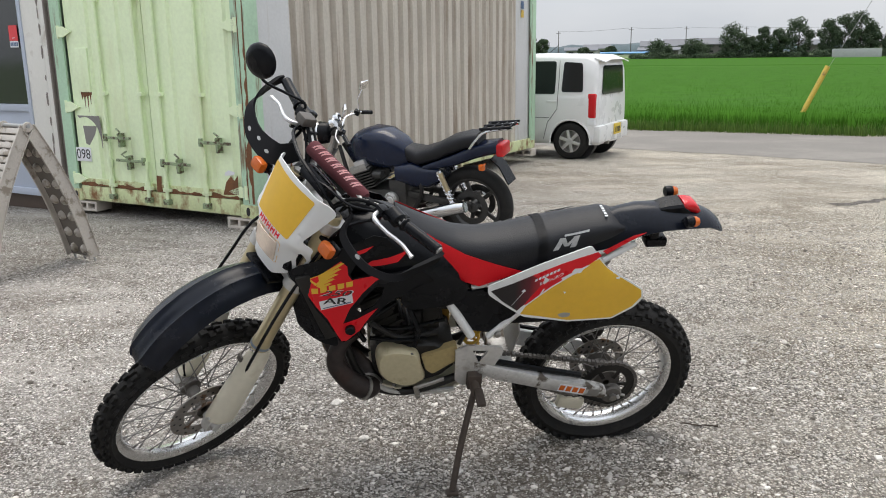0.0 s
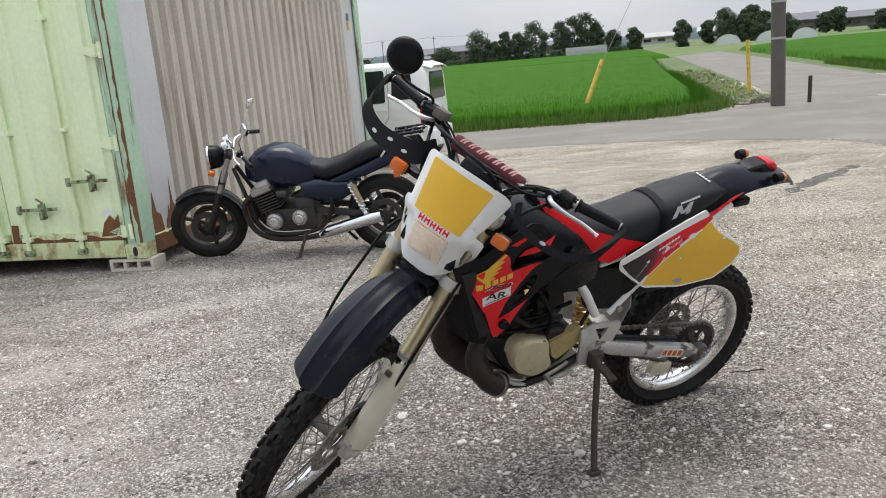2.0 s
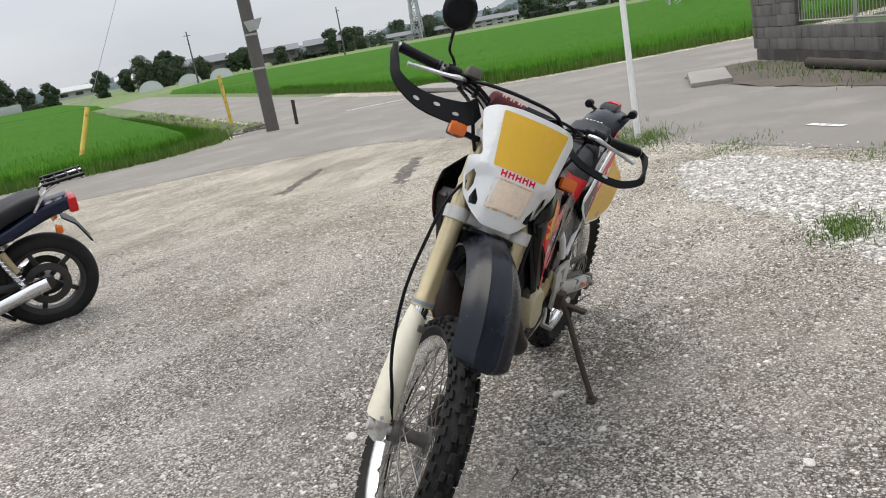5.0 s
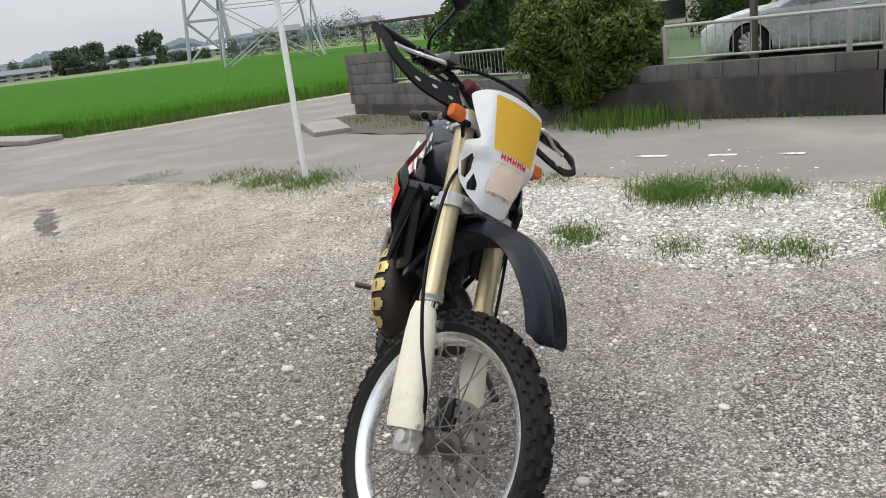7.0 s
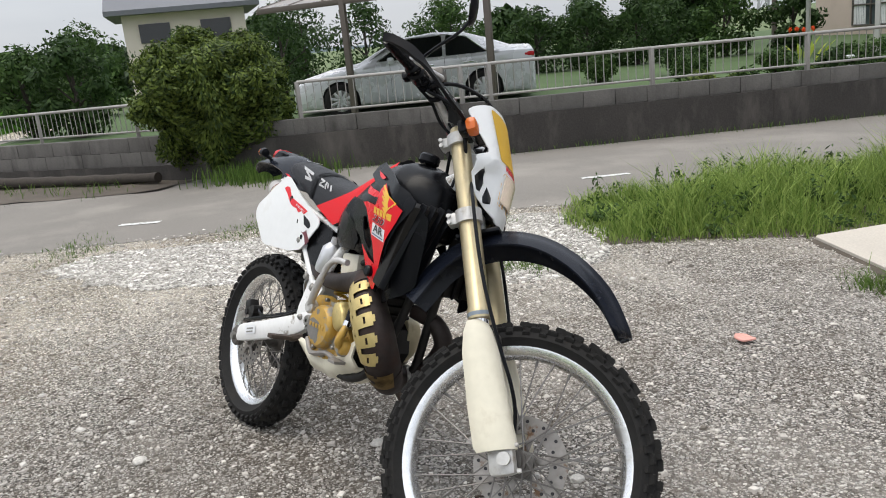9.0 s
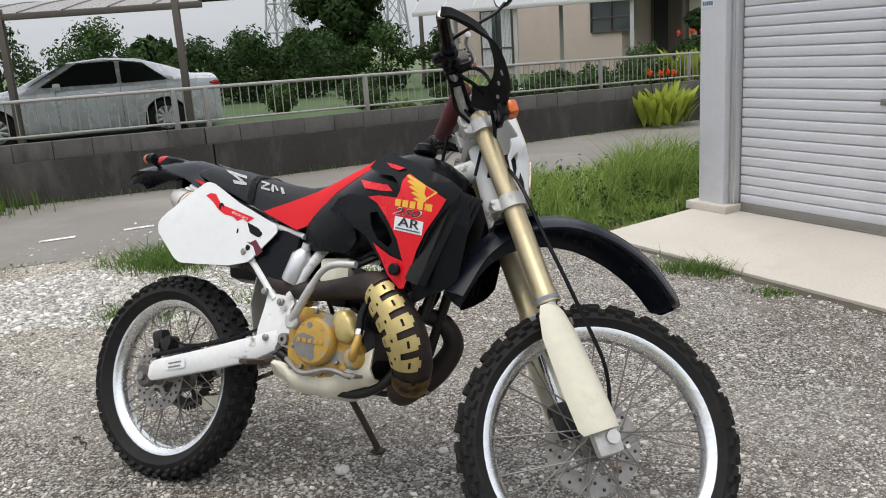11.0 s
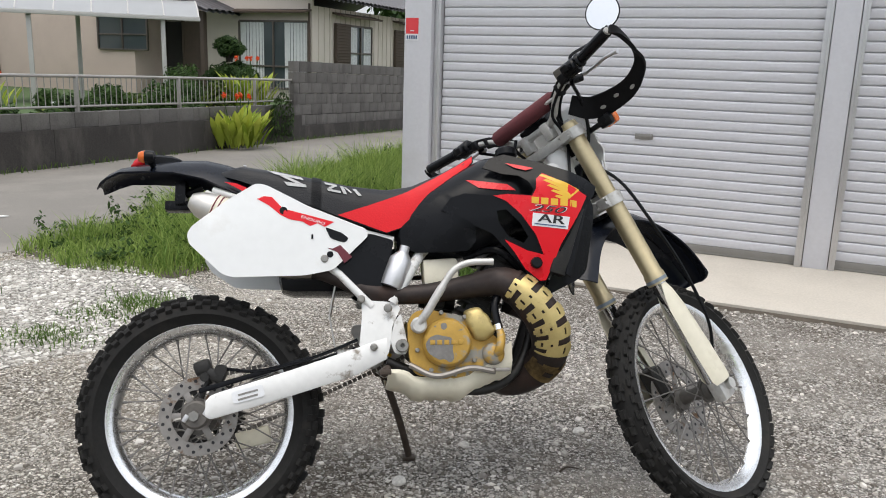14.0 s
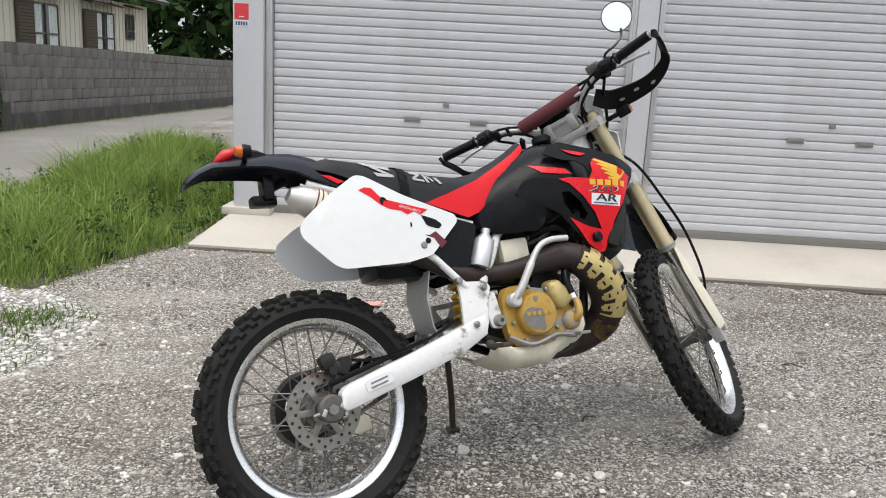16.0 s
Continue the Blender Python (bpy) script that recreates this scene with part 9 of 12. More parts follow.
for s in (-1, 1):
    p1, p2 = Vector((-0.0455, s * 0.275, 0.3755)), Vector((-0.067, s * 0.4, 0.3875))
    bm = bmesh.new()
    rs, ps = [], []
    for i in range(25):
        ps.append(p1.lerp(p2, i / 24))
        rs.append(0.0165 if i % 2 else 0.0152)
    rs[0] = rs[1] = 0.021
    tube(bm, ps, rs, 14)
    part("grip", bm, M_BLACK, bar, "black ribbed rubber grip")
    bm = bmesh.new()
    disc(bm, 0.024, 0.05, 16, Matrix.Translation((-0.042, s * 0.24, 0.372)), 0.006)
    box(bm, -0.03, s * 0.203, 0.362, 0.05, 0.032, 0.03, 0.008)
    box(bm, -0.072, s * 0.242, 0.374, 0.024, 0.028, 0.02, 0.006)
    tube(bm, [(-0.018, s * 0.205, 0.35), (0.012, s * 0.222, 0.346)], 0.012, 10)
    part("switch_box", bm, M_BLACK, bar)
    bm = bmesh.new()
    tube(bm, curve_pts([(-0.02, s * 0.2, 0.36), (0.018, s * 0.222, 0.354), (0.01, s * 0.27, 0.348), (-0.012, s * 0.325, 0.346), (-0.016, s * 0.372, 0.34)], 5), [0.007] * 8 + [0.0055] * 12 + [0.0075], 8)
    part("brake_lever" if s < 0 else "clutch_lever", bm, M_ALU, bar, "polished aluminium lever")
    # wrap-round guard with a deep front blade
    bm = bmesh.new()
    gp = curve_pts([(-0.07, s * 0.412, 0.388), (-0.05, s * 0.418, 0.374), (-0.006, s * 0.41, 0.333), (0.026, s * 0.392, 0.286), (0.046, s * 0.325, 0.252), (0.054, s * 0.25, 0.248), (0.048, s * 0.18, 0.262), (0.01, s * 0.145, 0.3)], 4)
    fr2 = frames_along(gp)
    secs = []
    for i, (p, t, u, v) in enumerate(fr2):
        k = i / (len(fr2) - 1)
        hh = float(np.interp(k, [0, 0.2, 0.4, 0.6, 0.8, 1], [0.011, 0.011, 0.014, 0.027, 0.035, 0.028] if s < 0 else [0.009, 0.009, 0.01, 0.011, 0.011, 0.009]))
        upv = (Vector((-0.35, 0, 1)) - t * Vector((-0.35, 0, 1)).dot(t)).normalized()
        nv = t.cross(upv)
        tk = 0.006 if k < 0.3 else 0.004
        secs.append([p + upv * hh + nv * tk, p + upv * hh - nv * tk, p - upv * hh - nv * tk, p - upv * hh + nv * tk])
    skin(bm, secs)
    hg = part("hand_guard", bm, M_MATT, bar, "black wrap-round hand guard", smooth=50)
    for k in (16, 19, 22) if s < 0 else (19,):
        p, t, u, v = fr2[k]
        upv = (Vector((-0.35, 0, 1)) - t * Vector((-0.35, 0, 1)).dot(t)).normalized()
        nv = t.cross(upv)
        mm = Matrix((( t.x, nv.x, upv.x, p.x), (t.y, nv.y, upv.y, p.y), (t.z, nv.z, upv.z, p.z), (0, 0, 0, 1)))
        bm = bmesh.new()
        disc(bm, 0.0065, 0.0095, 12, mm @ Matrix.Translation((0, 0, 0.006 * (1 if k % 2 else -1))) @ Matrix.Diagonal((1.5, 1, 0.8, 1)))
        part("guard_slot", bm, M_GALV, hg, "pale slot in the guard")
bm = bmesh.new()
box(bm, -0.005, -0.19, 0.386, 0.05, 0.042, 0.03, 0.007)
part("brake_reservoir", bm, M_HUB, bar)
# one mirror, on the right
bm = bmesh.new()
tube(bm, curve_pts([(-0.03, -0.235, 0.375), (-0.03, -0.25, 0.405), (0.02, -0.28, 0.412), (0.09, -0.3, 0.425), (0.125, -0.308, 0.445)], 5), 0.0045, 8)
mirror = part("mirror", bm, M_BLACK, bar, "round black mirror on a thin stem")
# the glass looks back over the yard and a little up
n_m = ((m_bike @ m_steer).to_3x3().inverted() @ Vector((0.47, 0.86, 0.2))).normalized()
mm = Matrix.Translation((0.138, -0.312, 0.487)) @ (-n_m).to_track_quat("Y", "Z").to_matrix().to_4x4()
bm = bmesh.new()
lathe(bm, [(0.0001, 0.018), (0.03, 0.016), (0.046, 0.01), (0.052, 0.0), (0.052, -0.005), (0.049, -0.005)], 32, mm)
part("mirror_shell", bm, M_BLACK, mirror)
bm = bmesh.new()
disc(bm, 0.049, 0.003, 32, mm @ Matrix.Translation((0, -0.003, 0)))
part("mirror_glass", bm, M_MIRRORGLASS, mirror, "round mirror glass")


# headlamp cowl
def cowl_x(y, z):
    """Nearly flat in front; the sides bend back, the lamp's part leans in towards its foot."""
    upper = 0.127 - 1.6 * min(abs(y), 0.1) ** 2 - 1.35 * max(0.0, abs(y) - 0.1)
    lower = 0.127 - 1.6 * min(abs(y), 0.055) ** 2 - 0.95 * max(0.0, abs(y) - 0.055)
    k = min(1.0, max(0.0, (0.146 - z) / 0.03))
    x = upper + (lower - upper) * k
    if z < 0.13:
        x -= 0.38 * (0.13 - z)
    return x


COWL_HALF = [(0.06, 0.318), (0.12, 0.311), (0.14, 0.296), (0.122, 0.22), (0.108, 0.168), (0.136, 0.16), (0.13, 0.12), (0.111, 0.06), (0.078, 0.022), (0.045, -0.006)]
COWL = COWL_HALF[::-1] + [(-y, z) for y, z in COWL_HALF]
bm = bmesh.new()
panel(bm, rounded(COWL, 0.012, 3), lambda u, v: (cowl_x(u, v), u, v), 0.004, 0.014, holes=[[(s_ * y, z) for y, z in ((0.113, 0.13), (0.121, 0.106), (0.11, 0.072), (0.1, 0.066), (0.096, 0.09), (0.102, 0.12))] for s_ in (-1, 1)])
cowl = part("headlamp_cowl", bm, M_WHITE, bike, "white headlamp cowl with a yellow number field", m=m_steer, smooth=60)
bm = bmesh.new()
panel(bm, rounded([(-0.1, 0.302), (0.1, 0.302), (0.079, 0.152), (-0.079, 0.152)], 0.006, 2), lambda u, v: (cowl_x(u, v) + 0.0062, u, v), 0.0006, 0.012)
part("yellow_field", bm, M_YELLOW, cowl, smooth=60)
bm = bmesh.new()
for i in range(5):
    y0 = -0.052 + 0.0215 * i
    lo, hi = (0.131, 0.149)
    mid = (lo + hi) / 2 + 0.002 * (i % 2)
    letter = [[(y0, hi), (y0 + 0.0045, hi), (y0 + 0.0045, lo), (y0, lo)], [(y0 + 0.012, hi), (y0 + 0.0165, hi), (y0 + 0.0165, lo), (y0 + 0.012, lo)], [(y0 + 0.0045, mid + 0.0025), (y0 + 0.012, mid + 0.0025), (y0 + 0.012, mid - 0.0025), (y0 + 0.0045, mid - 0.0025)]]
    for stroke in letter:
        panel(bm, stroke, lambda u, v: (cowl_x(u, v) + 0.0052, u, v), 0.0006, 0.03)
part("red_lettering", bm, M_RED_GLOSS, cowl, "red lettering as plain bars")
bm = bmesh.new()
panel(bm, rounded([(-0.06, 0.124), (0.06, 0.124), (0.056, 0.038), (-0.056, 0.038)], 0.01, 3), lambda u, v: (cowl_x(u, v) + 0.0045, u, v), 0.004, 0.03)
part("lamp_bezel", bm, M_BEZEL, cowl, "yellowed clear lamp rim")
bm = bmesh.new()
panel(bm, rounded([(-0.053, 0.118), (0.053, 0.118), (0.05, 0.044), (-0.05, 0.044)], 0.008, 3), lambda u, v: (cowl_x(u, v) + 0.0085 + 0.004 * (1 - (u / 0.053) ** 2), u, v), 0.003, 0.012)
lamp = part("headlamp", bm, M_LAMP, cowl, "amber-tinted rectangular headlamp glass", smooth=60)
bm = bmesh.new()
box(bm, 0.045, 0, 0.088, 0.07, 0.19, 0.11, 0.02)
part("lamp_shell", bm, M_BLACK, cowl, "black lamp shell behind the cowl")
for s in (-1, 1):
    bm = bmesh.new()
    fx, fy, fz = (0.05, 0.168, 0.19) if s > 0 else (0.07, -0.196, 0.209)
    box(bm, fx - 0.015, fy - s * 0.045, fz, 0.018, 0.06, 0.016, 0.005)
    box(bm, fx - 0.016, fy, fz, 0.022, 0.046, 0.036, 0.008)
    sig = part("front_signal", bm, M_BLACK, bike, m=m_steer)
    bm = bmesh.new()
    box(bm, fx + 0.008, fy, fz, 0.03, 0.05, 0.038, 0.012)
    part("lens", bm, M_ORANGE, sig, "orange lens")
# instruments and cables
bm = bmesh.new()
box(bm, 0.055, 0.02, 0.315, 0.06, 0.12, 0.04, 0.012, (0, -25, 0))
inst = part("instrument", bm, M_BLACK, bike, m=m_steer)
bm = bmesh.new()
box(bm, 0.043, 0.02, 0.337, 0.045, 0.09, 0.003, 0.001, (0, -25, 0))
part("display", bm, M_DARKGLASS, inst)
for pts, r in (([(-0.02, -0.2, 0.36), (0.05, -0.16, 0.36), (0.1, -0.05, 0.355), (0.1, 0.06, 0.34), (0.03, 0.11, 0.27), (-0.04, 0.06, 0.15)], 0.0055),
               ([(-0.02, 0.2, 0.355), (0.05, 0.15, 0.34), (0.08, 0.05, 0.335), (0.05, -0.06, 0.26), (-0.03, -0.05, 0.12)], 0.0045),
               ([(-0.03, -0.21, 0.34), (0.03, -0.17, 0.29), (0.04, -0.13, 0.2), (0.0, -0.06, 0.1)], 0.0055),
               ([(-0.03, 0.21, 0.34), (0.03, 0.17, 0.28), (0.03, 0.13, 0.16), (0.05, 0.125, -0.1), (0.04, 0.12, -0.4), (0.0, 0.09, -0.52)], 0.005),
               ([(0.03, -0.06, 0.16), (0.045, -0.14, 0.04), (0.05, -0.165, -0.12), (0.06, -0.172, -0.25), (0.075, -0.158, -0.38), (0.085, -0.14, -0.455), (0.082, -0.112, -0.52), (0.06, -0.08, -0.6)], 0.005),
               ([(-0.04, 0.05, 0.3), (-0.09, 0.1, 0.2), (-0.12, 0.08, 0.1)], 0.005)):
    bm = bmesh.new()
    tube(bm, curve_pts(pts, 8), r, 7)
    part("cable", bm, M_BLACK, bike, m=m_steer)
bm = bmesh.new()
box(bm, 0.0, 0.068, -0.545, 0.06, 0.05, 0.095, 0.014)
part("front_caliper", bm, M_ENGINE, bike, "grimy front brake caliper", m=m_steer)
bm = bmesh.new()
tube(bm, [(0.045, -0.07, -0.625), (0.045, -0.05, -0.625)], 0.03, 16)
part("speed_drive", bm, M_HUB, bike, m=m_steer)

# high front fender
crest = curve_pts([(-0.2, 0, -0.15), (-0.1, 0, -0.065), (0.0, 0, -0.028), (0.1, 0, -0.03), (0.2, 0, -0.068), (0.283, 0, -0.14), (0.343, 0, -0.235), (0.37, 0, -0.33), (0.371, 0, -0.365)], 6)
bm = bmesh.new()
secs = []
N = len(crest)
for i, (p, t, u, v) in enumerate(frames_along(crest)):
    k = i / (N - 1)
    hw = float(np.interp(k, [0, 0.25, 0.45, 0.7, 0.88, 0.95, 1.0], [0.05, 0.062, 0.076, 0.083, 0.08, 0.07, 0.05]))
    dr = float(np.interp(k, [0, 0.3, 0.6, 0.9, 1.0], [0.05, 0.05, 0.044, 0.036, 0.022]))
    if i == N - 1:
        hw *= 0.8
    nrm = Vector((-t.z, 0, t.x)).normalized()
    if nrm.x + nrm.z < 0:
        nrm = -nrm
    top, low = [], []
    for j in range(17):
        w = -1 + 2 * j / 16
        ridge = 0.006 if abs(abs(w) - 0.375) < 0.07 else 0.0
        drop = dr * abs(w) ** 2.4 - ridge
        top.append(p + Vector((0, hw * w, 0)) - nrm * drop)
        low.append(p + Vector((0, (hw - 0.003) * w, 0)) - nrm * (drop + 0.004))
    secs.append(top + low[::-1])
skin(bm, secs)
part("front_fender", bm, M_BLACK_FENDER, bike, "long scuffed black front fender", m=m_steer, smooth=50)
bm = bmesh.new()
box(bm, 0.03, 0, -0.03, 0.12, 0.13, 0.012, 0.004)
part("fender_mount", bm, M_BLACK, bike, m=m_steer)

# ---- the dark blue road motorcycle by the container ----
M_BLUEBLACK = mat("midnight blue paint", (0.005, 0.01, 0.03), 0.2, var=0.2, scale=5, fine=40, bump=0.0, spec=0.4)
M_ALLOY_DARK = mat("dark cast alloy", (0.055, 0.054, 0.052), 0.45, metal=0.5, var=0.25, scale=14, fine=70, bump=0.1)
M_ALLOY = mat("greying engine alloy", (0.36, 0.35, 0.335), 0.42, metal=0.6, var=0.25, scale=14, fine=70, bump=0.1)
F2 = Vector((-0.895, 0.445, 0)).normalized()
L2 = Vector((-F2.y, F2.x, 0)) * math.cos(radians(11)) + Vector((0, 0, -math.sin(radians(11))))
U2 = F2.cross(L2)
m_b2 = Matrix(((F2.x, L2.x, U2.x, 0.27), (F2.y, L2.y, U2.y, 6.42), (F2.z, L2.z, U2.z, -0.025), (0, 0, 0, 1)))
b2 = thing("road_motorcycle", m_b2, "midnight blue road motorcycle with a chrome silencer on its stand", "motorcycle")


def cast_wheel(name, x, z, r, w, spokes, m=None):
    mw = (m or Matrix()) @ Matrix.Translation((x, 0, z))
    bm = bmesh.new()
    ri = r * 0.7
    lathe(bm, [(ri, -w * 0.36), (ri + 0.012, -w * 0.38), (ri + 0.01, -w * 0.3), (ri - 0.02, -w * 0.2), (ri - 0.02, w * 0.2), (ri + 0.01, w * 0.3), (ri + 0.012, w * 0.38), (ri, w * 0.36)], 48, closed=False)
    for i in range(spokes):
        a = 2 * math.pi * i / spokes
        box(bm, ri * 0.55 * math.cos(a), 0, ri * 0.55 * math.sin(a), ri * 0.95, 0.02, 0.032, 0.005, (0, -math.degrees(a), 0))
    tube(bm, [(0, -w * 0.55, 0), (0, w * 0.55, 0)], 0.045, 16)
    wh = part(name, bm, M_ALLOY_DARK, b2, "dark cast wheel", m=mw)
    bm = bmesh.new()
    h = w / 2
    lathe(bm, [(ri + 0.004, -w * 0.34), (ri + 0.02, -h * 0.9), (r * 0.88, -h), (r * 0.96, -h * 0.75), (r * 0.995, -h * 0.35), (r, 0), (r * 0.995, h * 0.35), (r * 0.96, h * 0.75), (r * 0.88, h), (ri + 0.02, h * 0.9), (ri + 0.004, w * 0.34)], 48, closed=True)
    part("tyre", bm, M_TYRE, wh, smooth=60)
    for y in (-w * 0.55, w * 0.55):
        bm = bmesh.new()
        lathe(bm, [(0.09, y - 0.002), (0.14, y - 0.002), (0.14, y + 0.002), (0.09, y + 0.002)], 32, closed=True)
        part("brake_disc", bm, M_ALLOY_DARK, wh)
    return wh


cast_wheel("rear_wheel", -0.02, 0.3, 0.315, 0.14, 5)
R2 = radians(26)
m_s2 = Matrix.Translation((1.25, 0, 0.72)) @ Matrix(((math.cos(R2), 0, -math.sin(R2), 0), (0, 1, 0, 0), (math.sin(R2), 0, math.cos(R2), 0), (0, 0, 0, 1))) @ Matrix.Rotation(radians(16), 4, "Z")
cast_wheel("front_wheel", 0.02, -0.495, 0.305, 0.11, 3, m_s2)
for s in (-1, 1):
    bm = bmesh.new()
    tube(bm, [(0, s * 0.09, 0.17), (0, s * 0.09, -0.16)], 0.02, 14)
    part("fork_tube", bm, M_ALLOY, b2, m=m_s2)
    bm = bmesh.new()
    tube(bm, [(0, s * 0.09, -0.15), (0, s * 0.09, -0.46), (0.02, s * 0.09, -0.51)], 0.028, 14)
    part("fork_leg", bm, M_ENGINE, b2, m=m_s2)
    bm = bmesh.new()
    tube(bm, curve_pts([(-0.02, s * 0.03, 0.2), (-0.02, s * 0.12, 0.25), (-0.1, s * 0.25, 0.27), (-0.16, s * 0.32, 0.26)], 5), 0.011, 10)
    hb = part("handlebar", bm, M_CHROME, b2, m=m_s2)
    bm = bmesh.new()
    tube(bm, [(-0.11, s * 0.26, 0.27), (-0.18, s * 0.35, 0.26)], 0.017, 10)
    box(bm, -0.08, s * 0.22, 0.275, 0.05, 0.05, 0.045, 0.01)
    part("grip", bm, M_BLACK, hb)
    bm = bmesh.new()
    tube(bm, curve_pts([(-0.03, s * 0.2, 0.27), (-0.05, s * 0.28, 0.25), (-0.1, s * 0.34, 0.24)], 4), 0.006, 8)
    part("lever", bm, M_ALU, hb)
    bm = bmesh.new()
    tube(bm, [(-0.09, s * 0.22, 0.29), (-0.05, s * 0.26, 0.38), (-0.06, s * 0.28, 0.46)], 0.006, 8)
    box(bm, -0.06, s * 0.29, 0.5, 0.02, 0.1, 0.075, 0.009, (0, 0, s * 20))
    mi = part("mirror", bm, M_CHROME, hb, "chromed mirror")
    bm = bmesh.new()
    tube(bm, [(0.08, s * 0.12, 0.04), (0.08, s * 0.16, 0.04)], 0.009, 8)
    box(bm, 0.09, s * 0.18, 0.04, 0.05, 0.04, 0.04, 0.012)
    part("front_signal", bm, M_ORANGE, b2, "orange signal", m=m_s2)
    bm = bmesh.new()
    tube(bm, [(0.22, s * 0.12, 0.6), (0.12, s * 0.125, 0.34)], 0.022, 12)
    pts = [(0.205 - 0.0016 * i + 0.0, s * 0.12, 0.575 - 0.0042 * i) for i in range(48)]
    tube(bm, [(p[0] + 0.03 * math.cos(i * 0.9), p[1] + 0.03 * math.sin(i * 0.9), p[2]) for i, p in enumerate(pts)], 0.005, 5)
    sk = part("rear_shock", bm, M_CHROME, b2, "chromed rear shock")
    bm = bmesh.new()
    tube(bm, [(0.18, s * 0.165, 0.6), (0.13, s * 0.165, 0.46)], 0.02, 12)
    part("shock_reservoir", bm, M_GOLD, sk, "gold reservoir")
    bm = bmesh.new()
    box(bm, 0.25, s * 0.09, 0.35, 0.55, 0.03, 0.055, 0.01, (0, -8, 0))
    part("swing_arm", bm, M_ALLOY_DARK, b2)
    bm = bmesh.new()
    tube(bm, curve_pts([(0.99, s * 0.13, 0.56), (1.09, s * 0.13, 0.47), (1.07, s * 0.13, 0.3), (0.95, s * 0.13, 0.19), (0.7, s * 0.14, 0.17), (0.5, s * 0.16, 0.2)], 5), 0.021, 12)
    part("exhaust_pipe", bm, M_PIPE, b2, "dark header pipe")
    bm = bmesh.new()
    tube(bm, curve_pts([(0.99, s * 0.045, 0.56), (1.08, s * 0.045, 0.47), (1.06, s * 0.05, 0.3), (0.94, s * 0.06, 0.19), (0.72, s * 0.09, 0.17)], 5), 0.021, 12)
    part("exhaust_pipe", bm, M_PIPE, b2, "dark header pipe")
    for k_ in range(2):
        bm = bmesh.new()
        box(bm, 0.9, s * (0.05 + 0.09 * k_), 0.645, 0.11, 0.07, 0.05, 0.012, (0, 18, 0))
        part("cam_cover", bm, M_ALU, b2)
    bm = bmesh.new()
    tube(bm, [(0.5, s * 0.16, 0.2), (0.42, s * 0.17, 0.235), (0.05, s * 0.19, 0.335), (-0.02, s * 0.19, 0.35)], [0.03, 0.045, 0.05, 0.045], 20)
    part("silencer", bm, M_CHROME, b2, "bright chrome silencer")
    bm = bmesh.new()
    tube(bm, [(-0.16, s * 0.06, 0.66), (-0.16, s * 0.13, 0.66)], 0.008, 8)
    box(bm, -0.17, s * 0.15, 0.66, 0.045, 0.045, 0.05, 0.015)
    part("rear_signal", bm, M_ORANGE, b2, "orange signal")
bm = bmesh.new()
lathe(bm, [(0.0001, -0.08), (0.05, -0.075), (0.085, -0.04), (0.095, 0.03), (0.095, 0.04)], 24, m=Matrix.Translation((0.1, 0, 0.1)) @ pose(0, 0, 0, 0, 24, 0) @ pose(0, 0, 0, 0, 0, -90))
hl = part("headlamp", bm, M_BLACK, b2, "round black headlamp with a chrome ring", m=m_s2)
bm = bmesh.new()
lathe(bm, [(0.088, 0.03), (0.097, 0.03), (0.099, 0.042), (0.09, 0.05), (0.086, 0.046)], 28, m=Matrix.Translation((0.1, 0, 0.1)) @ pose(0, 0, 0, 0, 24, 0) @ pose(0, 0, 0, 0, 0, -90), closed=True)
part("lamp_ring", bm, M_CHROME, hl, "chrome lamp ring")
bm = bmesh.new()
disc(bm, 0.088, 0.012, 24, Matrix.Translation((0.1, 0, 0.1)) @ pose(0, 0, 0, 0, 24, 0) @ pose(0, 0, 0, 0, 0, -90) @ Matrix.Translation((0, 0.042, 0)), 0.005)
part("lens", bm, M_SKYGLASS, hl)
for s in (-1, 1):
    bm = bmesh.new()
    disc(bm, 0.045, 0.05, 20, Matrix.Translation((0.04, s * 0.055, 0.24)) @ pose(0, 0, 0, 0, 0, 90) @ pose(0, 0, 0, 40, 0, 0), 0.008)
    part("gauge", bm, M_CHROME, b2, "round chromed gauge", m=m_s2)
bm = bmesh.new()
box(bm, 0, 0, 0.17, 0.06, 0.22, 0.03, 0.01)
box(bm, 0, 0, -0.06, 0.06, 0.22, 0.03, 0.01)
part("fork_yoke", bm, M_ENGINE, b2, m=m_s2)
bm = bmesh.new()
secs = []
for i in range(9):
    a = radians(25 + 130 * i / 8)
    secs.append([(0.02 + (0.33 - 0.02 * abs(w)) * math.cos(a), 0.065 * w, -0.495 + (0.33 - 0.02 * abs(w) ** 2) * math.sin(a)) for w in (-1, -0.6, 0, 0.6, 1)] + [(0.02 + 0.322 * math.cos(a), 0.06 * w, -0.495 + 0.322 * math.sin(a)) for w in (1, 0, -1)])
skin(bm, secs)
part("front_fender", bm, M_BLACK, b2, "black front fender", m=m_s2, smooth=60)


def body(name, rows, material, label="", p=0.6, n=18, smooth=60):
    """A rounded body along x: rows of x, half width, top, bottom."""
    bm = bmesh.new()
    secs = []
    for x, hw, zt, zb in rows:
        ring = []
        for i in range(n):
            a = 2 * math.pi * i / n
            c, s_ = math.cos(a), math.sin(a)
            ring.append((x, hw * math.copysign(abs(c) ** p, c), (zt + zb) / 2 + (zt - zb) / 2 * math.copysign(abs(s_) ** p, s_)))
        secs.append(ring)
    skin(bm, secs)
    return part(name, bm, material, b2, label, smooth=smooth)


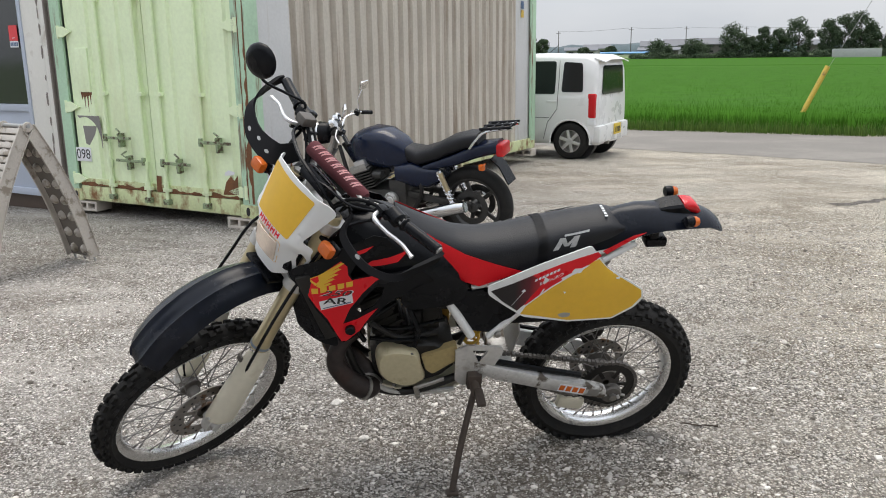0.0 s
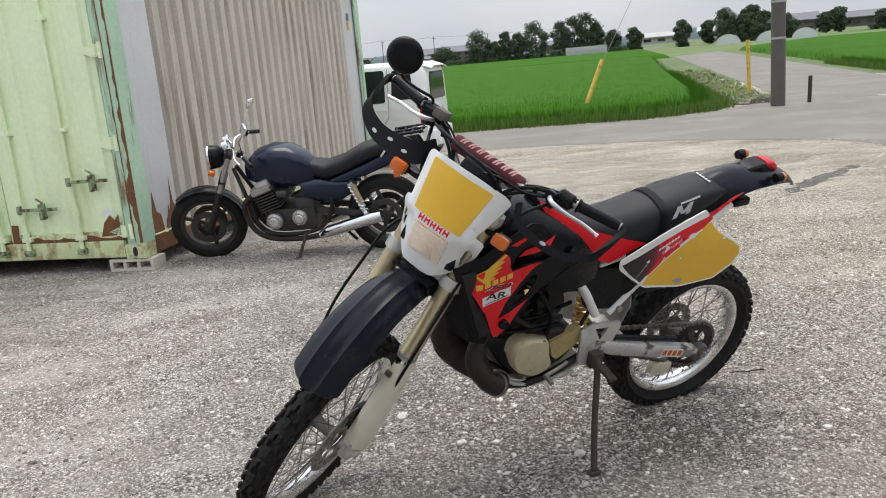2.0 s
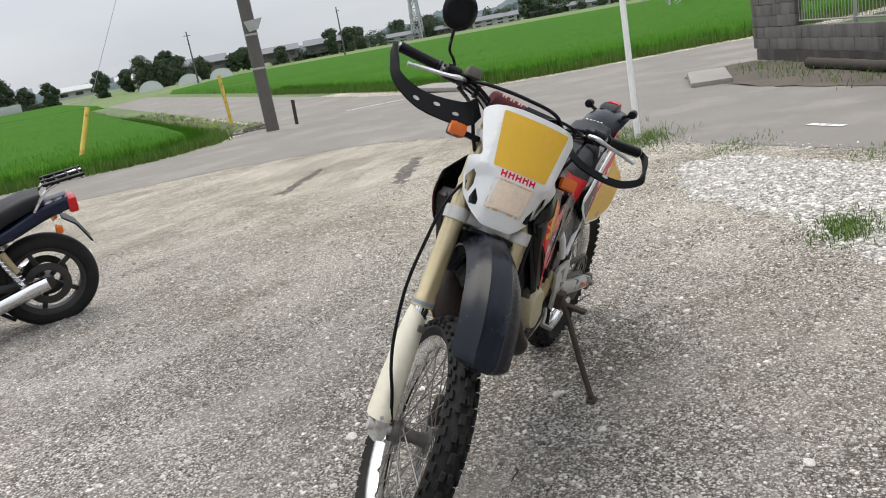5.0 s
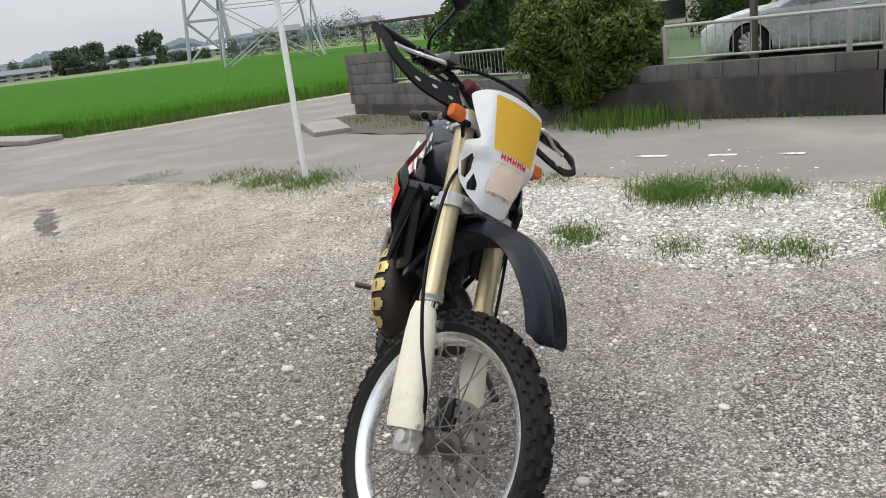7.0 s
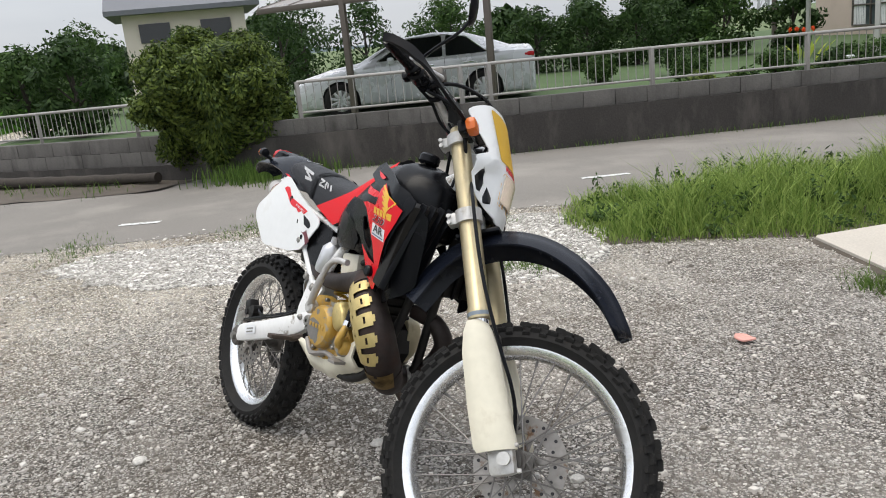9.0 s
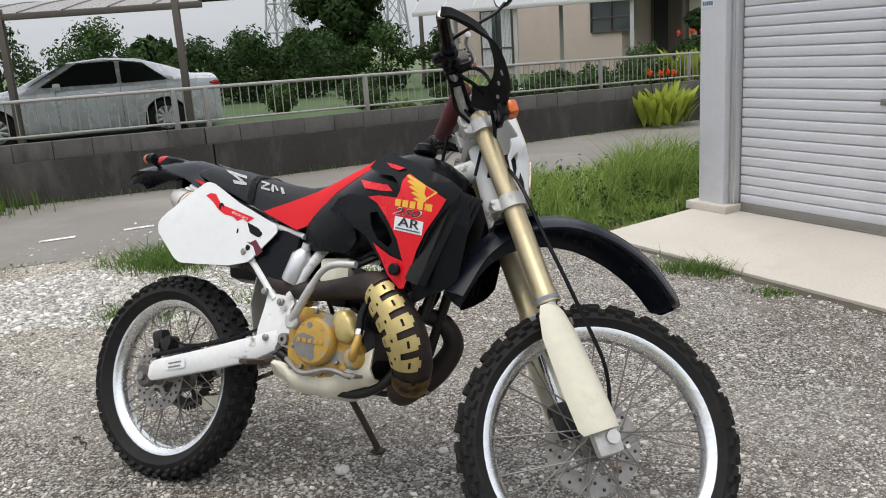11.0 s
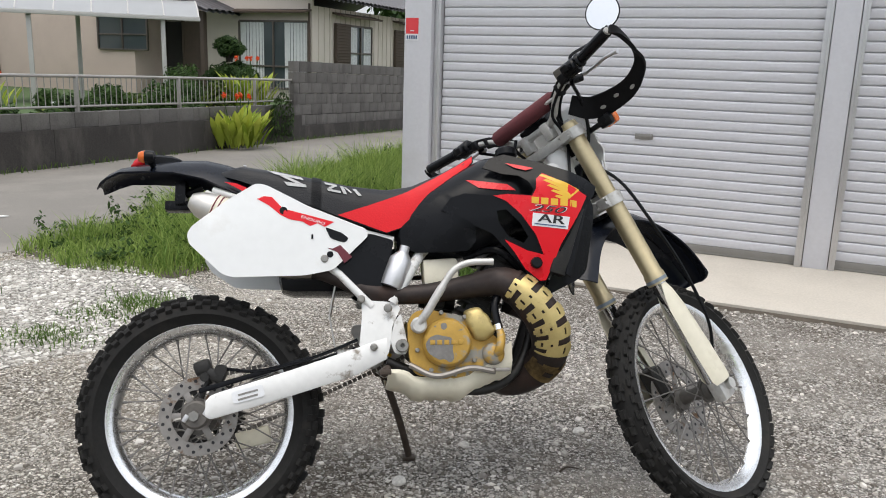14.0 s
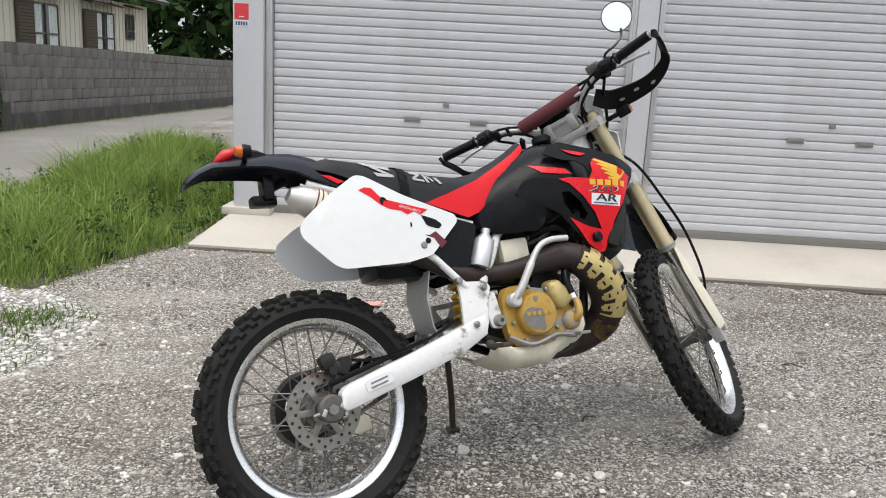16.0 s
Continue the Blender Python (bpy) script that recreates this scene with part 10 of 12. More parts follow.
body("fuel_tank", ((0.5, 0.09, 0.76, 0.6), (0.56, 0.12, 0.83, 0.58), (0.68, 0.15, 0.9, 0.58), (0.82, 0.16, 0.915, 0.6), (0.95, 0.14, 0.88, 0.62), (1.04, 0.09, 0.8, 0.65)), M_BLUEBLACK, "glossy midnight blue tank")
body("seat", ((-0.12, 0.09, 0.9, 0.8), (-0.02, 0.12, 0.895, 0.78), (0.12, 0.13, 0.86, 0.73), (0.26, 0.13, 0.79, 0.67), (0.4, 0.13, 0.75, 0.63), (0.5, 0.1, 0.77, 0.65), (0.55, 0.07, 0.78, 0.68)), M_SEAT, "black stepped seat")
body("tail_cowl", ((0.36, 0.12, 0.64, 0.58), (0.1, 0.12, 0.74, 0.63), (-0.1, 0.1, 0.82, 0.7), (-0.27, 0.075, 0.84, 0.74)), M_BLUEBLACK)
body("side_cover", ((0.22, 0.12, 0.62, 0.5), (0.32, 0.14, 0.63, 0.44), (0.46, 0.15, 0.66, 0.44), (0.6, 0.145, 0.64, 0.49)), M_BLUEBLACK)
bm = bmesh.new()
box(bm, -0.29, 0, 0.77, 0.06, 0.16, 0.1, 0.02)
part("tail_lamp", bm, M_REDLENS, b2, "red tail lamp")
bm = bmesh.new()
secs = [[(x, y, z), (x, -y, z), (x - 0.008, -y, z + 0.006), (x - 0.008, y, z + 0.006)] for x, y, z in ((-0.2, 0.07, 0.7), (-0.27, 0.07, 0.64), (-0.34, 0.075, 0.5))]
skin(bm, secs)
part("rear_fender", bm, M_BLACK, b2)
bm = bmesh.new()
for s in (-1, 1):
    tube(bm, curve_pts([(-0.06, s * 0.11, 0.79), (-0.12, s * 0.1, 0.86), (-0.2, s * 0.09, 0.92), (-0.4, s * 0.07, 0.945)], 4), 0.011, 8)
rk = part("rack", bm, M_CHROME, b2, "chrome luggage rack")
for i in range(4):
    bm = bmesh.new()
    tube(bm, [(-0.17 - 0.07 * i, -0.1, 0.935 + 0.006 * i), (-0.17 - 0.07 * i, 0.1, 0.935 + 0.006 * i)], 0.01, 8)
    part("rack_bar", bm, M_BLACK, rk)
for y in (-0.09, 0.0, 0.09):
    bm = bmesh.new()
    tube(bm, [(-0.15, y, 0.938), (-0.4, y, 0.958)], 0.011, 8)
    part("rack_bar", bm, M_BLACK, rk)
bm = bmesh.new()
box(bm, 0.72, 0, 0.33, 0.4, 0.28, 0.2, 0.05)
box(bm, 0.6, 0, 0.45, 0.16, 0.26, 0.12, 0.03)
part("crankcase", bm, M_ALLOY_DARK, b2, "dark alloy crankcase")
for k, (x, r) in enumerate(((0.85, 0.065), (0.64, 0.06))):
    for s in (-1, 1):
        bm = bmesh.new()
        disc(bm, r, 0.06, 24, Matrix.Translation((x, s * 0.17, 0.34 + 0.02 * k)), 0.015)
        ec = part("engine_cover", bm, M_ALLOY, b2)
        bm = bmesh.new()
        disc(bm, r * 0.6, 0.07, 20, Matrix.Translation((x, s * 0.17, 0.34 + 0.02 * k)), 0.008)
        part("cover_cap", bm, M_ALU, ec, "bright alloy cap")
        for q in range(5):
            bm = bmesh.new()
            disc(bm, 0.006, 0.066, 8, Matrix.Translation((x + r * 0.82 * math.cos(q * 1.257), s * 0.17, 0.34 + 0.02 * k + r * 0.82 * math.sin(q * 1.257))))
            part("bolt", bm, M_CHROME, ec)
for i in range(8):
    bm = bmesh.new()
    box(bm, 0.86 + 0.008 * i, 0, 0.44 + 0.022 * i, 0.18, 0.35, 0.01, 0.003, (0, 18, 0))
    part("cooling_fin", bm, M_ALLOY_DARK, b2)
bm = bmesh.new()
box(bm, 0.92, 0, 0.6, 0.17, 0.36, 0.06, 0.015, (0, 18, 0))
part("cylinder_head", bm, M_ALLOY, b2)
for i in range(4):
    bm = bmesh.new()
    tube(bm, [(0.72, -0.13 + 0.087 * i, 0.55), (0.8, -0.13 + 0.087 * i, 0.55)], 0.035, 12)
    part("carburettor", bm, M_ALLOY_DARK, b2)
bm = bmesh.new()
for s in (-1, 1):
    tube(bm, curve_pts([(1.16, s * 0.03, 0.75), (1.05, s * 0.1, 0.45), (0.95, s * 0.12, 0.23), (0.5, s * 0.13, 0.25), (0.4, s * 0.12, 0.55), (0.9, s * 0.08, 0.65)], 5), 0.017, 8)
part("frame", bm, M_ENGINE, b2)
bm = bmesh.new()
tube(bm, [(0.62, 0.14, 0.22), (0.68, 0.26, 0.05)], 0.012, 8)
box(bm, 0.68, 0.265, 0.055, 0.05, 0.03, 0.01, 0.003)
part("side_stand", bm, M_STAND, b2)
bm = bmesh.new()
tube(bm, [(0.3, 0.1, 0.2), (0.22, 0.14, 0.14)], 0.012, 8)
part("centre_stand", bm, M_BLACK, b2)
bm = bmesh.new()
tube(bm, [(0.45, 0.16, 0.24), (0.45, 0.28, 0.25)], 0.012, 8)
part("foot_peg", bm, M_BLACK, b2)

# ---- small white van ----
M_CARWHITE = mat("white car paint", (0.74, 0.74, 0.73), 0.3, var=0.02, scale=1.5, fine=6, bump=0.0)
M_CARGLASS = mat("tinted car glass", (0.01, 0.012, 0.013), 0.05, var=0.05, bump=0.0, spec=0.4)
M_CARSILVER = mat("pale silver car paint", (0.68, 0.68, 0.7), 0.28, metal=0.25, var=0.02, scale=2, fine=6, bump=0.0)
M_PLATE = mat("yellow number plate", (0.7, 0.5, 0.05), 0.45, var=0.04, bump=0)


def car_wheel(owner, x, y, r, w, spokes=5):
    bm = bmesh.new()
    lathe(bm, [(r * 0.62, -w / 2 + 0.01), (r * 0.85, -w / 2), (r * 0.96, -w / 2 + 0.02), (r, -w * 0.25), (r, w * 0.25), (r * 0.96, w / 2 - 0.02), (r * 0.85, w / 2), (r * 0.62, w / 2 - 0.01)], 36, closed=True)
    wh = part("wheel", bm, M_TYRE, owner, m=Matrix.Translation((x, y, r)), smooth=60)
    bm = bmesh.new()
    sg = 1 if y > 0 else -1
    lathe(bm, [(r * 0.63, -sg * w * 0.2), (r * 0.66, sg * w * 0.42), (r * 0.6, sg * w * 0.44), (r * 0.56, sg * w * 0.3), (r * 0.56, -sg * w * 0.1), (0.001, -sg * w * 0.1)], 36)
    part("rim", bm, M_ALLOY, wh)
    for i in range(spokes):
        a = 2 * math.pi * i / spokes + 0.3
        bm = bmesh.new()
        box(bm, r * 0.33 * math.cos(a), sg * w * 0.36, r * 0.33 * math.sin(a), r * 0.6, 0.025, 0.05, 0.008, (0, -math.degrees(a), 0))
        part("rim_spoke", bm, M_ALU, wh)
    bm = bmesh.new()
    disc(bm, r * 0.16, 0.03, 16, Matrix.Translation((0, sg * w * 0.37, 0)), 0.006)
    part("hub_cap", bm, M_ALU, wh)


def smooth_profile(rows, xs):
    return [[float(np.interp(x, [r[0] for r in rows], [r[k] for r in rows])) for k in range(1, len(rows[0]))] for x in xs]


def shell_half(x, rows, zsill):
    hl_, hw, zw, hr, zr = smooth_profile(rows, [x])[0]
    return [(hl_ * 0.93, zsill), (hl_, zsill + 0.06), (hw, zw * 0.62 + zsill * 0.2), (hw, zw - 0.05), (hw - 0.012, zw), (hr + (hw - hr) * 0.45, zw + (zr - zw) * 0.5), (hr + 0.02, zr - 0.07), (hr - 0.03, zr - 0.02), (hr * 0.6, zr), (0.0, zr + 0.008)]


def shell_y(x, z, rows, zsill=0.22):
    half = shell_half(x, rows, zsill)
    return float(np.interp(z, [p[1] for p in half], [p[0] for p in half]))


def car_shell(owner, name, xs, rows, material, label="", zsill=0.22, arches=()):
    """Body skin over cross-sections: x, half width low, half width at the waist, waist height, half width of roof, roof height."""
    bm = bmesh.new()
    secs = []
    for x in xs:
        half = shell_half(x, rows, zsill)
        ring = [(x, y, z) for y, z in half] + [(x, -y, z) for y, z in half[-2::-1]]
        secs.append(ring)
    skin(bm, secs)
    for ax, az, ar in arches:
        poly = [(ax + ar * math.cos(radians(a)), az + ar * math.sin(radians(a))) for a in range(0, 181, 20)] + [(ax - ar, -0.2), (ax + ar, -0.2)]
        for i in range(len(poly)):
            (u1, v1), (u2, v2) = poly[i - 1], poly[i]
            near = [f for f in bm.faces if abs(f.calc_center_median().x - ax) < 1.2 and f.calc_center_median().z < az + ar + 0.5]
            geo = list({e for f in near for e in f.edges}) + list({v for f in near for v in f.verts}) + near
            bmesh.ops.bisect_plane(bm, geom=geo, plane_co=(u1, 0, v1), plane_no=(v2 - v1, 0, u1 - u2))
        bmesh.ops.delete(bm, geom=[f for f in bm.faces if abs(f.calc_center_median().y) > 0.3 and in_poly(f.calc_center_median().x, f.calc_center_median().z, poly)], context="FACES")
    return part(name, bm, material, owner, label, smooth=45)


VF = (-CF).normalized()
m_van = Matrix(((VF.x, -VF.y, 0, 1.95), (VF.y, VF.x, 0, 12.35), (0, 0, 1, -0.14), (0, 0, 0, 1))) @ Matrix.Translation((0, -0.68, 0))
van = thing("kei_van", m_van, "small white boxy van with dark tinted windows", "van")
V = ((-0.4, 0.64, 0.67, 0.9, 0.56, 1.38), (-0.36, 0.69, 0.715, 0.94, 0.6, 1.47), (-0.2, 0.71, 0.735, 0.96, 0.63, 1.54), (0.6, 0.71, 0.735, 0.96, 0.64, 1.56), (1.6, 0.71, 0.735, 0.95, 0.63, 1.55), (2.1, 0.7, 0.73, 0.93, 0.58, 1.36), (2.35, 0.7, 0.73, 0.92, 0.6, 1.0), (2.75, 0.68, 0.71, 0.86, 0.6, 0.9), (2.87, 0.6, 0.64, 0.75, 0.5, 0.78))
RS = Matrix.Translation((0.13, 0, 0))
xs = [-0.4, -0.385, -0.36, -0.28, -0.2, 0, 0.6, 1.1, 1.6, 1.85, 2.1, 2.22, 2.35, 2.6, 2.75, 2.83, 2.87]
car_shell(van, "body", xs, V, M_CARWHITE, arches=((0.0, 0.275, 0.32), (2.4, 0.275, 0.32)))
for s in (-1, 1):
    for x in (0.0, 2.4):
        car_wheel(van, x, s * 0.66, 0.275, 0.16, 6)
        bm = bmesh.new()
        pts = [(x + 0.32 * math.cos(radians(a)), s * 0.728, 0.275 + 0.32 * math.sin(radians(a))) for a in range(-8, 189, 14)]
        tube(bm, pts, 0.016, 6)
        part("wheel_arch", bm, M_CARWHITE, van)
        bm = bmesh.new()
        disc(bm, 0.345, 0.12, 28, Matrix.Translation((x, s * 0.48, 0.3)))
        part("wheel_well", bm, M_INK, van)
    for poly, nm in (([(-0.19, 1.0), (-0.16, 1.42), (0.13, 1.44), (0.15, 1.0)], "quarter_window"), ([(0.25, 0.97), (0.25, 1.45), (1.0, 1.45), (1.02, 0.97)], "door_window"), ([(1.1, 0.97), (1.09, 1.44), (1.62, 1.42), (1.9, 0.97)], "door_window")):
        bm = bmesh.new()
        panel(bm, rounded(poly, 0.04, 3), lambda u, v: (u, s * (shell_y(u, v, V) + 0.004), v), 0.003, 0.1)
        part(nm, bm, M_CARGLASS, van, "dark tinted window")
    bm = bmesh.new()
    tube(bm, [(0.42, s * 0.733, 0.3), (0.36, s * 0.736, 0.55), (0.21, s * 0.737, 0.75), (0.2, s * 0.737, 0.93), (0.2, s * shell_y(0.2, 1.2, V), 1.2), (0.2, s * shell_y(0.2, 1.46, V), 1.46)], 0.004, 5)
    tube(bm, [(1.05, s * 0.733, 0.3), (1.05, s * 0.737, 0.96)], 0.004, 5)
    tube(bm, [(0.34, s * 0.7365, 0.62), (1.9, s * 0.7365, 0.62)], 0.004, 5)
    part("door_gap", bm, M_INK, van)
    for x in (0.3, 1.15):
        bm = bmesh.new()
        box(bm, x, s * 0.742, 0.86, 0.16, 0.02, 0.03, 0.008)
        part("door_handle", bm, M_CARWHITE, van)
    bm = bmesh.new()
    panel(bm, rounded([(-0.17, 0.66), (-0.17, 0.82), (0.0, 0.82), (0.0, 0.66)], 0.03, 3), lambda u, v: (u, s * 0.7365, v), 0.003 * s, 0.3)
    part("fuel_flap", bm, M_CARWHITE, van)
    bm = bmesh.new()
    box(bm, -0.325, s * 0.668, 0.8, 0.12, 0.12, 0.36, 0.025)
    part("tail_lamp", bm, M_REDLENS, van, "tall red tail lamp")
    bm = bmesh.new()
    box(bm, -0.325, s * 0.668, 0.565, 0.12, 0.12, 0.1, 0.02)
    part("reverse_lamp", bm, M_STICKER_WHITE, van, "white lower lamp")
bm = bmesh.new()
panel(bm, rounded([(-0.5, 0.96), (-0.46, 1.38), (0.46, 1.38), (0.5, 0.96)], 0.05, 3), lambda u, v: (-0.412 + 0.02 * max(0, v - 0.95), u, v), 0.006, 0.2)
part("rear_window", bm, M_CARGLASS, van, "dark rear window")
bm = bmesh.new()
secs = [[(-0.3 - dx, y, z - 0.12 + dz) for dx, dz in ((0, 0), (0.16, -0.06), (0.17, -0.075), (0, -0.03))] for y, z in ((-0.58, 1.62), (-0.3, 1.66), (0.3, 1.66), (0.58, 1.62))]
skin(bm, secs)
part("roof_spoiler", bm, M_CARWHITE, van)
bm = bmesh.new()
box(bm, -0.53, 0, 0.38, 0.12, 1.4, 0.26, 0.04)
part("rear_bumper", bm, M_CARWHITE, van, m=RS)
bm = bmesh.new()
box(bm, -0.6, -0.1, 0.42, 0.012, 0.33, 0.165, 0.004)
pl = part("number_plate", bm, M_PLATE, van, "yellow number plate with plain dark bars", m=RS)
for i in range(4):
    bm = bmesh.new()
    box(bm, -0.6075, -0.2 + 0.065 * i, 0.41, 0.003, 0.035, 0.08)
    part("plain_bar", bm, M_INK, pl)
bm = bmesh.new()
tube(bm, [(-0.54, 0.0, 1.02), (-0.525, 0.25, 1.12)], 0.009, 6)
part("rear_wiper", bm, M_BLACK, van, m=RS)
bm = bmesh.new()
tube(bm, [(-0.45, 0.3, 0.24), (-0.6, 0.3, 0.24)], 0.025, 12)
part("exhaust_pipe", bm, M_BOLT, van, m=RS)
bm = bmesh.new()
tube(bm, [(0.9, -0.5, 1.53), (0.7, -0.5, 1.68)], 0.005, 5)
part("aerial", bm, M_BLACK, van)
bm = bmesh.new()
box(bm, 1.2, 0, 0.26, 3.0, 0.8, 0.12, 0.02)
part("underbody", bm, M_INK, van)

# ---- silver saloon under its carport ----
SF = Vector((0.803, 0.596, 0)).normalized()
m_car = Matrix(((0.48, -0.8773, 0, 12.0), (0.8773, 0.48, 0, -5.05), (0, 0, 1, 0.04), (0, 0, 0, 1)))
car = thing("saloon_car", m_car, "pale silver saloon car parked behind the railing", "car")
V = ((-1.0, 0.78, 0.8, 0.9, 0.45, 1.0), (-0.95, 0.84, 0.88, 0.96, 0.6, 1.04), (-0.6, 0.88, 0.905, 0.97, 0.62, 1.06), (-0.2, 0.89, 0.91, 0.97, 0.58, 1.22), (0.3, 0.89, 0.915, 0.96, 0.56, 1.38), (0.9, 0.89, 0.915, 0.95, 0.58, 1.43), (1.5, 0.89, 0.91, 0.94, 0.57, 1.38), (2.0, 0.89, 0.91, 0.92, 0.6, 1.18), (2.4, 0.88, 0.9, 0.9, 0.66, 0.98), (3.0, 0.86, 0.88, 0.82, 0.64, 0.9), (3.5, 0.78, 0.8, 0.7, 0.55, 0.78), (3.68, 0.6, 0.62, 0.6, 0.4, 0.64))
xs = [-1.0, -0.95, -0.8, -0.6, -0.4, -0.2, 0.05, 0.3, 0.6, 0.9, 1.2, 1.5, 1.75, 2.0, 2.2, 2.4, 2.7, 3.0, 3.3, 3.5, 3.6, 3.68]
car_shell(car, "body", xs, V, M_CARSILVER, zsill=0.2, arches=((0.0, 0.33, 0.37), (2.75, 0.33, 0.37)))
for s in (-1, 1):
    for x in (0.0, 2.75):
        car_wheel(car, x, s * 0.8, 0.33, 0.21, 10)
        bm = bmesh.new()
        disc(bm, 0.4, 0.16, 28, Matrix.Translation((x, s * 0.55, 0.36)))
        part("wheel_well", bm, M_INK, car)
    for poly in ([(-0.1, 0.99), (0.28, 1.3), (0.66, 1.36), (0.68, 0.98)], [(0.74, 0.98), (0.74, 1.365), (1.35, 1.35), (1.98, 0.99)]):
        bm = bmesh.new()
        panel(bm, rounded(poly, 0.04, 3), lambda u, v: (u, s * (shell_y(u, v, V, 0.2) + 0.005), v), 0.003, 0.08)
        part("side_window", bm, M_CARGLASS, car, "dark side window")
    bm = bmesh.new()
    tube(bm, [(-0.12, s * (shell_y(-0.12, 0.98, V, 0.2) + 0.006), 0.98), (0.28, s * (shell_y(0.28, 1.31, V, 0.2) + 0.006), 1.31), (0.7, s * (shell_y(0.7, 1.375, V, 0.2) + 0.006), 1.375), (1.35, s * (shell_y(1.35, 1.36, V, 0.2) + 0.006), 1.36), (2.0, s * (shell_y(2.0, 0.99, V, 0.2) + 0.006), 0.99)], 0.008, 6)
    part("window_trim", bm, M_CHROME, car)
    bm = bmesh.new()
    tube(bm, [(0.71, s * 0.912, 0.3), (0.71, s * 0.915, 0.95)], 0.004, 5)
    tube(bm, [(1.75, s * 0.912, 0.3), (1.75, s * 0.913, 0.93)], 0.004, 5)
    part("door_gap", bm, M_INK, car)
    for x in (0.25, 1.0):
        bm = bmesh.new()
        box(bm, x, s * 0.922, 0.84, 0.18, 0.025, 0.03, 0.008)
        part("door_handle", bm, M_CHROME, car)
    bm = bmesh.new()
    box(bm, 1.72, s * 1.0, 0.99, 0.12, 0.18, 0.12, 0.035)
    part("door_mirror", bm, M_CARSILVER, car)
    bm = bmesh.new()
    box(bm, -0.86, s * 0.74, 0.88, 0.26, 0.3, 0.09, 0.03)
    part("tail_lamp", bm, M_REDLENS, car, "red tail lamp")
    bm = bmesh.new()
    box(bm, 3.3, s * 0.62, 0.7, 0.4, 0.3, 0.1, 0.035)
    part("headlamp", bm, M_SKYGLASS, car)
bm = bmesh.new()
panel(bm, [(-0.55, 1.4), (0.55, 1.4), (0.72, 0.98), (-0.72, 0.98)], lambda u, v: (1.52 + (1.4 - v) * 1.65, u, v), 0.006, 0.3)
part("windscreen", bm, M_CARGLASS, car)
bm = bmesh.new()
box(bm, 1.3, 0, 0.26, 4.2, 0.9, 0.12, 0.03)
part("underbody", bm, M_INK, car)

M_POLY = mat("brown tinted roof sheet", (0.2, 0.17, 0.15), 0.3, var=0.1, scale=3, fine=30, bump=0.05)
M_AWNING = mat("pale grey awning frame", (0.52, 0.5, 0.48), 0.5, metal=0.2, var=0.08, fine=60, bump=0.03)
M_POLY_CLEAR = mat("clouded roof sheet", (0.3, 0.305, 0.31), 0.35, var=0.08, scale=3, fine=30, bump=0.05)
M_BRONZE = mat("bronze aluminium", (0.12, 0.1, 0.085), 0.45, metal=0.4, var=0.1, fine=60, bump=0.03)


def arched_roof(name, m, length, depth, rise, zb, posts, metal, sheet, label, category, panes, bow=0.62):
    """A lean-to roof of curved sheets between ribs on posts; x runs along it."""
    cp = thing(name, m, label, category)
    prof = [(depth * k / 8, zb + rise * math.sin(math.pi * bow * k / 8)) for k in range(9)]
    for i in range(panes):
        bm = bmesh.new()
        x0, x1 = length * i / panes + 0.012, length * (i + 1) / panes - 0.012
        skin(bm, [[(x0, y, z), (x1, y, z), (x1, y, z + 0.006), (x0, y, z + 0.006)] for y, z in prof])
        part("roof_pane", bm, sheet, cp, smooth=60)
    for i in range(panes + 1):
        bm = bmesh.new()
        x = length * i / panes
        tube(bm, [(x, y, z + 0.004) for y, z in prof], 0.018, 6)
        part("rib", bm, metal, cp)
    for y, z in (prof[0], prof[4], prof[-1]):
        bm = bmesh.new()
        box(bm, length / 2, y, z - 0.045, length + 0.06, 0.06, 0.09, 0.01)
        part("beam", bm, metal, cp)
    for x, y, h in posts:
        bm = bmesh.new()
        box(bm, x, y, h / 2, 0.1, 0.08, h, 0.01)
        part("post", bm, metal, cp)
    return cp


m_cp = Matrix(((SF.x, -SF.y, 0, 8.35), (SF.y, SF.x, 0, -3.45), (0, 0, 1, 0.0), (0, 0, 0, 1)))
arched_roof("carport", m_cp, 4.6, -3.0 + 6.0 - 6.0, 0.3, 2.13, [(0.35, 0.0, 2.2), (2.9, 0.0, 2.2)], M_BRONZE, M_POLY, "bronze carport with brown tinted roof sheets", "carport", 7)

# ---- house beyond the railing ----
HE = Vector((0.9326, -0.361, 0))
HD = Vector((0.361, 0.9326, 0))
m_house = Matrix(((HE.x, HD.x, 0, 4.2), (HE.y, HD.y, 0, -19.6), (0, 0, 1, 0.05), (0, 0, 0, 1)))
house = thing("house", m_house, "pink stucco house with grey tiled roofs", "house", kind="structure")


def wall_box(name, x0, x1, y0, y1, z0, z1, material, parent=None, label=""):
    bm = bmesh.new()
    box(bm, (x0 + x1) / 2, (y0 + y1) / 2, (z0 + z1) / 2, x1 - x0, y1 - y0, z1 - z0, 0.01)
    return part(name, bm, material, parent or house, label)


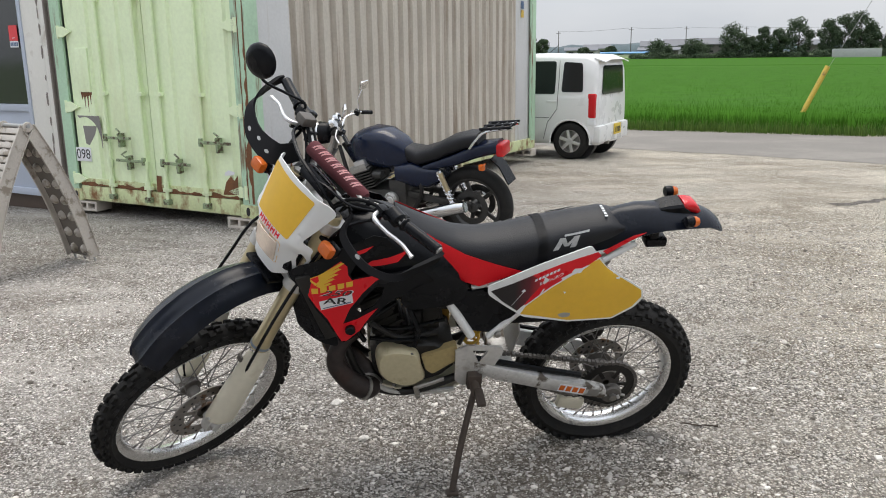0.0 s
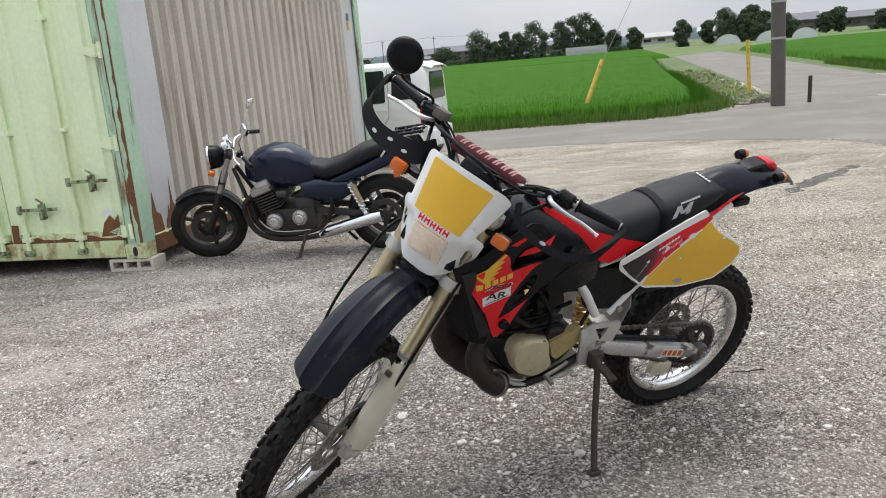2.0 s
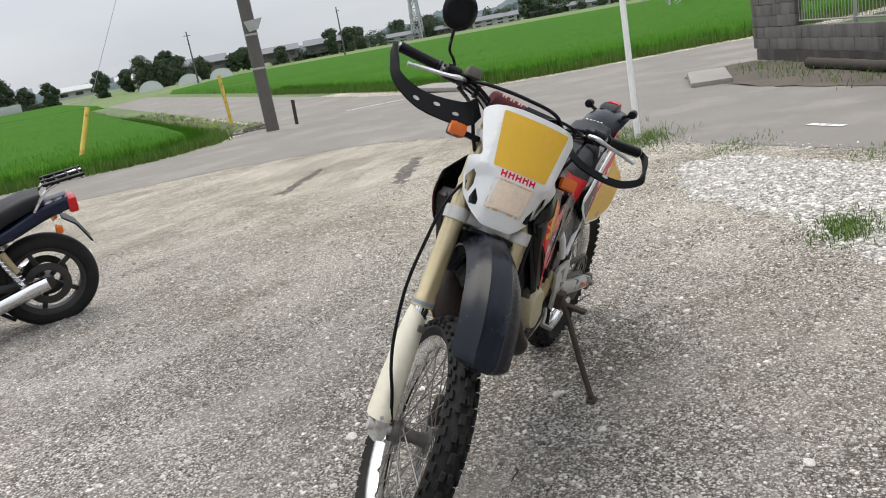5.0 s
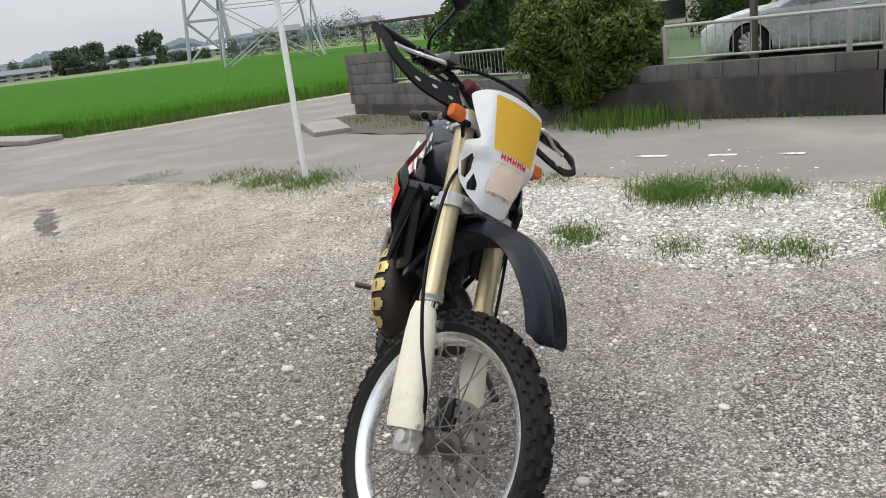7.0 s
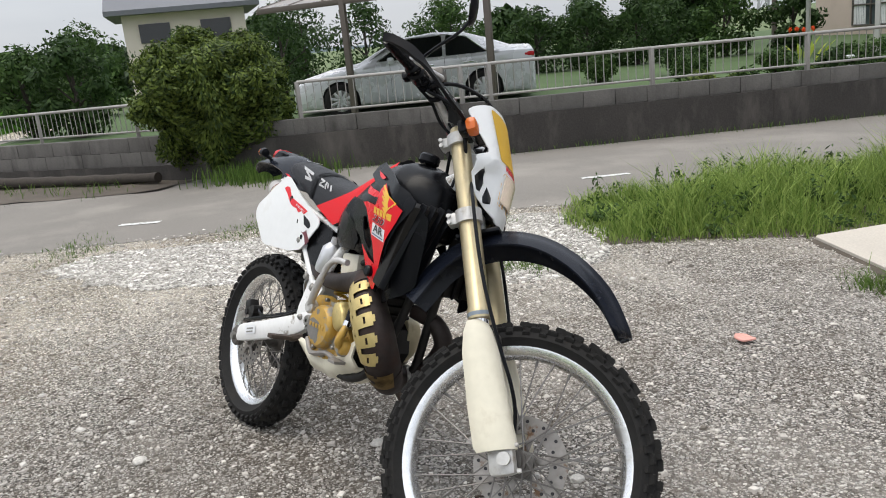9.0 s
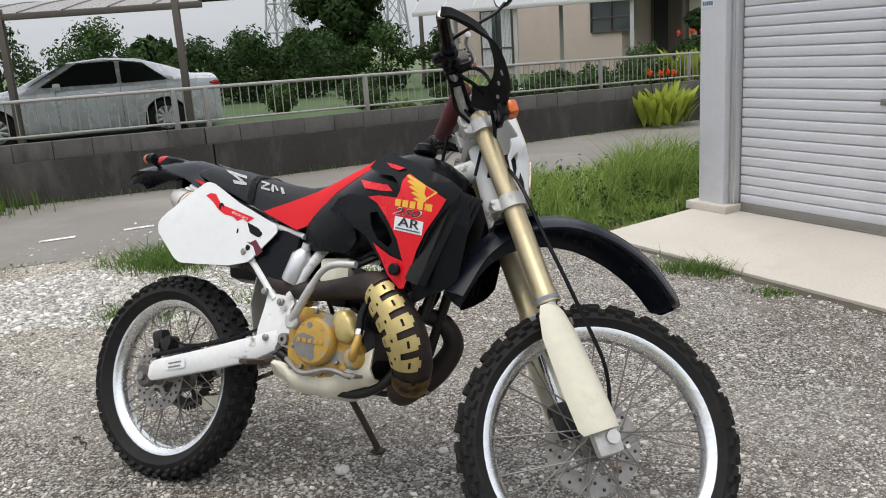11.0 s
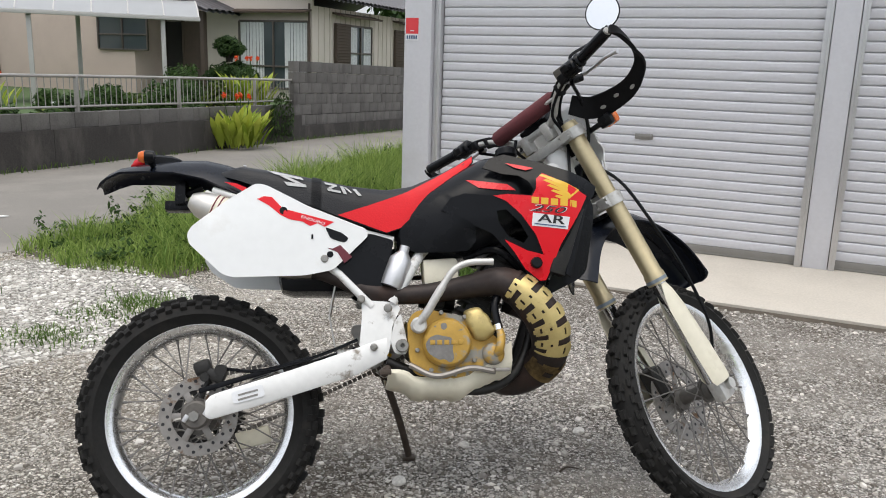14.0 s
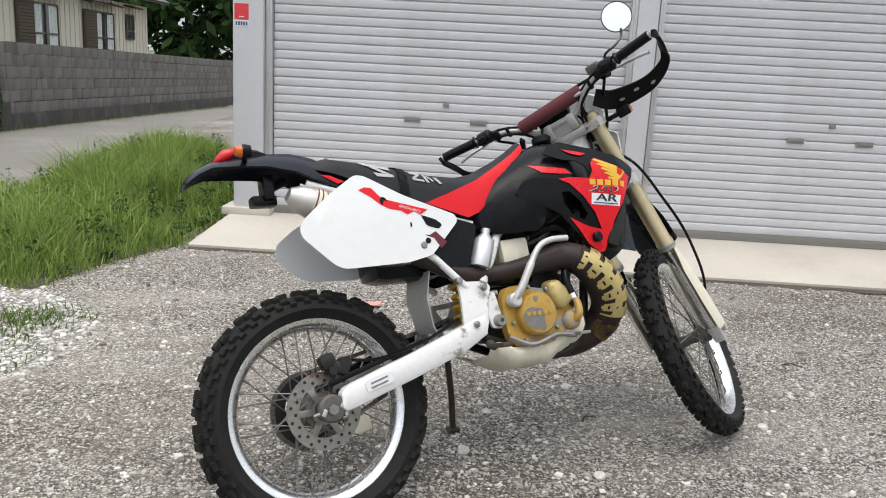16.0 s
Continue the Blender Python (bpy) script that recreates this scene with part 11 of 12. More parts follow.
def house_window(m, w, h, label, curtain=True, shutter_left=0.0):
    """Sliding window with frame, two panes and a net curtain; it faces -y of m."""
    wn_ = new("window")
    wn_.parent = house
    wn_.matrix_local = m
    tagged(wn_, label)
    bm = bmesh.new()
    for x in (-w / 2, 0, w / 2):
        box(bm, x, -0.03, h / 2, 0.05, 0.07, h, 0.004)
    for z in (0, h * 0.33, h):
        box(bm, 0, -0.03, z, w, 0.065, 0.05, 0.004)
    part("window_frame", bm, M_BRONZE, wn_)
    for s in (-1, 1):
        bm = bmesh.new()
        box(bm, s * w / 4, -0.015, h / 2, w / 2 - 0.05, 0.006, h - 0.05)
        part("pane", bm, M_SKYGLASS, wn_)
    if curtain:
        bm = bmesh.new()
        n = 24
        for a, b in ((-w / 2 + 0.03, -w * 0.14), (w * 0.16, w / 2 - 0.03)):
            skin(bm, [[(a + (b - a) * i / n, -0.022 - 0.006 * math.sin(i * 1.9), z) for i in range(n + 1)] for z in (0.04, h - 0.04)], closed=False)
        part("curtain", bm, M_CURTAIN, wn_, "white net curtain")
    if shutter_left:
        bm = bmesh.new()
        box(bm, -w / 2 - shutter_left / 2, -0.06, h / 2, shutter_left, 0.1, h + 0.06, 0.01)
        sh_ = part("shutter_box", bm, M_BROWN, wn_, "brown louvred shutter box")
        for i in range(14):
            bm = bmesh.new()
            box(bm, -w / 2 - shutter_left / 2, -0.115, (i + 0.5) * h / 14, shutter_left - 0.04, 0.02, 0.03, 0.003, (25, 0, 0))
            part("louvre", bm, M_BROWN, sh_)
    bm = bmesh.new()
    box(bm, -shutter_left / 2, -0.2, h + 0.28, w + shutter_left + 0.2, 0.4, 0.06, 0.01, (12, 0, 0))
    part("window_hood", bm, M_BROWN, wn_, "brown metal window hood")


def tile_roof(parent, x0, x1, y0, y1, z, rise, axis):
    """A gabled roof; rolls of tiles run down both slopes."""
    rf = new("roof")
    rf.parent = parent
    tagged(rf, "grey rolled tile roof")
    if axis == "x":
        mid = (y0 + y1) / 2
        sl = [((x0, y0), (x1, y0), (x1, mid), (x0, mid)), ((x1, y1), (x0, y1), (x0, mid), (x1, mid))]
        hs = (0, 0, 1, 1)
    else:
        mid = (x0 + x1) / 2
        sl = [((x0, y1), (x0, y0), (mid, y0), (mid, y1)), ((x1, y0), (x1, y1), (mid, y1), (mid, y0))]
        hs = (0, 0, 1, 1)
    for quad in sl:
        bm = bmesh.new()
        p = [Vector((q[0], q[1], z + rise * k)) for q, k in zip(quad, hs)]
        n = max(6, int((p[1] - p[0]).length / 0.27))
        secs = []
        for j in range(2):
            row = []
            for i in range(n * 4 + 1):
                t = i / (n * 4)
                a = p[0].lerp(p[1], t) if j == 0 else p[3].lerp(p[2], t)
                row.append(a + Vector((0, 0, 0.05 * abs(math.sin(math.pi * i / 4)))))
            secs.append(row)
        skin(bm, secs, closed=False)
        skin(bm, [[v - Vector((0, 0, 0.08)) for v in r] for r in secs], closed=False)
        part("roof_slope", bm, M_TILE, rf, smooth=60)
    bm = bmesh.new()
    if axis == "x":
        tube(bm, [(x0, mid, z + rise + 0.06), (x1, mid, z + rise + 0.06)], 0.1, 8)
    else:
        tube(bm, [(mid, y0, z + rise + 0.06), (mid, y1, z + rise + 0.06)], 0.1, 8)
    part("ridge", bm, M_TILE, rf)


# low wing along the lane, entrance, tall block
wall_box("wing_wall", 0.0, 5.5, -11.3, -0.1, 0.0, 2.75, M_STUCCO_LIGHT, None, "cream ribbed siding wall")
for i in range(34):
    bm = bmesh.new()
    box(bm, -0.012, -0.35 - i * 0.325, 1.4, 0.024, 0.03, 2.7)
    part("siding_batten", bm, M_STUCCO_LIGHT, house)
wall_box("front_wall", 0.0, 5.4, -0.1, 0.0, 0.0, 2.9, M_STUCCO_LIGHT)
m_side = Matrix.Rotation(radians(-90), 4, "Z")
house_window(Matrix.Translation((-0.01, -2.9, 1.05)) @ m_side, 1.55, 1.25, "sliding window with net curtains and a shutter box", shutter_left=0.9)
house_window(Matrix.Translation((-0.01, -7.1, 1.05)) @ m_side, 1.55, 1.25, "sliding window with net curtains and a shutter box", shutter_left=0.9)
house_window(Matrix.Translation((-0.01, -9.4, 1.5)) @ m_side, 0.7, 0.85, "small side window", curtain=False)
house_window(Matrix.Translation((1.3, 0.02, 0.35)) @ Matrix.Rotation(radians(180), 4, "Z"), 2.4, 1.95, "tall sliding windows with net curtains")
tile_roof(house, -0.7, 6.2, -12.0, 0.5, 2.95, 1.5, "y")
wall_box("porch_post", 2.95, 3.1, 1.0, 1.15, 0.0, 2.5, M_BROWN)
bm = bmesh.new()
for x in (3.9, 4.6, 5.3):
    box(bm, x, 0.02, 1.2, 0.08, 0.1, 2.3, 0.005)
box(bm, 4.25, 0.03, 1.15, 0.62, 0.04, 2.2)
part("entrance_door", bm, M_BROWN, house, "brown timber entrance door")
bm = bmesh.new()
box(bm, 4.95, 0.03, 1.15, 0.62, 0.03, 2.2)
part("entrance_glass", bm, M_DARKGLASS, house)
tile_roof(house, 2.4, 6.2, -0.4, 1.7, 2.5, 0.7, "y")
wall_box("tall_block", 5.5, 15.6, -6.0, 1.2, 0.0, 6.2, M_STUCCO, None, "pink beige stucco wall")
tile_roof(house, 4.9, 16.2, -6.6, 1.8, 6.25, 1.6, "x")
house_window(Matrix.Translation((5.9, 1.215, 1.35)) @ Matrix.Rotation(radians(180), 4, "Z"), 1.9, 1.35, "window with a hood above", curtain=False)
house_window(Matrix.Translation((12.2, 1.215, 0.35)) @ Matrix.Rotation(radians(180), 4, "Z"), 2.0, 2.1, "tall sliding window with curtains")
house_window(Matrix.Translation((13.0, 1.215, 3.9)) @ Matrix.Rotation(radians(180), 4, "Z"), 1.7, 1.2, "upper window with curtains")
bm = bmesh.new()
tube(bm, [(0.05, 0.08, 2.8), (0.05, 0.08, 0.1)], 0.035, 8)
part("downpipe", bm, M_BROWN, house)

# terrace roof on aluminium posts
TA, TB = Vector((11.8, -12.6, 0)), Vector((6.05, -14.9, 0))
td = (TB - TA).normalized()
m_ter = Matrix(((td.x, -td.y, 0, TA.x), (td.y, td.x, 0, TA.y), (0, 0, 1, 0.0), (0, 0, 0, 1)))
arched_roof("terrace_roof", m_ter, 6.2, 2.0, 0.42, 2.15, [(0.62, 1.85, 2.3), (2.58, 0.15, 2.2), (3.5, 1.85, 2.3), (5.4, 0.15, 2.2)], M_AWNING, M_POLY_CLEAR, "grey aluminium terrace roof with clouded arched sheets", "terrace roof", 8, bow=0.86)



# ---- plants ----
def leaf_cloud(verts, faces, r, cx, cy_, cz, rx, ry, rz, n, size, shell=0.55):
    """Small leaves filling the outer part of an uneven round crown."""
    for _ in range(n):
        u, a = r.uniform(-1, 1), r.random() * 6.283
        q = math.sqrt(1 - u * u)
        d = Vector((q * math.cos(a), q * math.sin(a), u))
        k = (shell + (1 - shell) * r.random() ** 0.6) * (0.82 + 0.34 * noise.noise(d * 2.2 + Vector((cx, cy_, cz))))
        p = Vector((cx + d.x * rx * k, cy_ + d.y * ry * k, cz + d.z * rz * k))
        s = size * r.uniform(0.6, 1.3)
        n1 = (d + Vector((r.uniform(-1, 1), r.uniform(-1, 1), r.uniform(-0.4, 1)))).normalized()
        t1 = n1.orthogonal().normalized()
        t1 = (t1 * math.cos(a * 3) + n1.cross(t1) * math.sin(a * 3))
        t2 = n1.cross(t1)
        i = len(verts)
        verts += [tuple(p - t1 * s), tuple(p + t2 * s * 0.42), tuple(p + t1 * s), tuple(p - t2 * s * 0.42)]
        faces.append((i, i + 1, i + 2, i + 3))


def tree(name, x, y, z, h, crown, leaves, size, leaf_mat, label, category, seed, trunk_r=0.12, clumps=9, low=0.35, group=""):
    """Tapered trunk with limbs; the crown is made of leafy clumps with gaps."""
    r = random.Random(seed)
    tr = thing(name, Matrix.Translation((x, y, z)), label, category, group)
    bm = bmesh.new()
    tube(bm, curve_pts([(0, 0, -0.1), (r.uniform(-0.1, 0.1), r.uniform(-0.1, 0.1), h * 0.35), (r.uniform(-0.15, 0.15), r.uniform(-0.15, 0.15), h * 0.8)], 5), [trunk_r * (1 - 0.07 * i) for i in range(11)], 8)
    ends = []
    for i in range(clumps):
        a = 6.283 * i / clumps + r.uniform(-0.4, 0.4)
        zz = h * (low + (0.92 - low) * ((i * 0.618) % 1.0))
        k = crown * (0.62 * math.sin(math.pi * min(1, max(0.12, (zz / h - low) / (1.02 - low)))) ** 0.6)
        e = Vector((k * math.cos(a), k * math.sin(a), zz))
        tube(bm, [(0, 0, zz * 0.6), e * 0.5 + Vector((0, 0, zz * 0.32)), e], [trunk_r * 0.4, trunk_r * 0.25, trunk_r * 0.1], 5)
        ends.append(e)
    part("trunk", bm, M_BARK, tr)
    verts, faces = [], []
    ends.append(Vector((0, 0, h * 0.9)))
    for e in ends:
        q = crown * r.uniform(0.42, 0.62)
        leaf_cloud(verts, faces, r, e.x, e.y, e.z, q, q, q * 0.85, leaves // len(ends), size, 0.35)
    me = bpy.data.meshes.new("crown")
    me.from_pydata(verts, [], faces)
    me.materials.append(leaf_mat)
    cr = new("crown", me)
    cr.parent = tr
    return tr


def shrub(name, x, y, z, rx, ry, rz, leaves, size, leaf_mat, label, category, seed, group=""):
    r = random.Random(seed)
    sb = thing(name, Matrix.Translation((x, y, z)), label, category, group)
    bm = bmesh.new()
    for i in range(7):
        a = i * 0.9
        tube(bm, [(0.05 * math.cos(a), 0.05 * math.sin(a), -0.05), (0.3 * rx * math.cos(a), 0.3 * ry * math.sin(a), rz * 0.7), (0.6 * rx * math.cos(a), 0.6 * ry * math.sin(a), rz * 1.2)], [0.03, 0.02, 0.008], 5)
    part("stems", bm, M_BARK, sb)
    verts, faces = [], []
    leaf_cloud(verts, faces, r, 0, 0, rz, rx, ry, rz, leaves, size, 0.62)
    for i in range(16):
        u, a = r.uniform(-0.7, 0.95), r.random() * 6.283
        q = math.sqrt(1 - u * u)
        leaf_cloud(verts, faces, r, rx * 0.8 * q * math.cos(a), ry * 0.8 * q * math.sin(a), rz + rz * 0.8 * u, rx * 0.34, ry * 0.34, rz * 0.3, leaves // 22, size, 0.4)
    me = bpy.data.meshes.new("foliage")
    me.from_pydata(verts, [], faces)
    me.materials.append(leaf_mat)
    cr = new("foliage", me)
    cr.parent = sb
    return sb


shrub("round_shrub", 8.25, 1.15, -0.12, 0.98, 0.98, 0.98, 46000, 0.033, M_LEAF_BUSH, "large round evergreen shrub by the wall", "shrub", 31)
blades("shrub_foot_grass", 900, lambda r: (7.4 + r.gauss(0, 0.35), 0.75 + r.gauss(0, 0.35), -0.1), 0.1, 0.3, 0.006, M_TUFT, "grass at the foot of the shrub", "grass", 32, per=2)
tree("garden_tree", 20.4, -19.1, 0.1, 4.9, 1.7, 20000, 0.12, M_LEAF_DARK, "dark dense round evergreen tree", "tree", 41, 0.2, 12, 0.15)
for i, (x, y, h, c, mm) in enumerate(((17.7, -10.3, 1.8, 1.1, M_LEAF_DARK), (17.0, -11.6, 1.9, 1.1, M_LEAF_DARK), (16.0, -12.6, 1.9, 1.1, M_LEAF_DARK), (14.6, -14.6, 1.9, 1.0, M_LEAF_MID), (13.2, -15.6, 1.7, 0.8, M_LEAF_DARK), (19.5, -8.6, 2.4, 1.2, M_LEAF_MID), (21.3, -6.6, 2.6, 1.3, M_LEAF_DARK), (22.3, -4.2, 2.6, 1.3, M_LEAF_DARK), (19.0, -13.0, 1.9, 1.2, M_LEAF_DARK), (22.5, -10.0, 2.5, 1.4, M_LEAF_DARK), (24.2, -1.8, 2.3, 1.2, M_LEAF_MID), (23.6, 1.2, 2.6, 1.3, M_LEAF_MID), (18.4, -16.0, 1.9, 1.2, M_LEAF_DARK), (25.5, -6.0, 3.4, 1.6, M_LEAF_DARK), (17.2, 3.0, 1.9, 0.9, M_LEAF_MID), (15.8, 2.2, 2.0, 0.9, M_LEAF_DARK), (21.0, -14.5, 2.0, 1.3, M_LEAF_DARK))):
    tree("garden_tree", x, y, 0.05, h, c, 2600, 0.075, mm, "leafy garden tree behind the lawn", "tree", 50 + i, 0.07, 7, 0.15, "garden trees")
for i, (x, y, rr, h, mm) in enumerate(((6.9, -9.3, 0.3, 0.3, M_LEAF_MID), (6.2, -9.9, 0.35, 0.35, M_LEAF_DARK), (8.3, -9.2, 0.4, 0.3, M_LEAF_MID), (5.3, -11.2, 0.4, 0.4, M_LEAF_MID), (4.6, -11.9, 0.45, 0.35, M_LEAF_MID), (9.6, -8.3, 0.4, 0.3, M_LEAF_MID), (5.9, -13.2, 0.5, 0.55, M_LEAF_MID), (4.0, -11.2, 0.35, 0.5, M_LEAF_MID), (11.0, -9.5, 0.5, 0.4, M_LEAF_DARK), (12.0, -8.0, 0.4, 0.35, M_LEAF_MID))):
    shrub("garden_shrub", x, y, 0.05, rr, rr, h, 1600, 0.035, mm, "small leafy shrub behind the railing", "shrub", 80 + i, "garden shrubs")
rp_ = random.Random(71)
for i in range(26):
    t = i / 25
    x, y = 5.55 + (3.75 - 5.55) * t + rp_.uniform(0.1, 1.3), -4.6 + (-10.3 + 4.6) * t + rp_.uniform(-0.5, 0.3)
    q = rp_.uniform(0.18, 0.42)
    shrub("garden_plant", x, y, 0.08, q, q * rp_.uniform(0.7, 1.2), q * rp_.uniform(0.6, 1.3), 700, 0.03 + 0.02 * rp_.random(), (M_LEAF_MID, M_LEAF_DARK, M_LEAF_BUSH)[i % 3], "loose leafy garden plant behind the railing", "plant", 300 + i, "garden plants")
top = shrub("clipped_shrub", 5.7, -16.2, 0.3, 0.7, 0.7, 0.45, 3500, 0.045, M_LEAF_DARK, "clipped rounded garden shrub in tiers", "shrub", 95)
shrub("clipped_shrub", 5.7, -16.2, 1.2, 0.4, 0.4, 0.3, 2000, 0.045, M_LEAF_DARK, "clipped rounded top of a garden shrub", "shrub", 96)


def canna(x, y, z, n, h, seed, label):
    """Broad upright leaves round stems with red flower heads."""
    r = random.Random(seed)
    cn = thing("canna_plant", Matrix.Translation((x, y, z)), label, "canna plant", "cannas")
    verts, faces = [], []
    for _ in range(n):
        a, o = r.random() * 6.283, r.random() ** 0.5 * 0.4
        bx, by = o * math.cos(a), o * math.sin(a)
        L, w = h * r.uniform(0.45, 0.72), h * r.uniform(0.05, 0.085)
        b = a + r.uniform(-0.8, 0.8)
        z0 = h * r.uniform(0.02, 0.42) * (1.15 - o)
        k = len(verts)
        side = Vector((-math.sin(b), math.cos(b), 0))
        outv = Vector((math.cos(b), math.sin(b), 0))
        for t, ww in ((0, 0.15), (0.25, 0.8), (0.5, 1.0), (0.75, 0.7), (1.0, 0.03)):
            p = Vector((bx, by, z0)) + outv * (L * 0.5 * t ** 1.5) + Vector((0, 0, L * (t - 0.2 * t * t)))
            verts += [tuple(p - side * w * ww), tuple(p + Vector((0, 0, -0.012)) - outv * 0.008), tuple(p + side * w * ww)]
        for i in range(4):
            q = k + 3 * i
            faces += [(q, q + 1, q + 4, q + 3), (q + 1, q + 2, q + 5, q + 4)]
    me = bpy.data.meshes.new("leaves")
    me.from_pydata(verts, [], faces)
    me.materials.append(M_CANNA)
    lv = new("leaves", me)
    lv.parent = cn
    for i in range(4):
        a = i * 1.7 + seed
        px, py = 0.2 * math.cos(a), 0.2 * math.sin(a)
        bm = bmesh.new()
        tube(bm, [(px * 0.4, py * 0.4, 0), (px, py, h * 1.08)], 0.007, 5)
        part("stem", bm, M_LEAF_MID, cn)
        verts, faces = [], []
        leaf_cloud(verts, faces, r, px, py, h * 1.12, 0.045, 0.045, 0.06, 40, 0.026, 0.2)
        me = bpy.data.meshes.new("flower")
        me.from_pydata(verts, [], faces)
        me.materials.append(M_CANNA_RED)
        fl = new("flower", me)
        fl.parent = cn
        tagged(fl, "red flower head")


canna(3.38, -8.15, -0.16, 170, 0.74, 3, "yellow-green canna with red flowers at the foot of the wall")
canna(3.75, -10.3, 0.3, 75, 0.85, 5, "yellow-green canna with red flowers behind the railing")
canna(8.2, -9.7, 0.2, 16, 0.6, 7, "yellow-leaved canna beside the terrace post")
# creeper over the wall's end
verts, faces = [], []
rr_ = random.Random(9)
for _ in range(900):
    t, zz = rr_.random(), rr_.random() ** 1.3
    x, y = 3.28 + (3.02 - 3.28) * t, -9.35 + (-10.05 + 9.35) * t
    p = Vector((x - 0.14 - 0.05 * rr_.random(), y + 0.05, -0.12 + 0.8 * (1 - zz) * (0.6 + 0.4 * math.sin(t * 3.14))))
    s = rr_.uniform(0.015, 0.035)
    k = len(verts)
    d1, d2 = Vector((rr_.uniform(-0.4, 0.4), 1, rr_.uniform(-0.5, 0.5))).normalized() * s, Vector((rr_.uniform(-0.6, 0.2), rr_.uniform(-0.5, 0.5), 1)).normalized() * s
    verts += [tuple(p - d1), tuple(p + d2), tuple(p + d1), tuple(p - d2)]
    faces.append((k, k + 1, k + 2, k + 3))
stuff("creeper", verts, faces, M_LEAF_MID, "leafy creeper hanging over the wall", "creeper")
# pots and a bucket behind the railing
for i, (x, y, mm, lab) in enumerate(((6.1, -9.5, M_WHITE, "white plastic plant pot"), (5.85, -9.8, M_WHITE, "white plastic plant pot"), (6.0, -10.2, M_STICKER_BLUE, "dark blue watering bucket"), (6.6, -9.0, M_WHITE, "white plastic plant pot"))):
    bm = bmesh.new()
    lathe(bm, [(0.001, 0.0), (0.1, 0.0), (0.14, 0.3), (0.15, 0.3), (0.15, 0.33), (0.135, 0.33), (0.13, 0.26), (0.001, 0.25)], 20, Matrix.Rotation(radians(90), 4, "X"))
    single("plant_pot", bm, mm, lab, "plant pot", m=Matrix.Translation((x, y, 0.1)), group="pots in the garden")
bm = bmesh.new()
panel(bm, rounded([(-0.05, -0.02), (0.02, -0.035), (0.05, 0.0), (0.03, 0.03), (-0.03, 0.035)], 0.01, 2), lambda u, v: (u, v, 0.012 + 0.15 * abs(u)), 0.006, 0.03)
single("pink_scrap", bm, mat("faded pink plastic", (0.7, 0.36, 0.3), 0.7, var=0.2, fine=60), "scrap of faded pink plastic on the gravel", "scrap", m=Matrix.Translation((-0.12, 0.98, 0)))

# broad-leaved weeds among the grass beside the garage
rw_ = random.Random(66)
verts, faces = [], []
weed_at = area_spot(WEEDS, -0.2)
for i in range(330):
    x, y, z = weed_at(rw_)
    hh = rw_.uniform(0.03, 0.2)
    leaf_cloud(verts, faces, rw_, x, y, z + hh, rw_.uniform(0.04, 0.11), rw_.uniform(0.04, 0.11), hh * 0.8, 26, rw_.uniform(0.012, 0.026), 0.2)
stuff("broadleaf_weeds", verts, faces, M_LEAF_MID, "low broad-leaved weeds among the grass", "weeds")

# ---- distance ----
M_FARWALL = mat("far pale wall", (0.42, 0.42, 0.42), 0.9, var=0.12, scale=0.3, fine=2, bump=0)
M_FARWALL_DARK = mat("far timber wall", (0.12, 0.11, 0.105), 0.9, var=0.2, scale=0.3, fine=2, bump=0)
M_FARROOF = mat("far grey roof", (0.13, 0.135, 0.15), 0.6, var=0.15, scale=0.4, fine=3, bump=0)
M_FARBLUE = mat("blue sheet roof", (0.14, 0.32, 0.55), 0.6, var=0.1, scale=0.4, fine=3, bump=0)
M_STEEL_FAR = mat("pylon steel", (0.4, 0.41, 0.43), 0.6, metal=0.3, var=0.1, bump=0)
# haze over the ridge is put into its blue-grey colour
M_HILL = mat("hazy wooded hill", (0.09, 0.12, 0.13), 1.0, var=0.3, scale=0.05, fine=0.4, bump=0)
M_FILM = mat("clouded film tunnel", (0.55, 0.57, 0.58), 0.45, var=0.1, scale=0.6, fine=4, bump=0)
M_DRYFIELD = mat("pale far field", (0.115, 0.165, 0.05), 0.95, var=0.25, scale=0.05, fine=0.6, bump=0)


def far_house(x, y, w, d, h, ang, wall, roof, label, storeys=1, group="far houses"):
    k = 1.8 if 60 < math.hypot(x, y) < 195 else 1.0
    x, y = x * k, y * k
    fh = thing("far_house", Matrix.Translation((x, y, 0.7 if k > 1 else -0.45)) @ pose(0, 0, 0, 0, 0, ang), label, "house", group)
    if math.hypot(x, y) >= 195 and k == 1.0:
        h, d = h * 0.62, d * 0.8
    rh = min(d * 0.28, h * 0.42)
    h = h - rh
    bm = bmesh.new()
    box(bm, 0, 0, h / 2, w, d, h)
    part("wall", bm, wall, fh)
    bm = bmesh.new()
    skin(bm, [[(xx, -d / 2 - 0.7, h - 0.1), (xx, -d / 2 - 0.7, h + 0.12), (xx, 0, h + rh), (xx, d / 2 + 0.7, h + 0.12), (xx, d / 2 + 0.7, h - 0.1)] for xx in (-w / 2 - 0.7, w / 2 + 0.7)])
    part("roof", bm, roof, fh)
    n = max(2, int(w / 3))
    for s in range(storeys):
        for i in range(n):
            bm = bmesh.new()
            box(bm, -w / 2 + (i + 0.5) * w / n, -d / 2 - 0.03, h * (s + 0.55) / storeys, w / n * 0.5, 0.08, h / storeys * 0.4)
            part("window", bm, M_DARKGLASS, fh)


def facing(x, y):
    return math.degrees(math.atan2(y - 2.5, x)) - 90


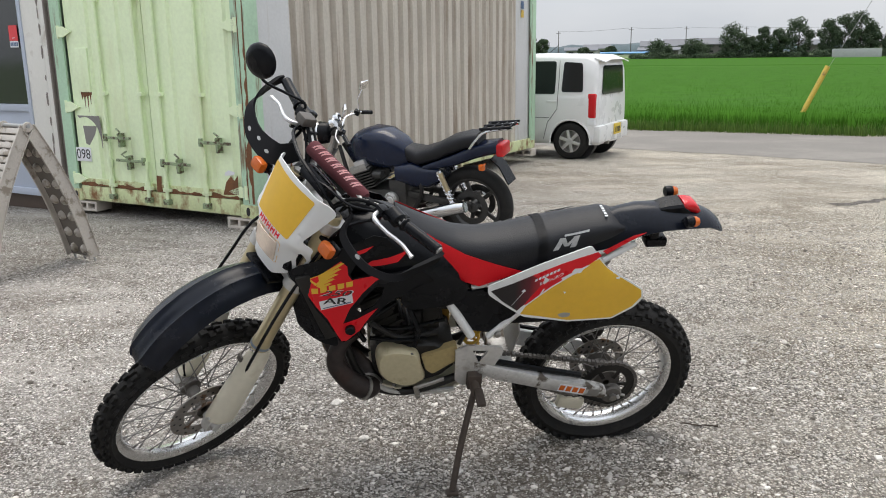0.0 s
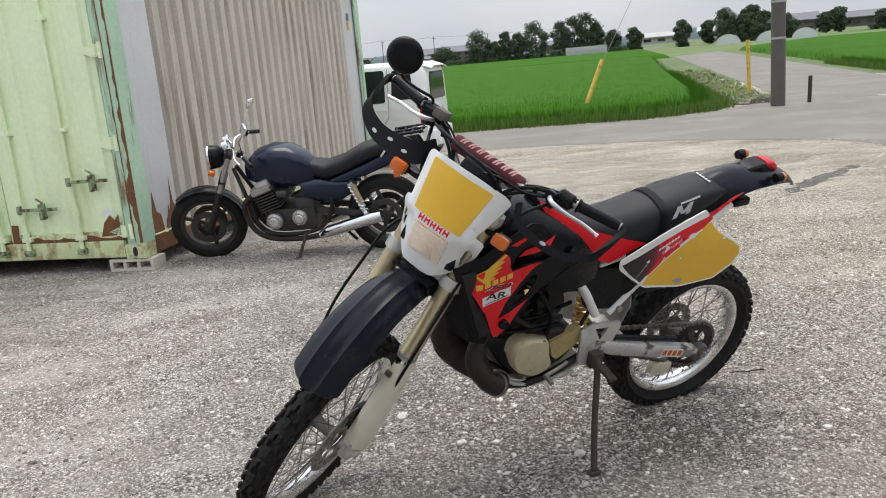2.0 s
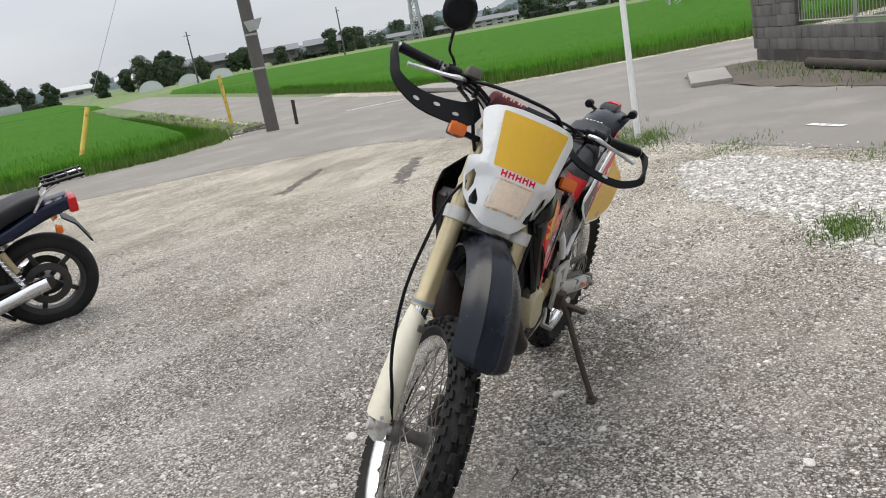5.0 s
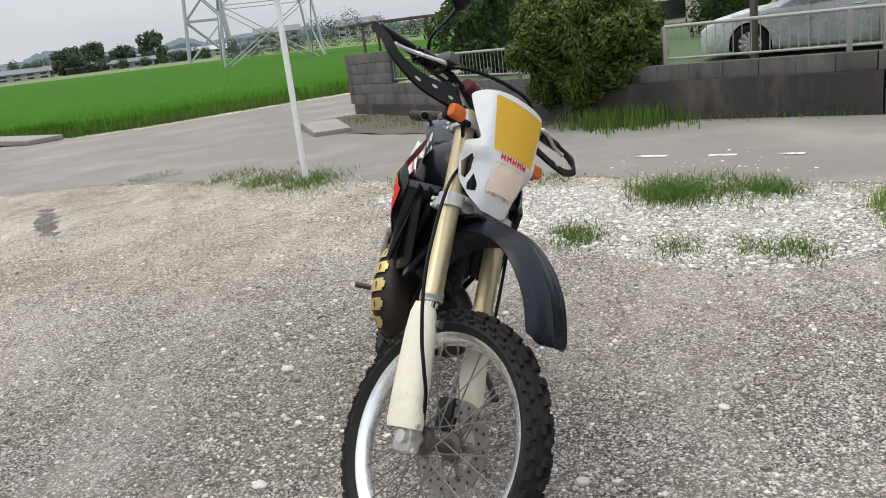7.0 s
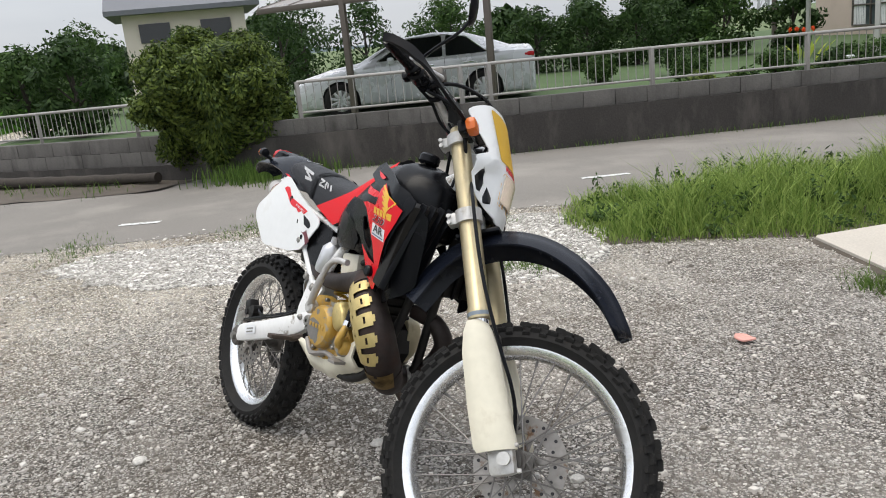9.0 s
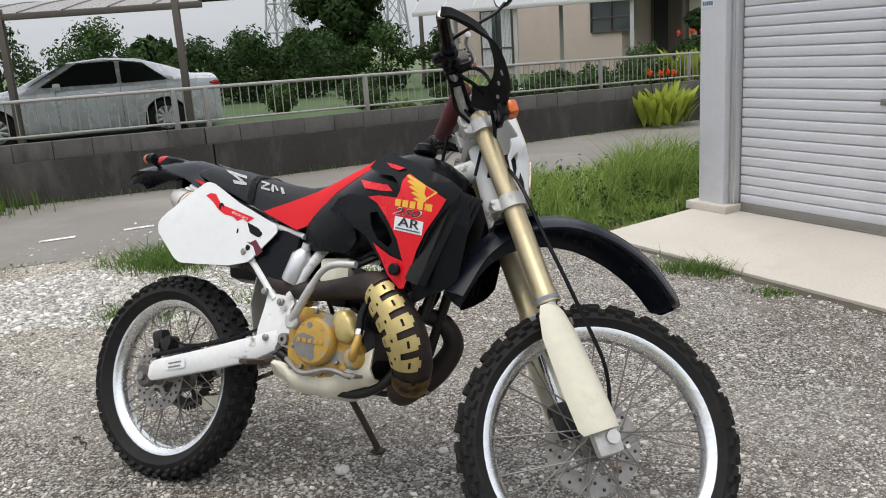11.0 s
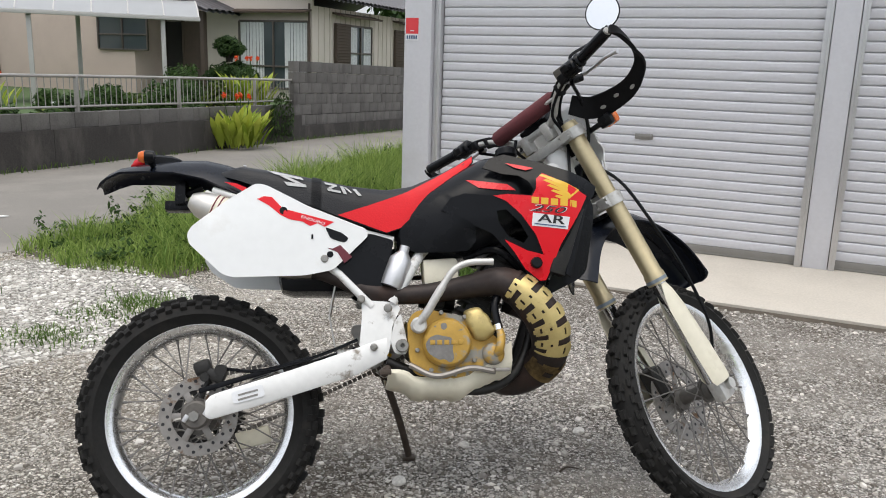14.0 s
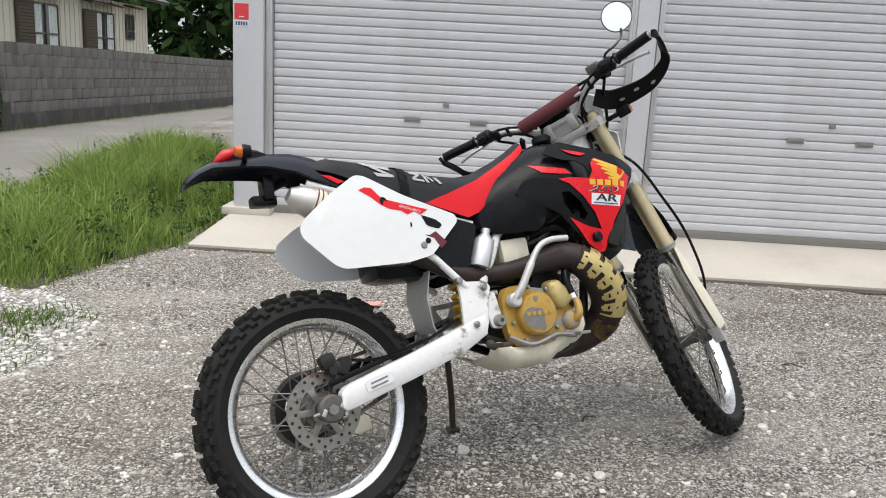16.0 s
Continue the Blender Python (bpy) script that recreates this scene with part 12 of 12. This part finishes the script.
for i, (x, y, w, h, wall, roof, st) in enumerate((
        (17.5, 150, 6, 4.4, M_FARWALL, M_FARROOF, 1), (24.5, 146, 9, 2.6, M_FARWALL, M_FARROOF, 1), (29.5, 158, 8, 3.6, M_FARWALL, M_FARROOF, 1), (38, 146, 10, 4.2, M_FARWALL, M_FARROOF, 1), (43, 152, 8, 4.8, M_FARWALL, M_FARROOF, 2), (47, 143, 12, 4.8, M_FARWALL_DARK, M_FARROOF, 2), (36, 138, 11, 2.2, M_FARWALL_DARK, M_FARROOF, 1), (58, 130, 8, 3.6, M_FARWALL_DARK, M_FARROOF, 1), (65, 128, 9, 3.2, M_FARWALL, M_FARROOF, 1),
        (55.9, 105.7, 5.5, 4.0, M_STUCCO, M_FARROOF, 2), (67.5, 110.5, 11, 3.0, M_FARWALL, M_FARWALL, 1), (74, 108, 5, 3.4, M_FARWALL, M_FARWALL, 1), (80, 104, 8, 3.0, M_FARWALL_DARK, M_FARROOF, 1), (96, 114, 10, 4.4, M_FARWALL, M_FARROOF, 2), (103, 108, 12, 4.2, M_FARWALL_DARK, M_FARROOF, 1), (112, 100, 9, 3.8, M_FARWALL, M_FARROOF, 1),
        (82, 100, 11, 4.6, M_FARWALL_DARK, M_FARROOF, 2), (94, 97, 12, 4.0, M_FARWALL_DARK, M_FARROOF, 1), (103, 95, 10, 4.2, M_FARWALL_DARK, M_FARROOF, 2), (200, 152, 11, 4.6, M_FARWALL, M_FARROOF, 2), (207, 139, 9, 4.2, M_FARWALL_DARK, M_FARROOF, 1), (212, 127, 13, 5, M_FARWALL, M_FARROOF, 2), (222, 115, 9, 4.4, M_FARWALL_DARK, M_FARROOF, 2), (228, 104, 12, 4.2, M_FARWALL, M_FARROOF, 1), (340, 150, 18, 8, M_FARWALL, M_FARROOF, 2), (345, 186, 15, 7, M_FARWALL_DARK, M_FARROOF, 2), (322, 128, 20, 7, M_FARWALL, M_FARROOF, 2), (304, 106, 14, 6.4, M_FARWALL, M_FARWALL, 2), (150, 40, 14, 6, M_FARWALL, M_FARROOF, 2), (130, 22, 12, 5, M_FARWALL, M_FARROOF, 2))):
    far_house(x, y, w, 7, h, facing(x, y), wall, roof, "far house with a grey tiled roof beyond the fields" if wall is not M_FARWALL else "far pale house beyond the rice fields", st)
far_house(30.4, 136.6, 14, 5, 1.0, facing(30.4, 136.6), M_FILM, M_FARBLUE, "long low shed with a blue sheet roof")
# beige house beyond the shrub
far_house(41.6, -5.4, 5.6, 6, 6.0, facing(41.6, -5.4), M_STUCCO_LIGHT, M_FARROOF, "beige two-storey house with a grey hipped roof", 2)


def film_tunnel(x, y, w, L):
    g = thing("film_tunnel", Matrix.Translation((x, y, -0.45)) @ pose(0, 0, 0, 0, 0, facing(x, y)), "clouded plastic film growing tunnel", "growing tunnel", "tunnels")
    bm = bmesh.new()
    skin(bm, [[(w / 2 * math.cos(radians(a)), yy, w * 0.42 * math.sin(radians(a))) for a in range(0, 181, 18)] for yy in (0, L)])
    part("cover", bm, M_FILM, g)
    for i in range(5):
        bm = bmesh.new()
        tube(bm, [((w / 2 + 0.02) * math.cos(radians(a)), L * i / 4, (w * 0.42 + 0.02) * math.sin(radians(a))) for a in range(0, 181, 18)], 0.04, 5)
        part("hoop", bm, M_STEEL_FAR, g)


for x, y in ((99, 139), (104.5, 134), (110, 131)):
    film_tunnel(x, y, 4.6, 12)
bm = bmesh.new()
box(bm, 0, 0, 0.9, 9, 0.3, 1.8, 0.05)
single("far_hoarding", bm, M_FARWALL, "low pale hoarding before the trees", "hoarding", m=Matrix.Translation((84, 169, -0.2)) @ pose(0, 0, 0, 0, 0, facing(51, 103)))

far_trees = [(43.3, 122.6, 4.8, 2.4), (45.5, 124, 3.4, 1.8), (47.5, 121, 4.0, 2.0), (51.7, 119.3, 6.2, 2.6), (49.5, 120, 4.6, 1.8), (52.8, 107.7, 6.2, 3.0), (55.0, 106.8, 7.2, 3.2), (57.4, 105.5, 7.0, 3.2), (59.6, 104, 6.2, 3.0), (36, 132, 2.8, 2.0), (41, 128, 2.6, 2.2), (44.5, 126, 3.0, 2.2), (49, 122, 3.0, 2.2), (53.5, 118, 2.8, 2.2), (56.5, 115, 2.6, 2.2), (50.5, 110, 4.4, 2.2), (63.5, 104, 3.2, 2.0), (28, 138, 2.2, 2.0), (24, 140, 2.0, 1.8), (33, 134, 2.2, 1.8), (40, 130, 2.6, 2.0), (61.5, 106, 4.4, 1.6), (71.7, 95.5, 6.6, 2.4), (74, 97, 5.2, 2.4), (17, 140, 4.5, 2.2), (15.2, 141, 5.2, 2.2),
             (69.5, 97.5, 4.6, 1.9), (71.5, 96.0, 5.2, 2.2), (67.5, 99, 4.0, 1.9), (78, 101, 5.0, 2.4), (88, 98, 4.6, 2.4), (90, 92, 3.2, 1.8), (99.5, 90, 5.4, 2.4), (106, 92, 5.0, 2.6), (112, 95, 5.0, 3.0), (120, 92, 5.0, 3.0), (84, 96, 3.6, 2.0),
             (74, 25, 5.4, 2.6), (76, 16, 5.6, 2.6), (78, 20, 5.0, 2.8), (77, 9, 4.6, 2.4), (79, 5, 5.4, 2.8), (82, 1, 5.2, 2.8), (80, 12, 6.4, 2.6), (220, 118, 6.5, 5), (232, 108, 5.5, 4.5), (210, 150, 5.5, 4.5), (150, 75, 7, 4), (156, 66, 8, 5), (88, 30, 5.5, 2.8), (60, -4, 4.4, 2.6), (50, -12, 4.2, 2.6), (45, 3, 2.6, 1.8), (48, -1, 3.2, 2.0), (-2, -40, 6.5, 3.5), (2.5, -44, 6, 3.2), (-6, -38, 7, 3.5), (-11, -40, 7, 3.5), (34, -20, 2.6, 2.0), (30, -26, 2.6, 2.0)]
far_trees = [q for q in far_trees if not (math.hypot(q[0], q[1]) > 60 and (56.5 < math.degrees(math.atan2(q[1] - 2.5, q[0])) < 76 or 1 < math.degrees(math.atan2(q[1] - 2.5, q[0])) < 20))]
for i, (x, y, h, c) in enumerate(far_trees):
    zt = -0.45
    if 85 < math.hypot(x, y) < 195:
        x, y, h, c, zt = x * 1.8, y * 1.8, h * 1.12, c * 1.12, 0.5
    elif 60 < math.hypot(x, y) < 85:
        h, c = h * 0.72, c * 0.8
    # beyond 60 m the leaf colour carries painted haze
    tree("far_tree", x, y, zt, h, c, 2600, 0.15 + 0.085 * c, M_LEAF_HAZED if math.hypot(x, y) > 60 else M_LEAF_DARK, "dark leafy tree standing beyond the fields", "tree", 200 + i, 0.14, 9, 0.02, "far trees")

# single trees of the village, by bearing, top and width in degrees
for i, (az, el, wd) in enumerate(((75.2, 0.7, 1.3), (72.9, 0.7, 1.4), (70.5, 1.7, 1.35), (69.4, 0.9, 1.0), (68.65, 1.55, 0.75), (67.75, 1.4, 0.9), (66.6, 2.0, 1.35), (64.85, 1.9, 1.2), (64.0, 2.15, 1.3), (63.1, 2.35, 1.4), (62.5, 1.6, 0.9), (61.4, 1.0, 0.8), (60.0, 1.05, 0.9), (56.9, 1.25, 0.9), (54.2, 1.7, 1.2), (53.0, 1.3, 1.0), (50.5, 1.0, 1.1))):
    R = 205.0
    tree("far_tree", R * math.cos(radians(az)), 2.5 + R * math.sin(radians(az)), -0.45, 1.7 + R * math.tan(radians(el)), R * radians(wd) * 0.72, 3800, 0.27, M_LEAF_HAZED, "dark leafy tree among the far houses", "tree", 400 + i, 0.2, 15, 0.04, "far trees")


def far_wood(name, a0, a1, R, tops, label, seed):
    """A belt of clumps with an uneven top; tops are heights along it."""
    r = random.Random(seed)
    verts, faces = [], []
    n = int(abs(a1 - a0) * R * 0.0175 / 1.6)
    for i in range(n):
        t = (i + r.random()) / n
        az = radians(a0 + (a1 - a0) * t)
        q = R * r.uniform(0.98, 1.03)
        h = float(np.interp(t, [k / (len(tops) - 1) for k in range(len(tops))], tops)) * r.uniform(0.6, 1.1)
        for zz in (0.25, 0.62):
            leaf_cloud(verts, faces, r, q * math.cos(az), 2.5 + q * math.sin(az), -0.45 + h * zz, 1.9, 1.9, h * 0.4, 200, R * 0.0012, 0.3)
    return stuff(name, verts, faces, M_LEAF_HAZED, label, "trees")


far_wood("far_hedge", 77, 60.5, 200, [1.6, 2.2, 1.5, 2.4, 2.0, 2.6, 2.2, 3.0, 2.0], "low hedges and shrubs before the far houses", 61)
far_wood("far_woods", 46, 19, 250, [4.5, 3.5, 4.4, 5.4, 6.0, 5.2, 5.8, 4.4, 4.6, 3.6, 4.4], "belt of dark woods beyond the rice fields", 62)
far_wood("pylon_woods", 18, 1.5, 150, [3.5, 5.2, 4.6, 6.0, 6.8, 5.6, 4.4, 4.8, 4.4], "dark trees behind the pylon", 63)

# wooded ridge and hills on the skyline
for nm, a0, a1, R, hgt, seed in (("wooded_ridge", 14, 44, 420, 15, 1), ("far_hills", -30, 110, 1500, 34, 2)):
    bm = bmesh.new()
    secs = []
    n = 160
    for i in range(n + 1):
        a = radians(a0 + (a1 - a0) * i / n)
        env = math.sin(math.pi * i / n) ** 0.5
        hh = hgt * env * (0.55 + 0.5 * noise.noise(Vector((i * 0.07 + seed * 9, 0, 0))) + 0.12 * noise.noise(Vector((i * 0.8, seed, 0))))
        cx_, cy__ = math.cos(a), math.sin(a)
        secs.append([(R * cx_, R * cy__, -1), (R * 1.01 * cx_, R * 1.01 * cy__, hh * 0.7), (R * 1.04 * cx_, R * 1.04 * cy__, hh), (R * 1.1 * cx_, R * 1.1 * cy__, -1)])
    skin(bm, secs)
    single(nm, bm, M_HILL, "hazy dark wooded ridge on the skyline", "hill", kind="structure")
bm = bmesh.new()
panel(bm, [(95, 112), (48, 80), (112, 190), (150, 228), (400, 300), (420, 60), (130, 20), (120, 42)], lambda u, v: (u, v, -0.425), thick=0, step=60)
single("far_fields", bm, M_DRYFIELD, "pale green fields farther off", "field", kind="structure")
bm = bmesh.new()
panel(bm, [(-160, 225), (-30, 82), (25, 96), (48, 80), (110, 190), (150, 400), (-200, 400)], lambda u, v: (u, v, -0.43), thick=0, step=60)
single("far_fields_north", bm, M_DRYFIELD, "pale green fields before the far houses", "field", kind="structure")


# lattice pylons
def pylon(x, y, base, h, top, label, r=0.05, panels=6, legs_only=0.0):
    py = thing("pylon", Matrix.Translation((x, y, -0.45)) @ pose(0, 0, 0, 0, 0, 20), label, "pylon", "pylons")
    corner = lambda s, t, z: Vector((s * (base + (top - base) * z / h) / 2, t * (base + (top - base) * z / h) / 2, z))
    for s in (-1, 1):
        for t in (-1, 1):
            bm = bmesh.new()
            tube(bm, [corner(s, t, 0), corner(s, t, h)], r * 2.2, 6)
            part("leg", bm, M_STEEL_FAR, py)
    zs = [h * (1 - (1 - i / panels) ** 1.25) for i in range(panels + 1)]
    for z0, z1 in zip(zs, zs[1:]):
        for (s, t), (s2, t2) in (((-1, -1), (1, -1)), ((1, -1), (1, 1)), ((1, 1), (-1, 1)), ((-1, 1), (-1, -1))):
            bm = bmesh.new()
            tube(bm, [corner(s, t, z0), corner(s2, t2, z1)], r, 5)
            tube(bm, [corner(s2, t2, z0), corner(s, t, z1)], r, 5)
            tube(bm, [corner(s, t, z1), corner(s2, t2, z1)], r, 5)
            part("bracing", bm, M_STEEL_FAR, py)
    for k in (0.7, 0.82, 0.94):
        bm = bmesh.new()
        w = base * 1.0 * (1.2 - 0.5 * k)
        tube(bm, [(-w, 0, h * k), (0, 0, h * k + 0.5), (w, 0, h * k)], r * 1.4, 5)
        part("crossarm", bm, M_STEEL_FAR, py)


pylon(70, 21.8, 8.4, 30, 2.4, "large grey lattice pylon standing in the field", 0.048, 7)
pylon(149, 54, 8, 36, 2, "grey lattice pylon farther off", 0.16)
pylon(220, -198, 9, 50, 2, "grey lattice pylon behind the gardens", 0.2)
pylon(274, -257, 9, 52, 2, "grey lattice pylon behind the gardens", 0.2)
pylon(191, -225, 9, 50, 2, "grey lattice pylon behind the gardens", 0.2)
pylon(201, 147, 3, 22, 1, "slim radio mast on the skyline", 0.12)

# shelter on the next plot, and far poles with lines
sh_ = thing("garden_shelter", Matrix.Translation((32.0, 6.0, -0.4)) @ pose(0, 0, 0, 0, 0, 80), "open shelter with a flat brown roof", "shelter")
bm = bmesh.new()
box(bm, 0, 0, 2.1, 3.1, 2.2, 0.1, 0.02)
part("roof", bm, M_BROWN, sh_)
for x in (-1.35, 1.35):
    for y in (-1, 1):
        bm = bmesh.new()
        box(bm, x, y, 1.03, 0.09, 0.09, 2.06, 0.01)
        part("post", bm, M_BROWN, sh_)
poles = []
for x, y, h in ((39, 277, 9), (59, 260, 9.5), (76, 260, 9.5), (104, 286, 10), (130, 260, 9), (95, 120, 9), (118, 105, 9), (15.2, -17.2, 7)):
    bm = bmesh.new()
    k = 1.0 if y > 0 else 0.5
    tube(bm, [(0, 0, 0), (0, 0, h)], [0.16 * k, 0.1 * k], 8)
    box(bm, 0, 0, h - 0.7, 1.5 * k, 0.1, 0.1)
    single("far_pole", bm, M_UTIL if y > 0 else M_BRONZE, "slim utility pole seen far off" if y > 0 else "dark slim pole beside the house", "utility pole", m=Matrix.Translation((x, y, -0.45)), group="far poles")
bm = bmesh.new()
pts = [(39, 277, 8.4), (59, 260, 8.9), (76, 260, 8.9), (104, 286, 9.4), (130, 260, 8.4)]
for a, b in zip(pts, pts[1:]):
    a, b = Vector(a), Vector(b)
    tube(bm, [a.lerp(b, t) - Vector((0, 0, 0.35 * math.sin(math.pi * t))) for t in (0, 0.25, 0.5, 0.75, 1)], 0.03, 4)
single("power_line", bm, M_INK, "sagging power line between far poles", "power line")
